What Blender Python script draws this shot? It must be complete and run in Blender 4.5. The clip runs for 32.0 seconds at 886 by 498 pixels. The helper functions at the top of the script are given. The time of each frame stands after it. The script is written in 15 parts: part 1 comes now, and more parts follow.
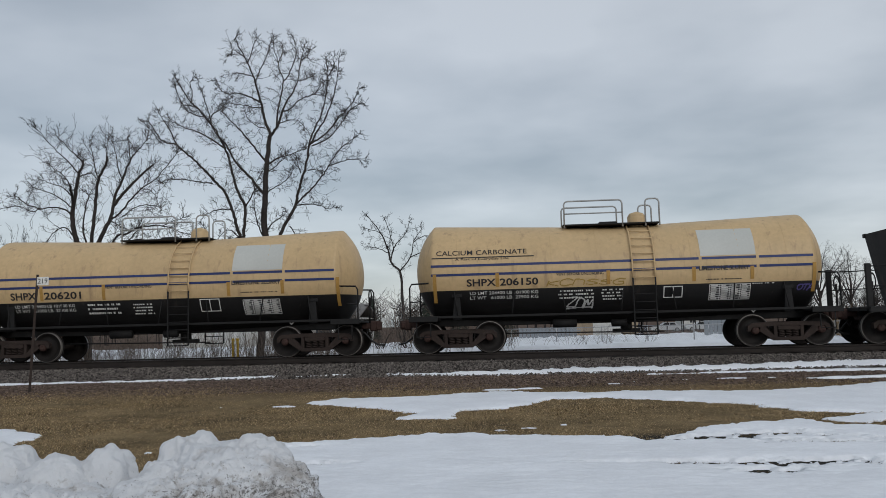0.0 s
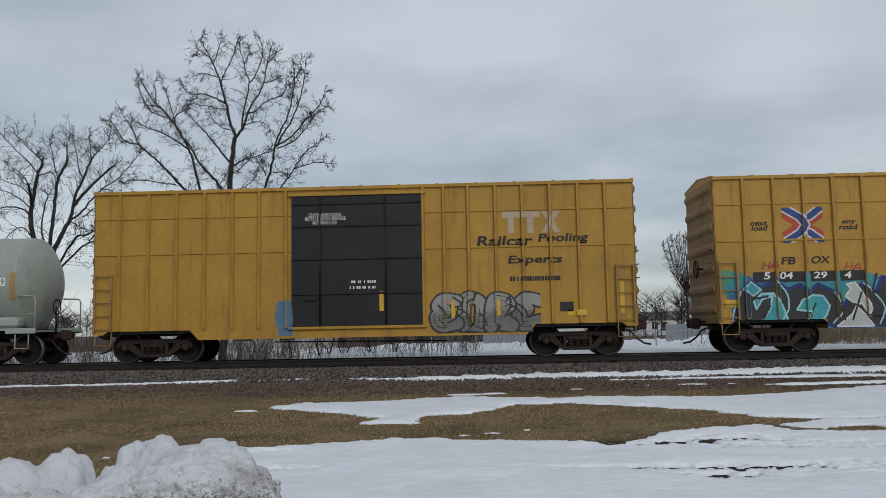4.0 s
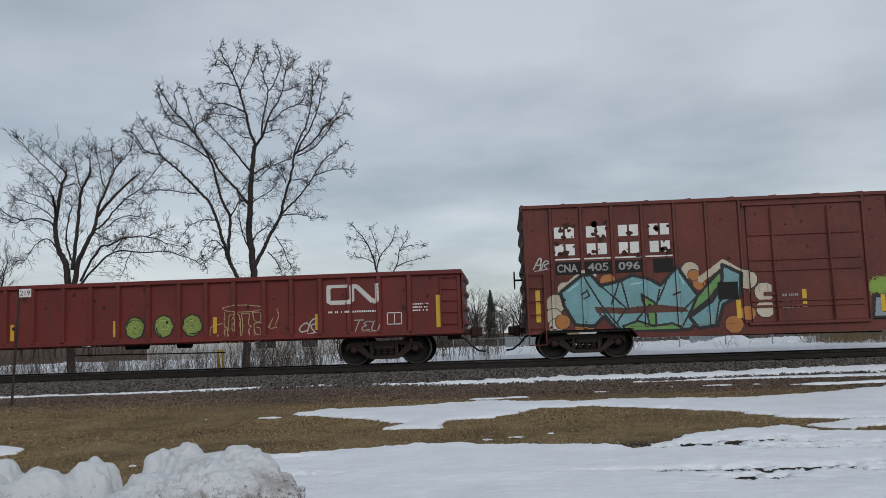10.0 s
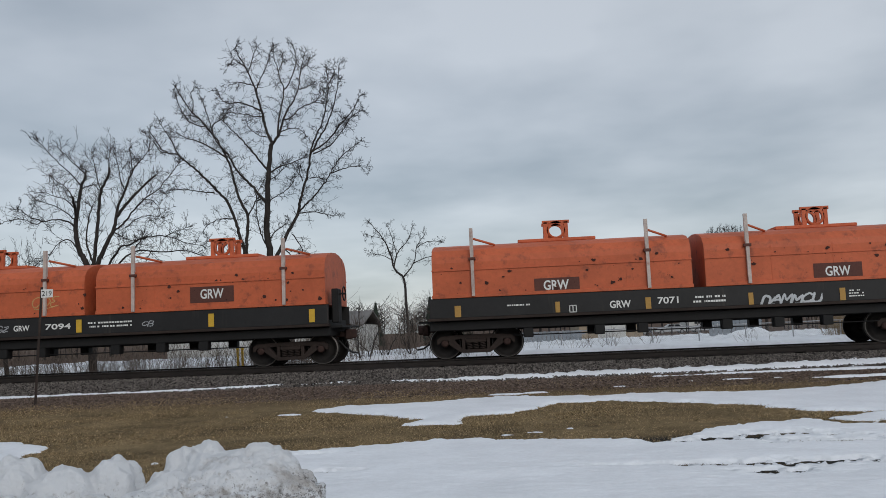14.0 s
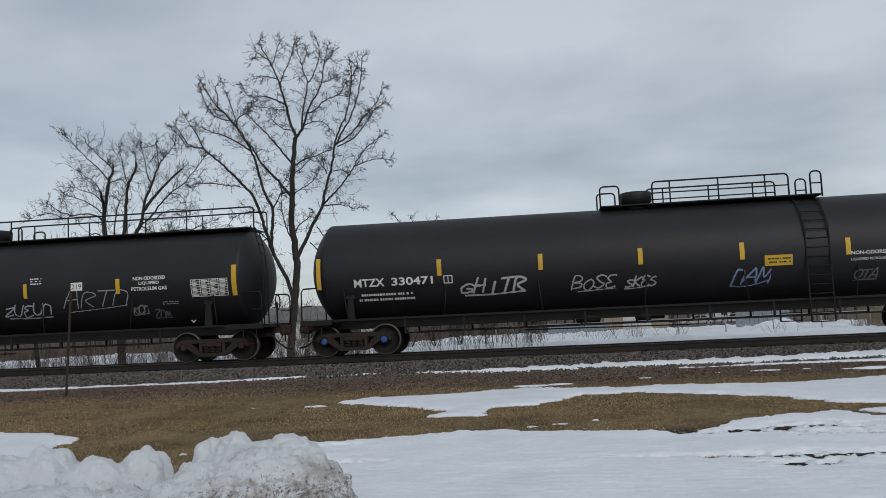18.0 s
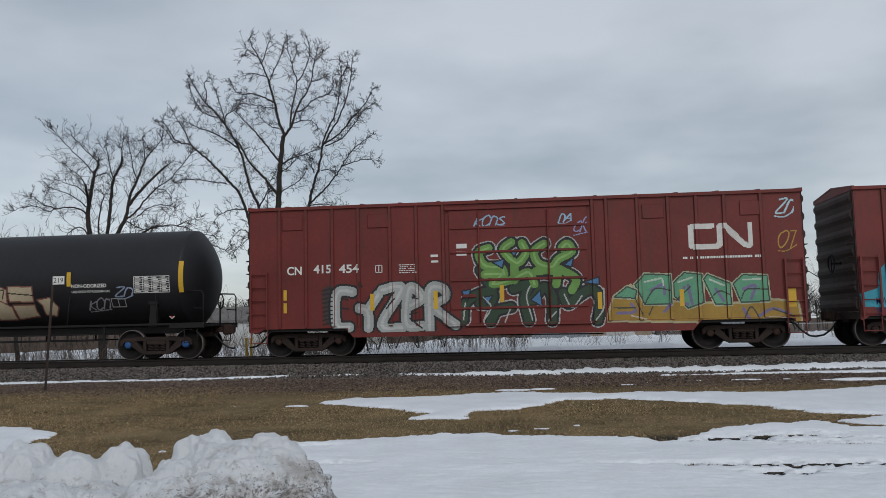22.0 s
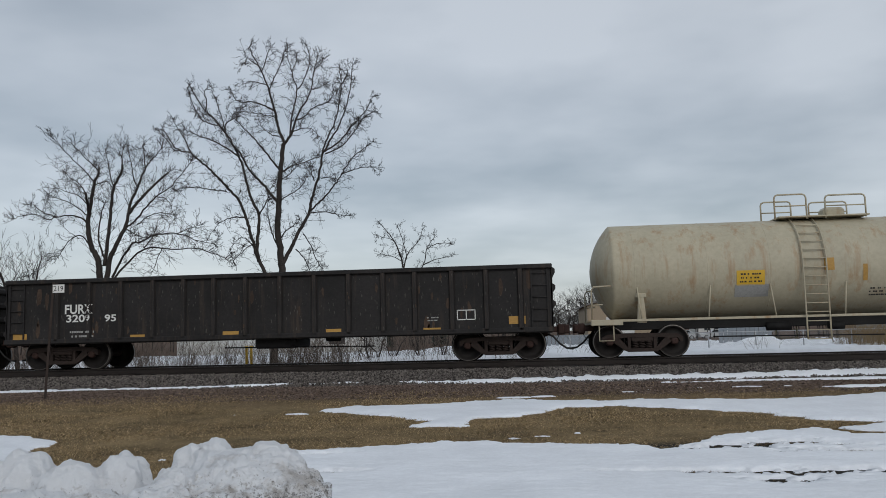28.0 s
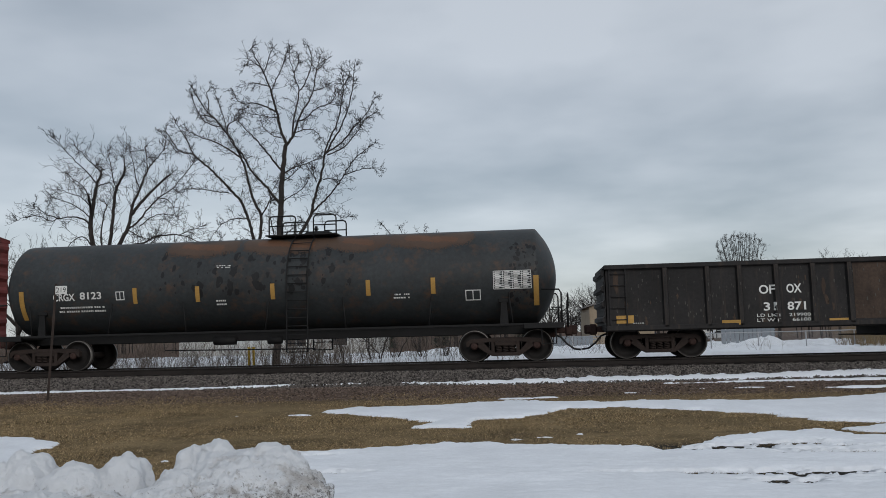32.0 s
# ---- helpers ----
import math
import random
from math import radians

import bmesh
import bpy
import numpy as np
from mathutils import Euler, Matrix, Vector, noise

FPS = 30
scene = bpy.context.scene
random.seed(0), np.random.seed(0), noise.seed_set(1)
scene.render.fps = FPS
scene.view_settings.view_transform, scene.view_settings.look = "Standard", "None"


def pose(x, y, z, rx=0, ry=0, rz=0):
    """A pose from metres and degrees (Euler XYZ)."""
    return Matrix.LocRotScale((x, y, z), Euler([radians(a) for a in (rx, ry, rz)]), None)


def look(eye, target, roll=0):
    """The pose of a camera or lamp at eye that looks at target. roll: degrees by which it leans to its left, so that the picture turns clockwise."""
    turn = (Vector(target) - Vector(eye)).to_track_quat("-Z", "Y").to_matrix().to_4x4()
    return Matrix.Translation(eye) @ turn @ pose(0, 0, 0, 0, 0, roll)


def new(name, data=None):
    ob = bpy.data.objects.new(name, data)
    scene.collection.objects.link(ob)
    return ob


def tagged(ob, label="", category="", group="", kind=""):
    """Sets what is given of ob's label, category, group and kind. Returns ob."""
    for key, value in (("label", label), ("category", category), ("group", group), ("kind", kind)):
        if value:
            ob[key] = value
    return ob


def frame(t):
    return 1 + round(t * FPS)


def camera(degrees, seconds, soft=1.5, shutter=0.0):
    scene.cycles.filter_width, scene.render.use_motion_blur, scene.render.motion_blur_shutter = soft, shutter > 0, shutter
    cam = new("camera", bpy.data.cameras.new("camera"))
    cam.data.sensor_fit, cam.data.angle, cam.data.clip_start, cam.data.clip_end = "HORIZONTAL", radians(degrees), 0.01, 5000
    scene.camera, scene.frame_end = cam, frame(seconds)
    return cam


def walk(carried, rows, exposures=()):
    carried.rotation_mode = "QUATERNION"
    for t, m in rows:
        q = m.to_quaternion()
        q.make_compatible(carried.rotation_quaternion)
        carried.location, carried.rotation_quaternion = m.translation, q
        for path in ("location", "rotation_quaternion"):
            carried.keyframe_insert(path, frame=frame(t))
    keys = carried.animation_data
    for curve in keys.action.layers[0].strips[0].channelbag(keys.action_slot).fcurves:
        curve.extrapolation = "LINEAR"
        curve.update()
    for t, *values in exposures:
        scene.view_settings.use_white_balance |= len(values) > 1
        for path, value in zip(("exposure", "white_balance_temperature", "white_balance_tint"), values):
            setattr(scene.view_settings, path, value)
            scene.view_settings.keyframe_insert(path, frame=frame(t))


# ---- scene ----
EYE = 1.5
cam = camera(56.17, 32.0, soft=0.55)
# seconds, yaw, pitch, roll: held by hand from one spot
ROWS = [
    (0.0, 4.96, 5.27, 1.46),
    (0.5, 5.01, 5.22, 1.44),
    (1.0, 4.84, 5.41, 1.49),
    (1.5, 4.60, 5.45, 1.57),
    (2.0, 4.24, 5.48, 1.44),
    (2.5, 3.61, 5.61, 1.33),
    (3.0, 2.79, 5.40, 1.24),
    (3.5, 2.44, 5.49, 0.98),
    (5.5, 2.80, 5.60, 1.79),
    (6.0, 2.61, 5.60, 1.88),
    (6.5, 2.68, 5.73, 1.82),
    (7.0, 3.22, 5.73, 1.81),
    (7.5, 3.41, 5.67, 1.77),
    (8.0, 3.77, 5.69, 1.80),
    (8.5, 4.22, 5.74, 1.90),
    (9.0, 4.38, 5.83, 1.93),
    (9.5, 4.09, 5.87, 2.07),
    (10.0, 4.02, 5.88, 1.89),
    (10.5, 4.09, 5.87, 1.84),
    (11.0, 4.43, 5.86, 1.83),
    (11.5, 4.79, 5.75, 1.96),
    (12.0, 4.65, 5.74, 2.26),
    (12.5, 4.74, 5.65, 2.37),
    (13.0, 5.09, 5.78, 2.51),
    (13.5, 5.18, 5.75, 2.50),
    (15.5, 5.89, 5.23, 2.39),
    (16.0, 6.10, 5.15, 2.50),
    (16.5, 6.10, 5.17, 2.49),
    (17.0, 6.36, 5.26, 2.54),
    (17.5, 6.42, 5.30, 2.54),
    (18.0, 6.94, 5.17, 2.58),
    (18.5, 7.16, 5.09, 2.52),
    (19.0, 7.08, 5.12, 2.39),
    (19.5, 6.97, 5.18, 2.38),
    (20.0, 7.19, 5.20, 2.35),
    (20.5, 7.16, 5.37, 2.21),
    (21.0, 6.81, 5.44, 1.95),
    (21.5, 6.73, 5.34, 1.70),
    (22.0, 5.84, 5.30, 1.29),
    (22.5, 5.18, 5.18, 1.04),
    (23.0, 5.12, 5.21, 1.07),
    (23.5, 5.71, 5.31, 1.00),
    (24.0, 5.74, 5.38, 1.22),
    (24.5, 5.27, 5.61, 1.20),
    (25.0, 5.20, 5.61, 1.25),
    (25.5, 5.68, 5.54, 1.35),
    (26.0, 5.90, 5.54, 1.30),
    (26.5, 6.26, 5.71, 1.38),
    (28.5, 5.70, 5.83, 1.34),
    (29.0, 5.67, 5.86, 1.16),
    (29.5, 5.68, 5.87, 1.10),
    (30.0, 5.70, 5.75, 1.32),
    (30.5, 5.74, 5.76, 1.41),
    (31.0, 5.71, 5.74, 1.39),
    (31.5, 5.92, 5.84, 1.32),
    (32.0, 6.01, 5.89, 1.45),
]
walk(cam, [(t, pose(0, 0, EYE, 90 + pitch, roll, yaw)) for t, yaw, pitch, roll in ROWS])

TRACK_Y, RAIL_Z = 25.14, 0.68
# seconds, metres that the train has rolled since the start
TRAIN = [(0, 0.00), (1, 13.70), (2, 27.16), (3, 40.63), (4.5, 60.79), (6, 80.84), (7, 94.16), (8, 107.49), (9, 120.85), (10, 134.21), (11, 147.57), (12, 160.94), (13, 174.34), (14.5, 194.42), (16, 214.31), (17, 227.58), (18, 240.86), (19, 254.08), (20, 267.33), (21, 280.60), (22, 293.76), (23, 306.94), (24, 320.20), (25, 333.42), (26, 346.53), (27.5, 366.29), (29, 386.06), (30, 399.17), (31, 412.25), (32, 425.41)]

# ---- sky and light ----
world = bpy.data.worlds.new("overcast")
scene.world = world
world.use_nodes = True
wn, wl = world.node_tree.nodes, world.node_tree.links
wn.clear()
SUN_EL, SUN_AZ = 28.0, 155.0


def node(nodes, kind, **values):
    n = nodes.new(kind)
    for k, v in values.items():
        n.inputs[k].default_value = v
    return n


sky = wn.new("ShaderNodeTexSky")
sky.sky_type, sky.sun_disc = "NISHITA", False
sky.sun_elevation, sky.sun_rotation = radians(SUN_EL), radians(SUN_AZ)
skyval = wn.new("ShaderNodeVectorMath")
skyval.operation = "SCALE"
skyval.inputs["Scale"].default_value = 0.03
wl.new(sky.outputs[0], skyval.inputs[0])
# a cloud deck, seen as a flat layer overhead
coord = wn.new("ShaderNodeTexCoord")
split = wn.new("ShaderNodeSeparateXYZ")
wl.new(coord.outputs["Generated"], split.inputs[0])


def wmath(op, a, b):
    n = wn.new("ShaderNodeMath")
    n.operation = op
    for i, v in enumerate((a, b)):
        if isinstance(v, (int, float)):
            n.inputs[i].default_value = v
        else:
            wl.new(v, n.inputs[i])
    return n.outputs[0]


zz = wmath("MAXIMUM", split.outputs[2], 0.0)
zd = wmath("ADD", zz, 0.16)
flat = wn.new("ShaderNodeCombineXYZ")
wl.new(wmath("DIVIDE", split.outputs[0], zd), flat.inputs[0])
wl.new(wmath("DIVIDE", split.outputs[1], zd), flat.inputs[1])
wl.new(wmath("MULTIPLY", zz, 2.0), flat.inputs[2])
big = node(wn, "ShaderNodeTexNoise", Scale=0.75, Detail=4.0, Roughness=0.5)
fine = node(wn, "ShaderNodeTexNoise", Scale=1.9, Detail=4.0, Roughness=0.5)
for n in (big, fine):
    wl.new(flat.outputs[0], n.inputs["Vector"])
mixn = wmath("ADD", wmath("MULTIPLY", big.outputs[0], 0.65), wmath("MULTIPLY", fine.outputs[0], 0.35))
ramp = wn.new("ShaderNodeValToRGB")
wl.new(mixn, ramp.inputs[0])
ramp.color_ramp.elements[0].position, ramp.color_ramp.elements[0].color = 0.37, (0.345, 0.385, 0.425, 1)
ramp.color_ramp.elements[1].position, ramp.color_ramp.elements[1].color = 0.62, (0.60, 0.635, 0.675, 1)
mid = ramp.color_ramp.elements.new(0.5)
mid.color = (0.478, 0.515, 0.556, 1)
addsky = wn.new("ShaderNodeVectorMath")
addsky.operation = "ADD"
wl.new(ramp.outputs[0], addsky.inputs[0])
wl.new(skyval.outputs[0], addsky.inputs[1])
bg = node(wn, "ShaderNodeBackground", Strength=0.82)
wl.new(addsky.outputs[0], bg.inputs[0])
wout = wn.new("ShaderNodeOutputWorld")
wl.new(bg.outputs[0], wout.inputs[0])

sun = new("sun", bpy.data.lights.new("sun", "SUN"))
sun.data.energy, sun.data.angle, sun.data.color = 0.8, radians(30), (1.0, 0.97, 0.93)
sun.matrix_world = look((0, 0, 0), (-math.sin(radians(SUN_AZ)), -math.cos(radians(SUN_AZ)), -math.tan(radians(SUN_EL))))

# ---- materials ----
MATS = {}


def mat(name, col, rough=0.6, metal=0.0, var=0.25, big=0.7, small=18.0, bump=0.15, dirt=None, dirty=0.0, streak=False, spec=0.4):
    """Paint, metal, earth: a base colour with wear at two scales; dirt runs down in streaks where streak is set."""
    if name in MATS:
        return MATS[name]
    m = bpy.data.materials.new(name)
    m.use_nodes = True
    ns, ls = m.node_tree.nodes, m.node_tree.links
    b = ns["Principled BSDF"]
    tc = ns.new("ShaderNodeTexCoord")
    n1 = node(ns, "ShaderNodeTexNoise", Scale=big, Detail=5.0, Roughness=0.6)
    n2 = node(ns, "ShaderNodeTexNoise", Scale=small, Detail=4.0, Roughness=0.65)
    for n in (n1, n2):
        ls.new(tc.outputs["Object"], n.inputs["Vector"])
    r1 = node(ns, "ShaderNodeMapRange")
    for k, v in (("From Min", 0.3), ("From Max", 0.7), ("To Min", 1 - var), ("To Max", 1 + var)):
        r1.inputs[k].default_value = v
    ls.new(n1.outputs[0], r1.inputs[0])
    r2 = node(ns, "ShaderNodeMapRange")
    for k, v in (("From Min", 0.3), ("From Max", 0.7), ("To Min", 1 - var * 0.6), ("To Max", 1 + var * 0.6)):
        r2.inputs[k].default_value = v
    ls.new(n2.outputs[0], r2.inputs[0])
    mul = ns.new("ShaderNodeMath")
    mul.operation = "MULTIPLY"
    ls.new(r1.outputs[0], mul.inputs[0])
    ls.new(r2.outputs[0], mul.inputs[1])
    sc = ns.new("ShaderNodeVectorMath")
    sc.operation = "SCALE"
    sc.inputs[0].default_value = col
    ls.new(mul.outputs[0], sc.inputs["Scale"])
    out = sc.outputs[0]
    if dirt:
        mp = ns.new("ShaderNodeMapping")
        mp.inputs["Scale"].default_value = (2.6, 2.6, 0.22) if streak else (1.6, 1.6, 1.6)
        ls.new(tc.outputs["Object"], mp.inputs[0])
        n3 = node(ns, "ShaderNodeTexNoise", Scale=1.6, Detail=7.0, Roughness=0.7)
        ls.new(mp.outputs[0], n3.inputs["Vector"])
        r3 = node(ns, "ShaderNodeMapRange")
        for k, v in (("From Min", 0.62 - 0.3 * dirty), ("From Max", 0.80 - 0.2 * dirty), ("To Min", 0.0), ("To Max", 0.85)):
            r3.inputs[k].default_value = v
        ls.new(n3.outputs[0], r3.inputs[0])
        mx = ns.new("ShaderNodeMix")
        mx.data_type = "RGBA"
        ls.new(r3.outputs[0], mx.inputs["Factor"])
        ls.new(out, mx.inputs["A"])
        mx.inputs["B"].default_value = (*dirt, 1)
        out = mx.outputs["Result"]
    ls.new(out, b.inputs["Base Color"])
    b.inputs["Roughness"].default_value, b.inputs["Metallic"].default_value = rough, metal
    b.inputs["Specular IOR Level"].default_value = spec
    if bump:
        bp = node(ns, "ShaderNodeBump", Strength=bump, Distance=0.02)
        ls.new(n2.outputs[0], bp.inputs["Height"])
        ls.new(bp.outputs[0], b.inputs["Normal"])
    MATS[name] = m
    return m


RUST = (0.10, 0.045, 0.025)
GRIME = (0.035, 0.03, 0.027)
M_WHEEL = mat("wheel steel", (0.014, 0.0115, 0.0105), 0.7, 0.2, 0.3, 3, 30)
M_TREAD = mat("bright tread", (0.22, 0.205, 0.19), 0.45, 0.7, 0.15)
M_FRAME = mat("rusty cast steel", (0.030, 0.020, 0.0165), 0.85, 0.0, 0.35, 2, 25, 0.3)
M_CAP = mat("bearing cap rust", (0.042, 0.022, 0.018), 0.8, 0.0, 0.3, 4, 30)
M_BLACK = mat("black underframe", (0.0085, 0.0082, 0.0085), 0.75, 0.0, 0.3, 2, 20, 0.2)
M_HOSE = mat("black rubber", (0.018, 0.018, 0.018), 0.55)
M_RAIL = mat("rail brown", (0.022, 0.017, 0.015), 0.75, 0.1, 0.3, 2, 30)
M_RAILTOP = mat("rail running top", (0.22, 0.21, 0.21), 0.35, 0.8, 0.15)
M_TIE = mat("creosoted tie", (0.035, 0.027, 0.023), 0.9, 0.0, 0.4, 2, 25, 0.4)
M_WHITE = mat("white paint", (0.72, 0.72, 0.70), 0.6, 0, 0.12)
M_LETTERBLACK = mat("black lettering", (0.02, 0.02, 0.022), 0.6, 0, 0.15)
M_YELLOW = mat("reflector yellow", (0.62, 0.38, 0.035), 0.5, 0, 0.12)
M_AMBER = mat("faded amber reflector", (0.42, 0.24, 0.06), 0.6, 0, 0.2)


# ---- mesh tools ----
class Geo:
    """Collects the faces of one mesh."""

    def __init__(self):
        self.v, self.f, self.s, self.m = [], [], [], []

    def add(self, vs, fs, smooth=False, slot=0):
        o = len(self.v)
        self.v.extend(vs)
        for f in fs:
            self.f.append([i + o for i in f])
            self.s.append(smooth)
            self.m.append(slot)
        return self

    def box(self, x0, x1, y0, y1, z0, z1, c=0.0, slot=0):
        if c <= 0:
            vs = [(x, y, z) for z in (z0, z1) for y in (y0, y1) for x in (x0, x1)]
            return self.add(vs, [(0, 2, 3, 1), (4, 5, 7, 6), (0, 1, 5, 4), (2, 6, 7, 3), (0, 4, 6, 2), (1, 3, 7, 5)], slot=slot)
        vs, ids = [], {}
        for i, x in enumerate((x0, x1)):
            for j, y in enumerate((y0, y1)):
                for k, z in enumerate((z0, z1)):
                    sx, sy, sz = 1 - 2 * i, 1 - 2 * j, 1 - 2 * k
                    for a, p in enumerate(((x, y + sy * c, z + sz * c), (x + sx * c, y, z + sz * c), (x + sx * c, y + sy * c, z))):
                        ids[i, j, k, a] = len(vs)
                        vs.append(p)
        fs = []
        for i in (0, 1):
            f = [ids[i, j, k, 0] for j, k in ((0, 0), (0, 1), (1, 1), (1, 0))]
            fs.append(f if i == 0 else f[::-1])
            f = [ids[j, i, k, 1] for j, k in ((0, 0), (1, 0), (1, 1), (0, 1))]
            fs.append(f if i == 0 else f[::-1])
            f = [ids[j, k, i, 2] for j, k in ((0, 0), (0, 1), (1, 1), (1, 0))]
            fs.append(f if i == 0 else f[::-1])
        for a in (0, 1):
            for b in (0, 1):
                fs.append([ids[a, b, 0, 0], ids[a, b, 1, 0], ids[a, b, 1, 1], ids[a, b, 0, 1]])
                fs.append([ids[a, 0, b, 0], ids[a, 1, b, 0], ids[a, 1, b, 2], ids[a, 0, b, 2]])
                fs.append([ids[0, a, b, 1], ids[1, a, b, 1], ids[1, a, b, 2], ids[0, a, b, 2]])
                for k in (0, 1):
                    fs.append([ids[a, b, k, 0], ids[a, b, k, 1], ids[a, b, k, 2]])
        return self.add(vs, fs, slot=slot)

    def tube(self, pts, r, n=6, caps=True, smooth=True, slot=0):
        """A round bar along pts; r is one radius or one a point."""
        pts = [Vector(p) for p in pts]
        rs = r if isinstance(r, (list, tuple)) else [r] * len(pts)
        vs, fs, side = [], [], None
        for i, p in enumerate(pts):
            d = (pts[min(i + 1, len(pts) - 1)] - pts[max(i - 1, 0)]).normalized()
            if side is None:
                side = d.orthogonal().normalized()
            side = (side - d * side.dot(d)).normalized()
            up = d.cross(side)
            for k in range(n):
                a = 2 * math.pi * k / n
                vs.append(tuple(p + (side * math.cos(a) + up * math.sin(a)) * rs[i]))
        for i in range(len(pts) - 1):
            for k in range(n):
                k2 = (k + 1) % n
                fs.append((i * n + k, i * n + k2, (i + 1) * n + k2, (i + 1) * n + k))
        self.add(vs, fs, smooth, slot)
        if caps:
            o = len(self.v) - len(vs)
            self.f.append([o + k for k in range(n)][::-1])
            self.f.append([o + (len(pts) - 1) * n + k for k in range(n)])
            self.s += [False, False]
            self.m += [slot, slot]
        return self

    def cyl(self, p, q, r, n=16, slot=0):
        return self.tube([p, q], r, n, slot=slot)

    def lathe(self, profile, axis="x", at=(0, 0, 0), n=32, smooth=True, slot=0):
        """Turns (place along the axis, radius) pairs round the x or y axis."""
        vs, fs = [], []
        for a, r in profile:
            for k in range(n):
                c, s = math.cos(2 * math.pi * k / n) * r, math.sin(2 * math.pi * k / n) * r
                vs.append((at[0] + a, at[1] + c, at[2] + s) if axis == "x" else (at[0] + s, at[1] + a, at[2] + c))
        for i in range(len(profile) - 1):
            for k in range(n):
                k2 = (k + 1) % n
                fs.append((i * n + k, i * n + k2, (i + 1) * n + k2, (i + 1) * n + k))
        return self.add(vs, fs, smooth, slot)

    def plate(self, outline, y0, y1, slot=0):
        """An outline of (x, z) with thickness from y0 to y1."""
        n = len(outline)
        vs = [(x, y0, z) for x, z in outline] + [(x, y1, z) for x, z in outline]
        fs = [list(range(n)), list(range(n, 2 * n))[::-1]] + [(i, i + n, (i + 1) % n + n, (i + 1) % n) for i in range(n)]
        return self.add(vs, fs, slot=slot)

    def mesh(self, name, *mats):
        me = bpy.data.meshes.new(name)
        me.from_pydata(self.v, [], self.f)
        me.polygons.foreach_set("use_smooth", self.s)
        if len(mats) > 1:
            me.polygons.foreach_set("material_index", self.m)
        for m in mats:
            me.materials.append(m)
        me.update()
        return me


def part(name, geo, material, parent, label="", at=None):
    """Links geo (or a mesh that is shared) as one mesh object under a thing or a part."""
    me = geo.mesh(name, *(material if isinstance(material, (list, tuple)) else [material])) if isinstance(geo, Geo) else geo
    ob = new(name, me)
    ob.parent = parent
    if at is not None:
        ob.matrix_basis = at
    return tagged(ob, label) if label else ob


def recalc(me):
    bm = bmesh.new()
    bm.from_mesh(me)
    bmesh.ops.recalc_face_normals(bm, faces=bm.faces)
    bm.to_mesh(me)
    bm.free()
    return me

# ---- ground, track ----
def smooth(a, b, x):
    t = min(1, max(0, (x - a) / (b - a)))
    return t * t * (3 - 2 * t)


def ground_z(x, y):
    return 0.15 * smooth(9, 20, y) - 0.25 * smooth(28, 40, y) + 0.02 * noise.noise((x * 0.3, y * 0.3, 0)) * smooth(80, 20, abs(y))


def heightfield(xs, ys, fz):
    g = Geo()
    n = len(xs)
    vs = [(x, y, fz(x, y)) for y in ys for x in xs]
    fs = [(j * n + i, j * n + i + 1, (j + 1) * n + i + 1, (j + 1) * n + i) for j in range(len(ys) - 1) for i in range(n - 1)]
    return g.add(vs, fs, True)


def steps(*runs):
    out = []
    for a, b, d in runs:
        out += list(np.arange(a, b, d))
    return [float(v) for v in out] + [runs[-1][1]]




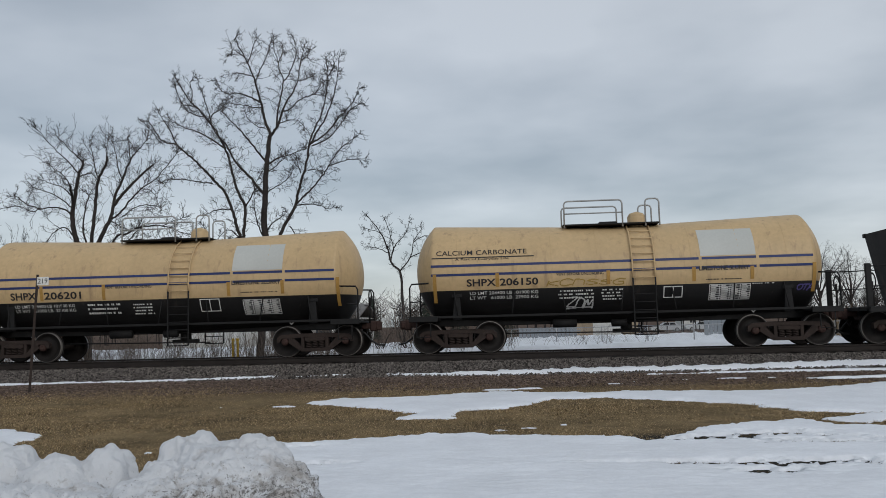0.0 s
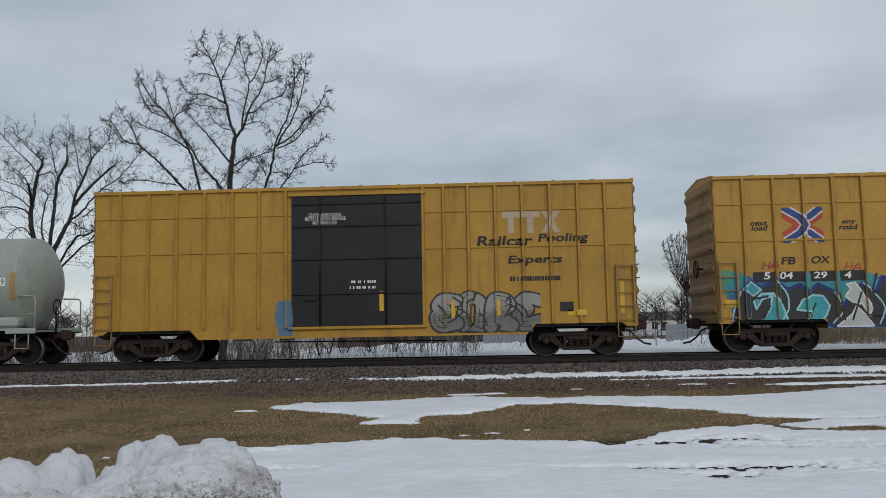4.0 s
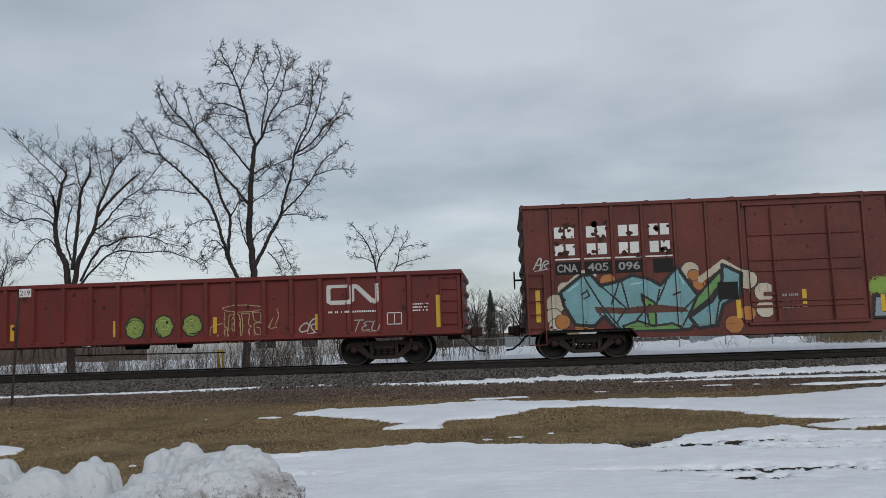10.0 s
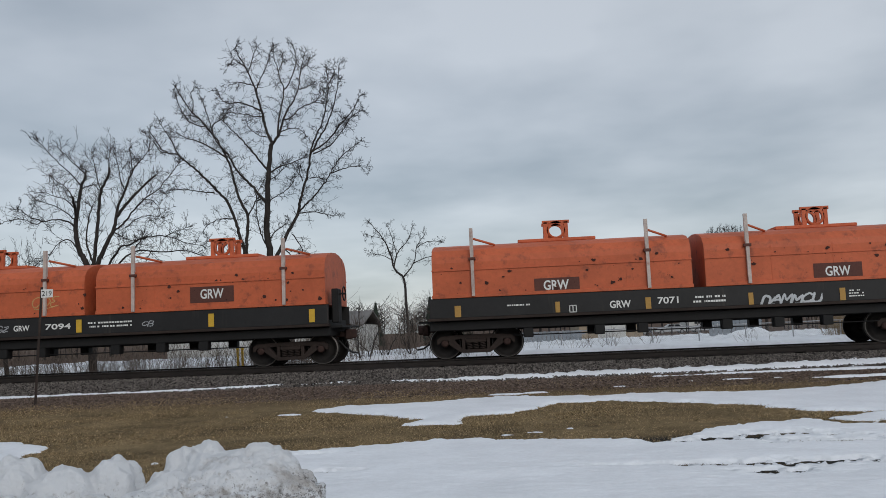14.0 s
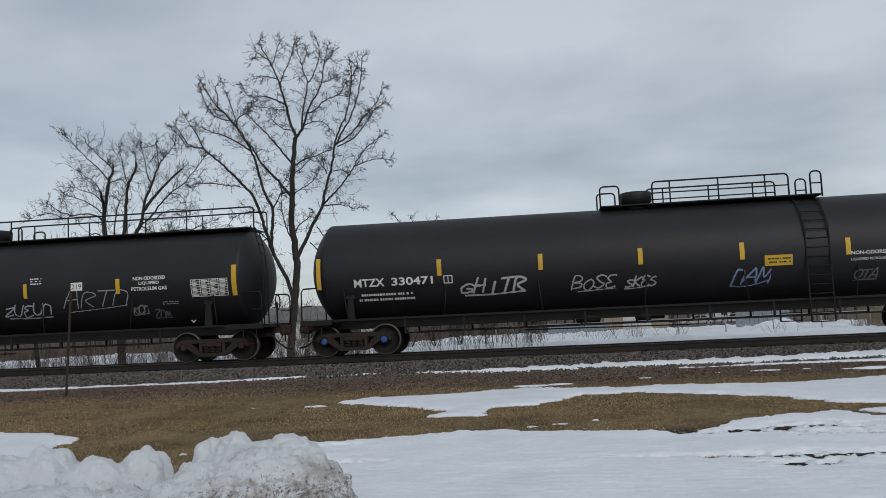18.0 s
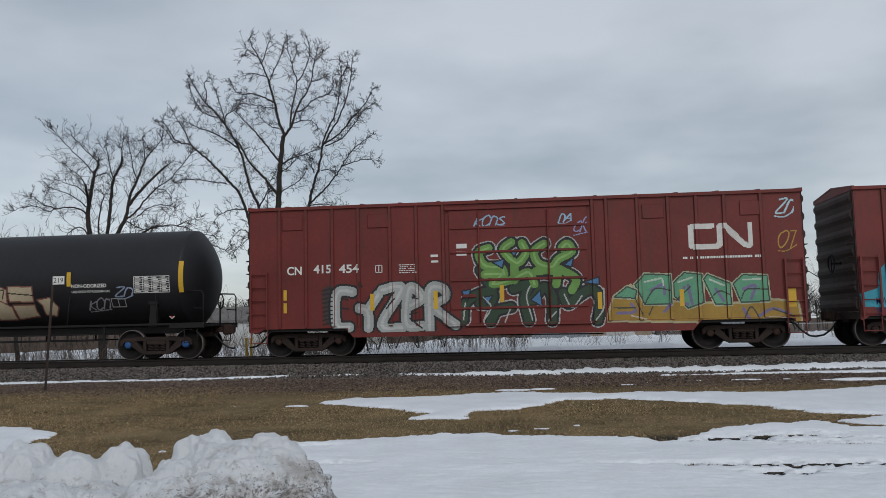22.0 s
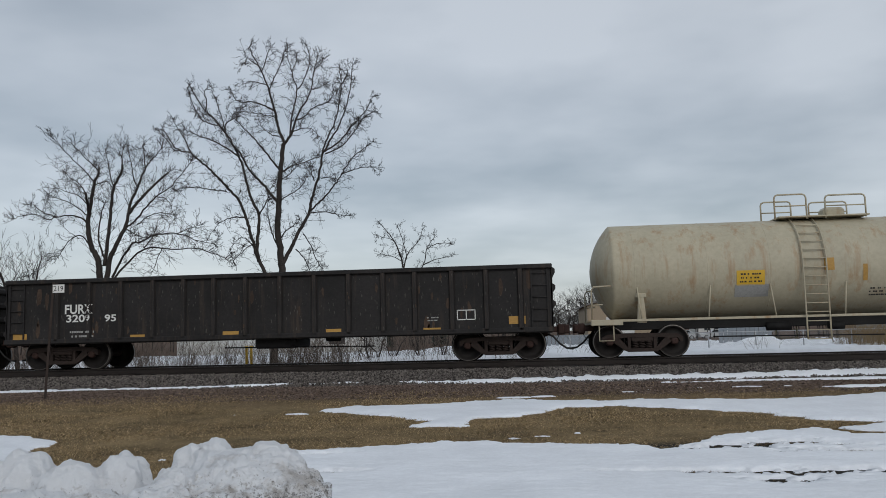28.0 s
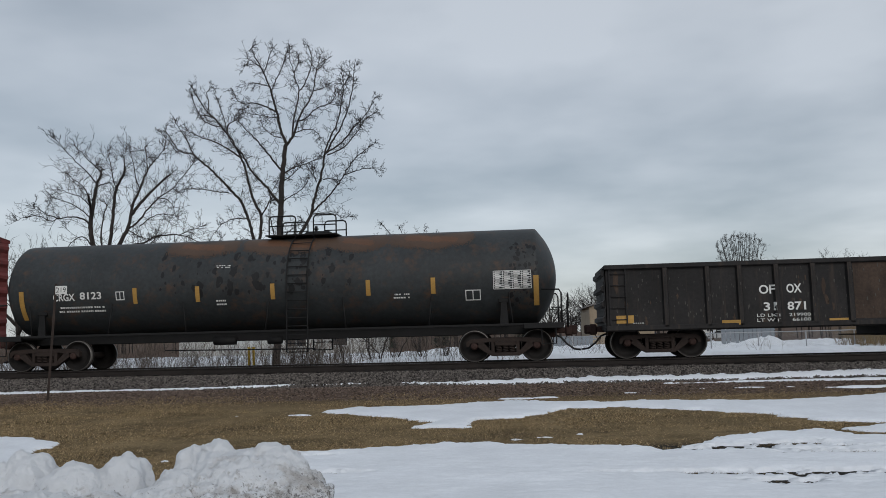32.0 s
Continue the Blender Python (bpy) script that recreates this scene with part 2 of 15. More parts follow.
def grass_mat():
    """Dead grass that turns into bare reddish soil towards the track."""
    m = mat("winter grass and soil", (0.19, 0.138, 0.074), 0.95, 0, 0.5, 0.7, 34, 0.9, dirt=(0.06, 0.045, 0.03), dirty=0.3, spec=0.1)
    ns, ls = m.node_tree.nodes, m.node_tree.links
    b = ns["Principled BSDF"]
    old = b.inputs["Base Color"].links[0].from_socket
    tc = ns.new("ShaderNodeTexCoord")
    sp = ns.new("ShaderNodeSeparateXYZ")
    ls.new(tc.outputs["Object"], sp.inputs[0])
    nz = node(ns, "ShaderNodeTexNoise", Scale=0.7, Detail=6.0, Roughness=0.65)
    ls.new(tc.outputs["Object"], nz.inputs["Vector"])
    mul = ns.new("ShaderNodeMath")
    mul.operation = "MULTIPLY_ADD"
    ls.new(nz.outputs[0], mul.inputs[0])
    mul.inputs[1].default_value = 5.0
    ls.new(sp.outputs[1], mul.inputs[2])
    rr = node(ns, "ShaderNodeMapRange")
    for k, v in (("From Min", 18.7), ("From Max", 21.6), ("To Min", 0.0), ("To Max", 1.0)):
        rr.inputs[k].default_value = v
    ls.new(mul.outputs[0], rr.inputs[0])
    n4 = node(ns, "ShaderNodeTexNoise", Scale=9.0, Detail=5.0, Roughness=0.7)
    ls.new(tc.outputs["Object"], n4.inputs["Vector"])
    soil = ns.new("ShaderNodeMix")
    soil.data_type = "RGBA"
    soil.inputs["A"].default_value, soil.inputs["B"].default_value = (0.055, 0.036, 0.027, 1), (0.14, 0.092, 0.066, 1)
    ls.new(n4.outputs[0], soil.inputs["Factor"])
    mx = ns.new("ShaderNodeMix")
    mx.data_type = "RGBA"
    ls.new(rr.outputs[0], mx.inputs["Factor"])
    ls.new(old, mx.inputs["A"])
    ls.new(soil.outputs["Result"], mx.inputs["B"])
    # sodden thatch where the snow is melting off
    wx, wy = node(ns, "ShaderNodeMapRange"), node(ns, "ShaderNodeMapRange")
    for n_, sock, lo_, hi_ in ((wx, 0, 0.6, 1.4), (wy, 1, 11.35, 11.0)):
        n_.inputs["From Min"].default_value, n_.inputs["From Max"].default_value = lo_, hi_
        ls.new(sp.outputs[sock], n_.inputs[0])
    wet = ns.new("ShaderNodeMath")
    wet.operation = "MULTIPLY"
    ls.new(wx.outputs[0], wet.inputs[0])
    ls.new(wy.outputs[0], wet.inputs[1])
    sod = ns.new("ShaderNodeMix")
    sod.data_type = "RGBA"
    ls.new(wet.outputs[0], sod.inputs["Factor"])
    ls.new(mx.outputs["Result"], sod.inputs["A"])
    sod.inputs["B"].default_value = (0.028, 0.027, 0.024, 1)
    ls.new(sod.outputs["Result"], b.inputs["Base Color"])
    return m


M_GRASS = grass_mat()
M_BALLAST = mat("ballast stone", (0.05, 0.043, 0.039), 0.9, 0, 0.45, 1.2, 28, 1.0, spec=0.2)
M_SNOW = mat("snow", (0.83, 0.855, 0.895), 0.55, 0, 0.07, 1.1, 16, 0.5, spec=0.3)
ground = part("ground", heightfield(steps((-3000, -200, 400), (-200, -40, 20), (-40, 40, 1), (40, 200, 20), (200, 3000, 400)),
                                    steps((-3000, -100, 400), (-100, 0, 20), (0, 45, 0.75), (45, 200, 10), (200, 3000, 300)), ground_z), M_GRASS, None)
tagged(ground, "flat winter ground of dead brown grass and soil", "ground", kind="structure")

B = TRACK_Y
PROFILE = [(-3.1, 0.12), (-2.3, 0.36), (-1.75, 0.47), (-0.9, 0.475), (0, 0.45), (0.9, 0.475), (1.75, 0.47), (2.3, 0.36), (3.3, 0.0)]


def ballast_z(x, y):
    d = y - B
    for (a, za), (b, zb) in zip(PROFILE, PROFILE[1:]):
        if a <= d <= b:
            return za + (zb - za) * (d - a) / (b - a) + 0.012 * noise.noise((x * 2.3, y * 2.3, 5)) + 0.012 * noise.noise((x * 9, y * 9, 1)) - 0.012
    return 0


ballast = part("ballast", heightfield(steps((-700, -30, 30), (-30, 30, 0.12), (30, 700, 30)), steps((B - 3.1, B + 3.3, 0.16)), ballast_z), M_BALLAST, None)
tagged(ballast, "bed of grey-brown crushed stone under the track", "ballast", kind="structure")
RAILP = [(-0.07, 0), (0.07, 0), (0.07, 0.012), (0.012, 0.03), (0.012, 0.125), (0.036, 0.14), (0.036, 0.172), (0.028, 0.18), (-0.028, 0.18), (-0.036, 0.172), (-0.036, 0.14), (-0.012, 0.125), (-0.012, 0.03), (-0.07, 0.012)]
for side in (-1, 1):
    g = Geo()
    n = len(RAILP)
    vs = [(x, B + side * 0.7535 + a, RAIL_Z - 0.18 + b) for x in (-700, 700) for a, b in RAILP]
    g.add(vs, [list(range(n)), list(range(n, 2 * n))[::-1]] + [(i, (i + 1) % n, (i + 1) % n + n, i + n) for i in range(n) if i != 7])
    g.add([vs[7], vs[8], vs[8 + n], vs[7 + n]], [(0, 1, 2, 3)], slot=1)
    rail = part("rail", g, [M_RAIL, M_RAILTOP], None)
    tagged(rail, "rusty brown steel rail with a polished top", "rail", "rails of the track", "structure")
tie_me = Geo().box(-0.115, 0.115, -1.3, 1.3, -0.17, 0, 0.012).mesh("tie", M_TIE)
track = tagged(new("track_ties"), "row of dark creosoted wooden ties in ballast", "track", kind="structure")
for i in range(-60, 61):
    t = part("tie", tie_me, None, track, at=pose(i * 0.5 + 0.03 * math.sin(i * 7.1), B, RAIL_Z - 0.19, 0, 0, 1.2 * math.sin(i * 3.7)))
plate_me = Geo().box(-0.09, 0.09, -0.17, 0.17, -0.012, 0.012).mesh("tie_plate", M_RAIL)
for i in range(-60, 61):
    part("tie_plate", plate_me, None, track, at=pose(i * 0.5 + 0.03 * math.sin(i * 7.1), B - 0.7535, RAIL_Z - 0.186))

# ---- wagons: running gear ----
CARS = []
WHEEL_R = 0.457
wheel_g = Geo()
wheel_g.lathe([(-0.065, 0.0), (-0.065, 0.12), (-0.02, 0.15), (-0.005, 0.28), (-0.03, 0.385), (-0.067, 0.39), (-0.067, 0.435)], "y", n=40)
wheel_g.lathe([(-0.067, 0.435), (-0.067, 0.452), (0.03, WHEEL_R)], "y", n=40, slot=1)
wheel_g.lathe([(0.03, WHEEL_R), (0.045, 0.482), (0.067, 0.482), (0.067, 0.39), (0.03, 0.38), (0.03, 0.16), (0.09, 0.12), (0.09, 0.0)], "y", n=40)
WHEEL_ME = recalc(wheel_g.mesh("wheel", M_WHEEL, M_TREAD))
AXLE_ME = Geo().lathe([(-1.02, 0.0), (-1.02, 0.075), (-0.72, 0.08), (-0.6, 0.1), (0, 0.085), (0.6, 0.1), (0.72, 0.08), (1.02, 0.075), (1.02, 0)], "y", n=14).mesh("axle", M_FRAME)
cap_g = Geo().lathe([(-0.06, 0.0), (-0.06, 0.07), (-0.04, 0.105), (0.1, 0.115), (0.1, 0.0)], "y", n=14)
for k in range(3):
    a = k * 2.094
    cap_g.cyl((0.055 * math.sin(a), -0.085, 0.055 * math.cos(a)), (0.055 * math.sin(a), -0.03, 0.055 * math.cos(a)), 0.018, 6)
CAP_ME = recalc(cap_g.mesh("bearing_cap", M_CAP))
# cast side frame: an arch with two windows
sf = Geo()
TOP = [(-1.12, 0.46), (-1.1, 0.60), (-0.98, 0.67), (-0.6, 0.69), (0, 0.70), (0.6, 0.69), (0.98, 0.67), (1.1, 0.60), (1.12, 0.46)]
sf.plate([(-1.12, 0.44), (-1.12, 0.58), (-1.0, 0.66), (-0.5, 0.69), (0.5, 0.69), (1.0, 0.66), (1.12, 0.58), (1.12, 0.44), (1.06, 0.44), (0.98, 0.56), (0.84, 0.58), (0.74, 0.50), (0.66, 0.56), (0.36, 0.58), (-0.36, 0.58), (-0.66, 0.56), (-0.74, 0.50), (-0.84, 0.58), (-0.98, 0.56), (-1.06, 0.44)], -1.10, -0.92)
sf.plate([(-0.40, 0.17), (0.40, 0.17), (0.44, 0.22), (0.44, 0.27), (-0.44, 0.27), (-0.44, 0.22)], -1.10, -0.92)
for s in (-1, 1):
    arm = [(s * 0.36, 0.17), (s * 0.46, 0.20), (s * 0.80, 0.44), (s * 0.76, 0.56), (s * 0.64, 0.57), (s * 0.38, 0.28)]
    sf.plate(arm if s > 0 else arm[::-1], -1.09, -0.93)
    sf.plate([(s * 0.36 - 0.045, 0.25), (s * 0.36 + 0.045, 0.25), (s * 0.36 + 0.045, 0.60), (s * 0.36 - 0.045, 0.60)], -1.085, -0.935)
    sf.box(s * 0.9 - 0.13, s * 0.9 + 0.13, -1.09, -0.93, 0.53, 0.62, 0.02)
SIDE_ME = recalc(sf.mesh("side_frame", M_FRAME))
sp = Geo()
for x in (-0.19, 0.0, 0.19):
    pts = [(x + 0.075 * math.cos(a), -1.02 + 0.075 * math.sin(a), 0.27 + a / (2 * math.pi * 4) * 0.19) for a in [i * 0.7 for i in range(37)]]
    sp.tube(pts, 0.018, 5)
sp.box(-0.3, 0.3, -1.11, -0.92, 0.46, 0.575, 0.02)
SPRING_ME = sp.mesh("spring_pack", M_FRAME)
BOLSTER_ME = Geo().box(-0.2, 0.2, -0.95, 0.95, 0.42, 0.66, 0.03).box(-0.45, 0.45, -0.6, 0.6, 0.3, 0.36).cyl((-0.35, -0.7, 0.4), (-0.35, 0.7, 0.4), 0.05, 8).cyl((0.35, -0.7, 0.4), (0.35, 0.7, 0.4), 0.05, 8).mesh("bolster", M_FRAME)
TURNED = pose(0, 0, 0, 0, 0, 180)


def bogie(root, x, cap=None):
    bol = part("bogie", BOLSTER_ME, None, root, "rusty cast-steel bogie", pose(x, 0, 0))
    for m in (Matrix(), TURNED):
        part("side_frame", SIDE_ME, None, bol, at=m)
        part("spring_pack", SPRING_ME, None, bol, at=m)
    sets = []
    for dx in (-0.9, 0.9):
        ws = part("wheelset", AXLE_ME, None, root, at=pose(x + dx, 0, WHEEL_R))
        for m, y in ((Matrix(), -0.755), (TURNED, 0.755)):
            part("wheel", WHEEL_ME, None, ws, at=Matrix.Translation((0, y, 0)) @ m)
            part("bearing_cap", cap or CAP_ME, None, ws, at=Matrix.Translation((0, y * 1.37, 0)) @ m)
        sets.append((ws, x + dx))
    return sets


COUPLER_ME = Geo().box(-0.9, 0.0, -0.09, 0.09, 0.78, 0.95, 0.02).box(-0.06, 0.16, -0.17, 0.13, 0.70, 1.02, 0.04).box(0.12, 0.30, -0.16, -0.05, 0.73, 1.0, 0.03).box(0.1, 0.26, 0.06, 0.15, 0.76, 0.97, 0.03).box(-0.75, -0.35, -0.28, 0.28, 0.66, 1.04, 0.03).mesh("coupler", M_CAP)
hose_g = Geo().tube([(-0.35, -0.3, 0.72), (-0.2, -0.3, 0.66), (-0.02, -0.29, 0.45), (0.18, -0.28, 0.31), (0.38, -0.27, 0.28)], 0.03, 7)
hose_g.tube([(-0.2, 0.05, 0.7), (-0.12, 0.0, 0.5), (0.0, -0.02, 0.72)], 0.014, 5)
HOSE_ME = hose_g.mesh("brake_hose", M_HOSE)
GROUP = "cars of the freight train"


def wagon(name, label, category, c, tc, end, frame_mat=M_BLACK, sill=(0.78, 1.05), cap=None):
    """A wagon's root with bogies, couplers, hoses and centre sill; its middle stands c metres along the train."""
    root = tagged(new(name), label, category, GROUP)
    root.matrix_basis = pose(c, TRACK_Y, RAIL_Z)
    sets = bogie(root, -tc, cap) + bogie(root, tc, cap)
    part("centre_sill", Geo().box(-end, end, -0.28, 0.28, sill[0], sill[1], 0.02), frame_mat, root)
    for m in (pose(end + 0.32, 0, 0), pose(-end - 0.32, 0, 0, 0, 0, 180)):
        part("coupler", COUPLER_ME, None, root, at=m)
        part("brake_hose", HOSE_ME, None, root, at=m)
    CARS.append((root, c, sets))
    return root


def brake_gear(root, x0, x1):
    """Reservoir, cylinder and rods under the floor."""
    g = Geo().lathe([(x0, 0), (x0 + 0.03, 0.13), (x0 + 0.7, 0.13), (x0 + 0.73, 0)], "x", (0, -0.5, 0.80), 14)
    part("air_reservoir", g, M_BLACK, root)
    part("brake_rod", Geo().tube([(x0 - 1.5, -0.6, 0.55), (x1 + 1.5, -0.6, 0.5)], 0.02, 5), M_BLACK, root)
    part("brake_cylinder", Geo().lathe([(x1, 0), (x1 + 0.02, 0.11), (x1 + 0.45, 0.11), (x1 + 0.47, 0)], "x", (0, -0.5, 0.78), 12), M_BLACK, root)


def ladder(root, x, w, z0, z1, y, material, n=None, r=0.013, name="ladder"):
    """Stiles and rungs on the outside of a wall at y."""
    g = Geo()
    n = n or max(2, round((z1 - z0) / 0.38) + 1)
    for s in (-w / 2, w / 2):
        g.box(x + s - 0.02, x + s + 0.02, y - 0.02, y + 0.03, z0, z1)
    for i in range(n):
        z = z0 + (z1 - z0) * (i + 0.5) / n
        g.cyl((x - w / 2, y - 0.01, z), (x + w / 2, y - 0.01, z), r, 6)
    return part(name, g, material, root)


# ---- wagons: bodies ----
def box_car(c, tc, hl, z1, label, paint, door_paint, roof_paint, end_paint, ribs, door, door_ribs, z0=0.95, w=1.5, hbars=(), sill_drop=0.3, deep=0.05):
    root = wagon("box_car", label, "box car", c, tc, hl - 0.1)
    bg_ = Geo().box(-hl, hl, -w, w, z0, z1 - 0.12)
    part("body", bg_, paint, root)
    # roof with low seams
    rg = Geo()
    rg.add([(-hl - 0.03, -w - 0.07, z1 - 0.12), (hl + 0.03, -w - 0.07, z1 - 0.12), (hl + 0.03, -w - 0.07, z1 - 0.03), (-hl - 0.03, -w - 0.07, z1 - 0.03), (-hl - 0.03, 0, z1 + 0.12), (hl + 0.03, 0, z1 + 0.12),
            (-hl - 0.03, w + 0.07, z1 - 0.12), (hl + 0.03, w + 0.07, z1 - 0.12), (hl + 0.03, w + 0.07, z1 - 0.03), (-hl - 0.03, w + 0.07, z1 - 0.03)],
           [(0, 1, 2, 3), (3, 2, 5, 4), (4, 5, 8, 9), (9, 8, 7, 6), (0, 3, 4, 9, 6), (1, 7, 8, 5, 2), (0, 6, 7, 1)])
    n = round(hl * 2 / 1.15)
    for i in range(n + 1):
        x = -hl + 2 * hl * i / n
        for s in (-1, 1):
            rg.add([(x - 0.04, s * (w + 0.04), z1 - 0.03), (x + 0.04, s * (w + 0.04), z1 - 0.03), (x + 0.04, 0, z1 + 0.125), (x - 0.04, 0, z1 + 0.125),
                    (x - 0.04, s * (w + 0.04), z1 - 0.005), (x + 0.04, s * (w + 0.04), z1 - 0.005), (x + 0.04, 0, z1 + 0.17), (x - 0.04, 0, z1 + 0.17)],
                   [(4, 5, 6, 7), (0, 3, 7, 4), (1, 5, 6, 2), (0, 4, 5, 1)])
    part("roof", rg, roof_paint, root)
    d0, d1 = door
    # side posts
    rib_me = Geo().add([(-0.06, -w + 0.002, z0), (0.06, -w + 0.002, z0), (0.06, -w + 0.002, z1 - 0.12), (-0.06, -w + 0.002, z1 - 0.12), (-0.035, -w - deep, z0), (0.035, -w - deep, z0), (0.035, -w - deep, z1 - 0.12), (-0.035, -w - deep, z1 - 0.12)],
                       [(4, 5, 6, 7), (0, 4, 7, 3), (1, 2, 6, 5), (0, 1, 5, 4), (3, 7, 6, 2)]).mesh("side_post", paint)
    for x in ribs:
        part("side_post", rib_me, None, root, at=pose(x, 0, 0))
        part("side_post", rib_me, None, root, at=pose(-x, 0, 0, 0, 0, 180))
    for z in hbars:
        for a, b in ((-hl + 0.05, d0), (d1, hl - 0.05)):
            part("side_rail", Geo().box(a, b, -w - 0.03, -w + 0.01, z - 0.03, z + 0.03, 0.008), paint, root)
    # sill skirt, deeper at the middle and notched over the bogies
    sk = [(-hl, z0 + 0.02), (-hl, z0 - 0.12), (-tc - 1.35, z0 - 0.12), (-tc - 1.2, z0 - 0.02), (-tc + 1.2, z0 - 0.02), (-tc + 1.45, z0 - sill_drop), (tc - 1.45, z0 - sill_drop), (tc - 1.2, z0 - 0.02), (tc + 1.2, z0 - 0.02), (tc + 1.35, z0 - 0.12), (hl, z0 - 0.12), (hl, z0 + 0.02)]
    for s in (-1, 1):
        a, b = sorted((s * (w - 0.01), s * (w + 0.012)))
        part("side_sill", Geo().plate(sk, a, b), paint, root)
    # door with its own ribs and bars
    for s in (-1, 1):
        dg = Geo()
        y0, y1 = sorted((s * (w - 0.002), s * (w + 0.045)))
        dg.box(d0, d1, y0, y1, z0 + 0.02, z1 - 0.3, 0.008)
        dr = part("door", dg, door_paint, root, "sliding door")
        if s < 0:
            for z in door_ribs:
                part("door_rib", Geo().box(d0 + 0.03, d1 - 0.03, -w - 0.085, -w - 0.04, z - 0.035, z + 0.035, 0.015), door_paint, dr)
            for fx in (0.22, 0.72):
                x = d0 + (d1 - d0) * fx
                part("lock_bar", Geo().cyl((x, -w - 0.11, z0 + 0.05), (x, -w - 0.11, z1 - 0.35), 0.022, 8), door_paint, dr)
            part("door_handle", Geo().box(d0 + 0.35, d0 + 0.75, -w - 0.10, -w - 0.05, z0 + 0.75, z0 + 0.85, 0.015), door_paint, dr)
        a, b = sorted((s * (w + 0.02), s * (w + 0.1)))
        part("door_track", Geo().box(d0 - 2.6 * (s > 0) - 0.1, d1 + 2.6 * (s < 0) - (2.5 if s < 0 else 0), a, b, z1 - 0.3, z1 - 0.22, 0.01), paint, root)
        part("door_track", Geo().box(d0 - 0.1, d1 + 0.1, a, b, z0 - 0.06, z0 + 0.02, 0.01), paint, root)
    # ribbed ends
    for s in (-1, 1):
        eg = Geo().box(*sorted((s * (hl - 0.01), s * (hl + 0.02))), -w, w, z0 - 0.1, z1 - 0.02)
        k = 7
        e = part("end_wall", eg, end_paint, root)
        for i in range(k):
            z = z0 + 0.3 + (z1 - z0 - 0.6) * i / (k - 1)
            part("end_rib", Geo().plate([(s * (hl + 0.018), z - 0.17), (s * (hl + 0.09), z - 0.05), (s * (hl + 0.09), z + 0.05), (s * (hl + 0.018), z + 0.17)][::s], -w + 0.08, w - 0.08), end_paint, e)
        g = Geo()
        for i in range(6):
            g.tube([(s * (hl + 0.02), -w + 0.05, z0 + 0.1 + 0.38 * i), (s * (hl + 0.12), -w + 0.06, z0 + 0.1 + 0.38 * i), (s * (hl + 0.12), -w + 0.5, z0 + 0.1 + 0.38 * i), (s * (hl + 0.02), -w + 0.52, z0 + 0.1 + 0.38 * i)], 0.014, 5)
        part("end_ladder", g, end_paint, root)
        # side ladder with a step below
        xa, xb = s * (hl - 0.06), s * (hl - 0.54)
        lm = end_paint if door_paint is not paint else paint
        g = Geo()
        for x in (xa, xb):
            g.box(x - 0.025, x + 0.025, -w - 0.10, -w - 0.06, z0 - 0.02, z0 + 1.62)
        sl = part("side_ladder", g, lm, root)
        for i in range(5):
            z = z0 + 0.05 + 0.38 * i
            part("rung", Geo().tube([(xa, -w, z), (xa, -w - 0.085, z), (xb, -w - 0.085, z), (xb, -w, z)], 0.016, 5), lm, sl)
        part("step", Geo().tube([(xa, -w, z0), (xa, -w - 0.02, z0 - 0.42), (xb, -w - 0.02, z0 - 0.42), (xb, -w, z0)], 0.02, 5), lm, sl)
    part("brake_wheel", Geo().lathe([(-0.02, 0.25), (0.0, 0.28), (0.02, 0.25), (0, 0.22), (-0.02, 0.25)], "x", (-hl - 0.28, -0.35, z0 + 1.5), 20).cyl((-hl - 0.28, -0.35, z0 + 1.26), (-hl - 0.28, -0.35, z0 + 1.74), 0.015, 5).cyl((-hl - 0.3, -0.35, z0 + 1.5), (-hl, -0.35, z0 + 1.5), 0.03, 6), M_BLACK, root)
    part("underframe", Geo().box(-hl + 0.1, hl - 0.1, -w + 0.06, w - 0.06, z0 - 0.1, z0 - 0.005), M_BLACK, root)
    brake_gear(root, -1.2, 0.9)
    return root


def tank_shell(hl, r, zc, bend=0.0, n=48, dish=0.42):
    """A barrel with dished heads; bend lowers the middle."""
    head = r * dish
    big_r = (r * r + head * head) / (2 * head)
    prof = [(-hl + big_r - math.sqrt(big_r * big_r - (r * k / 9) ** 2), max(0.001, r * k / 9)) for k in range(9)]
    prof += [(-hl + head - 0.045, r - 0.035), (-hl + head - 0.01, r - 0.006), (-hl + head + 0.05, r)]
    body = [(-hl + head + 0.05 + (hl - head - 0.05) * i / 10, r) for i in range(1, 11)]
    left = prof + body
    right = [(-x, rr) for x, rr in left[::-1][1:]]
    g = Geo()
    g.lathe(left + right, "x", (0, 0, zc), n)
    if bend:
        g.v = [(x, y, z - bend * (1 - min(1, abs(x) / (hl - 0.3)))) for x, y, z in g.v]
    return g


def tank_car(c, tc, hl, r, zc, label, paint, frame_mat, bend=0.0, cap=None):
    root = wagon("tank_car", label, "tank car", c, tc, max(hl - 0.05, tc + 1.1), frame_mat, cap=cap)
    part("tank", tank_shell(hl, r, zc, bend), paint, root)
    return root


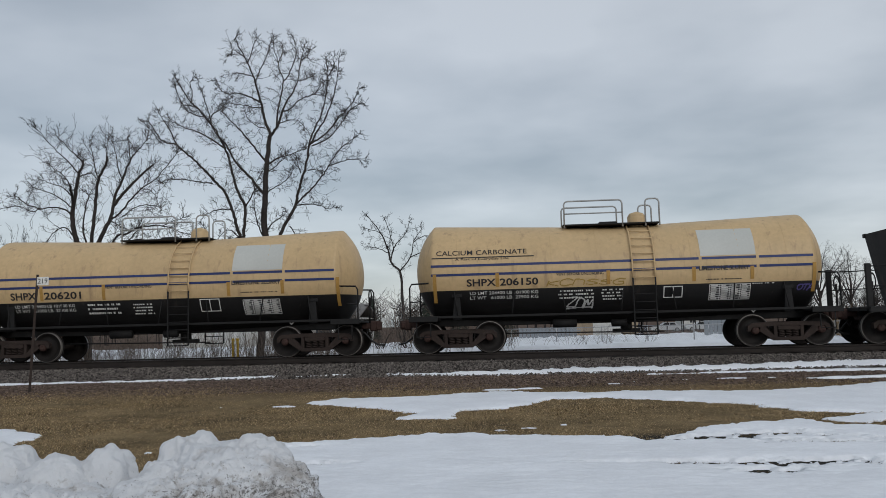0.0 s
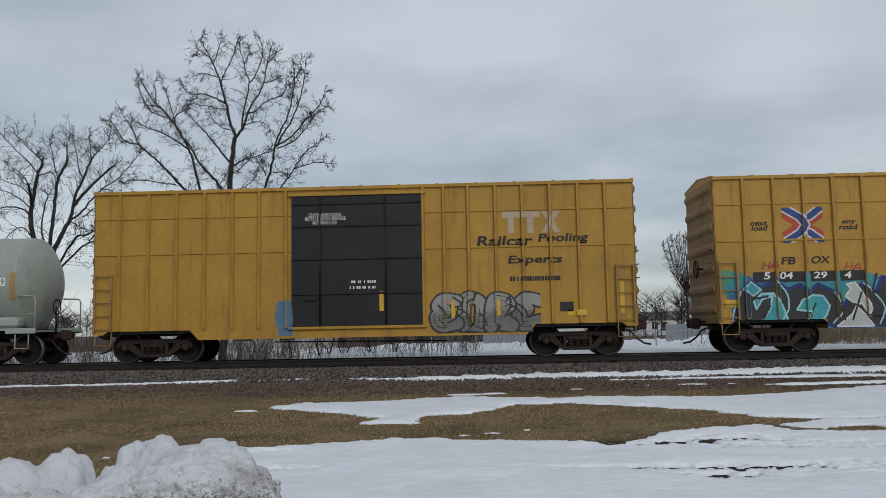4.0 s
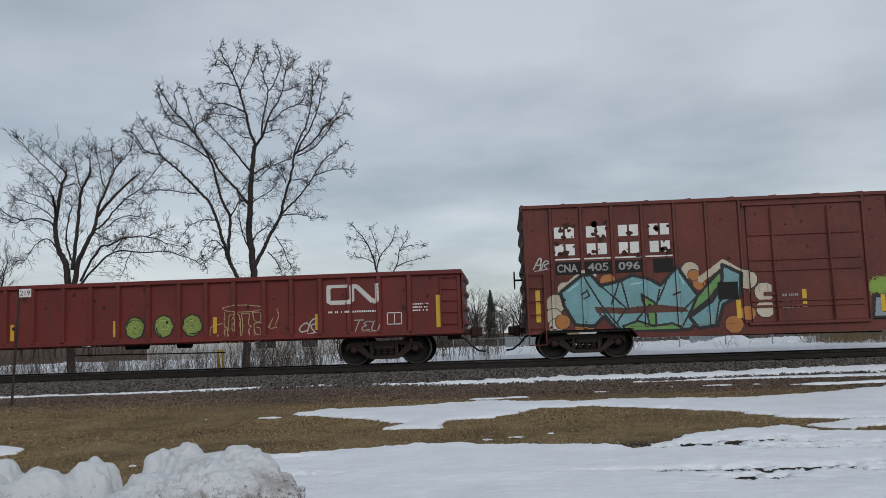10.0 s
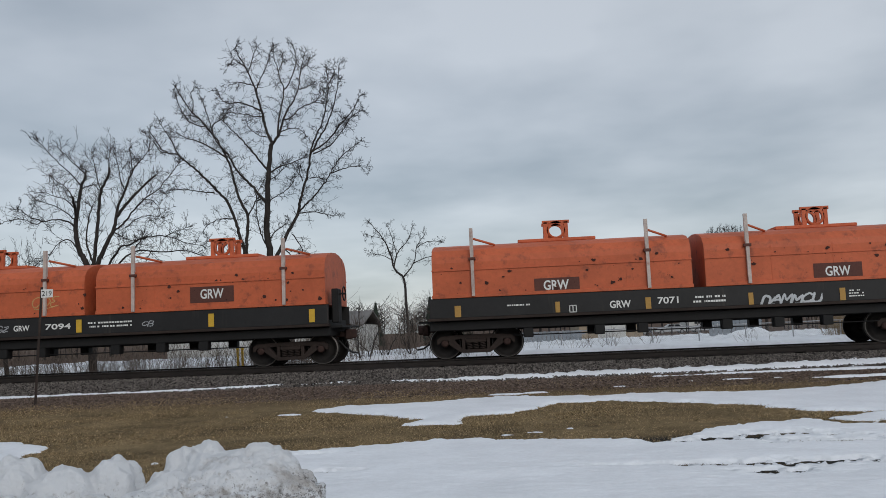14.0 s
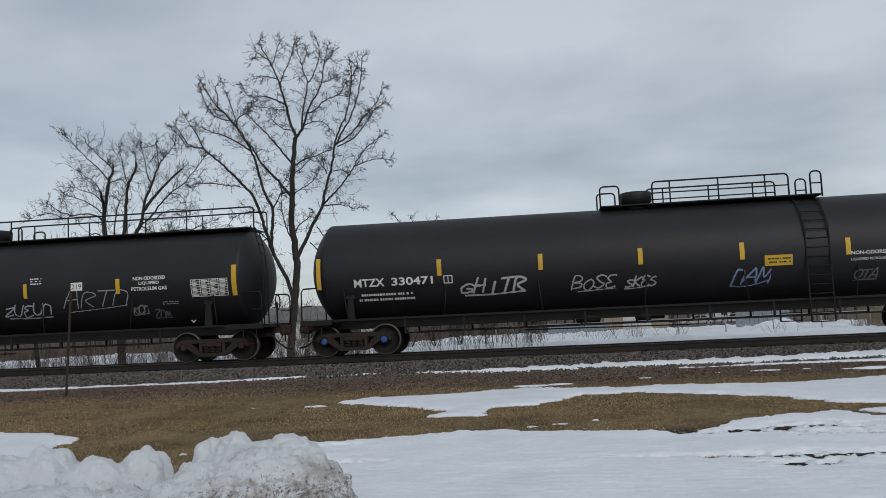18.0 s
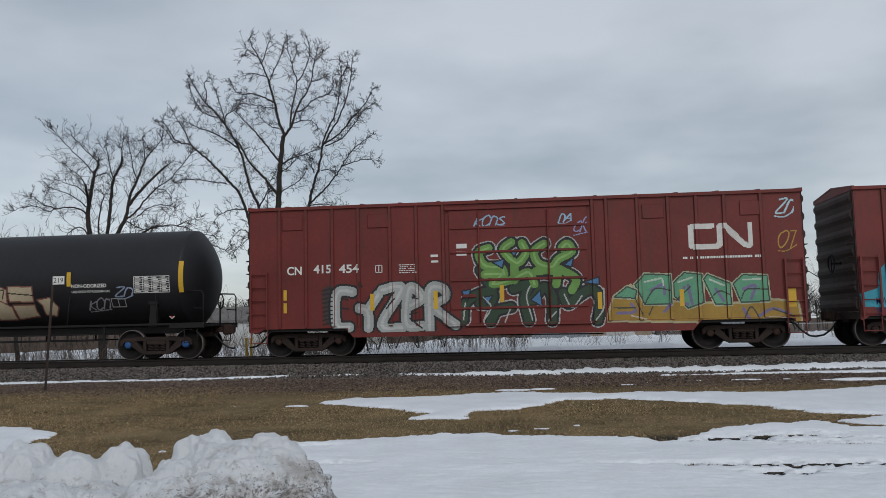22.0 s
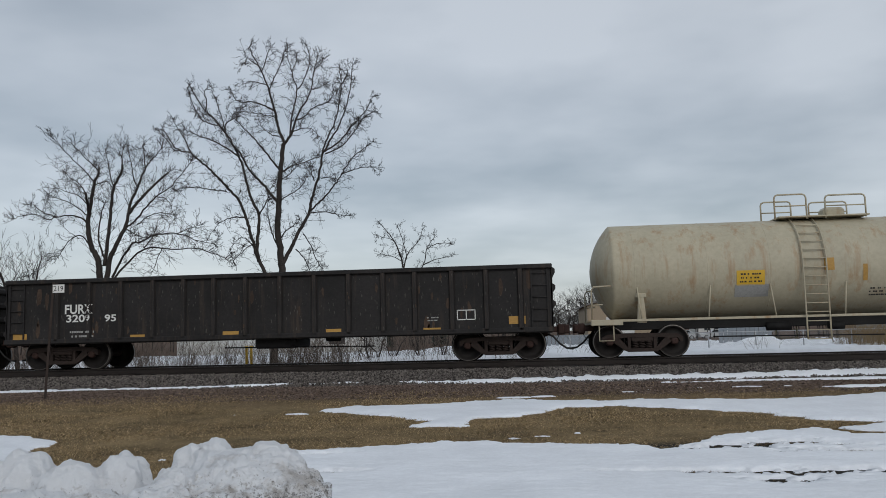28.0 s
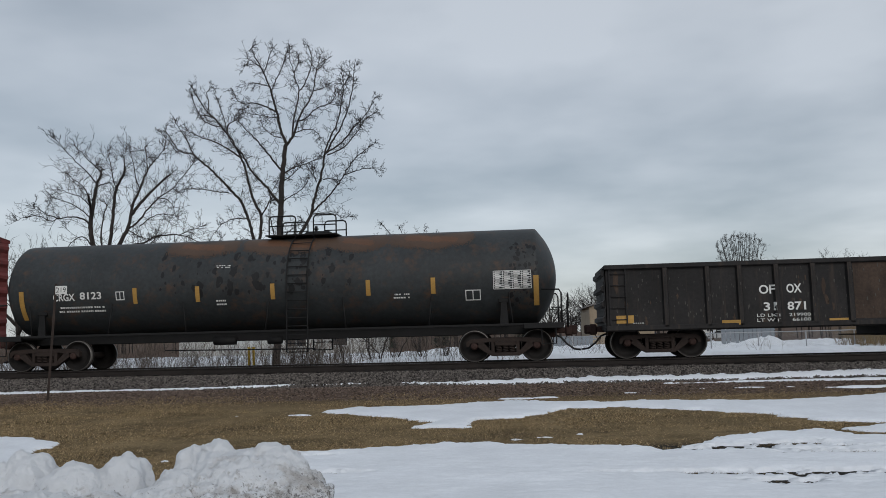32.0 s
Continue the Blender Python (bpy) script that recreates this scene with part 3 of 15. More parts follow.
def open_car(c, tc, hl, z1, label, paint, posts, z0=0.85, w=1.5, name="gondola_car", inside=None):
    root = wagon(name, label, "gondola car", c, tc, hl - 0.1)
    inside = inside or paint
    for s in (-1, 1):
        a, b = sorted((s * w, s * (w - 0.03)))
        part("side_wall", Geo().box(-hl, hl, a, b, z0, z1 - 0.02), paint, root)
        a, b = sorted((s * (w - 0.05), s * (w + 0.1)))
        part("top_chord", Geo().box(-hl - 0.02, hl + 0.02, a, b, z1 - 0.13, z1, 0.02), paint, root)
        a, b = sorted((s * (w - 0.05), s * (w + 0.09)))
        part("side_sill", Geo().box(-hl, hl, a, b, z0 - 0.02, z0 + 0.12, 0.015), paint, root)
        a, b = sorted((s * (hl - 0.03), s * (hl + 0.02)))
        ew = part("end_wall", Geo().box(a, b, -w, w, z0, z1 - 0.02), paint, root)
        for i in range(4):
            z = z0 + 0.3 + (z1 - z0 - 0.5) * i / 3
            part("end_rib", Geo().plate([(s * (hl + 0.018), z - 0.11), (s * (hl + 0.1), z - 0.05), (s * (hl + 0.1), z + 0.05), (s * (hl + 0.018), z + 0.11)][::s], -w + 0.03, w - 0.03), paint, ew)
    part("floor", Geo().box(-hl + 0.03, hl - 0.03, -w + 0.03, w - 0.03, z0 - 0.05, z0 + 0.03), paint, root)
    post_me = Geo().add([(-0.09, -w + 0.001, z0), (0.09, -w + 0.001, z0), (0.09, -w + 0.001, z1 - 0.1), (-0.09, -w + 0.001, z1 - 0.1), (-0.055, -w - 0.09, z0 + 0.05), (0.055, -w - 0.09, z0 + 0.05), (0.055, -w - 0.09, z1 - 0.1), (-0.055, -w - 0.09, z1 - 0.1)],
                        [(4, 5, 6, 7), (0, 4, 7, 3), (1, 2, 6, 5), (0, 1, 5, 4), (3, 7, 6, 2)]).mesh("side_post", paint)
    for x in posts:
        part("side_post", post_me, None, root, at=pose(x, 0, 0))
        part("side_post", post_me, None, root, at=pose(-x, 0, 0, 0, 0, 180))
    brake_gear(root, -0.2, 1.4)
    return root

# ---- snow, grass and stones ----
def poly_sdf(px, py, poly):
    """Signed distance to a closed outline, positive inside."""
    d = np.full(px.shape, 1e9)
    inside = np.zeros(px.shape, bool)
    n = len(poly)
    for i in range(n):
        ax, ay = poly[i]
        bx, by = poly[(i + 1) % n]
        ex, ey = bx - ax, by - ay
        t = np.clip(((px - ax) * ex + (py - ay) * ey) / (ex * ex + ey * ey), 0, 1)
        d = np.minimum(d, np.hypot(px - ax - t * ex, py - ay - t * ey))
        inside ^= ((ay > py) != (by > py)) & (px < ex * (py - ay) / (ey if ey else 1e-9) + ax)
    return np.where(inside, d, -d)


def noise_grid(px, py, scale, z=0.0):
    sx, sy = scale
    flat_ = [noise.noise((a * sx, b * sy, z)) for a, b in zip(px.ravel().tolist(), py.ravel().tolist())]
    return np.array(flat_).reshape(px.shape)


def base_z(x, y):
    return max(ground_z(x, y), ballast_z(x, y) if B - 3.1 <= y <= B + 3.3 else -1)


PATCHES = {
    "mid": [(-3.95, 15.6), (-3.4, 16.2), (-2.6, 16.25), (-1.4, 16.6), (-0.4, 17.0), (0.4, 16.7), (1.25, 16.35), (1.9, 16.55), (3.3, 16.45), (4.4, 16.25), (5.4, 16.55), (6.2, 16.85), (7.5, 17.6), (12, 19.5), (20, 19), (16, 15), (5.6, 13.0), (4.6, 13.2), (4.05, 13.85), (3.9, 14.3), (3.0, 14.8), (1.6, 15.65), (0.65, 15.55), (-0.25, 14.25), (-0.9, 14.1), (-1.1, 13.1), (-1.9, 13.15), (-1.65, 13.8), (-2.5, 14.6), (-3.1, 15.0), (-3.7, 15.35)],
    "near": [(-3.25, 10.75), (-2.65, 10.75), (-2.0, 11.05), (-1.3, 11.3), (-0.55, 11.45), (-0.3, 11.15), (0.8, 11.05), (1.6, 10.65), (2.05, 11.05), (2.7, 11.8), (3.3, 12.05), (4.1, 12.2), (4.3, 11.75), (4.9, 11.6), (7, 11.9), (30, 14), (30, -12), (-30, -12), (-30, 5.2), (-6, 5.6), (-4.6, 6.4), (-3.4, 7.0)],
    "tongue": [(4.25, 12.35), (5.0, 12.85), (6.5, 13.1), (10, 13.4), (10, 12.6), (6.5, 12.3), (5.1, 12.15), (4.5, 12.1)],
    "left": [(-14, 13.2), (-8.2, 12.6), (-7.4, 12.2), (-7.0, 11.8), (-6.9, 11.0), (-6.4, 10.0), (-5.9, 9.0), (-5.0, 6.6), (-6.5, 5.0), (-16, 5)],
    "strip_left": [(-20, 22.35), (-12, 22.3), (-8, 22.42), (-6.4, 22.5), (-6.6, 22.34), (-9, 22.2), (-14, 22.05), (-20, 22.0)],
    "strip_bit": [(-6.0, 22.42), (-4.5, 22.5), (-4.4, 22.44), (-5.9, 22.36)],
    "strip_right": [(-3.6, 22.38), (-1.0, 22.5), (1.5, 22.62), (5, 22.6), (9, 22.75), (20, 22.8), (20, 22.1), (9, 22.3), (5, 22.22), (1.5, 22.25), (-1.2, 22.2)],
    "strip_low": [(3.2, 21.45), (5, 21.55), (8, 21.7), (16, 21.8), (16, 21.0), (8.4, 21.1), (6, 21.3)],
    "strip_far": [(6.3, 18.95), (8, 19.1), (14, 19.9), (14, 19.3), (8, 18.7), (6.6, 18.6)],
}
# crumbs of snow: middle, length and depth
CRUMBS = [(-0.35, 17.5, 0.45, 0.14), (0.25, 17.62, 0.35, 0.12), (2.1, 18.4, 0.2, 0.06), (2.55, 18.85, 0.12, 0.06), (3.75, 19.2, 0.12, 0.06), (4.8, 19.3, 0.5, 0.09), (5.7, 19.35, 0.15, 0.06), (-0.25, 11.75, 0.16, 0.06), (0.15, 11.95, 0.16, 0.05), (0.66, 12.22, 0.05, 0.04), (-4.25, 15.1, 0.3, 0.08), (-5.45, 15.1, 0.12, 0.05), (-6.3, 10.4, 0.14, 0.05), (-6.55, 10.15, 0.1, 0.04), (-4.58, 10.15, 0.06, 0.05), (-1.05, 13.9, 0.1, 0.05)]
for k, (cx, cy, cl, cd) in enumerate(CRUMBS):
    cl, cd = cl * 0.8, cd * 0.8
    PATCHES["crumb %d" % k] = [(cx + cl * math.cos(a) * (1 + 0.2 * math.sin(3 * a + k)), cy + cd * math.sin(a)) for a in (0, 0.8, 1.6, 2.4, 3.1, 3.9, 4.7, 5.5)]
# bare spots melted through the snow: middle, length and depth
HOLES = [(2.45, 10.74, 0.34, 0.17), (2.05, 10.62, 0.28, 0.12), (2.95, 10.95, 0.26, 0.15), (3.35, 11.0, 0.3, 0.12), (3.3, 10.32, 0.3, 0.12), (3.75, 10.3, 0.3, 0.10), (2.85, 8.85, 0.5, 0.14), (2.4, 8.4, 0.26, 0.13), (3.5, 8.8, 0.3, 0.12), (2.1, 8.85, 0.34, 0.08), (3.1, 8.95, 0.4, 0.09), (3.7, 10.8, 0.3, 0.09), (-2.6, 10.45, 0.22, 0.07), (-2.3, 9.1, 0.25, 0.07), (-1.95, 9.15, 0.14, 0.06), (4.6, 9.0, 0.5, 0.14), (4.3, 8.4, 0.3, 0.10), (5.2, 10.2, 0.5, 0.12), (4.5, 10.6, 0.25, 0.08), (2.2, 8.95, 0.9, 0.05)]
GRID = {"near": ((-9, 9), (4.6, 12.8), 0.045, 0.03, 0.05), "mid": ((-4.4, 16), (12.4, 22.2), 0.06, 0.06, 0.045), "left": ((-13, -4.8), (5, 13.4), 0.06, 0.06, 0.05), "tongue": ((4, 10), (11.9, 13.6), 0.05, 0.05, 0.035)}


def patch_mask(name, px, py):
    d = poly_sdf(px, py, PATCHES[name])
    rough_ = 0.15 if name in ("near", "mid", "left", "tongue") else 0.12 if name in ("strip_right", "strip_low", "strip_far") else 0.06
    d = d + rough_ * noise_grid(px, py, (2.2, 3.4), 3) + rough_ * 0.7 * noise_grid(px, py, (7, 11), 9) + rough_ * 0.5 * noise_grid(px, py, (17, 24), 15)
    if name == "near":
        n1, n2 = noise_grid(px, py, (4.0, 11.0), 21), noise_grid(px, py, (11, 26), 4)
        for hx, hy_, hl_, hd_ in HOLES:
            q = np.hypot((px - hx) / hl_, (py - hy_) / hd_) - 1.15 + 1.3 * n1 + 1.3 * n2
            d = np.minimum(d, q * 0.14)
    return d


def snow_patch(name):
    (xa, xb), (ya, yb), dx, dy, thick = GRID.get(name, ((min(p[0] for p in PATCHES[name]) - 0.1, max(p[0] for p in PATCHES[name]) + 0.1), (min(p[1] for p in PATCHES[name]) - 0.12, max(p[1] for p in PATCHES[name]) + 0.12), 0.05, 0.03, 0.018 if name.startswith("crumb") else 0.045))
    xs, ys = np.arange(xa, xb, dx), np.arange(ya, yb, dy)
    px, py = np.meshgrid(xs, ys)
    d = patch_mask(name, px, py)
    lump = noise_grid(px, py, (1.3, 2.0), 7) * 0.9 + noise_grid(px, py, (4, 9), 2) * 0.5 + noise_grid(px, py, (10, 22), 5) * 0.3
    h = np.clip(d * 0.7, -0.04, 1)  # thin at the rim
    h = np.where(h > 0, thick * (1 - np.exp(-h / thick)) * (1 + 0.35 * lump) + 0.004, h)
    z0 = np.array([base_z(a, b) for a, b in zip(px.ravel().tolist(), py.ravel().tolist())]).reshape(px.shape)
    z = z0 + h
    n = len(xs)
    keep = (d > -0.09)
    ok = keep[:-1, :-1] | keep[1:, :-1] | keep[:-1, 1:] | keep[1:, 1:]
    jj, ii = np.nonzero(ok)
    q = jj * n + ii
    used = np.unique(np.concatenate([q, q + 1, q + n + 1, q + n]))
    remap = np.full(px.size, -1)
    remap[used] = np.arange(len(used))
    vs = np.stack([px.ravel()[used], py.ravel()[used], z.ravel()[used]], 1).tolist()
    fs = np.stack([remap[q], remap[q + 1], remap[q + n + 1], remap[q + n]], 1).tolist()
    g = Geo()
    g.add(vs, fs, True)
    ob = part("snow_patch", g, M_SNOW, None)
    return tagged(ob, "thin patch of melting white snow on grass", "snow", "snow patches beside the track", "structure")


for nm in PATCHES:
    snow_patch(nm)
g = Geo()
g.add([(-60, -40, 0.02), (60, -40, 0.02), (60, 4.7, 0.03), (-60, 4.7, 0.03)], [(0, 1, 2, 3)])
tagged(part("snow_field", g, M_SNOW, None), "snow cover behind the viewpoint", "snow", kind="structure")


def island_mat(name, lo, hi, rough=0.95, scale=1.0):
    """Each loose piece gets its own shade between lo and hi."""
    m = bpy.data.materials.new(name)
    m.use_nodes = True
    ns, ls = m.node_tree.nodes, m.node_tree.links
    geo = ns.new("ShaderNodeNewGeometry")
    mx = ns.new("ShaderNodeMix")
    mx.data_type = "RGBA"
    mx.inputs["A"].default_value, mx.inputs["B"].default_value = (*lo, 1), (*hi, 1)
    ls.new(geo.outputs["Random Per Island"], mx.inputs["Factor"])
    b = ns["Principled BSDF"]
    ls.new(mx.outputs["Result"], b.inputs["Base Color"])
    b.inputs["Roughness"].default_value = rough
    b.inputs["Specular IOR Level"].default_value = 0.15
    return m


def snowy(px, py):
    s = np.full(px.shape, -1.0)
    for nm in PATCHES:
        s = np.maximum(s, poly_sdf(px, py, PATCHES[nm]))
    return s


rng = np.random.default_rng(4)
# short dead grass: matted tussocks of straw, olive and dark thatch
n = 460000
gy = 8.0 + 14.0 * rng.random(n) ** 1.35
gx = (rng.random(n) - 0.56) * (gy * 1.22 + 2)
bare = snowy(gx, gy)
keep = bare < 0.10 * rng.random(n) ** 2
gx, gy = gx[keep], gy[keep]
for hx, hy_, hl_, hd_ in HOLES:
    m_ = int(900 * hl_)
    gx = np.concatenate([gx, hx + hl_ * 0.75 * (2 * rng.random(m_) - 1)])
    gy = np.concatenate([gy, hy_ + hd_ * 0.75 * (2 * rng.random(m_) - 1)])
in_hole = len(gx) - sum(int(900 * h_[2]) for h_ in HOLES)
in_hole = np.arange(len(gx)) >= in_hole
patchy = noise_grid(gx, gy, (0.5, 0.8), 31) + 0.7 * noise_grid(gx, gy, (2.1, 5.0), 13)
keep = rng.random(len(gx)) < np.clip(0.8 + patchy * 0.7, 0.15, 1) * np.clip((20.2 - gy) / 3.4, 0.06, 1)
gx, gy, patchy, in_hole = gx[keep], gy[keep], patchy[keep], in_hole[keep]
n = len(gx)
gz = 0.15 * np.clip((gy - 9) / 11, 0, 1) ** 2 * (3 - 2 * np.clip((gy - 9) / 11, 0, 1)) - 0.005
hh = (0.010 + 0.022 * rng.random(n)) * (1 + 0.5 * patchy)
ang = rng.random(n) * math.pi
lean = (rng.random((n, 2)) - 0.5) * 0.11
wd = 0.0035 + 0.005 * rng.random(n)
va = np.stack([gx - np.cos(ang) * wd, gy - np.sin(ang) * wd, gz], 1)
vb = np.stack([gx + np.cos(ang) * wd, gy + np.sin(ang) * wd, gz], 1)
vc = np.stack([gx + lean[:, 0], gy + lean[:, 1], gz + hh], 1)
BLADES = [((0.05, 0.037, 0.023), (0.19, 0.134, 0.073), 0.34), ((0.18, 0.138, 0.07), (0.34, 0.255, 0.128), 0.56), ((0.31, 0.222, 0.122), (0.66, 0.49, 0.29), 1.0)]
pick = np.where(in_hole, 0.0, rng.random(n) - 0.12 * patchy)
g = Geo()
tri = np.stack([va, vb, vc], 1)
for slot, (lo_, hi_, upto) in enumerate(BLADES):
    sel = (pick <= (upto if slot < 2 else 9)) & (pick > (BLADES[slot - 1][2] if slot else -9))
    g.add(tri[sel].reshape(-1, 3).tolist(), np.arange(3 * int(sel.sum())).reshape(-1, 3).tolist(), slot=slot)
tagged(part("grass", g, [island_mat("grass blade %d" % k, lo_, hi_) for k, (lo_, hi_, upto) in enumerate(BLADES)], None), "short matted dead brown and olive grass", "grass", kind="stuff")

# crushed stone on the shoulder
n = 74000
sx = -18 + 32 * rng.random(n)
sd = -3.3 + 3.4 * rng.random(n)
sd = np.where(np.abs(sd + 0.7535) < 0.13, sd - 0.45, sd)
keep = snowy(sx, B + sd) < 0.04
sx, sd = sx[keep], sd[keep]
n = len(sx)
unit = np.array([(1, 0, 0), (-1, 0, 0), (0, 1, 0), (0, -1, 0), (0, 0, 1), (0, 0, -1)], float) * 1.4
sz = np.array([ballast_z(a, B + max(b, -3.09)) for a, b in zip(sx.tolist(), sd.tolist())])
size = 0.015 + 0.016 * rng.random((n, 1, 1)) ** 1.5
jit = unit[None] * (0.75 + 0.5 * rng.random((n, 1, 3))) * (0.7 + 0.5 * rng.random((n, 6, 1))) + 0.22 * (rng.random((n, 6, 3)) - 0.5)
a = rng.random(n) * 6.28
ca, sa = np.cos(a)[:, None], np.sin(a)[:, None]
rx_, ry_ = jit[:, :, 0] * ca - jit[:, :, 1] * sa, jit[:, :, 0] * sa + jit[:, :, 1] * ca
st = np.stack([rx_, ry_, jit[:, :, 2] * 0.8], 2) * size + np.stack([sx, B + sd, sz + 0.002 + 0.014 * rng.random(n) - 0.06 * (sd > -1.34)], 1)[:, None, :]
facets = np.array([(0, 2, 4), (2, 1, 4), (1, 3, 4), (3, 0, 4), (2, 0, 5), (1, 2, 5), (3, 1, 5), (0, 3, 5)])
g = Geo()
g.add(st.reshape(-1, 3).tolist(), (facets[None] + 6 * np.arange(n)[:, None, None]).reshape(-1, 3).tolist())
M_STONE = island_mat("crushed stone", (0.024, 0.021, 0.0195), (0.21, 0.186, 0.168), 0.9)
tagged(part("crushed_stone", g, M_STONE, None), "loose grey and brown crushed stone beside the rails", "gravel", kind="stuff")

# sparse grit between the stone shoulder and the grass
n = 34000
sx = -18 + 32 * rng.random(n)
sy = 22.2 - 4.4 * rng.random(n) ** 1.6
keep = snowy(sx, sy) < 0.0
sx, sy = sx[keep], sy[keep]
n = len(sx)
size = 0.009 + 0.018 * rng.random((n, 1, 1)) ** 2
jit = unit[None] * (0.75 + 0.5 * rng.random((n, 1, 3))) * (0.7 + 0.5 * rng.random((n, 6, 1))) + 0.22 * (rng.random((n, 6, 3)) - 0.5)
st = jit * np.array([1, 1, 0.6]) * size + np.stack([sx, sy, np.array([ground_z(a, b) for a, b in zip(sx.tolist(), sy.tolist())]) + 0.004], 1)[:, None, :]
g = Geo()
g.add(st.reshape(-1, 3).tolist(), (facets[None] + 6 * np.arange(n)[:, None, None]).reshape(-1, 3).tolist())
M_GRIT = island_mat("shoulder grit", (0.03, 0.022, 0.018), (0.22, 0.165, 0.135), 0.9)
tagged(part("grit", g, M_GRIT, None), "scattered brown grit on bare soil", "gravel", kind="stuff")

# heap of ploughed snow
def heap_mat():
    """White crusty snow, with grit frozen into it and brown muddy stains on the side that the plough pushed."""
    m = bpy.data.materials.new("ploughed dirty snow")
    m.use_nodes = True
    ns, ls = m.node_tree.nodes, m.node_tree.links
    b = ns["Principled BSDF"]
    tc = ns.new("ShaderNodeTexCoord")
    sp = ns.new("ShaderNodeSeparateXYZ")
    ls.new(tc.outputs["Object"], sp.inputs[0])
    side = node(ns, "ShaderNodeMapRange")
    for k, v in (("From Min", -3.3), ("From Max", -2.2), ("To Min", -0.02), ("To Max", 0.085)):
        side.inputs[k].default_value = v
    ls.new(sp.outputs[0], side.inputs[0])
    low = node(ns, "ShaderNodeMapRange")
    for k, v in (("From Min", 0.62), ("From Max", 0.35), ("To Min", -0.16), ("To Max", 0.025)):
        low.inputs[k].default_value = v
    ls.new(sp.outputs[2], low.inputs[0])
    out = (0.80, 0.82, 0.85, 1)
    for scale, stretch, col, lo, hi, follow in ((2.6, 1.0, (0.44, 0.40, 0.365), 0.53, 0.70, 1), (9.0, 0.8, (0.26, 0.23, 0.20), 0.58, 0.70, 1), (30.0, 1.0, (0.10, 0.085, 0.075), 0.63, 0.70, 1), (75.0, 1.0, (0.04, 0.035, 0.032), 0.66, 0.70, 1)):
        mp = ns.new("ShaderNodeMapping")
        mp.inputs["Scale"].default_value = (1, 1, stretch)
        ls.new(tc.outputs["Object"], mp.inputs[0])
        nz = node(ns, "ShaderNodeTexNoise", Scale=scale, Detail=6.0, Roughness=0.65)
        ls.new(mp.outputs[0], nz.inputs["Vector"])
        add = ns.new("ShaderNodeMath")
        add.operation = "ADD"
        ls.new(nz.outputs[0], add.inputs[0])
        add2 = ns.new("ShaderNodeMath")
        add2.operation = "ADD"
        ls.new(side.outputs[0], add2.inputs[0])
        ls.new(low.outputs[0], add2.inputs[1])
        ls.new(add2.outputs[0], add.inputs[1])
        rr = node(ns, "ShaderNodeMapRange")
        for k, v in (("From Min", lo), ("From Max", hi), ("To Min", 0.0), ("To Max", 0.75)):
            rr.inputs[k].default_value = v
        ls.new(add.outputs[0], rr.inputs[0])
        mx = ns.new("ShaderNodeMix")
        mx.data_type = "RGBA"
        ls.new(rr.outputs[0], mx.inputs["Factor"])
        if isinstance(out, tuple):
            mx.inputs["A"].default_value = out
        else:
            ls.new(out, mx.inputs["A"])
        mx.inputs["B"].default_value = (*col, 1)
        out = mx.outputs["Result"]
    ls.new(out, b.inputs["Base Color"])
    b.inputs["Roughness"].default_value = 0.6
    nb = node(ns, "ShaderNodeTexNoise", Scale=26.0, Detail=6.0, Roughness=0.7)
    ls.new(tc.outputs["Object"], nb.inputs["Vector"])
    bp = node(ns, "ShaderNodeBump", Strength=0.9, Distance=0.04)
    ls.new(nb.outputs[0], bp.inputs["Height"])
    ls.new(bp.outputs[0], b.inputs["Normal"])
    return m


M_HEAP = heap_mat()
LUMPS = [(-2.35, 6.5, 0.72, 0.60), (-2.62, 6.65, 0.34, 0.66), (-2.15, 6.7, 0.38, 0.64), (-1.95, 6.3, 0.42, 0.50), (-2.5, 6.1, 0.6, 0.48), (-1.75, 6.0, 0.35, 0.35), (-3.42, 6.75, 0.24, 0.56), (-3.75, 6.55, 0.33, 0.52), (-4.15, 6.6, 0.3, 0.60), (-4.6, 6.5, 0.5, 0.55), (-3.3, 6.2, 0.4, 0.33), (-3.9, 6.1, 0.6, 0.38), (-4.9, 6.0, 0.7, 0.5), (-5.4, 6.3, 0.5, 0.45), (-2.95, 6.35, 0.3, 0.33)]


def heap_z(x, y):
    wx = x + 0.06 * noise.noise((x * 4, y * 4, 2)) + 0.03 * noise.noise((x * 11, y * 11, 6))
    wy = y + 0.06 * noise.noise((x * 4, y * 4, 8))
    z = 0.0
    for lx, ly, lr, lh in LUMPS:
        q = ((wx - lx) ** 2 + (wy - ly) ** 2) / (lr * lr * 1.25)
        if q < 1:
            z = max(z, lh * 1.075 * (1 - q) ** 0.42)
    bill = abs(noise.noise((x * 4.5, y * 4.5, 0.3))) * 0.06
    return (z + (bill - 0.03) * min(1, z * 3)) if z > 0 else -0.03


def craggy(g):
    """Breaks a smooth mound into frozen clods with creases between them."""
    me = g.mesh("snow_mound", M_HEAP)
    normals = [v.normal.copy() for v in me.vertices]
    for v, nrm in zip(me.vertices, normals):
        p = v.co.copy()
        if p.z < 0.02:
            continue
        w = p + 0.06 * noise.noise_vector(p * 5)
        push = 0.0
        for scale, depth in ((5.5, 0.10), (12.0, 0.050), (27.0, 0.022)):
            d1 = noise.voronoi(w * scale)[0][0]
            push += depth * (0.45 - d1 * 1.15) * (0.35 + 0.9 * max(0.0, 0.5 + noise.noise(p * 2.2)))
        push *= 0.55 + 0.45 * smooth(-3.3, -2.7, p.x)
        push += 0.010 * noise.noise(p * 55)
        v.co = p + nrm * push * min(1.0, p.z * 5)
    return me


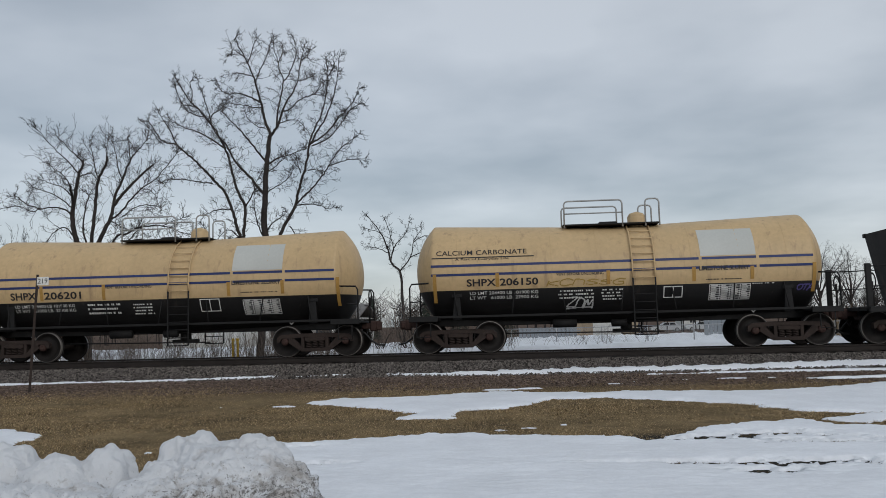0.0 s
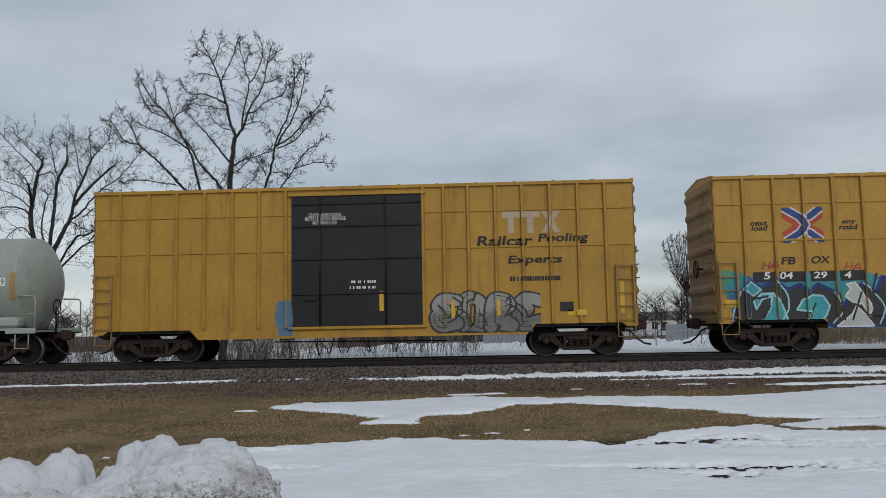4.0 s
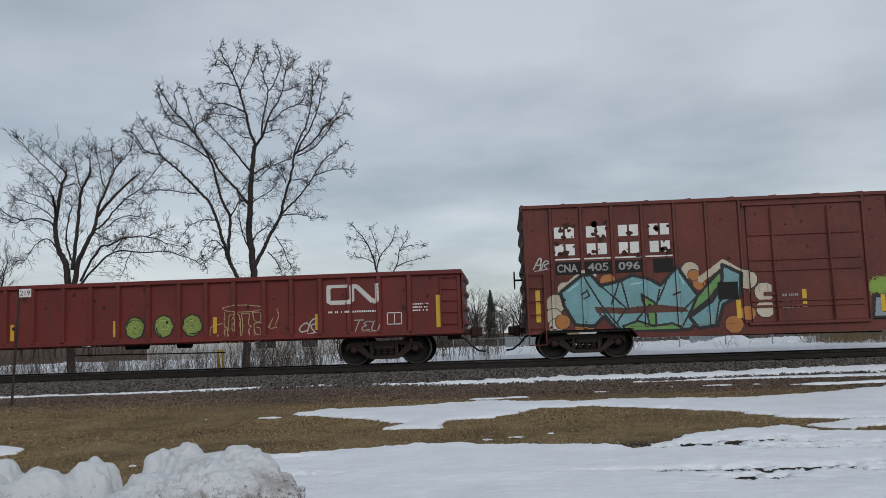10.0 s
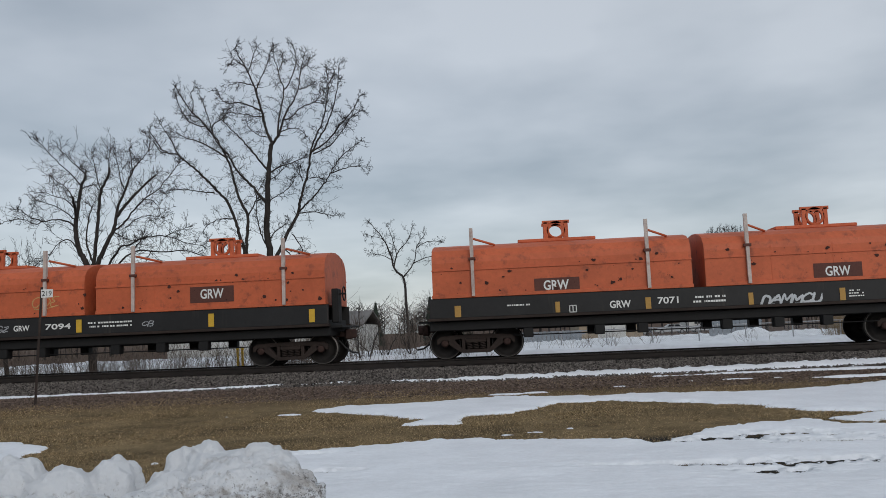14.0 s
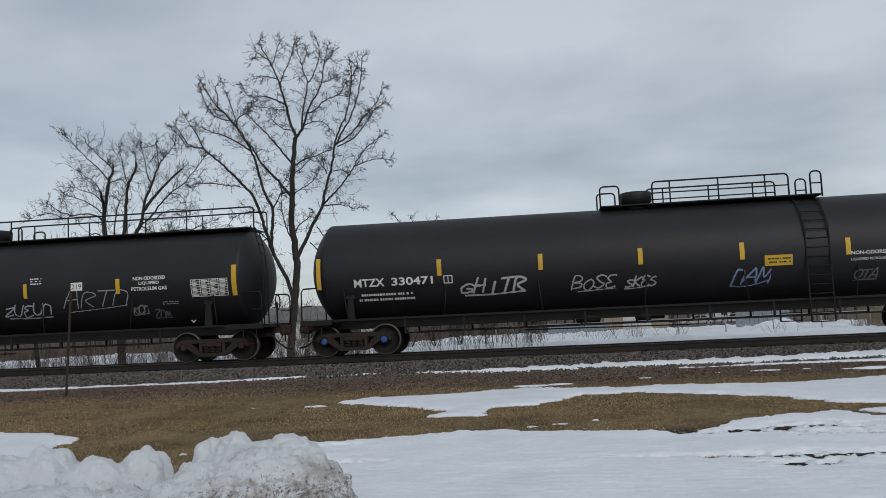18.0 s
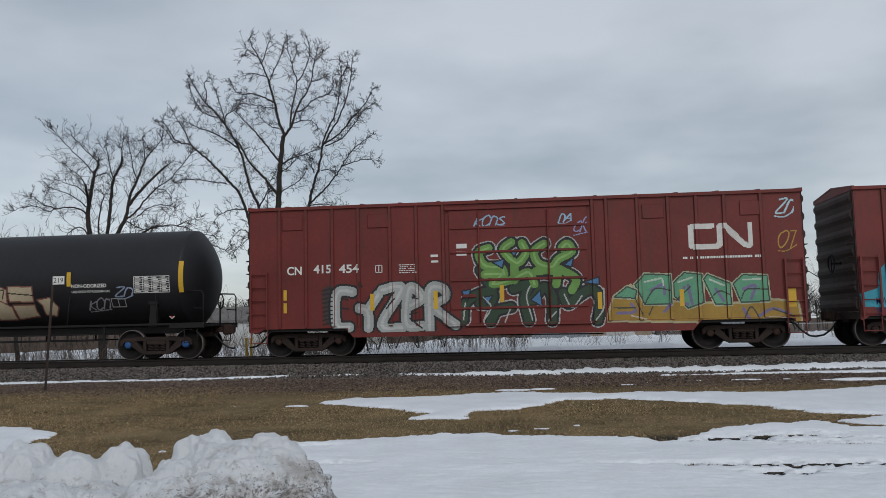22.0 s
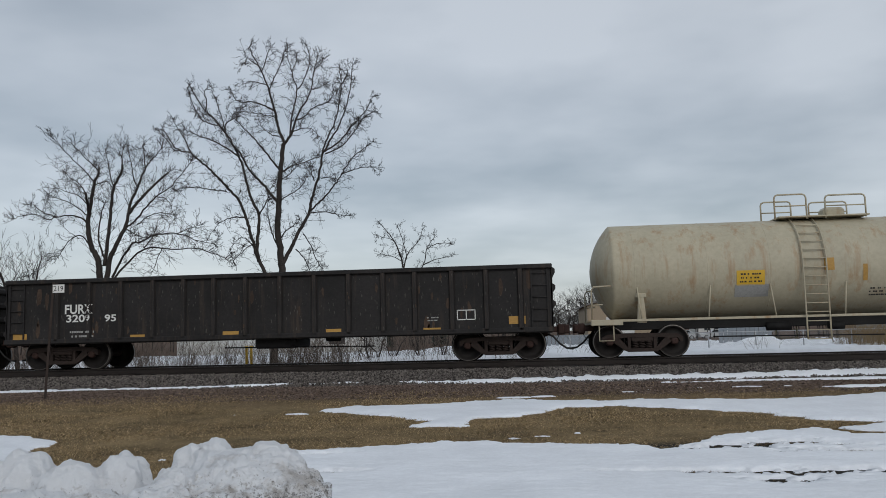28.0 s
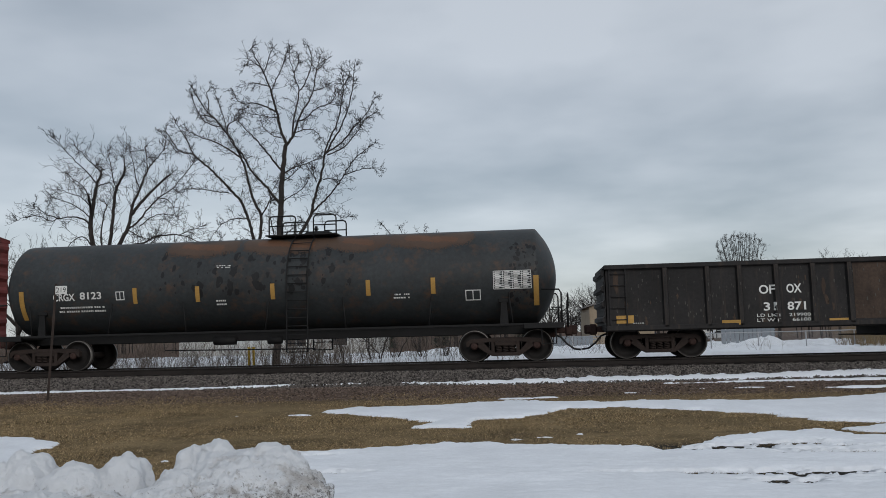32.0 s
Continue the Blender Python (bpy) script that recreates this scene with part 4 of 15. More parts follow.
heap = part("snow_mound", craggy(heightfield(steps((-6, -1.2, 0.0145)), steps((5.3, 7.5, 0.0145)), heap_z)), None, None)
tagged(heap, "lumpy heap of dirty ploughed snow", "snow heap")

# ---- bare trees ----
def curve(pts, n=6):
    """A smooth line through points."""
    out = []
    for i in range(len(pts) - 1):
        p = [pts[max(i - 1, 0)], pts[i], pts[i + 1], pts[min(i + 2, len(pts) - 1)]]
        for s in range(n):
            t = s / n
            out.append(tuple(0.5 * (2 * p[1][k] + (p[2][k] - p[0][k]) * t + (2 * p[0][k] - 5 * p[1][k] + 4 * p[2][k] - p[3][k]) * t * t + (3 * p[1][k] - p[0][k] - 3 * p[2][k] + p[3][k]) * t ** 3) for k in (0, 1)))
    return out + [pts[-1]]


M_BARK = mat("dark bark", (0.036, 0.030, 0.027), 0.9, 0, 0.3, 1.5, 14, 0.5)
M_TWIG = mat("thin twigs", (0.034, 0.029, 0.027), 0.9, 0, 0.2, 2, 12, 0)


def branch(g, rnd, p, d, length, r, level, curl, up, n=3):
    level = min(level, 1 if length < 0.6 else 2 if length < 1.5 else 3)
    pts, rs = [p.copy()], [r]
    k = 4 if level > 1 else 3
    for i in range(k):
        d = (d + Vector((rnd.gauss(0, curl), rnd.gauss(0, curl), rnd.gauss(0, curl) + up))).normalized()
        p = p + d * (length / k)
        pts.append(p.copy())
        rs.append(r * (1 - 0.75 * (i + 1) / k))
    g.tube(pts, rs, n, caps=False)
    if level > 0:
        m = 4 if level > 2 else rnd.randint(3, 4) if level > 1 else 3
        for j in range(m):
            i = 1 + (j + rnd.randint(0, 1)) % k
            dd = (pts[i] - pts[i - 1]).normalized()
            q = pts[i - 1].lerp(pts[i], rnd.uniform(0.3, 1.0))
            side = Vector((rnd.gauss(0, 1), rnd.gauss(0, 0.8), rnd.gauss(0.15, 0.8)))
            side = (side - dd * side.dot(dd)).normalized()
            branch(g, rnd, q, (dd * 0.8 + side * rnd.uniform(0.4, 0.8)).normalized(), length * rnd.uniform(0.42, 0.68), max(rs[i] * 0.7, 0.0088), level - 1, curl, up)


def bare_tree(label, y, limbs, seed, side_len=2.0, every=0.5, curl=0.16, up=0.06, start=0.3, level=2, shrink=1.0, slant=0.0, squash=0.0):
    """Limbs are (radius at the foot, radius at the tip, points of (x, z)); side branches sprout along them."""
    rnd = random.Random(seed)
    root = tagged(new("bare_tree"), label, "tree")
    root.matrix_basis = Matrix()
    tw = Geo()
    for k, (r0, r1, pts) in enumerate(limbs):
        if k and shrink < 1:
            f0 = pts[0]
            pts = [(f0[0] + (a - f0[0]) * shrink, f0[1] + (b - f0[1]) * shrink) for a, b in pts]
        if slant:
            pts = [(a - slant * max(0.0, b - 3), b - squash * max(0.0, b - 3)) for a, b in pts]
        dep = 0.0 if k == 0 else rnd.uniform(-2.2, 2.2)
        fine_ = []
        m = len(pts) - 1
        for i in range(m):
            for s in range(4):
                t = (i + s / 4) / m
                a, b = pts[i], pts[i + 1]
                f = s / 4
                fine_.append(Vector((a[0] + (b[0] - a[0]) * f + rnd.gauss(0, 0.035), y + dep * t * t, a[1] + (b[1] - a[1]) * f)))
        fine_.append(Vector((pts[-1][0], y + dep, pts[-1][1])))
        q = len(fine_) - 1
        rs = [r0 + (r1 - r0) * (i / q) ** 0.8 for i in range(q + 1)]
        g = Geo().tube(fine_, rs, 8)
        part("trunk" if k == 0 else "limb", g, M_BARK, root)
        total = sum((fine_[i + 1] - fine_[i]).length for i in range(q))
        run, nxt = 0.0, total * (start if k else 0.45)
        for i in range(q):
            seg = fine_[i + 1] - fine_[i]
            while run + seg.length > nxt:
                p = fine_[i] + seg * ((nxt - run) / seg.length)
                dd = seg.normalized()
                side = Vector((rnd.gauss(0, 1), rnd.gauss(0, 0.8), rnd.gauss(0.1, 0.5)))
                side = (side - dd * side.dot(dd)).normalized()
                left = 1 - nxt / total
                branch(tw, rnd, p, (dd * 0.7 + side * rnd.uniform(0.5, 1.0)).normalized(), side_len * rnd.uniform(0.55, 1.1) * (0.5 + 0.75 * left), max(0.010, min(0.028, rs[i] * 0.4)), level, curl, up)
                nxt += every * rnd.uniform(0.6, 1.4)
            run += seg.length
        for j in range(3):
            spread = Vector((rnd.gauss(0, 0.45), rnd.gauss(0, 0.45), rnd.gauss(0, 0.3)))
            branch(tw, rnd, fine_[-1], ((fine_[-1] - fine_[-2]).normalized() + spread).normalized(), side_len * rnd.uniform(0.3, 0.5), r1 * 0.6, level, curl, up)
    part("crown", tw, M_TWIG, root)
    return root



def twig(g, rnd, p, d, length, r, level, curl, lift):
    """One crooked twig with smaller ones on it."""
    k = 5 if length > 0.35 else 3
    pts = [p.copy()]
    for i in range(k):
        d = (d + Vector((rnd.gauss(0, curl), rnd.gauss(0, curl), rnd.gauss(0, curl) + lift))).normalized()
        p = p + d * (length / k)
        pts.append(p.copy())
    g.tube(pts, [max(0.0055, r * (1 - 0.55 * i / k)) for i in range(k + 1)], 3, caps=False, smooth=False)
    if level:
        for j in range(rnd.randint(2, 4)):
            i = rnd.randint(1, k)
            dd = (pts[i] - pts[i - 1]).normalized()
            side = Vector((rnd.gauss(0, 1), rnd.gauss(0, 1), rnd.gauss(0.1, 1)))
            side = (side - dd * side.dot(dd)).normalized()
            twig(g, rnd, pts[i - 1].lerp(pts[i], rnd.random()), (dd * 0.75 + side * rnd.uniform(0.4, 0.95)).normalized(), length * rnd.uniform(0.38, 0.65), r * 0.72, level - 1, curl, lift)


def grown_tree(label, y, limbs, seed, reach, every, curl, lift, level=2, tuft=1.8, depth=2.0, drop=0.6):
    """A trunk and limbs of (radius at the foot, at the tip, points of (x, z)) that lean to and fro in depth, with crooked twigs that stand thicker towards the tips."""
    rnd = random.Random(seed)
    root = tagged(new("bare_tree"), label, "tree")
    tw = Geo()
    for k, (r0, r1, pts) in enumerate(limbs):
        dep = 0.0 if k == 0 else rnd.uniform(-depth, depth)
        line = curve(pts, 4)
        q = len(line) - 1
        fine_ = []
        for i, (a, b) in enumerate(line):
            f = 1 + dep * (i / q) ** 2 / y
            fine_.append(Vector((a * f + rnd.gauss(0, 0.014), y * f, EYE + (b - EYE) * f + rnd.gauss(0, 0.014))))
        rs = [r0 + (r1 - r0) * (i / q) ** 0.8 for i in range(q + 1)]
        part("trunk" if k == 0 else "limb", Geo().tube(fine_, rs, 8), M_BARK, root)
        total = sum((fine_[i + 1] - fine_[i]).length for i in range(q))
        run, nxt = 0.0, total * (0.42 if k == 0 else 0.10)
        for i in range(q):
            seg = fine_[i + 1] - fine_[i]
            while run + seg.length > nxt:
                far = nxt / total
                thin = 1 - min(1.0, rs[i] / 0.09)
                dd = seg.normalized()
                side = Vector((rnd.gauss(0, 1), rnd.gauss(0, 1), rnd.gauss(0.1, 0.8)))
                side = (side - dd * side.dot(dd)).normalized()
                twig(tw, rnd, fine_[i] + seg * ((nxt - run) / seg.length), (dd * (0.35 + 0.5 * far) + side * rnd.uniform(0.5, 1.0)).normalized(), reach * rnd.uniform(0.4, 1.05) * (1.1 - drop * far), 0.0112, level if thin > 0.2 else level - 1, curl, lift)
                nxt += every * rnd.uniform(0.55, 1.45) / (1 + (tuft - 1) * far) * (1.25 - 0.25 * thin)
            run += seg.length
        for j in range(4):
            way = ((fine_[-1] - fine_[-2]).normalized() + Vector((rnd.gauss(0, 0.6), rnd.gauss(0, 0.6), rnd.gauss(0, 0.6)))).normalized()
            twig(tw, rnd, fine_[-1], way, reach * rnd.uniform(0.25, 0.5), 0.0112, level, curl, lift)
    part("crown", tw, M_TWIG, root, "tangle of crooked leafless twigs")
    return root


tall = []
tall.append((0.2, 0.095, [(-11.9, -0.2), (-11.75, 1.6), (-11.55, 3.4), (-11.43, 4.51), (-11.48, 5.23), (-11.61, 6.18), (-11.66, 6.85), (-11.6, 7.52), (-11.57, 8.2), (-11.54, 8.88), (-11.49, 9.42), (-11.43, 9.97), (-11.37, 10.51), (-11.29, 10.78)]))
tall.append((0.11, 0.02, [(-11.8, 1.2), (-11.6, 2.45), (-11.87, 3.73), (-12.19, 4.46), (-12.54, 5.14), (-12.74, 5.68), (-12.96, 6.44), (-13.12, 7.04), (-13.37, 7.73), (-13.7, 8.29), (-14.12, 8.72), (-14.49, 9.14), (-14.91, 9.57), (-15.33, 9.95), (-15.75, 10.3), (-15.98, 10.51), (-16.38, 10.58), (-16.75, 10.82), (-17.07, 11.34), (-17.36, 11.77)]))
tall.append((0.04, 0.015, [(-15.95, 10.51), (-16.16, 11.02), (-16.47, 11.53), (-16.82, 12.05)]))
tall.append((0.03, 0.012, [(-16.38, 10.58), (-16.81, 10.71), (-17.04, 11.06), (-17.58, 11.64)]))
tall.append((0.085, 0.02, [(-12.54, 5.08), (-12.63, 5.67), (-12.57, 6.75), (-12.54, 7.34), (-12.79, 7.84), (-13.01, 8.4), (-13.15, 8.95), (-13.29, 9.5), (-13.4, 9.92), (-13.68, 10.51), (-13.99, 11.11), (-14.24, 11.42), (-14.52, 11.77), (-14.86, 12.21), (-15.2, 12.5), (-15.49, 12.94), (-15.77, 13.38), (-16, 13.81)]))
tall.append((0.04, 0.015, [(-12.51, 7.37), (-12.18, 7.95), (-12.01, 8.49), (-11.65, 9.1)]))
tall.append((0.075, 0.018, [(-11.6, 7.88), (-11.9, 8.21), (-12.23, 8.64), (-12.54, 8.98), (-12.81, 9.29), (-13.06, 9.58), (-13.29, 10.05), (-13.57, 10.48), (-13.99, 10.94), (-14.18, 11.34), (-14.3, 11.9), (-14.49, 12.47), (-14.69, 13.12)]))
tall.append((0.045, 0.015, [(-13.51, 10.2), (-14.07, 10.58), (-14.63, 10.94), (-15.2, 11.16), (-15.76, 11.41), (-16.19, 11.63)]))
tall.append((0.04, 0.014, [(-14.86, 12.21), (-15.26, 12.37), (-15.63, 12.39)]))
tall.append((0.035, 0.014, [(-14.52, 11.77), (-14.92, 11.85), (-15.43, 12.15), (-15.77, 12.73), (-16.06, 13.39)]))
tall.append((0.035, 0.013, [(-15.2, 12.5), (-15.15, 12.98), (-15.26, 13.49), (-15.04, 13.76)]))
tall.append((0.035, 0.013, [(-14.24, 11.42), (-14.13, 11.86), (-13.73, 12.12), (-13.4, 12.55)]))
tall.append((0.055, 0.015, [(-11.54, 9.43), (-11.84, 9.85), (-12.12, 10.22), (-12.45, 10.62), (-12.73, 10.99), (-13.01, 11.28), (-13.37, 11.66), (-13.65, 12.01)]))
tall.append((0.075, 0.018, [(-11.29, 10.78), (-11.48, 11.21), (-11.61, 11.63), (-11.72, 12.19), (-11.89, 12.75), (-12.02, 13.31), (-12.16, 13.74), (-12.39, 14.31), (-12.61, 14.75), (-12.86, 15.18), (-13, 15.62)]))
tall.append((0.035, 0.013, [(-12.02, 13.31), (-11.94, 13.64), (-11.74, 14), (-11.55, 14.41), (-11.38, 14.82), (-11.26, 15.29)]))
tall.append((0.03, 0.012, [(-12.39, 14.31), (-12.22, 14.78), (-12.1, 15.22), (-11.88, 15.55)]))
tall.append((0.03, 0.012, [(-12.53, 14.6), (-12.83, 14.82), (-13.12, 15), (-13.23, 14.73)]))
tall.append((0.03, 0.012, [(-12.11, 13.6), (-12.53, 13.76), (-12.95, 13.87), (-13.23, 13.77)]))
tall.append((0.045, 0.014, [(-11.78, 12.33), (-12.11, 12.54), (-12.53, 12.73), (-12.95, 12.86), (-13.37, 12.83), (-13.74, 13.07), (-13.93, 13.47)]))
tall.append((0.03, 0.012, [(-11.7, 12.05), (-12.11, 12.12), (-12.53, 12.23), (-12.95, 12.3), (-13.37, 12.41)]))
tall.append((0.03, 0.012, [(-11.56, 11.07), (-11.98, 11.23), (-12.34, 11.52), (-12.53, 11.89)]))
tall.append((0.07, 0.016, [(-11.29, 10.73), (-11.01, 11.05), (-10.81, 11.53), (-10.67, 11.99), (-10.45, 12.4), (-10.17, 12.8), (-9.94, 13.34), (-9.88, 13.89), (-9.74, 14.44), (-9.59, 15.08)]))
tall.append((0.03, 0.012, [(-9.79, 14.25), (-9.54, 14.51), (-9.32, 14.78)]))
tall.append((0.05, 0.014, [(-11.01, 10.99), (-10.95, 11.73), (-10.86, 12.28), (-10.72, 12.83), (-10.66, 13.38), (-10.8, 13.8), (-10.93, 14.37), (-11.12, 14.94), (-11.09, 15.5)]))
tall.append((0.035, 0.013, [(-10.66, 13.3), (-10.38, 13.64), (-10.16, 14.19), (-10.01, 14.88), (-10.15, 15.45)]))
tall.append((0.03, 0.012, [(-10.91, 14.23), (-10.71, 14.64), (-10.65, 15.05)]))
tall.append((0.035, 0.013, [(-10.75, 11.81), (-10.31, 11.98), (-9.95, 12.32), (-9.48, 12.54), (-9.15, 12.61), (-8.74, 12.5)]))
tall.append((0.03, 0.012, [(-9.15, 12.61), (-8.92, 12.93), (-8.78, 13.19)]))
tall.append((0.03, 0.012, [(-9.94, 13.28), (-9.53, 13.37), (-9.17, 13.55)]))
tall.append((0.03, 0.012, [(-10.87, 11.26), (-10.45, 11.4), (-9.96, 11.38), (-9.63, 11.03)]))
tall.append((0.105, 0.016, [(-11.4, 4.94), (-11.18, 5.36), (-10.9, 5.88), (-10.63, 6.41), (-10.35, 6.88), (-10.13, 7.33), (-9.99, 7.87), (-9.85, 8.4), (-9.65, 9.02), (-9.51, 9.61), (-9.45, 10.1), (-9.28, 10.69), (-8.94, 11.36), (-8.72, 12.03), (-8.54, 12.85), (-8.5, 13.68), (-8.58, 14.29)]))
tall.append((0.05, 0.014, [(-9.42, 10.15), (-9.09, 10.73), (-8.64, 11.42), (-8.39, 12.02), (-8.19, 12.61), (-8.04, 13.38), (-7.95, 14.37)]))
tall.append((0.03, 0.012, [(-8.51, 13.4), (-8.28, 13.8), (-8.17, 14.07)]))
tall.append((0.045, 0.013, [(-9.42, 10.2), (-8.87, 10.51), (-8.43, 10.89), (-7.99, 11.39), (-7.57, 11.84), (-7.27, 12.23), (-7.01, 12.77)]))
tall.append((0.035, 0.012, [(-9.31, 10.12), (-8.68, 10.36), (-8.27, 10.7), (-7.77, 11.3), (-7.44, 11.78), (-6.89, 12.05)]))
tall.append((0.03, 0.012, [(-8.37, 10.92), (-7.98, 11.5), (-7.66, 11.65)]))
tall.append((0.05, 0.013, [(-10.05, 7.41), (-9.66, 7.77), (-9.25, 8.16), (-8.84, 8.63), (-8.56, 9.02), (-8.34, 9.42), (-8.01, 9.87), (-7.46, 10.28), (-6.99, 10.58)]))
tall.append((0.03, 0.012, [(-8.48, 9.13), (-7.88, 9.32), (-7.34, 9.4), (-6.77, 9.32)]))
tall.append((0.032, 0.012, [(-10.07, 7.33), (-9.53, 7.34), (-8.99, 7.26), (-8.58, 7.11), (-8.23, 7.15)]))
tall.append((0.045, 0.013, [(-11.4, 9.37), (-10.96, 9.59), (-10.46, 9.73), (-9.91, 9.9), (-9.56, 9.99)]))
tall.append((0.032, 0.012, [(-9.84, 8.81), (-9.98, 9.22), (-10.05, 9.63)]))
tall.append((0.03, 0.012, [(-9.51, 8.93), (-9.16, 9), (-8.83, 8.82)]))
tall.append((0.035, 0.012, [(-11.5, 6.17), (-11.23, 6.49), (-10.9, 6.74), (-10.57, 7)]))
tall.append((0.035, 0.012, [(-11.72, 5.97), (-11.94, 6.46), (-12.07, 7), (-12.13, 7.68), (-12.1, 8.14)]))
tall.append((0.032, 0.012, [(-13.18, 7.21), (-13.65, 7.25), (-14.06, 7.21), (-14.48, 7.01), (-14.76, 6.7)]))
tall.append((0.032, 0.012, [(-14.12, 8.52), (-14.76, 8.61), (-15.46, 8.72), (-16.25, 8.81), (-16.62, 8.68)]))
tall.append((0.03, 0.012, [(-12.76, 5.68), (-13.18, 6.23), (-13.62, 6.14), (-13.95, 5.72)]))
tall.append((0.03, 0.012, [(-12.54, 5.94), (-12.96, 5.9), (-13.37, 5.57), (-13.78, 5.18)]))
tall.append((0.03, 0.012, [(-10.77, 5.61), (-10.42, 5.25), (-10.15, 4.74), (-10.04, 4.39)]))
tall.append((0.03, 0.012, [(-10.41, 6.35), (-10.03, 5.77), (-9.79, 5.1), (-9.53, 4.66)]))
tall.append((0.03, 0.012, [(-11.55, 7.93), (-11.16, 8.18), (-10.8, 8.36), (-10.39, 8.7), (-10.2, 9.09)]))
tall.append((0.03, 0.012, [(-11.6, 8.88), (-11.24, 9.09), (-10.88, 9.4), (-10.68, 9.72)]))
grown_tree("tall bare leafless tree with curling twigs behind the track", 38.0, tall, 11, 0.95, 0.18, 0.3, 0.03, 2, 1.6)
broad = []
broad.append((0.2, 0.05, [(-19.1, -0.2), (-19.23, 2.36), (-19.28, 3.64), (-19.38, 4.67), (-19.5, 5.33), (-19.78, 5.85), (-19.96, 6.64), (-19.94, 7.3), (-19.82, 8.08), (-19.72, 8.73), (-19.57, 9.12), (-19.46, 9.46)]))
broad.append((0.07, 0.05, [(-19.94, 7.09), (-19.98, 7.77), (-20.13, 8.36)]))
broad.append((0.035, 0.012, [(-19.73, 8.87), (-20.01, 9.2), (-20.62, 9.83), (-21.19, 10.39), (-21.75, 11.01)]))
broad.append((0.035, 0.012, [(-19.46, 9.38), (-19.79, 9.66), (-20.36, 10.22), (-20.81, 10.7)]))
broad.append((0.09, 0.05, [(-19.16, 4.93), (-19.02, 5.96), (-18.93, 6.87), (-18.86, 7.78), (-18.77, 8.56), (-18.55, 8.95), (-18.37, 9.34), (-18.35, 9.6)]))
broad.append((0.05, 0.02, [(-19.17, 5.31), (-19.4, 6.02), (-19.41, 6.75), (-19.29, 7.53), (-19.19, 7.84)]))
broad.append((0.13, 0.03, [(-19.07, 4.15), (-18.9, 5.18), (-18.77, 5.56), (-18.38, 6.32), (-18.17, 6.71), (-18.02, 7.35), (-17.92, 7.87), (-17.65, 8.38), (-17.47, 8.9), (-17.26, 9.34), (-17.02, 9.72)]))
broad.append((0.075, 0.045, [(-17.99, 7.33), (-17.59, 7.83), (-17.19, 8.23), (-16.79, 8.61), (-16.18, 9.13)]))
broad.append((0.05, 0.014, [(-18.11, 6.7), (-17.71, 6.95), (-17.18, 7.58), (-16.65, 8.08), (-15.99, 8.5), (-15.72, 8.83), (-15.06, 9.58)]))
broad.append((0.06, 0.014, [(-18.75, 4.4), (-18.49, 4.9), (-18.23, 5.41), (-17.78, 5.91), (-17.3, 6.03), (-16.9, 6.27), (-16.37, 6.33), (-15.7, 6.31), (-15.17, 6.13), (-14.64, 5.93), (-13.98, 5.78)]))
broad.append((0.055, 0.014, [(-18.75, 4.27), (-18.3, 4.77), (-17.69, 5.39), (-17.29, 5.64), (-16.76, 5.72), (-15.96, 5.59), (-14.9, 5.61), (-14.11, 5.4), (-13.45, 5.12)]))
broad.append((0.035, 0.014, [(-17.3, 5.69), (-16.98, 6.02), (-16.77, 6.4)]))
broad.append((0.04, 0.012, [(-20.02, 6.98), (-20.43, 7.26), (-20.98, 7.34), (-21.53, 7.28), (-21.94, 7.19), (-22.5, 7.45), (-23.1, 7.42), (-23.6, 7.28)]))
broad.append((0.035, 0.012, [(-19.94, 6.04), (-20.28, 6.39), (-20.68, 6.28), (-21.08, 5.9), (-21.35, 5.46)]))
broad.append((0.03, 0.012, [(-21.53, 7.28), (-22.08, 7.51), (-22.5, 7.79), (-22.78, 7.93)]))
broad.append((0.035, 0.012, [(-19.78, 8.66), (-19.45, 8.8), (-19.1, 8.84), (-18.79, 8.56)]))
broad.append((0.03, 0.012, [(-20.13, 8.36), (-20.38, 8.76), (-20.88, 9.13), (-21.22, 9.46)]))
broad.append((0.03, 0.012, [(-20.03, 7.83), (-20.45, 8.24), (-21, 8.44), (-21.56, 8.68)]))
broad.append((0.03, 0.012, [(-20, 7.3), (-20.63, 7.8), (-21.27, 8.09), (-21.91, 8.3)]))
broad.append((0.03, 0.012, [(-18.74, 8.56), (-18.91, 9.04), (-19.03, 9.63), (-19.2, 10.3)]))
broad.append((0.03, 0.012, [(-18.35, 9.6), (-18.38, 10), (-18.3, 10.39)]))
broad.append((0.03, 0.012, [(-17.6, 8.51), (-17.82, 9.05), (-17.94, 9.71), (-18.11, 10.25)]))
broad.append((0.03, 0.012, [(-17.26, 9.29), (-17.29, 9.82), (-17.41, 10.48)]))
broad.append((0.03, 0.012, [(-17.02, 9.72), (-16.67, 10.05), (-16.43, 10.36)]))
broad.append((0.03, 0.012, [(-18.17, 6.65), (-17.57, 6.3), (-17.17, 6.15)]))
broad.append((0.03, 0.012, [(-17.58, 6.81), (-17.05, 7.18), (-16.51, 7.29), (-15.84, 7.14)]))
broad.append((0.03, 0.012, [(-16.79, 8.09), (-16.3, 7.94), (-15.98, 7.61)]))
broad.append((0.025, 0.012, [(-15.7, 6.31), (-15.3, 6.47), (-14.77, 6.63)]))
broad.append((0.025, 0.012, [(-16.36, 5.71), (-16.62, 5.23), (-16.8, 4.72)]))
grown_tree("broad bare leafless tree with cut-back limbs behind the track", 36.0, broad, 5, 1.2, 0.2, 0.075, 0.05, 2, 1.1, drop=0.42)
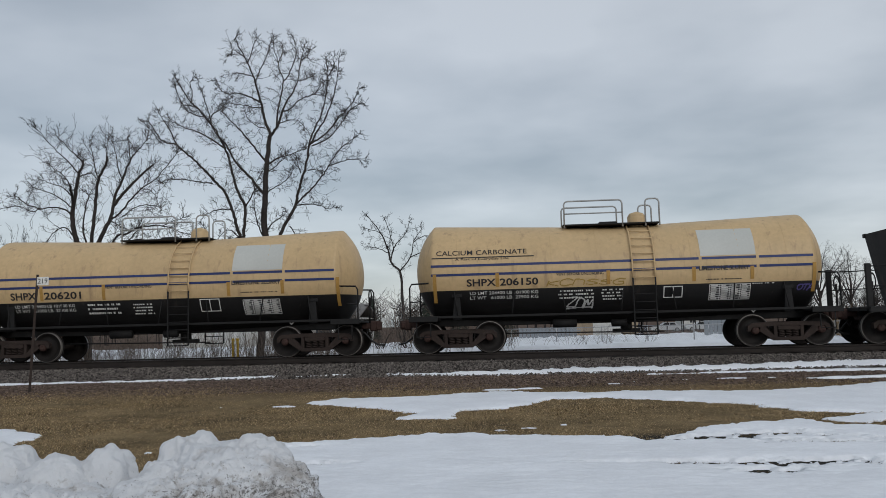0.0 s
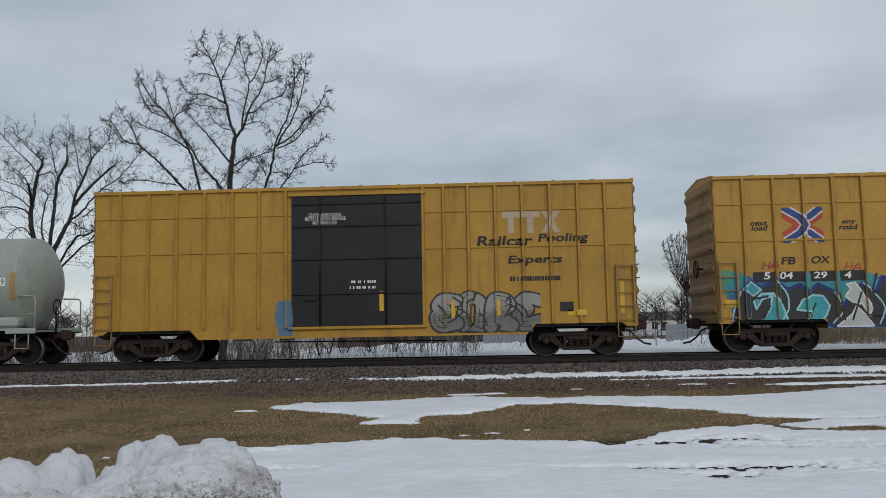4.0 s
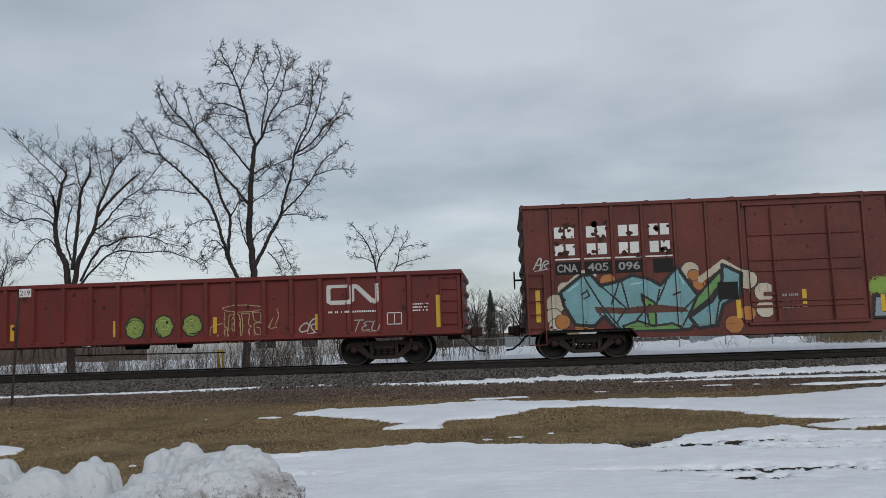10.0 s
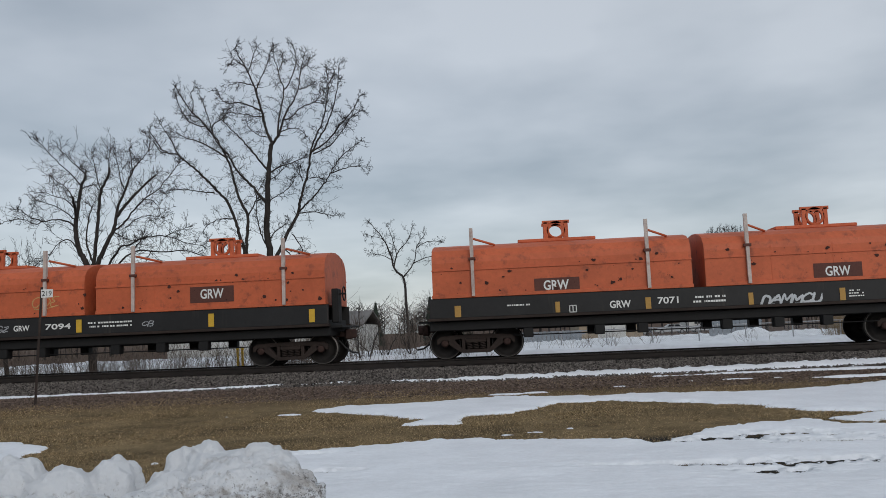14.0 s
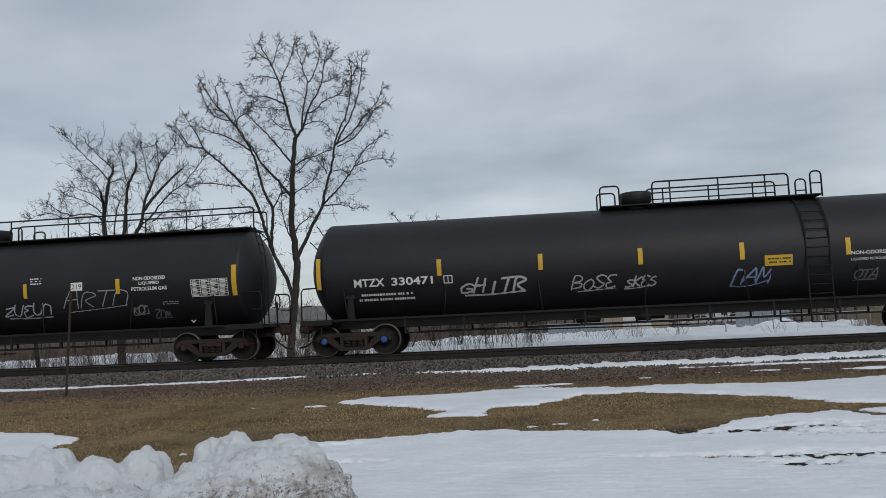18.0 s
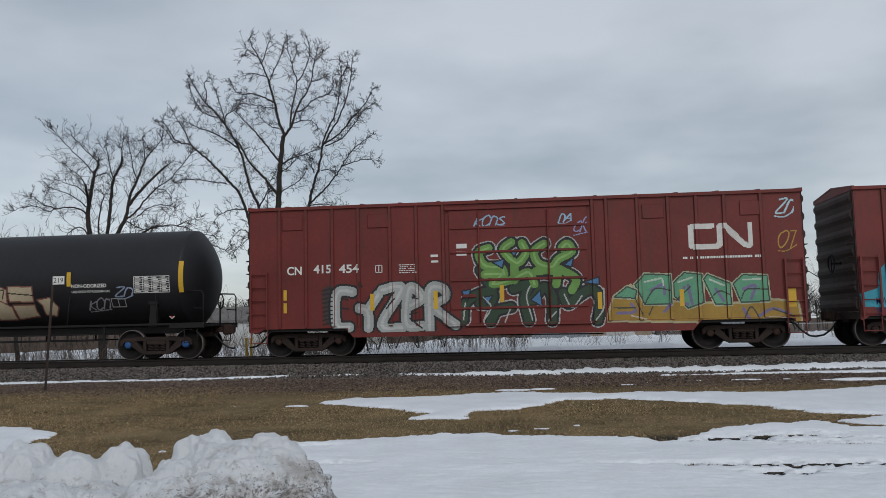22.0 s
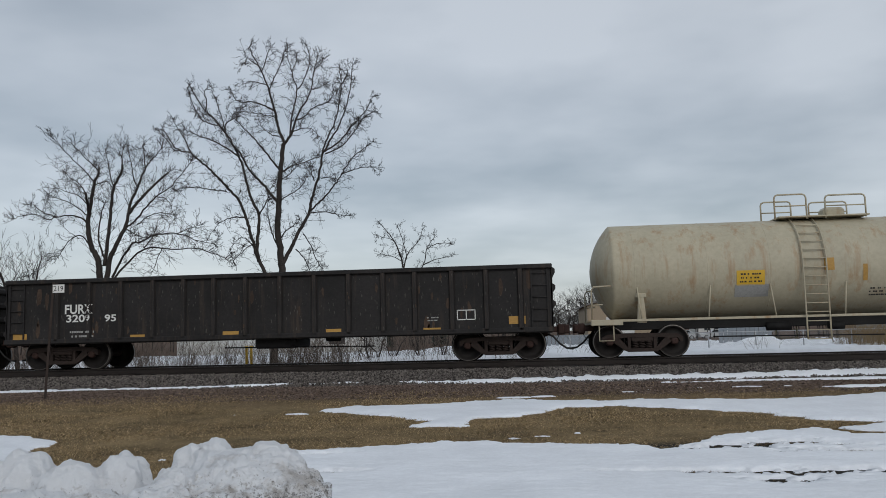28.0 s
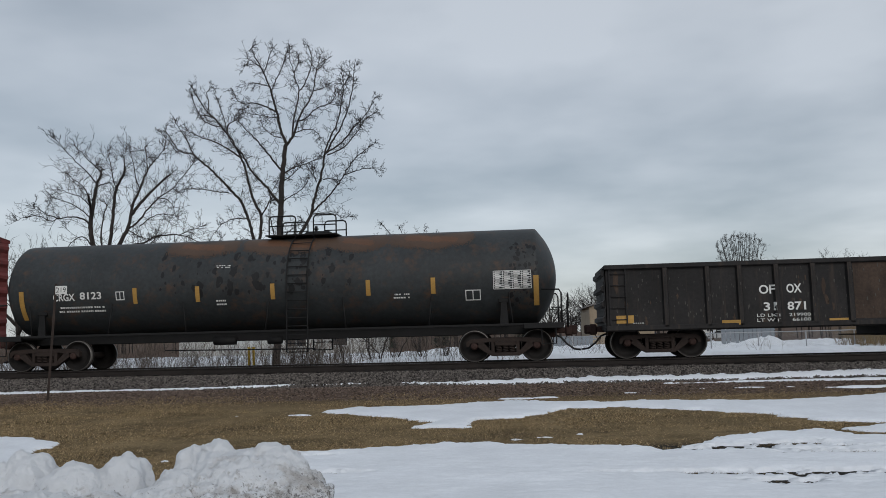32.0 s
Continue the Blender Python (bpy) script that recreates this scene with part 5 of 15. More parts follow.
bare_tree("bare leafless shrubby tree beside the broad tree", 35.0, [
    (0.12, 0.02, [(-22.6, -0.2), (-22.8, 2.5), (-23.4, 4.5), (-24.4, 6.2)]),
    (0.09, 0.02, [(-22.7, 2.0), (-22.0, 3.6), (-21.4, 5.2)]),
    (0.08, 0.02, [(-22.8, 2.4), (-24.0, 3.6), (-25.5, 4.6)]),
], 8, 1.9, 0.24, 0.10, 0.08, level=3)
small_tree = []
small_tree.append((0.11, 0.045, [(-6.4, -0.3), (-6.45, 1.27), (-6.48, 3.23), (-6.59, 4.65), (-7.08, 5.23), (-7.3, 6.06)]))
small_tree.append((0.05, 0.016, [(-7.3, 6.06), (-7.63, 6.91), (-8.06, 7.52), (-8.52, 8.07)]))
small_tree.append((0.04, 0.015, [(-7.15, 5.29), (-6.87, 6.22), (-6.29, 6.86), (-5.94, 7.69)]))
small_tree.append((0.045, 0.015, [(-6.62, 4.68), (-5.98, 5.53), (-5.73, 6.51), (-5.28, 7.17)]))
small_tree.append((0.035, 0.013, [(-5.98, 5.53), (-5.21, 5.83), (-4.38, 5.98)]))
small_tree.append((0.03, 0.013, [(-7.53, 6.7), (-7.86, 7.08), (-8.73, 7.34)]))
small_tree.append((0.03, 0.013, [(-6.94, 5.95), (-7.19, 7.06), (-7.45, 7.84)]))
small_tree.append((0.03, 0.013, [(-5.73, 6.45), (-5.12, 6.76), (-4.3, 6.7)]))
small_tree.append((0.03, 0.013, [(-7.27, 5.83), (-7.81, 6.08), (-8.48, 6.26)]))
grown_tree("small bare spreading tree behind the track", 48.0, small_tree, 3, 0.85, 0.3, 0.28, 0.04, 2, 1.5)
fan = [(0.2, 0.08, [(17.3, -0.2), (17.3, 2.2), (17.3, 4.2)])]
for i in range(22):
    a = -1 + 2 * i / 21
    fan.append((0.05, 0.014, [(17.3 + 0.1 * a, 3.9 + 0.3 * (i % 3)), (17.3 + 1.1 * a, 6.2 - 0.4 * abs(a)), (17.3 + (1.75 + 0.2 * (i % 2)) * a, 8.7 - 0.7 * a * a + 0.15 * (i % 3))]))
grown_tree("dense bare tree with upswept stems far behind the track", 70.0, fan, 61, 0.8, 0.22, 0.12, 0.06, 2, 1.4, 1.5)
for k, (tx, ty, th, tw_, seed) in enumerate(((22.3, 78, 8.0, 1.9, 2), (27.5, 78, 8.6, 2.3, 3), (6.5, 88, 6.4, 2.2, 4), (9.6, 90, 6.8, 2.4, 6), (12.8, 86, 7.4, 2.4, 7), (-2.5, 82, 5.6, 2.0, 9), (33, 85, 8.5, 2.6, 10), (-6.0, 66, 4.4, 1.4, 12), (2.0, 84, 5.6, 2.0, 14))):
    rnd = random.Random(seed)
    limbs = [(0.2, 0.03, [(tx, -0.2), (tx + 0.1, th * 0.35), (tx - 0.1, th * 0.8)])]
    for i in range(6):
        a = -1 + 2 * i / 5
        limbs.append((0.08, 0.02, [(tx, th * (0.28 + 0.05 * (i % 3))), (tx + a * tw_ * 0.5, th * 0.6), (tx + a * tw_, th * (0.86 - 0.12 * abs(a)))]))
    bare_tree("bare rounded tree far behind the track", ty, limbs, seed + 40, 2.2, 0.5, 0.1, 0.08, level=2)

# ---- behind the track ----
M_GALV = mat("galvanised steel", (0.36, 0.37, 0.38), 0.5, 0.5, 0.15)
M_FARSNOW = mat("old field snow", (0.79, 0.815, 0.85), 0.6, 0, 0.10, 0.6, 5, 0.5, spec=0.2)
M_BRUSH = island_mat("brush stem", (0.05, 0.04, 0.034), (0.20, 0.16, 0.13))
M_STRAW = island_mat("dry straw", (0.16, 0.11, 0.06), (0.34, 0.25, 0.14))
MOUNDS = [(11.2, 42.0, 2.6, 0.75), (8.9, 41.5, 1.6, 0.45), (13.4, 41.0, 1.8, 0.40), (-3.9, 38.0, 1.5, 0.55), (-5.4, 38.0, 1.2, 0.42), (3.5, 44.0, 3.0, 0.30), (-1.2, 40.0, 2.2, 0.30), (6.0, 40.0, 2.4, 0.32), (-7.0, 37.4, 1.0, 0.25), (16.5, 44.0, 3.0, 0.2)]


def field_z(x, y):
    z = ground_z(x, y)
    edge = max(smooth(-8.8, -5.8, x + 0.8 * noise.noise((x * 0.5, y * 0.5, 5))), 0.75 * smooth(43.5, 45.5, y + 1.5 * noise.noise((x * 0.4, y * 0.4, 6)))) * smooth(31.0, 32.0, y) * smooth(60, 56, y) * smooth(26, 22, x)
    patch = noise.noise((x * 0.35, y * 0.5, 8)) + 0.5 * noise.noise((x * 1.2, y * 1.6, 3))
    crust = abs(noise.noise((x * 1.7, y * 2.6, 4))) * 0.22 + abs(noise.noise((x * 4.5, y * 6, 7))) * 0.12
    h = 0.62 * edge + 0.10 * edge * patch + edge * crust * smooth(33.0, 35.5, y)
    for mx_, my_, r, hh_ in MOUNDS:
        q = math.hypot(x - mx_, (y - my_)) / r
        if q < 1.5:
            h = max(h, (hh_ + 0.35) * math.exp(-q * q * 1.6) + 0.16 * noise.noise((x * 1.6, y * 1.6, 1)) * math.exp(-q * q) + 0.6 * crust * math.exp(-q * q) + 0.05 * noise.noise((x * 5, y * 5, 2)) * math.exp(-q * q))
    return z + h - 0.05


tagged(part("snow_bank", heightfield(steps((-33, -9, 0.3), (-9, 27, 0.16)), steps((30.6, 61, 0.18)), field_z), M_FARSNOW, None), "old snow lying in a bank on the field behind the track", "snow", kind="structure")
# thin snow strips among the brush
rnd = random.Random(17)
for k in range(26):
    sx_, sy_ = rnd.uniform(-27, -6.5), rnd.uniform(29.5, 47)
    w_, d_ = rnd.uniform(0.5, 2.6), rnd.uniform(0.3, 0.9)
    z_ = ground_z(sx_, sy_)
    fz = lambda x, y: ground_z(x, y) - 0.05 + 0.26 * max(0.0, 1 - ((x - sx_) / w_) ** 2 - ((y - sy_) / d_) ** 2 + 0.35 * noise.noise((x * 2, y * 2, k))) ** 0.7
    tagged(part("snow_patch", heightfield(steps((sx_ - w_ * 1.2, sx_ + w_ * 1.2, w_ / 7)), steps((sy_ - d_ * 1.2, sy_ + d_ * 1.2, d_ / 5)), fz), M_FARSNOW, None), "small patch of old snow among brush", "snow", "snow patches among the brush", "structure")


def sprigs(name, count, place, heights, spread, material, label, seed, twigs=4, r=0.007):
    """Loose upright stems, each with a few side twigs."""
    q = random.Random(seed)
    g = Geo()
    for _ in range(count):
        x, y = place(q)
        h = q.uniform(*heights)
        p = Vector((x, y, (field_z(x, y) if y > 30.7 else ground_z(x, y)) - 0.03))
        d = Vector((q.gauss(0, spread), q.gauss(0, spread), 1)).normalized()
        pts = [p]
        for i in range(3):
            d = (d + Vector((q.gauss(0, 0.14), q.gauss(0, 0.14), 0))).normalized()
            pts.append(pts[-1] + d * h / 3)
        g.tube(pts, [r, r * 0.85, r * 0.7, r * 0.45], 3, caps=False, smooth=False)
        for _t in range(q.randint(twigs - 2, twigs + 2)):
            i = q.randint(1, 3)
            a = pts[i - 1].lerp(pts[i], q.random())
            dd = (d * 0.9 + Vector((q.gauss(0, 0.55), q.gauss(0, 0.55), q.gauss(0.1, 0.25)))).normalized()
            b = a + dd * h * q.uniform(0.15, 0.4)
            c = b + (dd + Vector((q.gauss(0, 0.3), q.gauss(0, 0.3), 0.2))).normalized() * h * 0.12
            g.tube([a, b, c], [r * 0.7, r * 0.55, r * 0.35], 3, caps=False, smooth=False)
    return tagged(part(name, g, material, None), label, "brush", kind="stuff")


sprigs("thicket", 900, lambda q: (q.uniform(-27, -7.5), q.uniform(29.3, 36.5)), (0.5, 1.45), 0.2, M_BRUSH, "dense thicket of bare grey-brown brush behind the track", 21, 5)
sprigs("thicket", 420, lambda q: (-9.5 + 9.5 * q.random() ** 1.4, q.uniform(30.5, 36)), (0.6, 2.1), 0.16, M_BRUSH, "bare upright saplings and brush at the edge of the snow", 22, 5)
sprigs("thicket", 140, lambda q: (q.uniform(-26, -9), q.uniform(36, 46)), (1.2, 3.2), 0.14, M_BRUSH, "taller bare brush in front of the far trees", 23, 8, 0.01)
sprigs("weeds", 60, lambda q: (q.choice((-1.2, 0.9, 2.3, 3.7, 5.2, 8.8)) + q.gauss(0, 0.32), q.uniform(31.8, 34)), (0.4, 0.9), 0.35, M_BRUSH, "sparse dead weeds standing in the snow", 24, 4, 0.005)
sprigs("dry_grass", 1700, lambda q: (13.3 + 9 * q.random() ** 1.3, q.uniform(33.5, 38.5)), (0.5, 1.1), 0.16, M_STRAW, "tall dry straw-coloured grass in front of the panel wall", 25, 3, 0.006)
sprigs("matted_grass", 3000, lambda q: (q.uniform(-27, -5.5), q.uniform(28.4, 31.5)), (0.15, 0.4), 0.5, M_STRAW, "dead matted grass at the foot of the ballast", 26, 2, 0.006)

# saplings that lean over the snow edge
for x0, lean_, h0 in ((-7.6, -0.35, 2.3), (-6.6, 0.1, 2.5), (-6.2, 0.55, 1.9), (-5.6, 0.7, 1.5), (-4.4, -0.2, 1.9), (-3.5, 0.35, 1.6)):
    bare_tree("thin bare sapling at the edge of the snow", 33.5, [(0.05, 0.012, [(x0, -0.1), (x0 + lean_ * 0.4, h0 * 0.5), (x0 + lean_, h0)]), (0.03, 0.01, [(x0 + lean_ * 0.2, h0 * 0.3), (x0 + lean_ * 0.2 - 0.4, h0 * 0.8)])], int(x0 * 10) + 200, 0.7, 0.18, 0.14, 0.05, level=1)

# chain-link fence
fence = tagged(new("chain_link_fence"), "galvanised chain-link fence standing in the snow", "fence")
g = Geo().tube([(0, 0, -0.2), (0, 0, 0.98), (0, 0, 1.0)], [0.026, 0.026, 0.012], 8)
post_mesh = g.mesh("fence_post", M_GALV)
F_Y, F_TOP = 36.0, 1.30
FX = [-2.1 + 1.92 * k for k in range(14)]
for x in FX:
    z = F_TOP - 1.0
    part("post", post_mesh, None, fence, at=Matrix.Translation((x, F_Y, z)))
part("top_rail", Geo().tube([(FX[0], F_Y, F_TOP - 0.03), (FX[-1], F_Y, F_TOP - 0.03)], 0.02, 6), M_GALV, fence)
part("bottom_wire", Geo().tube([(FX[0], F_Y, 0.40), (FX[-1], F_Y, 0.40)], 0.005, 4), M_GALV, fence)
g = Geo()
for k in range(int((FX[-1] - FX[0] - 0.9) / 0.075)):
    x = FX[0] + 0.075 * k
    g.tube([(x, F_Y - 0.012, 0.40), (x + 0.87, F_Y - 0.012, F_TOP - 0.05)], 0.0022, 3, caps=False, smooth=False)
    g.tube([(x + 0.87, F_Y + 0.004, 0.40), (x, F_Y + 0.004, F_TOP - 0.05)], 0.0022, 3, caps=False, smooth=False)
part("wire_mesh", g, M_GALV, fence)

# panel wall
M_SLAT = mat("weathered grey-blue slat", (0.20, 0.225, 0.25), 0.7, 0, 0.2, 1.2, 14, 0.2, dirt=(0.12, 0.12, 0.12), dirty=0.2, streak=True)


def slat_wall(x0, x1, y, z0, z1, label):
    w = tagged(new("slatted_fence"), label, "fence")
    pitch = 0.24
    slat = Geo().box(0.0, pitch - 0.025, 0, 0.03, 0, z1 - z0, 0.006).mesh("slat", M_SLAT)
    for k in range(int((x1 - x0) / pitch)):
        part("slat", slat, None, w, at=Matrix.Translation((x0 + k * pitch, y, z0 + 0.01 * ((k * 7) % 3))))
    for z in (z0 + 0.2, z1 - 0.22):
        part("rail", Geo().box(x0, x1, y + 0.032, y + 0.08, z - 0.04, z + 0.04, 0.005), M_SLAT, w)
    for k in range(int((x1 - x0) / 2.4) + 1):
        part("post", Geo().box(x0 + k * 2.4, x0 + k * 2.4 + 0.09, y + 0.082, y + 0.17, z0 - 0.3, z1 + 0.04, 0.008), M_GALV, w)


slat_wall(10.6, 13.5, 48.0, -0.1, 1.55, "grey-blue slatted fence panel beyond the snow mound")
slat_wall(18.0, 27.0, 48.0, -0.2, 1.6, "tall grey-blue slatted fence beyond the snow")
slat_wall(0.2, 4.0, 52.0, 0.1, 1.2, "low dark blue-grey slatted fence beyond the snow")

# yellow marker stakes by the tree
M_MARK = mat("yellow marker", (0.55, 0.36, 0.05), 0.6, 0, 0.2, 3, 20, 0.1, dirt=GRIME, dirty=0.15)
for x in (-10.56, -10.38):
    st_ = tagged(new("marker_stake"), "yellow plastic marker stake standing in the brush", "marker", "yellow marker stakes")
    st_.matrix_basis = Matrix.Translation((x, 30.5, 0.1))
    part("stake", Geo().box(-0.045, 0.045, -0.02, 0.02, -0.2, 1.0, 0.012), M_MARK, st_)
    part("cap", Geo().box(-0.055, 0.055, -0.03, 0.03, 1.002, 1.12, 0.014), M_MARK, st_, "domed yellow cap")

# mile post
M_POST = mat("rusted post", (0.045, 0.032, 0.027), 0.8, 0.2, 0.3, 4, 30, 0.3)
mile = tagged(new("mile_post"), "thin leaning rusty steel post with a small white number plate", "post")
mile.matrix_basis = Matrix.Translation((-11.68, 19.2, 0.0))
g = Geo()
for a, b in (((-0.03, 0.0), (0.03, 0.014)), ((-0.007, 0.015), (0.007, 0.05))):
    v = [(a[0], a[1], -0.2), (b[0], a[1], -0.2), (b[0], b[1], -0.2), (a[0], b[1], -0.2)]
    v += [(x + 0.17, y, 2.98) for x, y, z in v]
    g.add(v, [(3, 2, 1, 0), (4, 5, 6, 7), (0, 1, 5, 4), (1, 2, 6, 5), (2, 3, 7, 6), (3, 0, 4, 7)])
part("shaft", g, M_POST, mile)
plate_ = part("number_plate", Geo().box(0.16, 0.46, -0.012, -0.004, 2.72, 2.92, 0.003), M_WHITE, mile, "small white enamel plate with black numbers")
cu = bpy.data.curves.new("numerals", "FONT")
cu.body, cu.size, cu.align_x, cu.align_y = "219", 0.17, "CENTER", "CENTER"
ob = bpy.data.objects.new("numerals", cu)
deps = bpy.context.evaluated_depsgraph_get()
me = bpy.data.meshes.new_from_object(ob)
me.materials.clear()
me.materials.append(M_LETTERBLACK)
bpy.data.objects.remove(ob)
part("numerals", me, None, plate_, "black number 219", Matrix.Translation((0.31, -0.015, 2.815)) @ Matrix.Rotation(radians(90), 4, "X"))
for z in (2.76, 2.88):
    part("bolt", Geo().cyl((0.19, -0.013, z), (0.19, -0.02, z), 0.008, 8), M_POST, plate_)

# ---- far buildings ----
M_TAN = mat("tan ribbed sheeting", (0.34, 0.27, 0.19), 0.6, 0, 0.12, 0.6, 10, 0.1, dirt=(0.2, 0.15, 0.1), dirty=0.15, streak=True)
M_ROOF = mat("grey roof", (0.16, 0.15, 0.145), 0.8, 0, 0.2, 0.8, 12, 0.2)
M_PALE = mat("pale siding", (0.56, 0.56, 0.54), 0.7, 0, 0.1, 0.5, 10, 0.1)
M_PANE = mat("dark window pane", (0.03, 0.035, 0.04), 0.1, 0, 0.1)
M_OFFWHITE = mat("off-white door", (0.6, 0.61, 0.6), 0.6, 0, 0.1)


def house(name, label, x0, x1, y0, y1, zb, ze, zp, wall_m, ribs, doors=(), windows=(), along="x"):
    """A gabled house; the gable faces the track when along is 'y'."""
    h = tagged(new(name), label, "building")
    g = Geo()
    xm = (x0 + x1) / 2
    if along == "y":
        g.plate([(x0, zb), (x1, zb), (x1, ze), (xm, zp), (x0, ze)], y0, y0 + 0.2)
    else:
        g.box(x0, x1, y0, y0 + 0.2, zb, ze)
    part("front_wall", g, wall_m, h)
    part("side_wall", Geo().box(x0, x0 + 0.2, y0 + 0.202, y1, zb, ze), wall_m, h)
    part("side_wall", Geo().box(x1 - 0.2, x1, y0 + 0.202, y1, zb, ze), wall_m, h)
    g = Geo()
    if along == "y":
        g.plate([(x0, zb), (x1, zb), (x1, ze), (xm, zp), (x0, ze)], y1 + 0.002, y1 + 0.2)
    else:
        g.box(x0, x1, y1 + 0.002, y1 + 0.2, zb, ze)
    part("back_wall", g, wall_m, h)
    if ribs:
        rib = Geo()
        xr = x0 + 0.1
        while xr < x1 - 0.05:
            top = ze + (zp - ze) * (1 - abs(xr - xm) / (xm - x0)) - 0.08 if along == "y" else ze - 0.03
            rib.box(xr - 0.025, xr + 0.025, y0 - 0.03, y0 - 0.002, zb, top)
            xr += ribs
        tagged(part("wall_ribs", rib, wall_m, h), "upright ribs of the sheeting", kind="stuff")
    else:
        z = zb + 0.2
        lap = Geo()
        while z < ze - 0.05:
            lap.add([(x0, y0 - 0.004, z + 0.17), (x1, y0 - 0.004, z + 0.17), (x1, y0 - 0.03, z), (x0, y0 - 0.03, z), (x0, y0 - 0.002, z), (x1, y0 - 0.002, z)], [(3, 2, 1, 0), (4, 5, 2, 3)])
            z += 0.18
        tagged(part("siding", lap, wall_m, h), "lapped siding boards", kind="stuff")
    o = 0.35
    if along == "y":
        for s in (-1, 1):
            xe = xm + s * (xm - x0 + o)
            zl = ze - (zp - ze) * o / (xm - x0)
            v = [(xm, y0 - o, zp + 0.02), (xe, y0 - o, zl + 0.02), (xe, y1 + o, zl + 0.02), (xm, y1 + o, zp + 0.02)]
            v += [(a, b, c + 0.12) for a, b, c in v]
            part("roof_slope", Geo().add(v, [(3, 2, 1, 0), (4, 5, 6, 7), (0, 1, 5, 4), (1, 2, 6, 5), (2, 3, 7, 6), (3, 0, 4, 7)]), M_ROOF, h)
    else:
        ym = (y0 + y1) / 2
        for s, yb in ((-1, y0 - o), (1, y1 + o)):
            v = [(x0 - o, ym, zp), (x0 - o, yb, ze - 0.1), (x1 + o, yb, ze - 0.1), (x1 + o, ym, zp)]
            v += [(a, b, c + 0.12) for a, b, c in v]
            part("roof_slope", Geo().add(v, [(3, 2, 1, 0), (4, 5, 6, 7), (0, 1, 5, 4), (1, 2, 6, 5), (2, 3, 7, 6), (3, 0, 4, 7)]), M_ROOF, h)
    for a, b, z0, z1 in doors:
        d = part("door", Geo().box(a, b, y0 - 0.07, y0 - 0.032, z0, z1, 0.01), M_OFFWHITE, h, "white overhead door")
        k = 4
        for i in range(k):
            part("panel", Geo().box(a + 0.06, b - 0.06, y0 - 0.085, y0 - 0.072, z0 + (z1 - z0) * i / k + 0.03, z0 + (z1 - z0) * (i + 1) / k - 0.03, 0.004), M_OFFWHITE, d)
    for a, b, z0, z1 in windows:
        w = part("window", Geo().box(a - 0.08, b + 0.08, y0 - 0.06, y0 - 0.032, z0 - 0.08, z1 + 0.08, 0.008), M_WHITE, h, "white framed window")
        part("pane", Geo().box(a, (a + b) / 2 - 0.03, y0 - 0.07, y0 - 0.062, z0, z1), M_PANE, w)
        part("pane", Geo().box((a + b) / 2 + 0.03, b, y0 - 0.07, y0 - 0.062, z0, z1), M_PANE, w)
    return h


house("workshop", "tan ribbed-metal workshop with a low gable", 4.9, 10.1, 70, 82, -0.3, 3.5, 4.25, M_TAN, 0.3, [(6.4, 8.7, -0.2, 2.5)], (), "y")
house("bungalow", "pale-sided house with a grey roof beyond the snow", 29.6, 35.8, 150, 158, -0.3, 2.7, 3.95, M_PALE, 0, [(34.0, 35.0, -0.2, 1.9)], [(30.6, 31.6, 0.9, 2.1), (32.4, 33.4, 0.9, 2.1)])
house("long_shed", "long pale shed seen through the brush", -27, -12, 62, 70, -0.3, 2.3, 3.3, M_PALE, 0.4, [(-23, -20.5, -0.2, 2.0)], [(-18.5, -17, 0.9, 1.8), (-15, -13.8, 0.9, 1.8)])


def parked_car(x, y, z, paint, label):
    c = tagged(new("parked_car"), label, "car")
    c.matrix_basis = Matrix.Translation((x, y, z))
    prof = [(-2.2, 0.35), (-2.25, 0.75), (-1.5, 0.88), (-1.0, 0.92), (1.75, 0.95), (2.15, 0.85), (2.2, 0.35)]
    part("body", Geo().plate(prof, -0.85, 0.85), paint, c)
    part("cabin", Geo().plate([(-1.0, 0.90), (-0.35, 1.38), (1.1, 1.40), (1.75, 0.92)], -0.75, 0.75), paint, c)
    for a, b in ((-0.75, 0.3), (0.38, 1.35)):
        part("window", Geo().plate([(a, 0.95), (max(a, -0.30), 1.32), (min(b, 1.0), 1.33), (b, 0.95)], -0.756, -0.752), M_PANE, c)
    for wx in (-1.4, 1.35):
        for wy in (-0.86, 0.72):
            w = part("wheel", Geo().lathe([(0, 0.0), (0, 0.30), (0.02, 0.33), (0.12, 0.33), (0.14, 0.30), (0.14, 0)], "y", (wx, wy, 0.33), 18), M_HOSE, c)
            part("rim", Geo().lathe([(-0.006, 0.0), (-0.006, 0.2), (0.0, 0.21)], "y", (wx, wy, 0.33), 16), M_GALV, w)


M_CARWHITE = mat("white car paint", (0.6, 0.62, 0.64), 0.35, 0, 0.06, bump=0)
M_CARDARK = mat("dark blue car paint", (0.05, 0.06, 0.085), 0.35, 0, 0.06, bump=0)
parked_car(21.2, 120.0, -0.25, M_CARWHITE, "white car parked far beyond the snow field")
parked_car(15.8, 118.0, -0.25, M_CARDARK, "dark blue car parked far beyond the snow field")
parked_car(26.4, 122.0, -0.25, M_CARWHITE, "pale car parked far beyond the snow field")

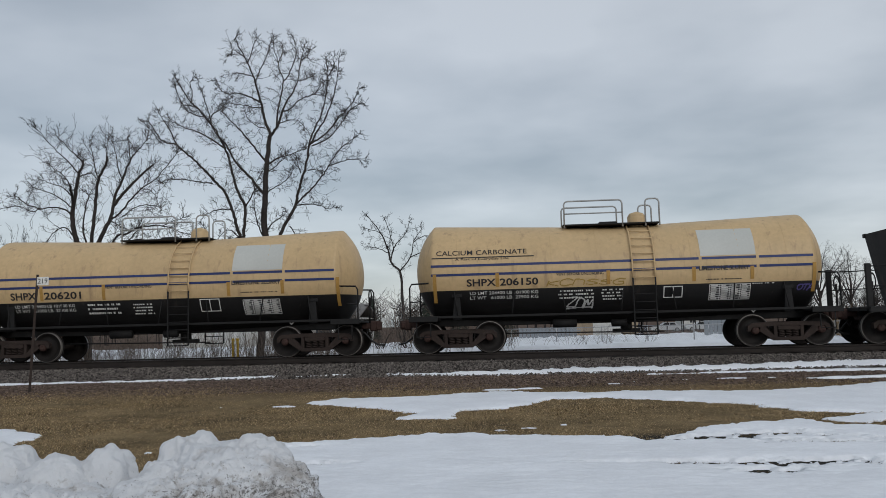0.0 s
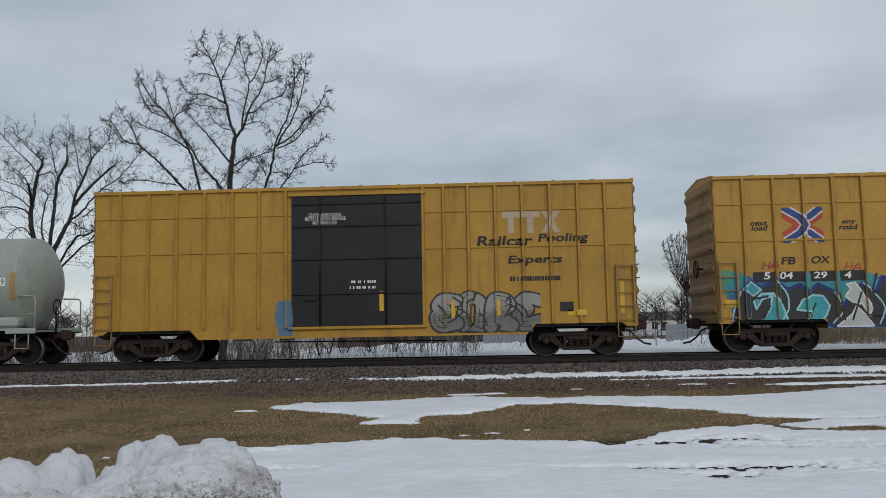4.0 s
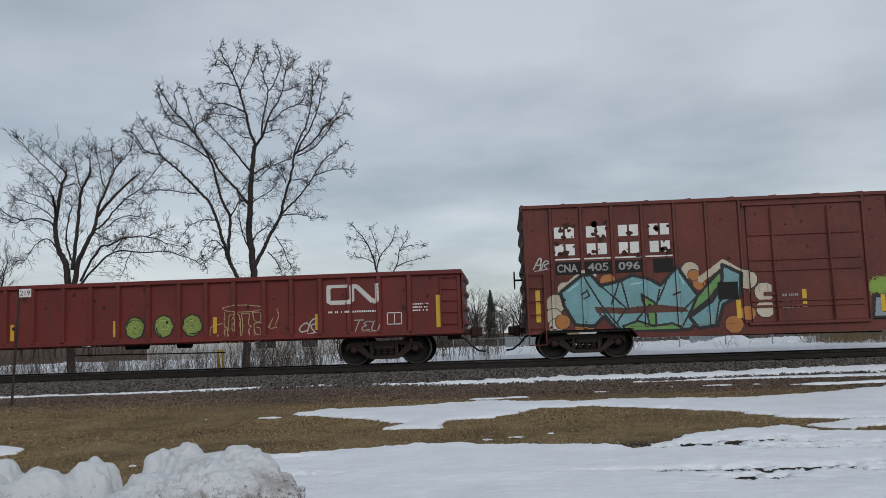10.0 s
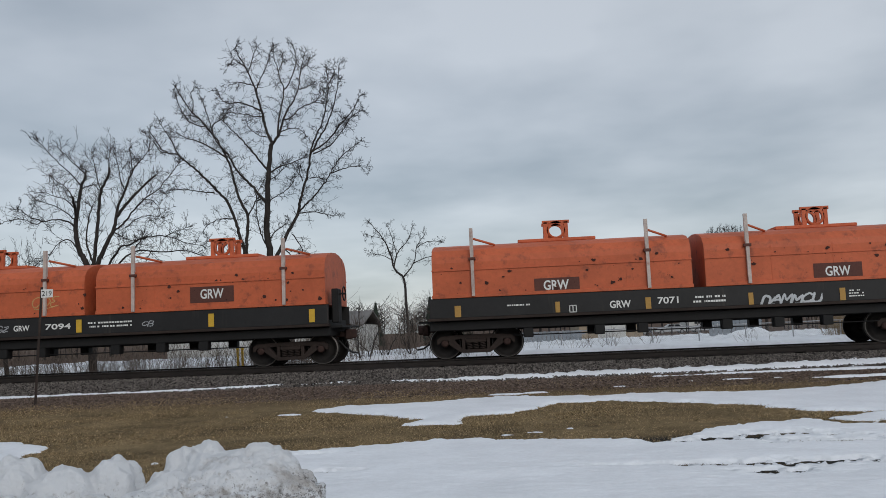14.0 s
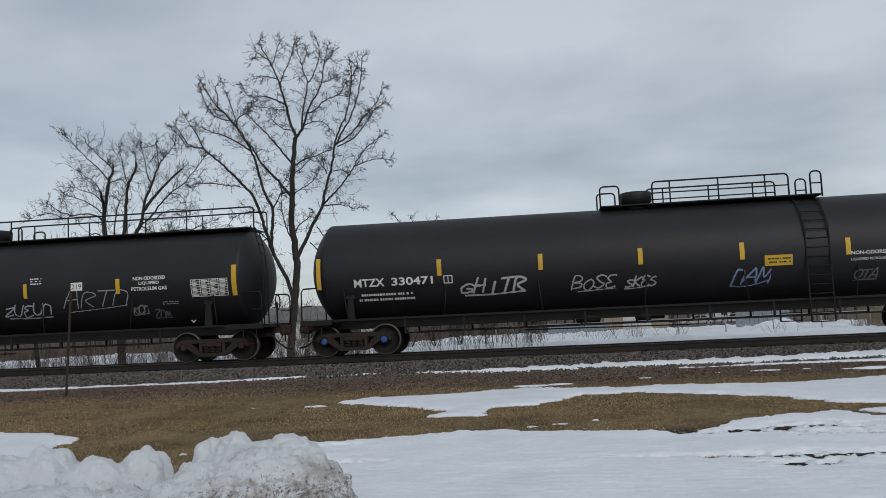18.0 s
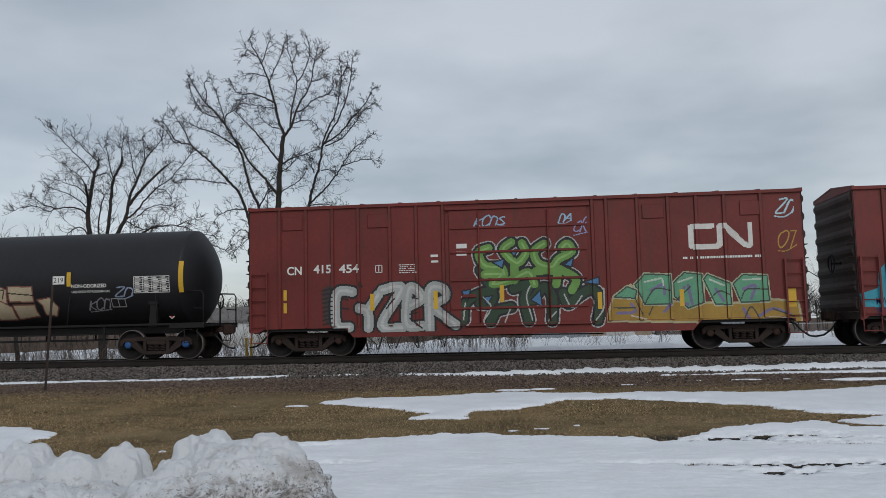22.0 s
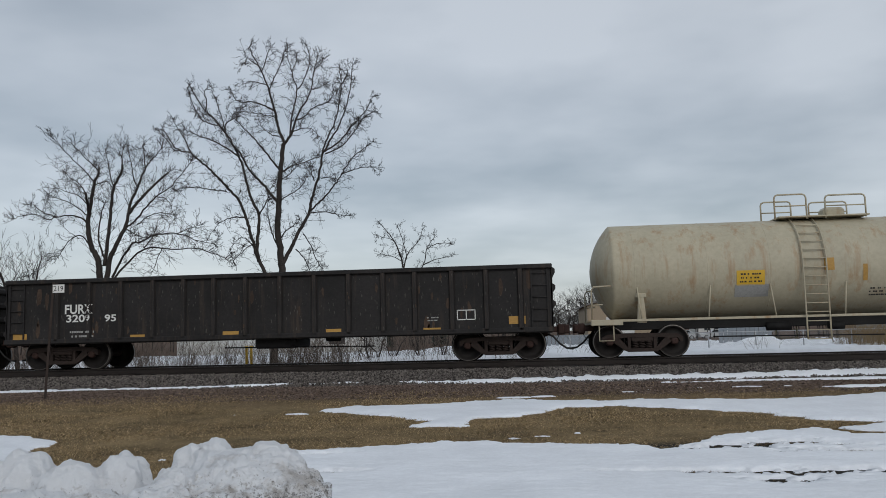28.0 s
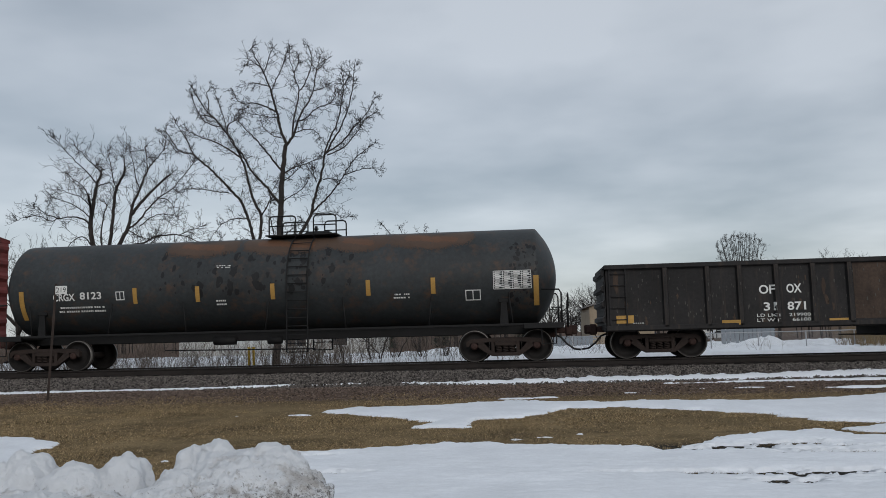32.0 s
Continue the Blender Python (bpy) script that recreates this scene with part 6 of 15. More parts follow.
# dark conifers
M_NEEDLE = mat("conifer needles", (0.028, 0.038, 0.028), 0.9, 0, 0.35, 1.5, 8, 0)
for cx, cy, top, wide, seed in ((-8.0, 75, 4.6, 1.0, 1), (-5.0, 75, 4.3, 1.15, 2), (-0.9, 75, 5.3, 1.1, 3), (-13.5, 78, 4.4, 1.0, 5)):
    q = random.Random(seed)
    con = tagged(new("conifer"), "dark green conifer far behind the track", "tree")
    part("trunk", Geo().tube([(cx, cy, -0.3), (cx, cy, top)], [0.14, 0.02], 6), M_BARK, con)
    g = Geo()
    for k in range(420):
        f = q.random() ** 0.8
        a = q.uniform(0, 6.283)
        rr_ = wide * (1 - f) * q.uniform(0.75, 1.15) + 0.08
        z = 0.5 + (top - 0.5) * f
        tip = Vector((cx + math.cos(a) * rr_, cy + math.sin(a) * rr_, z - 0.25 * rr_))
        foot = Vector((cx, cy, z + 0.1))
        sd_ = Vector((-math.sin(a), math.cos(a), 0)) * (0.10 + 0.12 * rr_)
        mid_ = foot.lerp(tip, 0.6)
        g.add([tuple(foot), tuple(mid_ + sd_), tuple(tip), tuple(mid_ - sd_), tuple(mid_ + Vector((0, 0, 0.08)))], [(0, 1, 4), (1, 2, 4), (2, 3, 4), (3, 0, 4)])
    part("crown", g, M_NEEDLE, con)

# far woods: a low haze of bare crowns
q = random.Random(77)
g = Geo()
for k in range(260):
    x, y = q.uniform(-75, 75), q.uniform(100, 135)
    h = q.uniform(3.5, 6.2)
    g.tube([(x, y, -0.5), (x + q.gauss(0, 0.2), y, h * 0.9)], [0.11, 0.03], 3, caps=False)
    for j in range(26):
        z = h * q.uniform(0.3, 0.9)
        a = q.uniform(-1, 1)
        e = Vector((x + a * h * 0.36, y + q.uniform(-1, 1), z + h * q.uniform(0.08, 0.3)))
        b = Vector((x, y, z))
        g.tube([b, b.lerp(e, 0.5) + Vector((0, 0, -0.1)), e], [0.035, 0.028, 0.018], 3, caps=False, smooth=False)
        for _t in range(2):
            e2 = b.lerp(e, q.uniform(0.4, 0.9))
            g.tube([e2, e2 + Vector((q.gauss(0, 0.4), 0, q.uniform(0.2, 0.8)))], [0.02, 0.014], 3, caps=False, smooth=False)
tagged(part("far_woods", g, M_TWIG, None), "grey line of bare woods on the horizon", "woods", kind="stuff")

# ---- paint and lettering on the wagons ----
SKIN = {}
LOW = {}
LETTERS = {}


def flat_skin(w, ribs=(), deep=0.05, half=0.045):
    ribs = list(ribs)

    def skin(x, z):
        for r in ribs:
            if abs(x - r) < half:
                return -w - deep
        return -w
    return skin


def round_skin(r, zc, bend=0.0, hl=1.0):
    def skin(x, z):
        c = zc - bend * (1 - min(1, abs(x) / (hl - 0.3)))
        return -math.sqrt(max(0.0004, r * r - (z - c) ** 2))
    return skin


def letter_mesh(body, bold):
    """Outline letters laid out from 0 to 1 across and up."""
    if (body, bold) not in LETTERS:
        cu = bpy.data.curves.new("lettering", "FONT")
        cu.body, cu.offset, cu.resolution_u = body, 0.022 if bold else 0.004, 3
        ob = bpy.data.objects.new("lettering", cu)
        me = bpy.data.meshes.new_from_object(ob)
        co = np.empty(len(me.vertices) * 3)
        me.vertices.foreach_get("co", co)
        co = co.reshape(-1, 3)
        lo, hi = co.min(0), co.max(0)
        co = (co - lo) / np.maximum(hi - lo, 1e-6)
        LETTERS[body, bold] = (co, [list(p.vertices) for p in me.polygons])
        bpy.data.objects.remove(ob)
        bpy.data.curves.remove(cu)
        bpy.data.meshes.remove(me)
    return LETTERS[body, bold]


def text(root, body, x, z, w, h, material, bold=True, lean=0.0, proud=0.013):
    """Painted letters, w wide and h high, from (x, z) on the near side."""
    skin = SKIN[root.name]
    co, faces = letter_mesh(body, bold)
    bm = bmesh.new()
    vs = [bm.verts.new((x + a * w + lean * b * h, 0, z + b * h)) for a, b, _ in co]
    for f in faces:
        bm.faces.new([vs[i] for i in f])
    k = max(1, round(h / 0.09))
    for i in range(1, k):
        bmesh.ops.bisect_plane(bm, geom=bm.verts[:] + bm.edges[:] + bm.faces[:], plane_co=(0, 0, z + h * i / k), plane_no=(0, 0, 1))
    for v in bm.verts:
        v.co.y = skin(v.co.x, v.co.z) - proud
    me = bpy.data.meshes.new("lettering")
    bm.to_mesh(me)
    bm.free()
    me.materials.append(material)
    return part("lettering", me, None, root)


def sheet(g, skin, x0, x1, z0, z1, proud, slot=0, dz=0.1):
    """One painted rectangle that follows the side."""
    n = max(1, math.ceil((z1 - z0) / dz))
    zs = [z0 + (z1 - z0) * i / n for i in range(n + 1)]
    vs = [(x, skin((x0 + x1) / 2 if x1 - x0 < 0.3 else x, z) - proud, z) for z in zs for x in (x0, x1)]
    g.add(vs, [(2 * i, 2 * i + 1, 2 * i + 3, 2 * i + 2) for i in range(n)], slot=slot)
    return g


def panel(root, name, x0, x1, z0, z1, material, proud=0.009):
    """A plate or a painted field."""
    skin = SKIN[root.name]
    g = Geo()
    n = max(1, math.ceil((x1 - x0) / 0.5))
    for i in range(n):
        sheet(g, skin, x0 + (x1 - x0) * i / n, x0 + (x1 - x0) * (i + 1) / n, z0, z1, proud)
    return part(name, g, material, root)


def reflector(root, x, z0, z1, w, material):
    skin = SKIN[root.name]
    g = Geo()
    sheet(g, skin, x - w / 2, x + w / 2, z0, z1, 0.014)
    return part("reflector", g, material, root, "yellow reflective strip")


def bars(root, x0, x1, z0, z1, rows, material, seed=1):
    """Small writing that cannot be read: rows of short bars."""
    skin, rnd, g = SKIN[root.name], random.Random(seed), Geo()
    pitch = (z1 - z0) / rows
    for i in range(rows):
        x = x0 + rnd.uniform(0, 0.1) * (x1 - x0)
        while x < x1 - 0.03:
            w = min(rnd.uniform(0.025, 0.07), x1 - x)
            sheet(g, skin, x, x + w, z1 - pitch * (i + 0.74), z1 - pitch * (i + 0.30), 0.0115)
            x += w + (rnd.uniform(0.012, 0.02) if rnd.random() < 0.8 else rnd.uniform(0.05, 0.09))
    return part("small_lettering", g, material, root)


def plate_frame(root, x0, x1, z0, z1, material, cols=2, t=0.025):
    skin, g = SKIN[root.name], Geo()
    for i in range(cols + 1):
        x = x0 + (x1 - x0 - t) * i / cols
        sheet(g, skin, x, x + t, z0, z1, 0.008)
    for z in (z0, z1 - t):
        sheet(g, skin, x0, x1, z, z + t, 0.008)
    return part("data_plate", g, material, root)


def data_table(root, x0, x1, z0, z1, rows, cols, material, back=None):
    skin, g, rnd = SKIN[root.name], Geo(), random.Random(int(x0 * 10))
    if back:
        panel(root, "data_board", x0 - 0.02, x1 + 0.02, z0 - 0.02, z1 + 0.02, back, 0.005)
    for j in range(rows + 1):
        z = z0 + (z1 - z0) * j / rows
        sheet(g, skin, x0, x1, z - 0.008, z + 0.008, 0.008)
    for i in range(cols + 1):
        x = x0 + (x1 - x0) * i / cols
        sheet(g, skin, x - 0.008, x + 0.008, z0, z1, 0.008)
    for j in range(rows):
        for i in range(cols):
            za = z0 + (z1 - z0) * (j + 0.3) / rows
            xa = x0 + (x1 - x0) * (i + 0.15) / cols
            sheet(g, skin, xa, xa + (x1 - x0) / cols * rnd.uniform(0.4, 0.7), za, za + (z1 - z0) / rows * 0.4, 0.008)
    return part("data_table", g, material, root)


def placard(root, x, z, r, material, edge):
    """A diamond-shaped board."""
    y = SKIN[root.name](x, z - r * 0.7) - 0.03
    g = Geo().plate([(x, z - r), (x + r, z), (x, z + r), (x - r, z)], y - 0.012, y)
    g.plate([(x, z - r * 0.82), (x + r * 0.82, z), (x, z + r * 0.82), (x - r * 0.82, z)], y - 0.016, y - 0.0125, slot=1)
    p = part("placard", g, [edge, material], root, "diamond-shaped hazard placard")
    return p


PAINTS = {}


def paint(col):
    if col not in PAINTS:
        PAINTS[col] = mat("spray paint %d" % len(PAINTS), col, 0.6, 0, 0.14, 1.2, 12, 0.03)
    return PAINTS[col]


class Canvas:
    """Spray paint on a wagon's side: colour numbers on a fine grid, laid on as sheets that follow posts and curves."""

    def __init__(self, x0, x1, z0, z1, res):
        self.x0, self.z0, self.res = x0, z0, res
        self.w, self.h = max(2, int((x1 - x0) / res)), max(2, int((z1 - z0) / res))
        gx, gz = np.meshgrid((np.arange(self.w) + 0.5) * res, (np.arange(self.h) + 0.5) * res)
        self.x, self.z, self.c = gx, gz, np.full(gx.shape, -1)
        self.ww, self.hh = x1 - x0, z1 - z0

    def dist(self, pts, square=False):
        d = np.full(self.x.shape, 1e9)
        for (ax, az), (bx, bz) in zip(pts, pts[1:]):
            ex, ez = bx - ax, bz - az
            t = np.clip(((self.x - ax) * ex + (self.z - az) * ez) / (ex * ex + ez * ez + 1e-9), 0, 1)
            dx, dz = self.x - ax - t * ex, self.z - az - t * ez
            if square:
                dx, dz = np.abs(dx), np.abs(dz)
                d = np.minimum(d, 0.93 * np.maximum(dx, dz) + 0.25 * np.minimum(dx, dz))
            else:
                d = np.minimum(d, np.hypot(dx, dz))
        return d

    def put(self, mask, colour):
        self.c[mask] = colour

    def lay(self, root, colours, name="graffiti", label="", proud=0.007):
        skin, g, r = SKIN[root.name], Geo(), self.res
        low = LOW.get(root.name, lambda x: -9.0)
        for j in range(self.h):
            row = self.c[j]
            i = 0
            z = self.z0 + j * r
            while i < self.w:
                if row[i] < 0 or low(self.x0 + (i + 0.5) * r) > z + r * 0.5:
                    i += 1
                    continue
                k, y = i + 1, skin(self.x0 + (i + 0.5) * r, z)
                while k < self.w and row[k] == row[i] and low(self.x0 + (k + 0.5) * r) <= z + r * 0.5 and abs(skin(self.x0 + (k + 0.5) * r, z) - y) < 0.004:
                    k += 1
                xa, xb = self.x0 + i * r, self.x0 + k * r
                y2 = skin(self.x0 + (i + 0.5) * r, z + r)
                g.add([(xa, y - proud, z), (xb, y - proud, z), (xb, y2 - proud, z + r), (xa, y2 - proud, z + r)], [(0, 1, 2, 3)], slot=int(row[i]))
                i = k
        return part(name, g, [paint(c) for c in colours], root, label)


STROKES = {
    "A": "0.02,0 0.4,1 0.62,1 0.95,0;0.2,0.35 0.8,0.38", "B": "0.1,0 0.12,1 0.7,0.95 0.75,0.6 0.2,0.52 0.85,0.4 0.8,0.05 0.1,0",
    "C": "0.92,0.8 0.6,1 0.15,0.75 0.1,0.3 0.5,0 0.95,0.2", "D": "0.1,0 0.1,1 0.6,0.95 0.9,0.5 0.6,0.05 0.1,0",
    "E": "0.9,0.92 0.35,1 0.1,0.75 0.45,0.55 0.1,0.35 0.3,0 0.95,0.1", "G": "0.9,0.8 0.5,1 0.1,0.6 0.25,0.05 0.85,0.1 0.85,0.42 0.5,0.42",
    "H": "0.12,0 0.2,1;0.85,0 0.8,1;0.15,0.5 0.85,0.55", "I": "0.5,0 0.45,1", "K": "0.12,0 0.15,1;0.9,1 0.2,0.5 0.95,0", "L": "0.2,1 0.15,0.05 0.95,0.1",
    "M": "0.02,0 0.15,1 0.5,0.35 0.85,1 0.98,0", "N": "0.1,0 0.15,0.95 0.5,1 0.85,0.75 0.88,0", "O": "0.5,1 0.12,0.75 0.1,0.3 0.5,0 0.9,0.3 0.88,0.75 0.5,1",
    "R": "0.1,0 0.12,0.95 0.6,1 0.82,0.75 0.3,0.48 0.95,0", "S": "0.9,0.85 0.5,1 0.12,0.78 0.5,0.52 0.88,0.28 0.5,0 0.08,0.12", "T": "0.02,0.95 0.98,1;0.5,0.95 0.45,0",
    "U": "0.1,1 0.15,0.2 0.5,0 0.85,0.2 0.9,1", "V": "0.05,1 0.48,0 0.95,1", "W": "0.02,1 0.25,0 0.5,0.7 0.75,0 0.98,1", "X": "0.05,0 0.95,1;0.05,1 0.95,0",
    "Z": "0.1,0.95 0.9,1 0.1,0 0.95,0.05", "Y": "0.05,1 0.5,0.5;0.95,1 0.35,0",
}


def strokes(letter):
    return [[tuple(float(v) for v in p.split(",")) for p in st.split()] for st in STROKES[letter].split(";")]


class Drawing(Canvas):
    """A drawing in sprayed paint: filled outlines, lines and soft clouds, laid one over another; points are metres on the wagon's side."""

    def prepare(self, root):
        self.root, self.cols = root, []
        self.dust = np.random.default_rng(int(abs(self.x0) * 100)).random(self.x.shape) - 0.5
        self.wave = noise_grid(self.x, self.z, (2.4, 2.4), self.x0) * 0.5
        return self

    def tint(self, col):
        if col not in self.cols:
            self.cols.append(col)
        return self.cols.index(col)

    def own(self, pts):
        return [(a - self.x0, b - self.z0) for a, b in pts]

    def fill(self, col, pts, edge=None, w=0.03):
        d = poly_sdf(self.x, self.z, self.own(pts))
        if edge:
            self.put(d > -w, self.tint(edge))
            self.put(d > w, self.tint(col))
        else:
            self.put(d > 0, self.tint(col))
        # thin patches of the coat
        self.put((d > w) & (self.dust + self.wave > 0.62), self.tint(tuple(0.8 * v for v in col)))

    def line(self, col, half, pts, bent=True):
        pts = self.own(pts)
        self.put(self.dist(curve(pts, 5) if bent else pts) < half, self.tint(col))

    def spray(self, col, r, pts):
        d = self.dist(self.own(pts)) / r
        self.put(d + self.dust * 0.55 + self.wave * 0.4 < 0.95, self.tint(col))

    def done(self, label):
        return self.lay(self.root, self.cols, label=label, proud=0.006)


def mural(root, x0, x1, z0, z1):
    return Drawing(x0, x1, z0, z1, 0.02).prepare(root)


def marks(root, x0, x1, z0, z1, n, seed, material, wide, tall, name, label, proud=0.0165):
    """Chips, scabs and scrapes of the paint: small ragged flecks on a wagon's side."""
    skin, rnd, g = SKIN[root.name], random.Random(seed), Geo()
    for _ in range(n):
        cx, cz = rnd.uniform(x0, x1), rnd.uniform(z0, z1)
        f = rnd.random() ** 2
        a, b = wide[0] + (wide[1] - wide[0]) * f, tall[0] + (tall[1] - tall[0]) * f
        ring = []
        for k in range(9):
            q = rnd.uniform(0.55, 1.15)
            ring.append((cx + a * q * math.cos(k * 0.698), cz + b * q * math.sin(k * 0.698)))
        ys = [skin(x, z) for x, z in ring]
        if max(ys) - min(ys) < 0.02 or root.name.startswith("tank_car"):
            g.add([(x, y - proud, z) for (x, z), y in zip(ring, ys)], [tuple(range(9))])
    return tagged(part(name, g, material, root, label), kind="stuff")


def two_lines(root, x0, x1, z0, z1, upper, lower, material):
    h = (z1 - z0) * 0.4
    text(root, upper, x0, z1 - h, x1 - x0, h, material, False)
    text(root, lower, x0, z0, (x1 - x0) * len(lower) / len(upper), h, material, False)


# spray colours
INK = (0.02, 0.02, 0.022)
CHAR = (0.028, 0.028, 0.032)
NAVY = (0.015, 0.03, 0.15)
TEAL = (0.05, 0.32, 0.36)
AQUA = (0.32, 0.58, 0.62)
SILVER = (0.5, 0.5, 0.5)
CHALK = (0.62, 0.62, 0.62)
VIOLET = (0.115, 0.07, 0.26)
DUSK = (0.17, 0.1, 0.35)
GOLD = (0.5, 0.36, 0.05)
BONE = (0.42, 0.43, 0.42)
MINT = (0.1, 0.42, 0.2)
PINE = (0.03, 0.14, 0.14)
SKYBLUE = (0.07, 0.19, 0.37)
PINK = (0.5, 0.32, 0.31)
PLUM = (0.05, 0.016, 0.02)
RUSTY = (0.42, 0.17, 0.05)
CREAM = (0.52, 0.46, 0.36)
POND = (0.17, 0.345, 0.375)
MOSS = (0.13, 0.3, 0.1)
LIME = (0.22, 0.34, 0.06)
STEELBLUE = (0.1, 0.22, 0.36)
FOG = (0.26, 0.3, 0.33)
ASH = (0.42, 0.43, 0.43)
SCAB = (0.07, 0.022, 0.017)
SAGE = (0.15, 0.165, 0.15)
AZURE = (0.06, 0.25, 0.42)
LAGOON = (0.1, 0.34, 0.48)
CYAN = (0.04, 0.3, 0.4)
BLUE = (0.08, 0.27, 0.52)
LEAF = (0.14, 0.29, 0.07)
JADE = (0.12, 0.33, 0.2)
OCHRE = (0.34, 0.21, 0.04)
SLATE = (0.1, 0.1, 0.105)
BISQUE = (0.48, 0.4, 0.28)
FOREST = (0.03, 0.06, 0.035)
MAUVE = (0.18, 0.15, 0.28)
PALE = (0.58, 0.55, 0.46)
DENIM = (0.11, 0.2, 0.38)


def scribble(root, x0, x1, z0, z1, seed, col, thick=0.018, word="", label="scrawled spray-paint tag"):
    """A quick tag: thin leaning letters with a flourish under them."""
    cv, rnd = Canvas(x0, x1, z0, z1, 0.016), random.Random(seed)
    n = len(word) or max(2, min(6, round(cv.ww / max(0.12, cv.hh * 0.6))))
    st = cv.ww / (n + 0.3)
    for i in range(n):
        up = rnd.uniform(0.62, 0.92)
        low = rnd.uniform(0.12, 0.24)
        for line in strokes(word[i] if word else rnd.choice("ABCEGKNORSTUZM")):
            pts = [((i + 0.1 + a * rnd.uniform(0.95, 1.1)) * st + 0.22 * cv.hh * b, (low + (up - low) * (b + rnd.uniform(-0.06, 0.06))) * cv.hh) for a, b in line]
            cv.put(cv.dist(curve(pts, 4)) < thick * rnd.uniform(0.8, 1.15), 0)
    a = rnd.uniform(0.02, 0.2)
    if cv.hh > 0.3:
        cv.put(cv.dist(curve([(cv.ww * a, cv.hh * 0.07), (cv.ww * 0.5, cv.hh * rnd.uniform(0.03, 0.14)), (cv.ww * 0.96, cv.hh * rnd.uniform(0.05, 0.3))])) < thick * 0.7, 0)
    return cv.lay(root, [col], "graffiti_tag", label)


def piece(root, x0, x1, z0, z1, seed, word, fills, outline, glow=None, stroke=0.13, halo=0.12, shine=None, line=0.06, shade=None, lean=0.12, angular=True, cuts=3, label="large spray-painted graffiti lettering"):
    """Fat interlocking letters with an outline, colours that blend upwards, a shaded block side and a cloud behind. Stroke is a share of the height."""
    cv, rnd = Canvas(x0, x1, z0, z1, 0.022), random.Random(seed)
    dust = np.random.default_rng(seed).random(cv.x.shape) - 0.5
    n = len(word)
    step = cv.ww / (n + 0.15)
    st = min(stroke * cv.hh, step * 0.25)
    mar = st + line
    hh_ = cv.hh - 2 * mar
    letters, body = [], np.full(cv.x.shape, 1e9)
    for i, ch in enumerate(word):
        sx = (step + 0.06 - st) * rnd.uniform(0.92, 1.05)
        top = hh_ * rnd.uniform(0.82, 1.0)
        d = np.full(cv.x.shape, 1e9)
        for k, sk in enumerate(strokes(ch)):
            pts = [(i * step + mar * 0.9 + a * sx + lean * (b - 0.5) * hh_ * 0.5, mar + b * top + rnd.uniform(-0.03, 0.03)) for a, b in sk]
            fat = 1.15 - 0.3 * (cv.z / cv.hh)
            d = np.minimum(d, cv.dist(pts if angular else curve(pts, 5), angular) / fat)
            if k == 0 and rnd.random() < 0.75:
                e = pts[rnd.choice((0, -1))]
                go = rnd.choice((-1, 1))
                for f in range(7):
                    q = (e[0] + go * step * 0.07 * f, e[1] - (0.05 if e[1] < cv.hh / 2 else -0.05) * hh_ * f * 0.5)
                    d = np.minimum(d, np.hypot(cv.x - q[0], cv.z - q[1]) + st * f / 7)
        letters.append(d)
        body = np.minimum(body, d)
    cols = [outline] + list(fills)
    k0 = len(cols)
    if glow:
        wob = noise_grid(cv.x, cv.z, (1.8, 2.2), seed) * 0.5 + dust * 0.22
        cols.append(glow)
        cv.put(body < st + line + halo * (1 + wob * 1.6), len(cols) - 1)
    if shine:
        cols.append(shine)
        cv.put(body < st + line + 0.05, len(cols) - 1)
    if shade:
        cols.append(shade)
        sh = len(cols) - 1
    order = [k for k in range(n) if k % 2] + [k for k in range(n) if not k % 2]
    tone = noise_grid(cv.x, cv.z, (1.6, 1.2), seed + 5) * 0.5 + dust * 0.45
    for i in order:
        d = letters[i]
        if shade:
            dx, dz = int(0.09 / cv.res), int(0.07 / cv.res)
            for f in (0.35, 0.7, 1.0):
                sx_, sz_ = int(dx * f), int(dz * f)
                dd = np.full(d.shape, 1e9)
                dd[:d.shape[0] - sz_, :d.shape[1] - sx_] = d[sz_:, sx_:]
                cv.put(dd < st + line * 0.4, sh)
        cv.put(d < st + line, 0)
        lev = np.clip(((cv.z / cv.hh + tone * 0.35) * len(fills)).astype(int), 0, len(fills) - 1)
        inside = d < st
        cv.c[inside] = 1 + (lev[inside] + (i % 2 if len(fills) > 3 else 0)) % len(fills)
        cv.put((np.abs(d - st * 0.42) < 0.012) & (np.sin(cv.x * 4 + cv.z * 3 + i) > 0.35), 0)
        if shine:
            cv.put((d < st - 0.03) & (d > st - 0.055) & (np.sin(cv.x * 3.1 + cv.z * 2 + seed + i) > 0.55), k0 + (1 if glow else 0))
    # slashes and arrow strokes through the letters
    solid = body < st
    for k in range(n * cuts):
        x0_, z0_ = rnd.uniform(0.05, 0.95) * cv.ww, rnd.uniform(0.1, 0.75) * cv.hh
        a_ = rnd.choice((1.1, 1.25, 1.9, 2.1, 0.5)) + rnd.uniform(-0.15, 0.15)
        l_ = rnd.uniform(0.25, 0.5) * cv.hh
        pts = [(x0_, z0_), (x0_ + math.cos(a_) * l_ * 0.5 + rnd.uniform(-0.05, 0.05), z0_ + math.sin(a_) * l_ * 0.5), (x0_ + math.cos(a_ + 0.25) * l_, z0_ + math.sin(a_ + 0.25) * l_)]
        d = cv.dist(pts)
        cv.put(solid & (d < line * 0.45), 0)
        if shade and k % 3 == 0:
            cv.put(solid & (d > line * 0.45) & (d < line * 1.3) & (cv.x > x0_), sh)
    return cv.lay(root, cols, label=label)


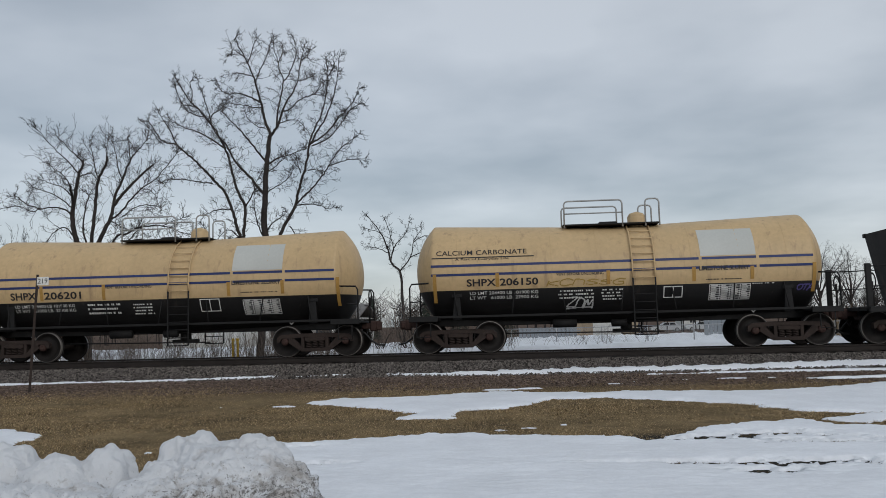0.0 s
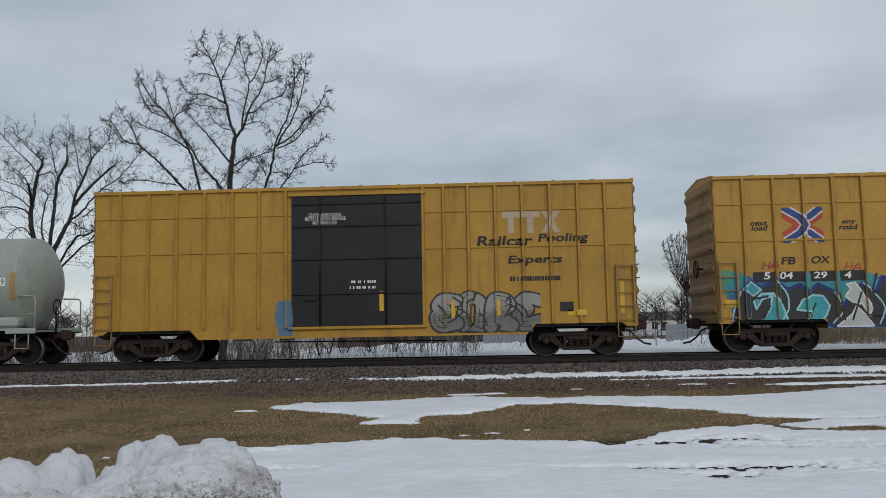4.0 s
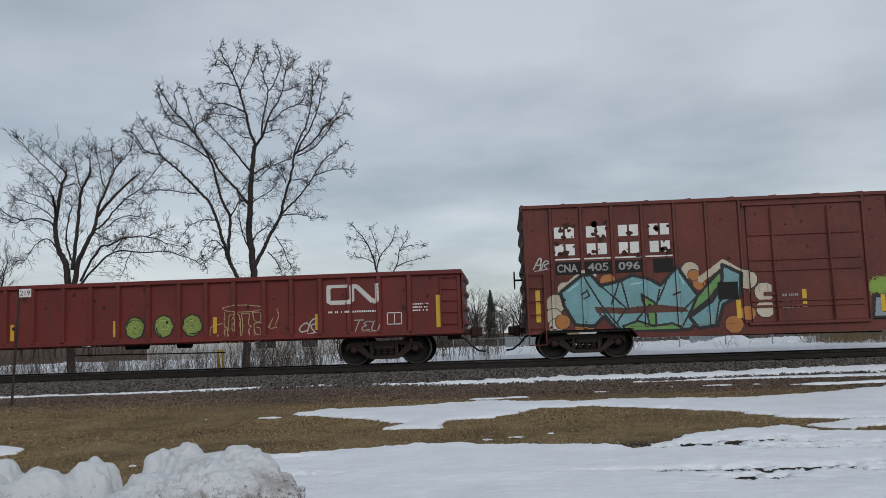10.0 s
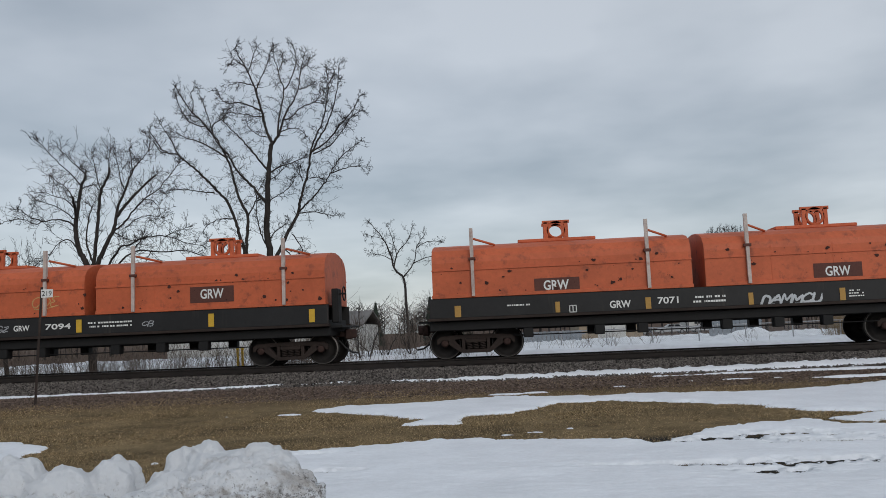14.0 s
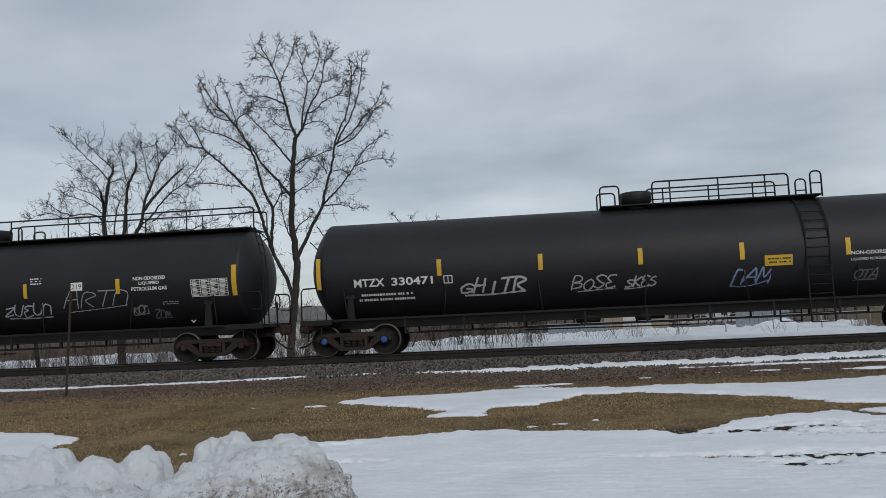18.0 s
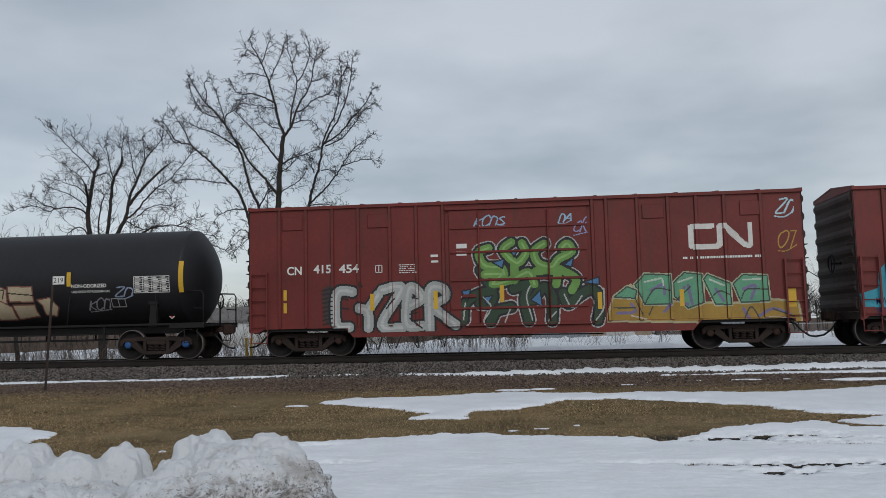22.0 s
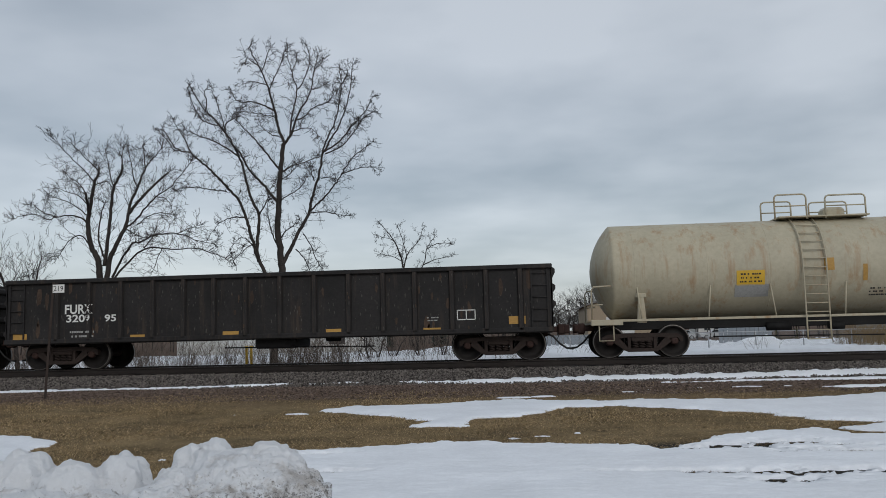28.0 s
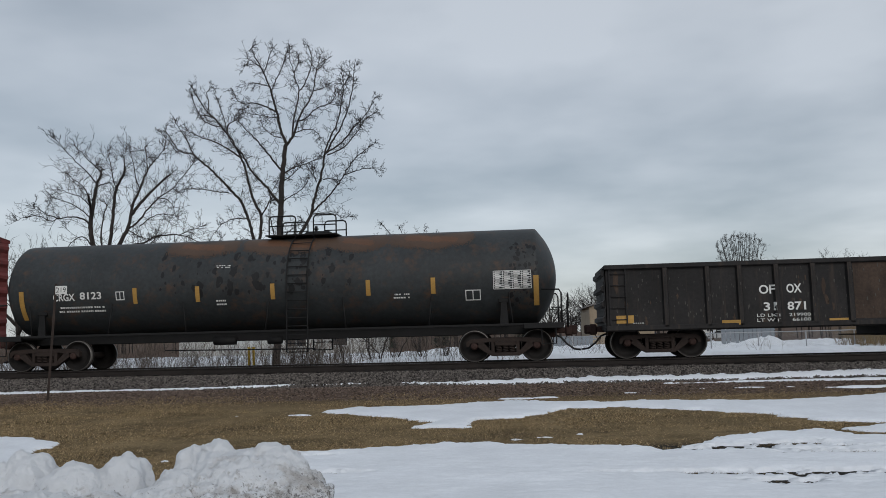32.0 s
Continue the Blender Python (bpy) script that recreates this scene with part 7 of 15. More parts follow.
def cloud(root, x0, x1, z0, z1, seed, colours, freq=1.0, label="clouded spray-paint background"):
    """Soft-edged fields of colour."""
    cv = Canvas(x0, x1, z0, z1, 0.03)
    f = noise_grid(cv.x, cv.z, (0.7 * freq, 0.9 * freq), seed) + 0.12 * noise_grid(cv.x, cv.z, (4, 5), seed + 3) + 0.22 * (np.random.default_rng(seed).random(cv.x.shape) - 0.5)
    edge = np.minimum(np.minimum(cv.x, cv.ww - cv.x) * 1.5, (cv.hh - cv.z) * 1.6) - 0.22 + 0.5 * f
    k = np.clip(((f + 0.6) / 1.2 * len(colours)).astype(int), 0, len(colours) - 1)
    cv.c = np.where(edge > 0, k, -1)
    return cv.lay(root, colours, label=label, proud=0.005)


def band_logo(root, x0, x1, z0, z1, material_col):
    """A broad bent ribbon: open loop, slant and upright."""
    cv = Canvas(x0, x1, z0, z1, 0.03)
    w, h = cv.ww, cv.hh
    t = h * 0.105
    a = [(0.37 * w, h - t), (0.09 * w, h - t), (0.035 * w, h * 0.84), (0.035 * w, h * 0.16), (0.09 * w, t), (0.44 * w, t), (0.49 * w, h * 0.2)]
    b = [(0.49 * w, h * 0.2), (0.49 * w, h * 0.84), (0.53 * w, h - t), (0.57 * w, h - t * 1.3), (0.86 * w, t * 1.4), (0.92 * w, t), (0.96 * w, h * 0.16), (0.96 * w, h - 0.04)]
    cv.put((cv.dist(a) < t) | (cv.dist(b) < t), 0)
    return cv.lay(root, [material_col], "logo", "white bent-ribbon emblem")


def cross_logo(root, x0, x1, z0, z1):
    """Two crossing arrows."""
    cv = Canvas(x0, x1, z0, z1, 0.016)
    w, h = cv.ww, cv.hh
    t = h * 0.085
    for m in (0, 1):
        x = lambda v: (1 - v) * w if m else v * w
        cv.put(cv.dist([(x(0.0), h * 0.80), (x(0.42), h * 0.5), (x(0.0), h * 0.20)]) < t, 1)
    blue = [[(0.06 * w, h * 0.97), (0.42 * w, h * 0.72), (0.57 * w, h * 0.5), (0.42 * w, h * 0.28), (0.06 * w, h * 0.03)], [(0.95 * w, h * 0.97), (0.66 * w, h * 0.72)], [(0.66 * w, h * 0.28), (0.95 * w, h * 0.03)]]
    for p in blue:
        cv.put(cv.dist(p) < t * 1.5, 2)
    for p in blue:
        cv.put(cv.dist(p) < t, 0)
    return cv.lay(root, [(0.03, 0.06, 0.22), (0.42, 0.06, 0.04), (0.62, 0.60, 0.52)], "logo", "crossed blue and red arrow emblem")


def block_logo(root, x0, x1, z0, z1, col):
    """Three solid blocks like capitals, the last with a slanted notch."""
    cv = Canvas(x0, x1, z0, z1, 0.016)
    w, h = cv.ww, cv.hh
    u, v = cv.x / w, cv.z / h
    for a in (0.0, 0.335):
        cv.put((u > a) & (u < a + 0.31) & (v > 0.70), 0)
        cv.put((u > a + 0.10) & (u < a + 0.205), 0)
    for sgn in (1, -1):
        mid_ = 0.835 + sgn * (v - 0.5) * 0.22
        cv.put(np.abs(u - mid_) < 0.055, 0)
    cv.put((np.abs(u - (0.80 + 0.05 * (1 - np.abs(v - 0.5) * 2))) < 0.010) & (v > 0.1) & (v < 0.9), -1)
    return cv.lay(root, [col], "logo", "block emblem in faded paint")


def digits(root, x0, x1, z0, z1, fill, edge, glow):
    """The fat sprayed figures 1 2 5."""
    cv = Canvas(x0, x1, z0, z1, 0.025)
    w, h = cv.ww, cv.hh
    shapes = [[(0.06, 0.62), (0.2, 0.86), (0.17, 0.2)], [(0.06, 0.16), (0.3, 0.18)],
              [(0.36, 0.66), (0.44, 0.86), (0.6, 0.82), (0.6, 0.62), (0.42, 0.2), (0.64, 0.24)],
              [(0.92, 0.86), (0.7, 0.84), (0.68, 0.56), (0.86, 0.58), (0.94, 0.42), (0.86, 0.24), (0.7, 0.16)]]
    d = np.full(cv.x.shape, 1e9)
    for s in shapes:
        d = np.minimum(d, cv.dist([(a * w, b * h) for a, b in s]))
    t = h * 0.115
    cv.put((d < t + 0.24 + 0.05 * np.sin(cv.x * 6)) & (cv.z > h * 0.35), 2)
    cv.put(d < t + 0.06, 1)
    cv.put(d < t, 0)
    return cv.lay(root, [fill, edge, glow], label="large sprayed black figures with a green cloud")

# ---- the train, from its head to its tail ----
M_STENCIL = mat("black stencil", (0.03, 0.03, 0.03), 0.6, 0, 0.15)
M_NAVY = mat("navy blue paint", (0.02, 0.035, 0.13), 0.5, 0, 0.15)
M_GREYLET = mat("faded grey lettering", (0.30, 0.30, 0.29), 0.6, 0, 0.2)
M_REDLET = mat("red paint", (0.40, 0.03, 0.025), 0.5, 0, 0.15)
M_PATCH = mat("dark red brown patch", (0.10, 0.035, 0.025), 0.7, 0, 0.2)
P_CREAM = mat("cream tank paint", (0.56, 0.40, 0.215), 0.5, 0, 0.10, 0.5, 8, 0.05, dirt=(0.30, 0.20, 0.12), dirty=0.22, streak=True)
P_CREAMEDGE = mat("black tank underside", (0.011, 0.0105, 0.011), 0.55, 0, 0.3, 0.8, 9, 0.06, dirt=(0.05, 0.04, 0.033), dirty=0.12, streak=True)
P_TTX = mat("yellow wagon paint", (0.42, 0.235, 0.035), 0.6, 0, 0.15, 0.5, 9, 0.08, dirt=(0.20, 0.10, 0.035), dirty=0.24, streak=True)
P_TTX2 = mat("pale yellow wagon paint", (0.50, 0.32, 0.10), 0.6, 0, 0.14, 0.5, 9, 0.08, dirt=(0.22, 0.12, 0.05), dirty=0.24, streak=True)
P_ENDTAN = mat("dirty tan end paint", (0.30, 0.18, 0.06), 0.7, 0, 0.25, 0.8, 9, 0.1, dirt=(0.12, 0.075, 0.04), dirty=0.4, streak=True)
P_MAROON = mat("maroon wagon paint", (0.086, 0.019, 0.022), 0.55, 0, 0.16, 0.5, 9, 0.08, dirt=(0.05, 0.03, 0.028), dirty=0.28, streak=True)
P_BROWN = mat("brown red wagon paint", (0.125, 0.030, 0.022), 0.65, 0, 0.25, 0.6, 10, 0.1, dirt=(0.05, 0.026, 0.022), dirty=0.3, streak=True)
P_RED = mat("red oxide wagon paint", (0.150, 0.023, 0.019), 0.6, 0, 0.2, 0.6, 10, 0.08, dirt=(0.075, 0.03, 0.024), dirty=0.34, streak=True)
P_DARKEND = mat("sooty end paint", (0.05, 0.028, 0.024), 0.75, 0, 0.3, 0.8, 10, 0.1, dirt=(0.03, 0.022, 0.02), dirty=0.3, streak=True)
P_GREYTANK = mat("grey green tank paint", (0.33, 0.36, 0.33), 0.5, 0, 0.08, 0.5, 8, 0.05, dirt=(0.22, 0.20, 0.16), dirty=0.20, streak=True)
P_PALETANK = mat("pale grey tank paint", (0.38, 0.42, 0.42), 0.5, 0, 0.07, 0.5, 8, 0.05, dirt=(0.26, 0.25, 0.22), dirty=0.18, streak=True)
P_HOPPER = mat("grey hopper paint", (0.26, 0.25, 0.205), 0.6, 0, 0.15, 0.5, 8, 0.06, dirt=(0.13, 0.10, 0.07), dirty=0.34, streak=True)
P_HATCH = mat("dirty roof steel", (0.045, 0.044, 0.042), 0.8, 0, 0.25, 0.8, 8, 0.1)
P_PALEHOP = mat("pale grey hopper paint", (0.40, 0.415, 0.38), 0.6, 0, 0.12, 0.5, 8, 0.06, dirt=(0.27, 0.235, 0.195), dirty=0.32, streak=True)
P_HOPLOW = mat("soiled hopper bottom", (0.085, 0.066, 0.052), 0.75, 0, 0.25, 0.8, 9, 0.1, dirt=(0.06, 0.05, 0.042), dirty=0.3, streak=True)
P_ORANGE = mat("orange hood paint", (0.52, 0.115, 0.045), 0.6, 0, 0.14, 0.8, 8, 0.1, dirt=(0.10, 0.035, 0.025), dirty=0.26)
P_STAKE = mat("worn white stake paint", (0.50, 0.42, 0.38), 0.6, 0, 0.2, 2, 9, 0.05, dirt=(0.35, 0.08, 0.03), dirty=0.3)
P_BLACKTANK = mat("black tank paint", (0.0125, 0.0125, 0.0155), 0.55, 0, 0.25, 0.5, 9, 0.04)
P_WORN = mat("worn grey black tank", (0.055, 0.052, 0.047), 0.6, 0, 0.3, 0.4, 9, 0.06, dirt=(0.085, 0.06, 0.042), dirty=0.45)
P_PEEL = mat("peeling grey tank", (0.030, 0.034, 0.036), 0.55, 0, 0.35, 0.5, 9, 0.06, dirt=(0.085, 0.045, 0.026), dirty=0.34)
P_GONDBLACK = mat("black gondola paint", (0.0155, 0.014, 0.014), 0.75, 0, 0.5, 0.6, 12, 0.15, dirt=(0.065, 0.045, 0.033), dirty=0.26, streak=True)
P_WHITETANK = mat("white tank paint", (0.78, 0.78, 0.75), 0.45, 0, 0.06, 0.5, 8, 0.04, dirt=(0.46, 0.44, 0.40), dirty=0.12, streak=True)
P_LATEX = mat("stained cream tank", (0.42, 0.38, 0.28), 0.55, 0, 0.12, 0.5, 8, 0.05, dirt=(0.32, 0.19, 0.09), dirty=0.34, streak=True)
P_DOORBLACK = mat("black door paint", (0.011, 0.011, 0.0125), 0.5, 0, 0.25)
P_PALEPATCH = mat("pale grey repaint", (0.52, 0.53, 0.50), 0.5, 0, 0.06)
M_BLUECAP = mat("blue bearing cap", (0.03, 0.10, 0.28), 0.5, 0, 0.2)
M_STEEL = mat("pale galvanised rail", (0.36, 0.36, 0.35), 0.55, 0.2, 0.15)
CAP_BLUE = CAP_ME.copy()
CAP_BLUE.materials[0] = M_BLUECAP


def rail_hoop(root, xa, xb, y, zt, h, material, posts=(), mid=True, r=0.024, drop=(True, True)):
    """A handrail on top of a tank."""
    pts = []
    if drop[0]:
        pts += [(xa, y, zt - 0.05), (xa, y, zt + h - 0.1), (xa + 0.03, y, zt + h - 0.03)]
    pts += [(xa + 0.1, y, zt + h), (xb - 0.1, y, zt + h)]
    if drop[1]:
        pts += [(xb - 0.03, y, zt + h - 0.03), (xb, y, zt + h - 0.1), (xb, y, zt - 0.05)]
    hr = part("handrail", Geo().tube(pts, r, 6), material, root)
    for x in posts:
        part("rail_post", Geo().cyl((x, y, zt - 0.05), (x, y, zt + h), r * 0.9, 6), material, hr)
    if mid:
        part("mid_rail", Geo().cyl((xa, y, zt + h * 0.5), (xb, y, zt + h * 0.5), r * 0.8, 6), material, hr)
    return hr


def tank_fittings(root, hl, r, zc, tc, trim, seams, ladder_x, plat, bend=0.0, drop_rail=False, saddle=0.55, seam_mat=None, ladder_mat=None, ladder_w=0.62, two_tone=False):
    """Walkways, saddles, seams, ladder, platform and end rails of a tank wagon."""
    zt = zc + r - bend * 0.9
    for x in seams:
        c = zc - bend * (1 - min(1, abs(x) / (hl - 0.3)))
        sg = Geo().lathe([(x - 0.016, r - 0.004), (x - 0.006, r + 0.006), (x + 0.006, r + 0.006), (x + 0.016, r - 0.004)], "x", (0, 0, c), 48)
        if two_tone:
            sg.f = [f for f in sg.f if min(sg.v[i][2] for i in f) > 1.8]
            sg.s, sg.m = sg.s[:len(sg.f)], sg.m[:len(sg.f)]
        part("weld_seam", sg, seam_mat or SEAM_OF[root.name], root)
    for s in (-1, 1):
        # running rail along the sill with struts
        part("side_rail", Geo().box(-hl + 0.3, hl - 0.3, s * 1.36 - 0.025, s * 1.36 + 0.025, 1.02, 1.09, 0.01), M_BLACK if trim is P_PALETANK else trim, root)
        for i in range(7):
            x = -hl + 1.3 + (2 * hl - 2.6) * i / 6
            part("strut", Geo().tube([(x, s * 1.36, 1.05), (x + 0.1 * (1 if i % 2 else -1), s * r * 0.93, zc - r * 0.36 - bend * 0.5)], 0.02, 5), trim, root)
        for e in (-1, 1):
            x = e * tc
            yy = math.sqrt(max(0.01, r * r - (r * saddle) ** 2))
            zs = zc - r * saddle
            part("saddle", Geo().plate([(x - 0.13, 0.98), (x + 0.13, 0.98), (x + 0.08, zs), (x - 0.08, zs)], *sorted((s * (yy + 0.02), s * (yy + 0.07)))).box(x - 0.15, x + 0.15, *sorted((s * (yy - 0.08), s * (yy + 0.08))), zs - 0.02, zs + 0.10, 0.02), trim, root)
    for e in (-1, 1):
        xa, xb = sorted((e * (tc + 0.55), e * (hl + 0.12)))
        part("end_deck", Geo().box(xa, xb, -1.42, 1.42, 0.97, 1.02).box(xa, xb, -1.44, -1.36, 0.93, 1.09, 0.01).box(xa, xb, 1.36, 1.44, 0.93, 1.09, 0.01), trim, root)
        for y in (-1.38, 1.38):
            xo = e * (hl + 0.08)
            part("end_rail", Geo().tube([(xo, y, 1.0), (xo, y, 1.92), (xo - e * 0.06, y, 2.02), (xo - e * 0.55, y * 0.97, 2.04)], 0.024, 6).cyl((xo, y, 1.5), (xo - e * 0.3, y * 0.97, 1.52), 0.018, 5), trim, root)
            part("sill_step", Geo().tube([(e * (hl - 0.1), y, 0.98), (e * (hl - 0.1), y, 0.5), (e * (hl - 0.5), y, 0.5), (e * (hl - 0.5), y, 0.98)], 0.02, 5), trim, root)
    part("end_brake_wheel", Geo().lathe([(-0.02, 0.22), (0, 0.25), (0.02, 0.22), (0, 0.19), (-0.02, 0.22)], "x", (hl + 0.3, -0.55, 1.72), 18).cyl((hl + 0.28, -0.55, 0.95), (hl + 0.28, -0.55, 1.72), 0.03, 6), M_BLACK, root)
    part("bottom_valve", Geo().cyl((0.3, 0, zc - r - bend - 0.22), (0.3, 0, zc - r - bend + 0.1), 0.17, 12).box(-0.1, 0.7, -0.12, 0.12, zc - r - bend - 0.3, zc - r - bend - 0.18, 0.02), M_BLACK, root)
    brake_gear(root, -1.9, -0.2)
    if drop_rail:
        for s in (-1, 1):
            dr = part("guard_rail", Geo().cyl((-tc + 1.6, s * 1.34, 0.62), (tc - 1.5, s * 1.34, 0.62), 0.022, 6), trim, root)
            part("lower_rail", Geo().cyl((-tc + 1.6, s * 1.34, 0.80), (tc - 1.5, s * 1.34, 0.80), 0.018, 6), trim, dr)
            for i in range(9):
                x = -tc + 1.6 + (2 * tc - 3.1) * i / 8
                part("rail_hanger", Geo().box(x - 0.03, x + 0.03, s * 1.34 - 0.02, s * 1.34 + 0.02, 0.6, 1.03), trim, dr)
    if ladder_x is not None:
        lm = ladder_mat or trim
        for s in (-1, 1):
            lad = Geo()
            n = 14
            arcs = []
            for k in range(n + 1):
                z = zt - 0.02 + (0.45 - zt) * k / n
                c = zc - bend * 0.9
                y = math.sqrt(max(0.05, (r + 0.07) ** 2 - (z - c) ** 2)) if z > c else r + 0.07
                arcs.append((min(y, 1.5), z))
            cut = [k for k in range(n + 1) if arcs[k][1] > 1.85][-1] if two_tone else n
            for dx in (-ladder_w / 2, ladder_w / 2):
                lad.tube([(ladder_x + dx, s * y, z) for y, z in arcs[:cut + 1]], 0.024, 5)
                if two_tone:
                    lad.tube([(ladder_x + dx, s * y, z) for y, z in arcs[cut:]], 0.024, 5, slot=1)
            lo = part("ladder", lad, [lm, M_BLACK] if two_tone else lm, root)
            for k in range(1, n + 1):
                y, z = arcs[k]
                part("rung", Geo().cyl((ladder_x - ladder_w / 2, s * y, z), (ladder_x + ladder_w / 2, s * y, z), 0.016, 6), M_BLACK if two_tone and z < 1.85 else lm, lo)
    if plat:
        xa, xb = plat
        part("top_deck", Geo().box(xa, xb, -0.72, 0.72, zt + 0.0, zt + 0.04, 0.005), trim, root)


SEAM_OF = {}


def new_tank(c, tc, hl, r, zc, label, paint_, trim, lower=None, zb=1.83, bend=0.0, cap=None, dish=0.42):
    root = wagon("tank_car", label, "tank car", c, tc, max(hl - 0.05, tc + 1.1), M_BLACK, cap=cap)
    SKIN[root.name] = round_skin(r, zc, bend, hl)
    SEAM_OF[root.name] = paint_
    me = tank_shell(hl, r, zc, bend, dish=dish).mesh("tank", paint_, lower or paint_)
    if lower:
        bm = bmesh.new()
        bm.from_mesh(me)
        bmesh.ops.bisect_plane(bm, geom=bm.verts[:] + bm.edges[:] + bm.faces[:], plane_co=(0, 0, zb), plane_no=(0, 0, 1))
        for f in bm.faces:
            f.material_index = 1 if f.calc_center_median().z < zb else 0
        bm.to_mesh(me)
        bm.free()
    part("tank", recalc(me), None, root)
    return root


def slurry_car(c, label, paint_, stripes):
    car = new_tank(c, 4.63, 5.9, 1.42, 2.4, label, paint_, M_BLACK, P_CREAMEDGE, 1.81, 0.2)
    pale = M_WHITE if paint_ is P_WHITETANK else P_CREAM
    tank_fittings(car, 5.9, 1.42, 2.4, 4.63, M_BLACK, (-4.6, -3.3, -1.9, -0.6, 2.0, 3.3, 4.6) if stripes else (-3.6, -0.9, 1.9), 0.66, (-1.5, 1.3), 0.2, ladder_mat=pale, seam_mat=paint_, two_tone=True)
    zt = 3.62
    steel = M_STEEL
    for y in (-0.7, 0.7):
        rail_hoop(car, -1.45, 0.24, y, zt, 0.74, steel, (), y < 0)
        rail_hoop(car, 0.9, 1.3, y, zt, 0.74, steel, (), False)
    part("manway_dome", Geo().lathe([(0.0, 0.27), (0.3, 0.27), (0.4, 0.2), (0.46, 0.0)], "x", (0, 0, 0), 20), pale, car, at=Matrix.Translation((0.74, 0, zt)) @ pose(0, 0, 0, 0, -90, 0))
    part("hatch_cover", Geo().box(-0.42, 0.14, -0.3, 0.3, zt + 0.02, zt + 0.16, 0.04), M_BLACK, car)
    if stripes:
        for za, zb_ in ((2.50, 2.57), (2.24, 2.31)):
            for xa, xb in ((-5.35, -2.1), (-2.1, 2.2), (2.28, 3.76), (3.84, 5.3)):
                panel(car, "blue_stripe", xa, xb, za - 0.02, zb_ - 0.02, M_NAVY, 0.007)
        panel(car, "repainted_field", 2.25, 3.76, 2.58, 3.36, P_PALEPATCH, 0.006)
    return car


def load_hopper(c):
    """The leading wagon: a black open hopper whose end sheets slope in towards the bottom."""
    root = wagon("hopper_car", "black steel open hopper wagon with sloping ends", "hopper car", c, 7.6, 8.75)
    w, z0, z1, top, low = 1.5, 1.05, 3.30, 7.75, 7.28
    for s in (-1, 1):
        ya, yb = sorted((s * w, s * (w - 0.03)))
        part("side_wall", Geo().plate([(-top, z1), (-low, z0), (low, z0), (top, z1)], ya, yb), P_GONDBLACK, root)
        ya, yb = sorted((s * (w - 0.05), s * (w + 0.1)))
        part("top_chord", Geo().box(-top - 0.02, top + 0.02, ya, yb, z1 - 0.11, z1 + 0.02, 0.02), P_GONDBLACK, root)
        part("side_sill", Geo().box(-8.98, 8.98, ya, yb, 0.88, 1.045, 0.015), M_BLACK, root)
        for e in (-1, 1):
            part("corner_post", Geo().box(e * 8.92 - 0.08, e * 8.92 + 0.08, *sorted((s * 1.4, s * 1.5)), 0.98, 2.23, 0.02), M_BLACK, root)
            part("hand_bar", Geo().cyl((e * 8.9, s * 1.42, 2.15), (e * 7.52, s * 1.42, 2.18), 0.018, 5), M_BLACK, root)
            part("hand_bar", Geo().cyl((e * 8.9, s * 1.42, 1.6), (e * 7.40, s * 1.42, 1.62), 0.018, 5), M_BLACK, root)
        for i in range(7):
            x = -6.0 + 2 * i
            part("side_post", Geo().box(x - 0.06, x + 0.06, *sorted((s * (w - 0.01), s * (w + 0.09))), z0, z1 - 0.1, 0.015), P_GONDBLACK, root)
    for e in (-1, 1):
        v = [(e * top, -w + 0.03, z1), (e * top, w - 0.03, z1), (e * low, w - 0.03, z0), (e * low, -w + 0.03, z0)]
        v += [(x - e * 0.05, y, z) for x, y, z in v]
        part("end_sheet", Geo().add(v, [(0, 1, 2, 3), (4, 7, 6, 5), (0, 4, 5, 1), (2, 6, 7, 3), (0, 3, 7, 4), (1, 5, 6, 2)]), P_GONDBLACK, root)
        part("end_deck", Geo().box(*sorted((e * 6.7, e * 9.0)), -1.42, 1.42, 0.93, 0.99), M_BLACK, root)
    part("brake_wheel", Geo().lathe([(-0.02, 0.23), (0, 0.26), (0.02, 0.23), (0, 0.2), (-0.02, 0.23)], "x", (-8.6, -0.9, 1.75), 18).cyl((-8.6, -0.9, 0.98), (-8.6, -0.9, 1.75), 0.03, 6), M_BLACK, root)
    part("floor", Geo().box(-low, low, -w + 0.04, w - 0.04, z0 - 0.04, z0 + 0.04), P_GONDBLACK, root)
    return root


load_hopper(18.61)
car = slurry_car(2.98, "cream and black slurry tank wagon with blue stripes", P_CREAM, True)
text(car, "CALCIUM CARBONATE", -5.19, 2.82, 2.60, 0.14, M_LETTERBLACK, False)
panel(car, "rule_line", -5.32, -2.39, 2.73, 2.76, M_LETTERBLACK)
text(car, "A Part of Everyday Life", -4.65, 2.65, 1.54, 0.08, M_LETTERBLACK, False)
text(car, "SHPX", -4.33, 1.91, 0.84, 0.21, M_LETTERBLACK)
text(car, "206150", -3.38, 1.91, 1.09, 0.21, M_LETTERBLACK)
text(car, "VENT BEFORE UNLOADING", -1.78, 2.15, 1.33, 0.08, M_LETTERBLACK, False)
text(car, "LIMESTONE SLURRY", 2.19, 2.17, 1.37, 0.13, M_LETTERBLACK, True)
bars(car, 2.35, 3.37, 1.89, 1.95, 1, M_LETTERBLACK, 7)
two_lines(car, -4.25, -2.3, 1.54, 1.76, "LD LMT 204400 LB 101900 KG", "LT WT   61000 LB  27900 KG", M_WHITE)
bars(car, -1.73, -0.72, 1.47, 1.76, 3, M_WHITE, 9)
bars(car, -0.53, 0.11, 1.41, 1.76, 4, M_WHITE, 10)
data_table(car, 2.48, 3.60, 1.35, 1.77, 7, 4, M_WHITE)
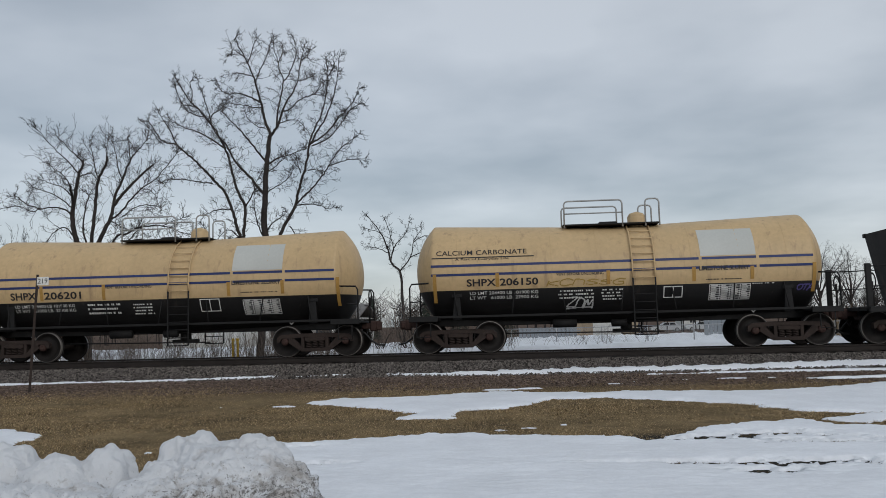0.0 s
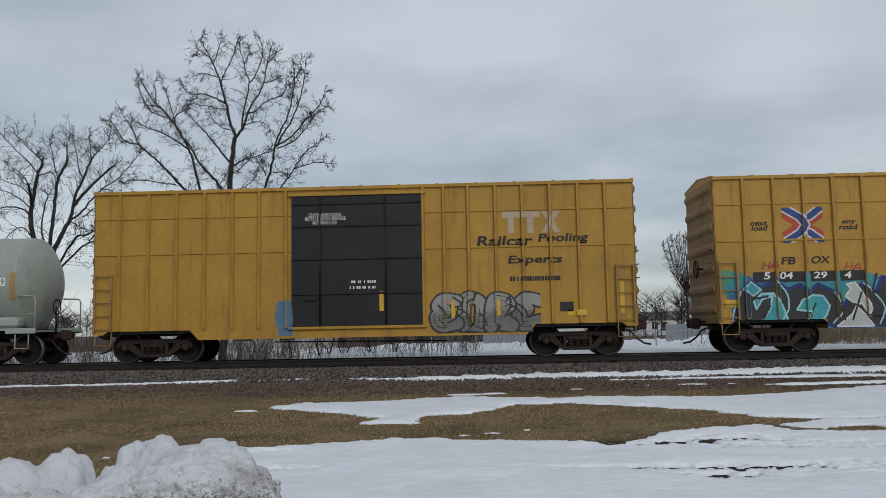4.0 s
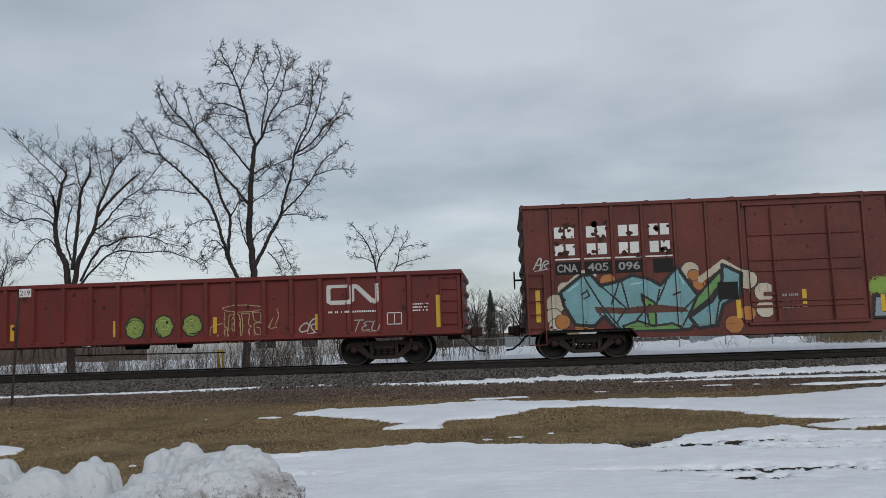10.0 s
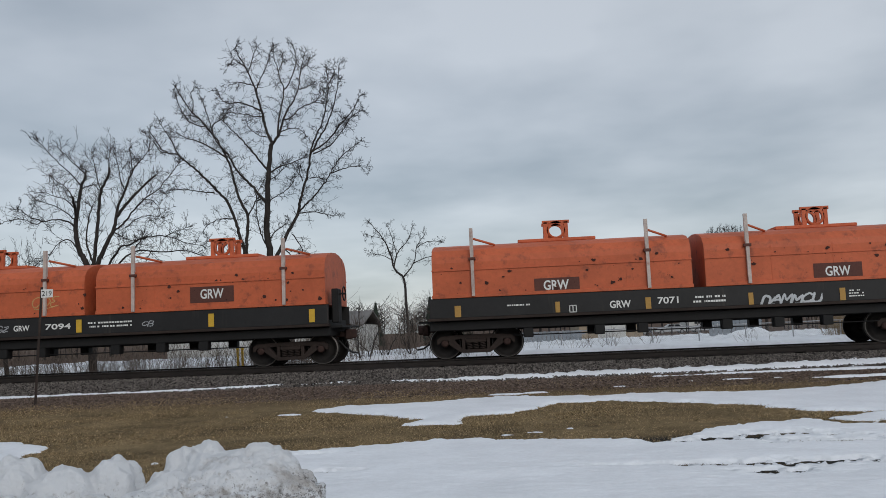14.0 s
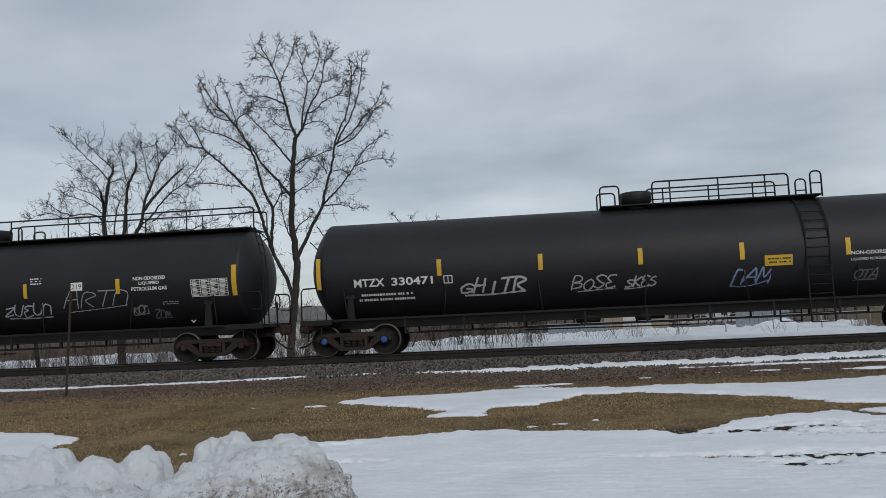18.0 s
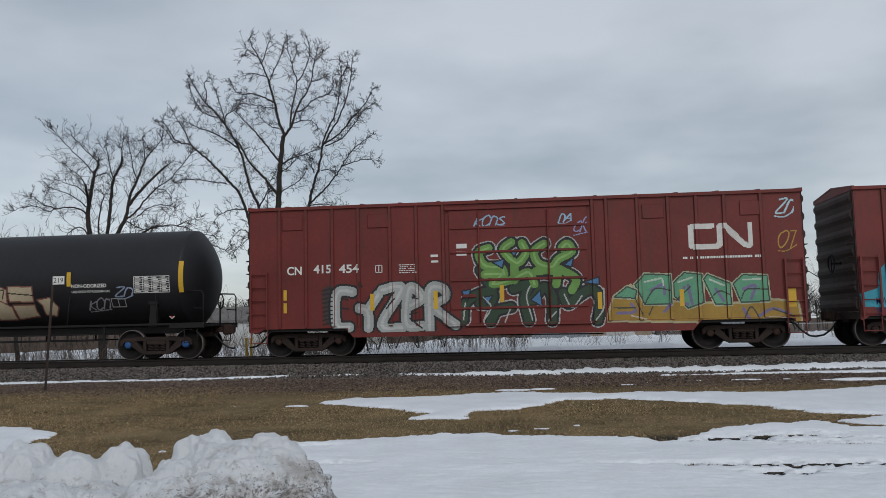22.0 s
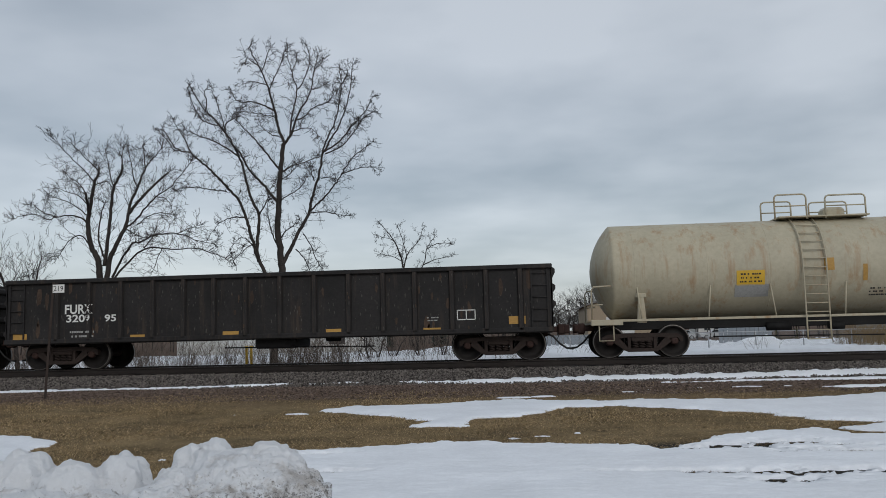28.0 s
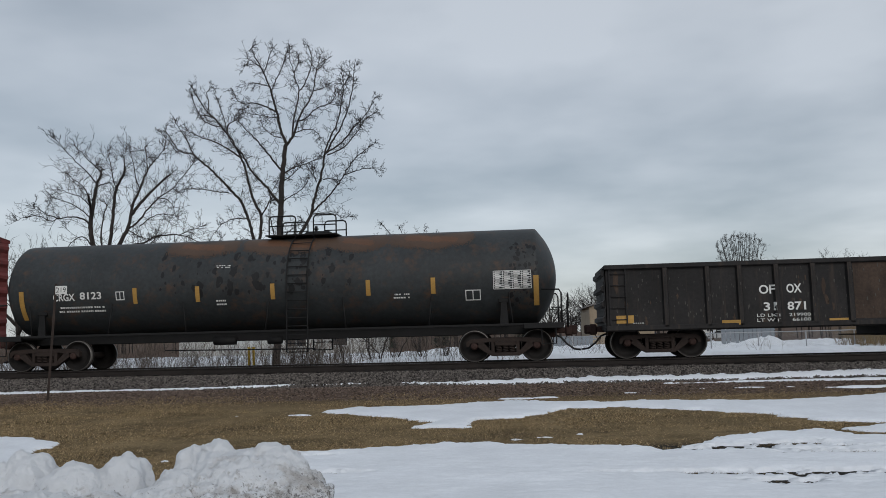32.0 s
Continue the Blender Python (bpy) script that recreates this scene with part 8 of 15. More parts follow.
plate_frame(car, 1.21, 1.74, 1.44, 1.76, M_WHITE)
bars(car, 3.63, 4.24, 1.75, 1.80, 1, M_WHITE, 13)
scribble(car, -2.14, 0.20, 1.81, 2.08, 3, (0.33, 0.22, 0.05), 0.014)
scribble(car, -1.54, -0.74, 1.18, 1.60, 5, (0.55, 0.55, 0.55))
scribble(car, 4.84, 5.33, 1.52, 1.76, 6, (0.1, 0.08, 0.25))
reflector(car, -5.25, 1.47, 2.28, 0.10, M_AMBER)
reflector(car, -3.45, 1.88, 2.27, 0.10, M_AMBER)
reflector(car, -0.32, 1.87, 2.25, 0.10, M_AMBER)
reflector(car, 2.05, 1.88, 2.27, 0.10, M_AMBER)
reflector(car, 3.64, 1.90, 2.26, 0.10, M_AMBER)
reflector(car, 5.32, 1.51, 2.31, 0.10, M_AMBER)
placard(car, 3.82, 1.24, 0.28, M_BLACK, M_GREYLET)
car = slurry_car(-10.5, "cream and black slurry tank wagon, second of two", P_CREAM, True)
text(car, "SHPX", -4.58, 1.89, 0.81, 0.22, M_LETTERBLACK)
text(car, "206201", -3.52, 1.89, 1.16, 0.22, M_LETTERBLACK)
text(car, "VENT BEFORE UNLOADING", -1.61, 2.16, 1.43, 0.08, M_LETTERBLACK, False)
text(car, "LIMESTONE SLURRY", 2.25, 2.16, 1.46, 0.13, M_LETTERBLACK, True)
bars(car, 2.48, 3.62, 1.91, 1.97, 1, M_LETTERBLACK, 4)
two_lines(car, -4.5, -2.6, 1.52, 1.74, "LD LMT 204400 LB 101900 KG", "LT WT   61000 LB  27900 KG", M_WHITE)
bars(car, -2.29, -1.18, 1.39, 1.76, 3, M_WHITE, 6)
bars(car, -0.80, -0.17, 1.36, 1.72, 4, M_WHITE, 7)
data_table(car, 2.55, 3.64, 1.30, 1.72, 7, 4, M_WHITE)
plate_frame(car, 1.25, 1.85, 1.41, 1.78, M_WHITE)
reflector(car, -3.60, 1.85, 2.28, 0.10, M_AMBER)
reflector(car, -1.66, 1.84, 2.29, 0.10, M_AMBER)
reflector(car, 2.15, 1.85, 2.25, 0.10, M_AMBER)
reflector(car, 3.76, 1.87, 2.26, 0.10, M_AMBER)
reflector(car, 5.40, 1.47, 2.30, 0.10, M_AMBER)
placard(car, 3.81, 1.23, 0.28, M_BLACK, M_GREYLET)
car = slurry_car(-24.0, "white and black slurry tank wagon with yellow reflectors", P_WHITETANK, False)
text(car, "SHPX", -4.33, 1.94, 0.86, 0.23, M_LETTERBLACK)
text(car, "204119", -3.27, 1.92, 1.10, 0.23, M_LETTERBLACK)
text(car, "VENT TANK WHEN UNLOADING", -1.39, 2.11, 1.57, 0.08, M_LETTERBLACK, False)
bars(car, -1.05, 0.14, 1.88, 1.95, 1, M_LETTERBLACK, 3)
text(car, "LIMESTONE SLURRY", 2.25, 2.12, 1.38, 0.11, M_LETTERBLACK, True)
bars(car, 2.54, 3.56, 1.92, 1.99, 1, M_LETTERBLACK, 5)
two_lines(car, -4.0, -2.1, 1.55, 1.77, "LD LMT 224700 LB 101900 KG", "LT WT   61300 LB  27800 KG", M_WHITE)
bars(car, -1.27, -0.45, 1.53, 1.77, 3, M_WHITE, 7)
bars(car, -1.22, -0.48, 1.17, 1.48, 4, M_WHITE, 8)
data_table(car, 2.46, 3.52, 1.31, 1.75, 7, 4, M_WHITE)
bars(car, 4.96, 5.31, 1.55, 1.83, 5, M_WHITE, 10)
reflector(car, -5.05, 1.49, 2.30, 0.10, M_YELLOW)
reflector(car, -3.35, 1.87, 2.30, 0.10, M_YELLOW)
reflector(car, -1.63, 1.87, 2.31, 0.10, M_YELLOW)
reflector(car, 1.16, 1.87, 2.30, 0.10, M_YELLOW)
reflector(car, 3.76, 1.89, 2.31, 0.10, M_YELLOW)
reflector(car, 5.37, 1.49, 2.33, 0.10, M_YELLOW)
placard(car, 3.83, 1.28, 0.28, M_BLACK, M_GREYLET)


def plated_box(c, tc, hl, z1, label, paint_, door_paint, end_paint, ribs, door, hbars, door_ribs, z0=0.95, deep=0.05, roof=None, sill_drop=0.3):
    root = box_car(c, tc, hl, z1, label, paint_, door_paint, roof or paint_, end_paint, ribs, door, door_ribs, z0=z0, hbars=hbars, deep=deep, sill_drop=sill_drop)
    base = flat_skin(1.5, ribs, deep)
    d0, d1 = door

    def skin(x, z):
        if z < z0 + 0.02:
            return -1.6 if d0 - 0.1 < x < d1 + 0.1 and z > z0 - 0.06 else -1.512
        return -1.545 if d0 < x < d1 else base(x, z)
    SKIN[root.name] = skin
    LOW[root.name] = lambda x: z0 - (0.12 if abs(x) > tc + 1.3 else 0.02 if abs(x) > tc - 1.3 else sill_drop - 0.01)
    return root


RIBS_A = [-7.05, -6.2, -5.37, -4.55, -3.73, -2.95, -2.17, 1.8, 2.4, 3.1, 3.88, 4.65, 5.44, 6.23, 7.0]
car = plated_box(-39.52, 6.2, 7.86, 5.03, "yellow box wagon with a black door and bright graffiti", P_TTX, P_DOORBLACK, P_ENDTAN, RIBS_A, (-2.05, 1.68), (4.2, 3.15), (1.9, 2.9, 3.85, 4.5), deep=0.08)
cloud(car, -7.83, -1.99, 0.56, 2.36, 2, [(0.05, 0.12, 0.30), (0.04, 0.24, 0.28), (0.08, 0.26, 0.16)])
m = mural(car, -7.74, -1.79, 0.56, 2.45)
m.fill(CHAR, [(-7.43, 0.84), (-7.44, 1.18), (-7.22, 1.72), (-6.94, 1.99), (-6.66, 1.82), (-6.27, 2.03), (-5.93, 1.75), (-5.59, 1.9), (-5.36, 1.68), (-5.09, 1.89), (-4.64, 1.66), (-4.41, 1.27), (-4.19, 1.65), (-3.86, 1.91), (-3.53, 1.63), (-3.31, 2.06), (-2.97, 1.84), (-2.75, 1.97), (-2.5, 1.66), (-2.2, 1.52), (-1.93, 1.32), (-1.82, 1), (-1.98, 0.68), (-4.63, 0.68), (-4.97, 0.8)], NAVY, 0.05)
m.fill(TEAL, [(-6.7, 0.84), (-6.42, 1.26), (-6.37, 1.59), (-6.65, 1.49), (-6.82, 1.22), (-6.88, 1.44), (-6.66, 1.65), (-6.32, 1.65), (-6.09, 1.31), (-5.97, 0.93), (-6.08, 0.82)], AQUA, 0.025)
m.fill(TEAL, [(-5.7, 1.19), (-5.53, 1.46), (-5.25, 1.59), (-4.97, 1.56), (-4.8, 1.28), (-4.91, 1.01), (-5.13, 0.8), (-5.47, 0.81), (-5.3, 1.13), (-5.53, 1.16)], AQUA, 0.025)
m.fill(TEAL, [(-2.81, 0.91), (-2.75, 1.18), (-2.53, 1.36), (-2.2, 1.22), (-2.31, 0.79), (-2.64, 0.74)], AQUA, 0.025)
m.fill(TEAL, [(-7.16, 1.78), (-6.94, 1.99), (-6.66, 1.76), (-6.88, 1.6)], AQUA, 0.025)
m.fill(BONE, [(-4.36, 1.54), (-4.19, 1.76), (-4.31, 1.87), (-4.08, 1.92), (-3.92, 1.7), (-3.64, 1.2), (-3.75, 1.04), (-3.91, 1.31), (-4.19, 1.38)], CHALK, 0.02)
m.fill(BONE, [(-4.63, 0.71), (-4.19, 1.05), (-4.08, 1.26), (-3.86, 1.04), (-3.63, 0.71)], CHALK, 0.02)
m.line(AQUA, 0.02, [(-7.22, 1.72), (-7.44, 1.18), (-7.49, 0.85)])
m.line(AQUA, 0.02, [(-6.27, 2.03), (-5.98, 1.69), (-5.92, 1.25), (-6.14, 0.88)])
m.line(AQUA, 0.02, [(-4.64, 1.66), (-4.47, 1.16), (-4.74, 0.79)])
m.line(AQUA, 0.02, [(-3.86, 1.91), (-3.53, 1.58), (-3.3, 1.19), (-3.47, 0.76)])
m.line(AQUA, 0.02, [(-2.75, 1.53), (-2.2, 1.54), (-1.87, 1.16), (-1.93, 0.73)])
m.line(INK, 0.028, [(-3.47, 2.15), (-3.58, 1.63), (-3.08, 1.84), (-2.75, 1.97), (-2.5, 1.66), (-2.92, 1.35)])
m.line(INK, 0.028, [(-6.43, 1.32), (-6.64, 0.94)])
m.line(INK, 0.028, [(-5.19, 1.35), (-5.36, 0.97)])
m.line(INK, 0.028, [(-3.91, 1.64), (-4.19, 0.89)])
m.line(INK, 0.028, [(-2.48, 1.12), (-2.7, 0.8)])
m.line(INK, 0.028, [(-6.93, 1.5), (-6.49, 1.57)])
m.line(INK, 0.028, [(-4.53, 1.6), (-4.41, 0.89)])
m.done("large teal and charcoal graffiti lettering")
m = mural(car, -1.86, 1.74, 0.57, 4.16)
m.spray((0.05, 0.19, 0.16), 0.3, [(-0.82, 2.98), (-0.26, 3.13), (0.5, 3.27), (1.43, 2.97)])
m.spray((0.05, 0.19, 0.16), 0.24, [(0.4, 3.93), (1.22, 3.79), (1.71, 3.51)])
m.spray((0.06, 0.2, 0.13), 0.3, [(-0.76, 2.59), (-0.22, 2.42)])
m.spray(DENIM, 0.26, [(-1.7, 2.07), (-1.59, 1.53), (-1.65, 0.94)])
m.spray((0.06, 0.22, 0.12), 0.2, [(-1.48, 1.64), (-1.38, 1.15)])
m.fill(VIOLET, [(-1.15, 1.95), (-0.28, 2.09), (0.11, 2.35), (0.21, 1.59), (0.31, 1.11), (0.75, 1.63), (1.19, 1.89), (1.74, 1.99), (1.71, 0.59), (-1.16, 0.66)], INK, 0.03)
m.fill(VIOLET, [(-0.87, 3.03), (-0.65, 3.3), (-0.21, 3.37), (0.34, 3.35), (1, 3.2), (1.48, 2.94), (1.42, 2.78), (0.99, 2.93), (0.5, 2.97), (0.12, 2.84), (0.06, 2.54), (-0.43, 2.69), (-0.82, 2.9)], INK, 0.035)
m.fill(VIOLET, [(0.29, 3.38), (0.4, 3.93), (0.79, 3.94), (1.33, 3.79), (1.71, 3.53), (1.54, 3.02), (1, 3.2), (0.56, 3.36)], INK, 0.035)
m.fill(BONE, [(0.11, 2.68), (0.5, 2.97), (1.21, 2.92), (1.48, 2.53), (1.25, 2), (0.92, 1.52), (0.48, 1.75), (0.11, 2.03)], INK, 0.03)
m.fill(GOLD, [(-0, 2.19), (0.26, 1.11), (0.75, 1.63), (0.32, 1.59)], INK, 0.03)
m.line(INK, 0.02, [(-0.28, 2.09), (-0.55, 1.72), (-0.45, 1.18), (-0.07, 0.69)])
m.line(INK, 0.02, [(0.75, 1.63), (0.26, 1.05), (0.09, 0.68)])
m.line(DUSK, 0.05, [(0.51, 3.54), (1, 3.42), (1.43, 3.19)])
m.done("sprayed purple shapes on the black door")
m = mural(car, 1.53, 6.61, 0.60, 2.48)
m.spray((0.27, 0.24, 0.30), 0.5, [(2.11, 1.76), (3.13, 1.74), (4.3, 1.49), (4.93, 1.16)])
m.spray((0.10, 0.25, 0.16), 0.2, [(3.15, 2.22), (4.54, 2.18)])
m.fill(DUSK, [(5.22, 1.84), (6.07, 1.93), (6.49, 1.6), (6.46, 0.96), (6.03, 0.81), (5.19, 0.89)])
m.spray(DUSK, 0.2, [(1.83, 1.07), (1.83, 1.45)])
m.spray((0.3, 0.25, 0.36), 0.22, [(2.04, 0.85), (3.64, 0.76), (4.81, 0.74)])
m.line(RUSTY, 0.05, [(5.95, 1.56), (6.12, 1.87), (6.44, 1.92), (6.59, 1.7), (6.22, 1.55)])
m.line(CHALK, 0.02, [(5.9, 1.61), (6.07, 1.93), (6.5, 1.97), (6.65, 1.75)])
m.line(CHALK, 0.02, [(6.16, 1.5), (6.65, 1.7), (6.64, 1.49)])
m.line(INK, 0.21, [(2.74, 2.15), (2.47, 2.21), (2.36, 1.97), (2.6, 1.75), (2.86, 1.66), (2.32, 1.22), (1.82, 0.72)])
m.line(INK, 0.21, [(2.86, 1.66), (3.26, 1.36), (3.35, 0.93)])
m.line(INK, 0.21, [(3.57, 2.2), (2.81, 1.56)])
m.line(INK, 0.21, [(3.6, 2.16), (3.89, 2.01), (3.67, 1.8), (3.19, 1.67)])
m.line(INK, 0.21, [(3.29, 1.6), (3.76, 1.19), (4.28, 0.72)])
m.line(INK, 0.21, [(4.21, 2.03), (4.37, 2.05)])
m.line(INK, 0.21, [(4.45, 1.76), (3.82, 1.26)])
m.line(INK, 0.21, [(5.64, 2.31), (4.96, 1.96), (4.52, 1.54), (4.16, 1.1), (4.37, 0.93), (4.72, 1.14), (4.82, 0.95)])
m.line(SILVER, 0.135, [(2.74, 2.15), (2.47, 2.21), (2.36, 1.97), (2.6, 1.75), (2.86, 1.66), (2.32, 1.22), (1.82, 0.72)])
m.line(SILVER, 0.135, [(2.86, 1.66), (3.26, 1.36), (3.35, 0.93)])
m.line(SILVER, 0.135, [(3.57, 2.2), (2.81, 1.56)])
m.line(SILVER, 0.135, [(3.6, 2.16), (3.89, 2.01), (3.67, 1.8), (3.19, 1.67)])
m.line(SILVER, 0.135, [(3.29, 1.6), (3.76, 1.19), (4.28, 0.72)])
m.line(SILVER, 0.135, [(4.21, 2.03), (4.37, 2.05)])
m.line(SILVER, 0.135, [(4.45, 1.76), (3.82, 1.26)])
m.line(SILVER, 0.135, [(5.64, 2.31), (4.96, 1.96), (4.52, 1.54), (4.16, 1.1), (4.37, 0.93), (4.72, 1.14), (4.82, 0.95)])
m.line(CHALK, 0.03, [(2.74, 2.15), (2.47, 2.21), (2.36, 1.97), (2.6, 1.75), (2.86, 1.66), (2.32, 1.22), (1.82, 0.72)])
m.line(CHALK, 0.03, [(3.29, 1.6), (3.76, 1.19), (4.28, 0.72)])
m.line(CHALK, 0.03, [(5.64, 2.31), (4.96, 1.96), (4.52, 1.54), (4.16, 1.1), (4.37, 0.93), (4.72, 1.14), (4.82, 0.95)])
m.done("large white graffiti letters with black outlines")
scribble(car, 2.91, 3.78, 2.32, 2.69, 3, (0.35, 0.05, 0.04), 0.02, word="HA")
scribble(car, 4.26, 5.20, 2.32, 2.65, 4, (0.35, 0.05, 0.04), 0.02, word="HA")
scribble(car, -4.40, -3.83, 2.21, 2.51, 5, (0.35, 0.05, 0.04), 0.02, word="HA")
scribble(car, -6.66, -6.12, 2.30, 2.56, 6, (0.35, 0.05, 0.04), 0.02, word="HA")
scribble(car, -0.06, 1.46, 3.89, 4.54, 7, (0.10, 0.42, 0.33), 0.016)
text(car, "next", -6.87, 3.57, 0.46, 0.13, M_LETTERBLACK, True, 0.25)
text(car, "load", -6.85, 3.43, 0.43, 0.15, M_LETTERBLACK, True, 0.25)
text(car, "any", -4.35, 3.54, 0.39, 0.13, M_LETTERBLACK, True, 0.25)
text(car, "road", -4.42, 3.41, 0.49, 0.15, M_LETTERBLACK, True, 0.25)
cross_logo(car, -5.98, -4.84, 3.06, 4.08)
text(car, "FB", -6.07, 2.46, 0.39, 0.21, M_LETTERBLACK, True, 0.2)
text(car, "OX", -5.25, 2.47, 0.51, 0.21, M_LETTERBLACK, True, 0.2)
panel(car, "number_field", -6.86, -3.79, 1.97, 2.26, M_LETTERBLACK)
text(car, "5", -6.58, 2.05, 0.18, 0.20, M_WHITE, True, 0.15)
text(car, "04", -6.14, 2.05, 0.36, 0.20, M_WHITE, True, 0.15)
text(car, "29", -5.20, 2.05, 0.36, 0.19, M_WHITE, True, 0.15)
text(car, "4", -4.37, 2.04, 0.20, 0.19, M_WHITE, True, 0.15)
block_logo(car, 5.59, 7.56, 3.58, 4.21, (0.28, 0.045, 0.03))
text(car, "Railcar", 6.35, 3.43, 0.53, 0.14, M_LETTERBLACK, True, 0.2)
text(car, "Experts", 6.36, 3.15, 0.53, 0.14, M_LETTERBLACK, True, 0.2)
text(car, "Pooling", 7.18, 3.40, 0.55, 0.14, M_LETTERBLACK, True, 0.2)
bars(car, 7.21, 7.74, 3.16, 3.32, 1, M_LETTERBLACK, 26)
text(car, "CLOSE AND LOCK DOORS", -1.63, 4.22, 1.20, 0.10, M_WHITE, False)
text(car, "BEFORE MOVING CAR", -1.56, 4.07, 1.04, 0.10, M_WHITE, False)
panel(car, "warning_label", -7.67, -7.27, 1.30, 1.50, M_YELLOW)
reflector(car, 6.87, 1.17, 2.20, 0.12, M_YELLOW)
car = plated_box(-57.45, 6.16, 7.8, 5.03, "yellow box wagon with a black door and grey graffiti", P_TTX, P_DOORBLACK, P_ENDTAN, RIBS_A, (-2.0, 1.79), (4.2, 3.15), (1.9, 2.9, 3.85, 4.5), deep=0.08)
piece(car, 1.89, 5.11, 0.71, 1.95, 6, "ENRE", [(0.16, 0.16, 0.155), (0.30, 0.30, 0.29)], (0.04, 0.04, 0.04), line=0.06, angular=False)
cloud(car, -2.48, -1.97, 0.72, 1.81, 3, [(0.08, 0.28, 0.18), (0.1, 0.2, 0.3)])
text(car, "Railcar", 3.33, 3.16, 1.57, 0.30, M_LETTERBLACK, True, 0.2)
text(car, "Pooling", 5.07, 3.19, 1.40, 0.30, M_LETTERBLACK, True, 0.2)
text(car, "Experts", 4.20, 2.59, 1.52, 0.29, M_LETTERBLACK, True, 0.2)
bars(car, 4.17, 5.68, 2.08, 2.37, 1, M_LETTERBLACK, 5)
block_logo(car, 4.07, 5.73, 3.52, 4.15, (0.45, 0.36, 0.25))
text(car, "CLOSE AND LOCK", -1.50, 4.13, 0.96, 0.10, M_WHITE, False)
text(car, "BOTH DOORS BEFORE", -1.60, 4.02, 1.18, 0.10, M_WHITE, False)
text(car, "MOVING CAR", -1.38, 3.90, 0.71, 0.10, M_WHITE, False)
bars(car, -0.32, 0.43, 1.82, 2.31, 3, M_WHITE, 10)
panel(car, "data_label", 5.65, 6.03, 1.27, 1.54, M_LETTERBLACK)
panel(car, "warning_label", 5.86, 6.38, 1.15, 1.31, M_YELLOW)
reflector(car, 7.40, 1.18, 2.11, 0.13, M_YELLOW)
reflector(car, 0.59, 1.38, 1.95, 0.12, M_YELLOW)
reflector(car, 2.62, 1.15, 1.64, 0.10, M_YELLOW)
reflector(car, 3.92, 1.19, 1.65, 0.10, M_YELLOW)

car = new_tank(-73.8, 5.36, 6.68, 1.42, 2.46, "pale grey-green tank wagon with black sprayed figures", P_GREYTANK, P_GREYTANK)
tank_fittings(car, 6.68, 1.42, 2.46, 5.36, P_GREYTANK, (-4.4, -1.6, 0.45, 3.5), 0.6, (-1.3, 1.4), seam_mat=P_GREYTANK)
for y in (-0.7, 0.7):
    rail_hoop(car, -1.2, 0.3, y, 3.88, 0.66, M_STEEL, (-0.65,))
    rail_hoop(car, 0.82, 1.28, y, 3.88, 0.66, M_STEEL)
part("manway_dome", Geo().lathe([(0, 0.24), (0.25, 0.24), (0.34, 0.0)], "x", (0, 0, 0), 18), P_GREYTANK, car, at=Matrix.Translation((-0.3, 0, 3.86)) @ pose(0, 0, 0, 0, -90, 0))
part("relief_valve", Geo().cyl((-1.56, 0, 3.84), (-1.56, 0, 4.1), 0.05, 10).cyl((-1.56, 0, 4.0), (-1.56, 0, 4.2), 0.08, 10), M_BLACK, car)
part("tool_box", Geo().box(4.3, 6.2, -1.36, -0.9, 1.1, 1.42, 0.08), P_GREYTANK, car)
digits(car, -3.40, -0.21, 1.23, 2.29, (0.015, 0.015, 0.02), (0.62, 0.66, 0.62), (0.20, 0.36, 0.06))
text(car, "STYX", -5.17, 1.81, 0.62, 0.19, M_LETTERBLACK)
text(car, "70168", -4.35, 1.81, 0.79, 0.19, M_LETTERBLACK)
bars(car, -5.19, -3.55, 1.44, 1.70, 2, M_LETTERBLACK, 3)
reflector(car, -6.07, 1.98, 2.80, 0.12, M_AMBER)
reflector(car, -3.16, 2.16, 2.58, 0.10, M_AMBER)
reflector(car, -0.50, 2.16, 2.60, 0.10, M_AMBER)
reflector(car, 2.65, 2.13, 2.57, 0.10, M_AMBER)
reflector(car, 6.07, 1.92, 2.72, 0.13, M_AMBER)
panel(car, "warning_sign", 1.51, 2.22, 1.77, 2.10, M_YELLOW)
bars(car, 1.56, 2.15, 1.81, 2.05, 3, M_LETTERBLACK, 10)
data_table(car, 4.59, 5.68, 2.00, 2.53, 8, 4, M_LETTERBLACK)
panel(car, "data_board", 3.91, 4.29, 1.60, 1.85, M_WHITE)
panel(car, "data_field", 3.96, 4.09, 1.65, 1.80, M_LETTERBLACK)
panel(car, "data_field", 4.12, 4.25, 1.64, 1.80, M_LETTERBLACK)
scribble(car, -3.80, -3.23, 1.37, 1.66, 1, (0.02, 0.02, 0.02))
scribble(car, -0.45, 0.17, 1.75, 2.05, 2, (0.02, 0.02, 0.02))
scribble(car, 3.63, 4.43, 1.96, 2.39, 3, (0.02, 0.02, 0.02))
scribble(car, 2.60, 3.72, 1.55, 1.91, 4, (0.05, 0.05, 0.05), 0.012)
scribble(car, -0.29, 0.07, 1.34, 1.63, 7, (0.02, 0.02, 0.02))
placard(car, 5.37, 1.37, 0.25, M_WHITE, M_GREYLET)

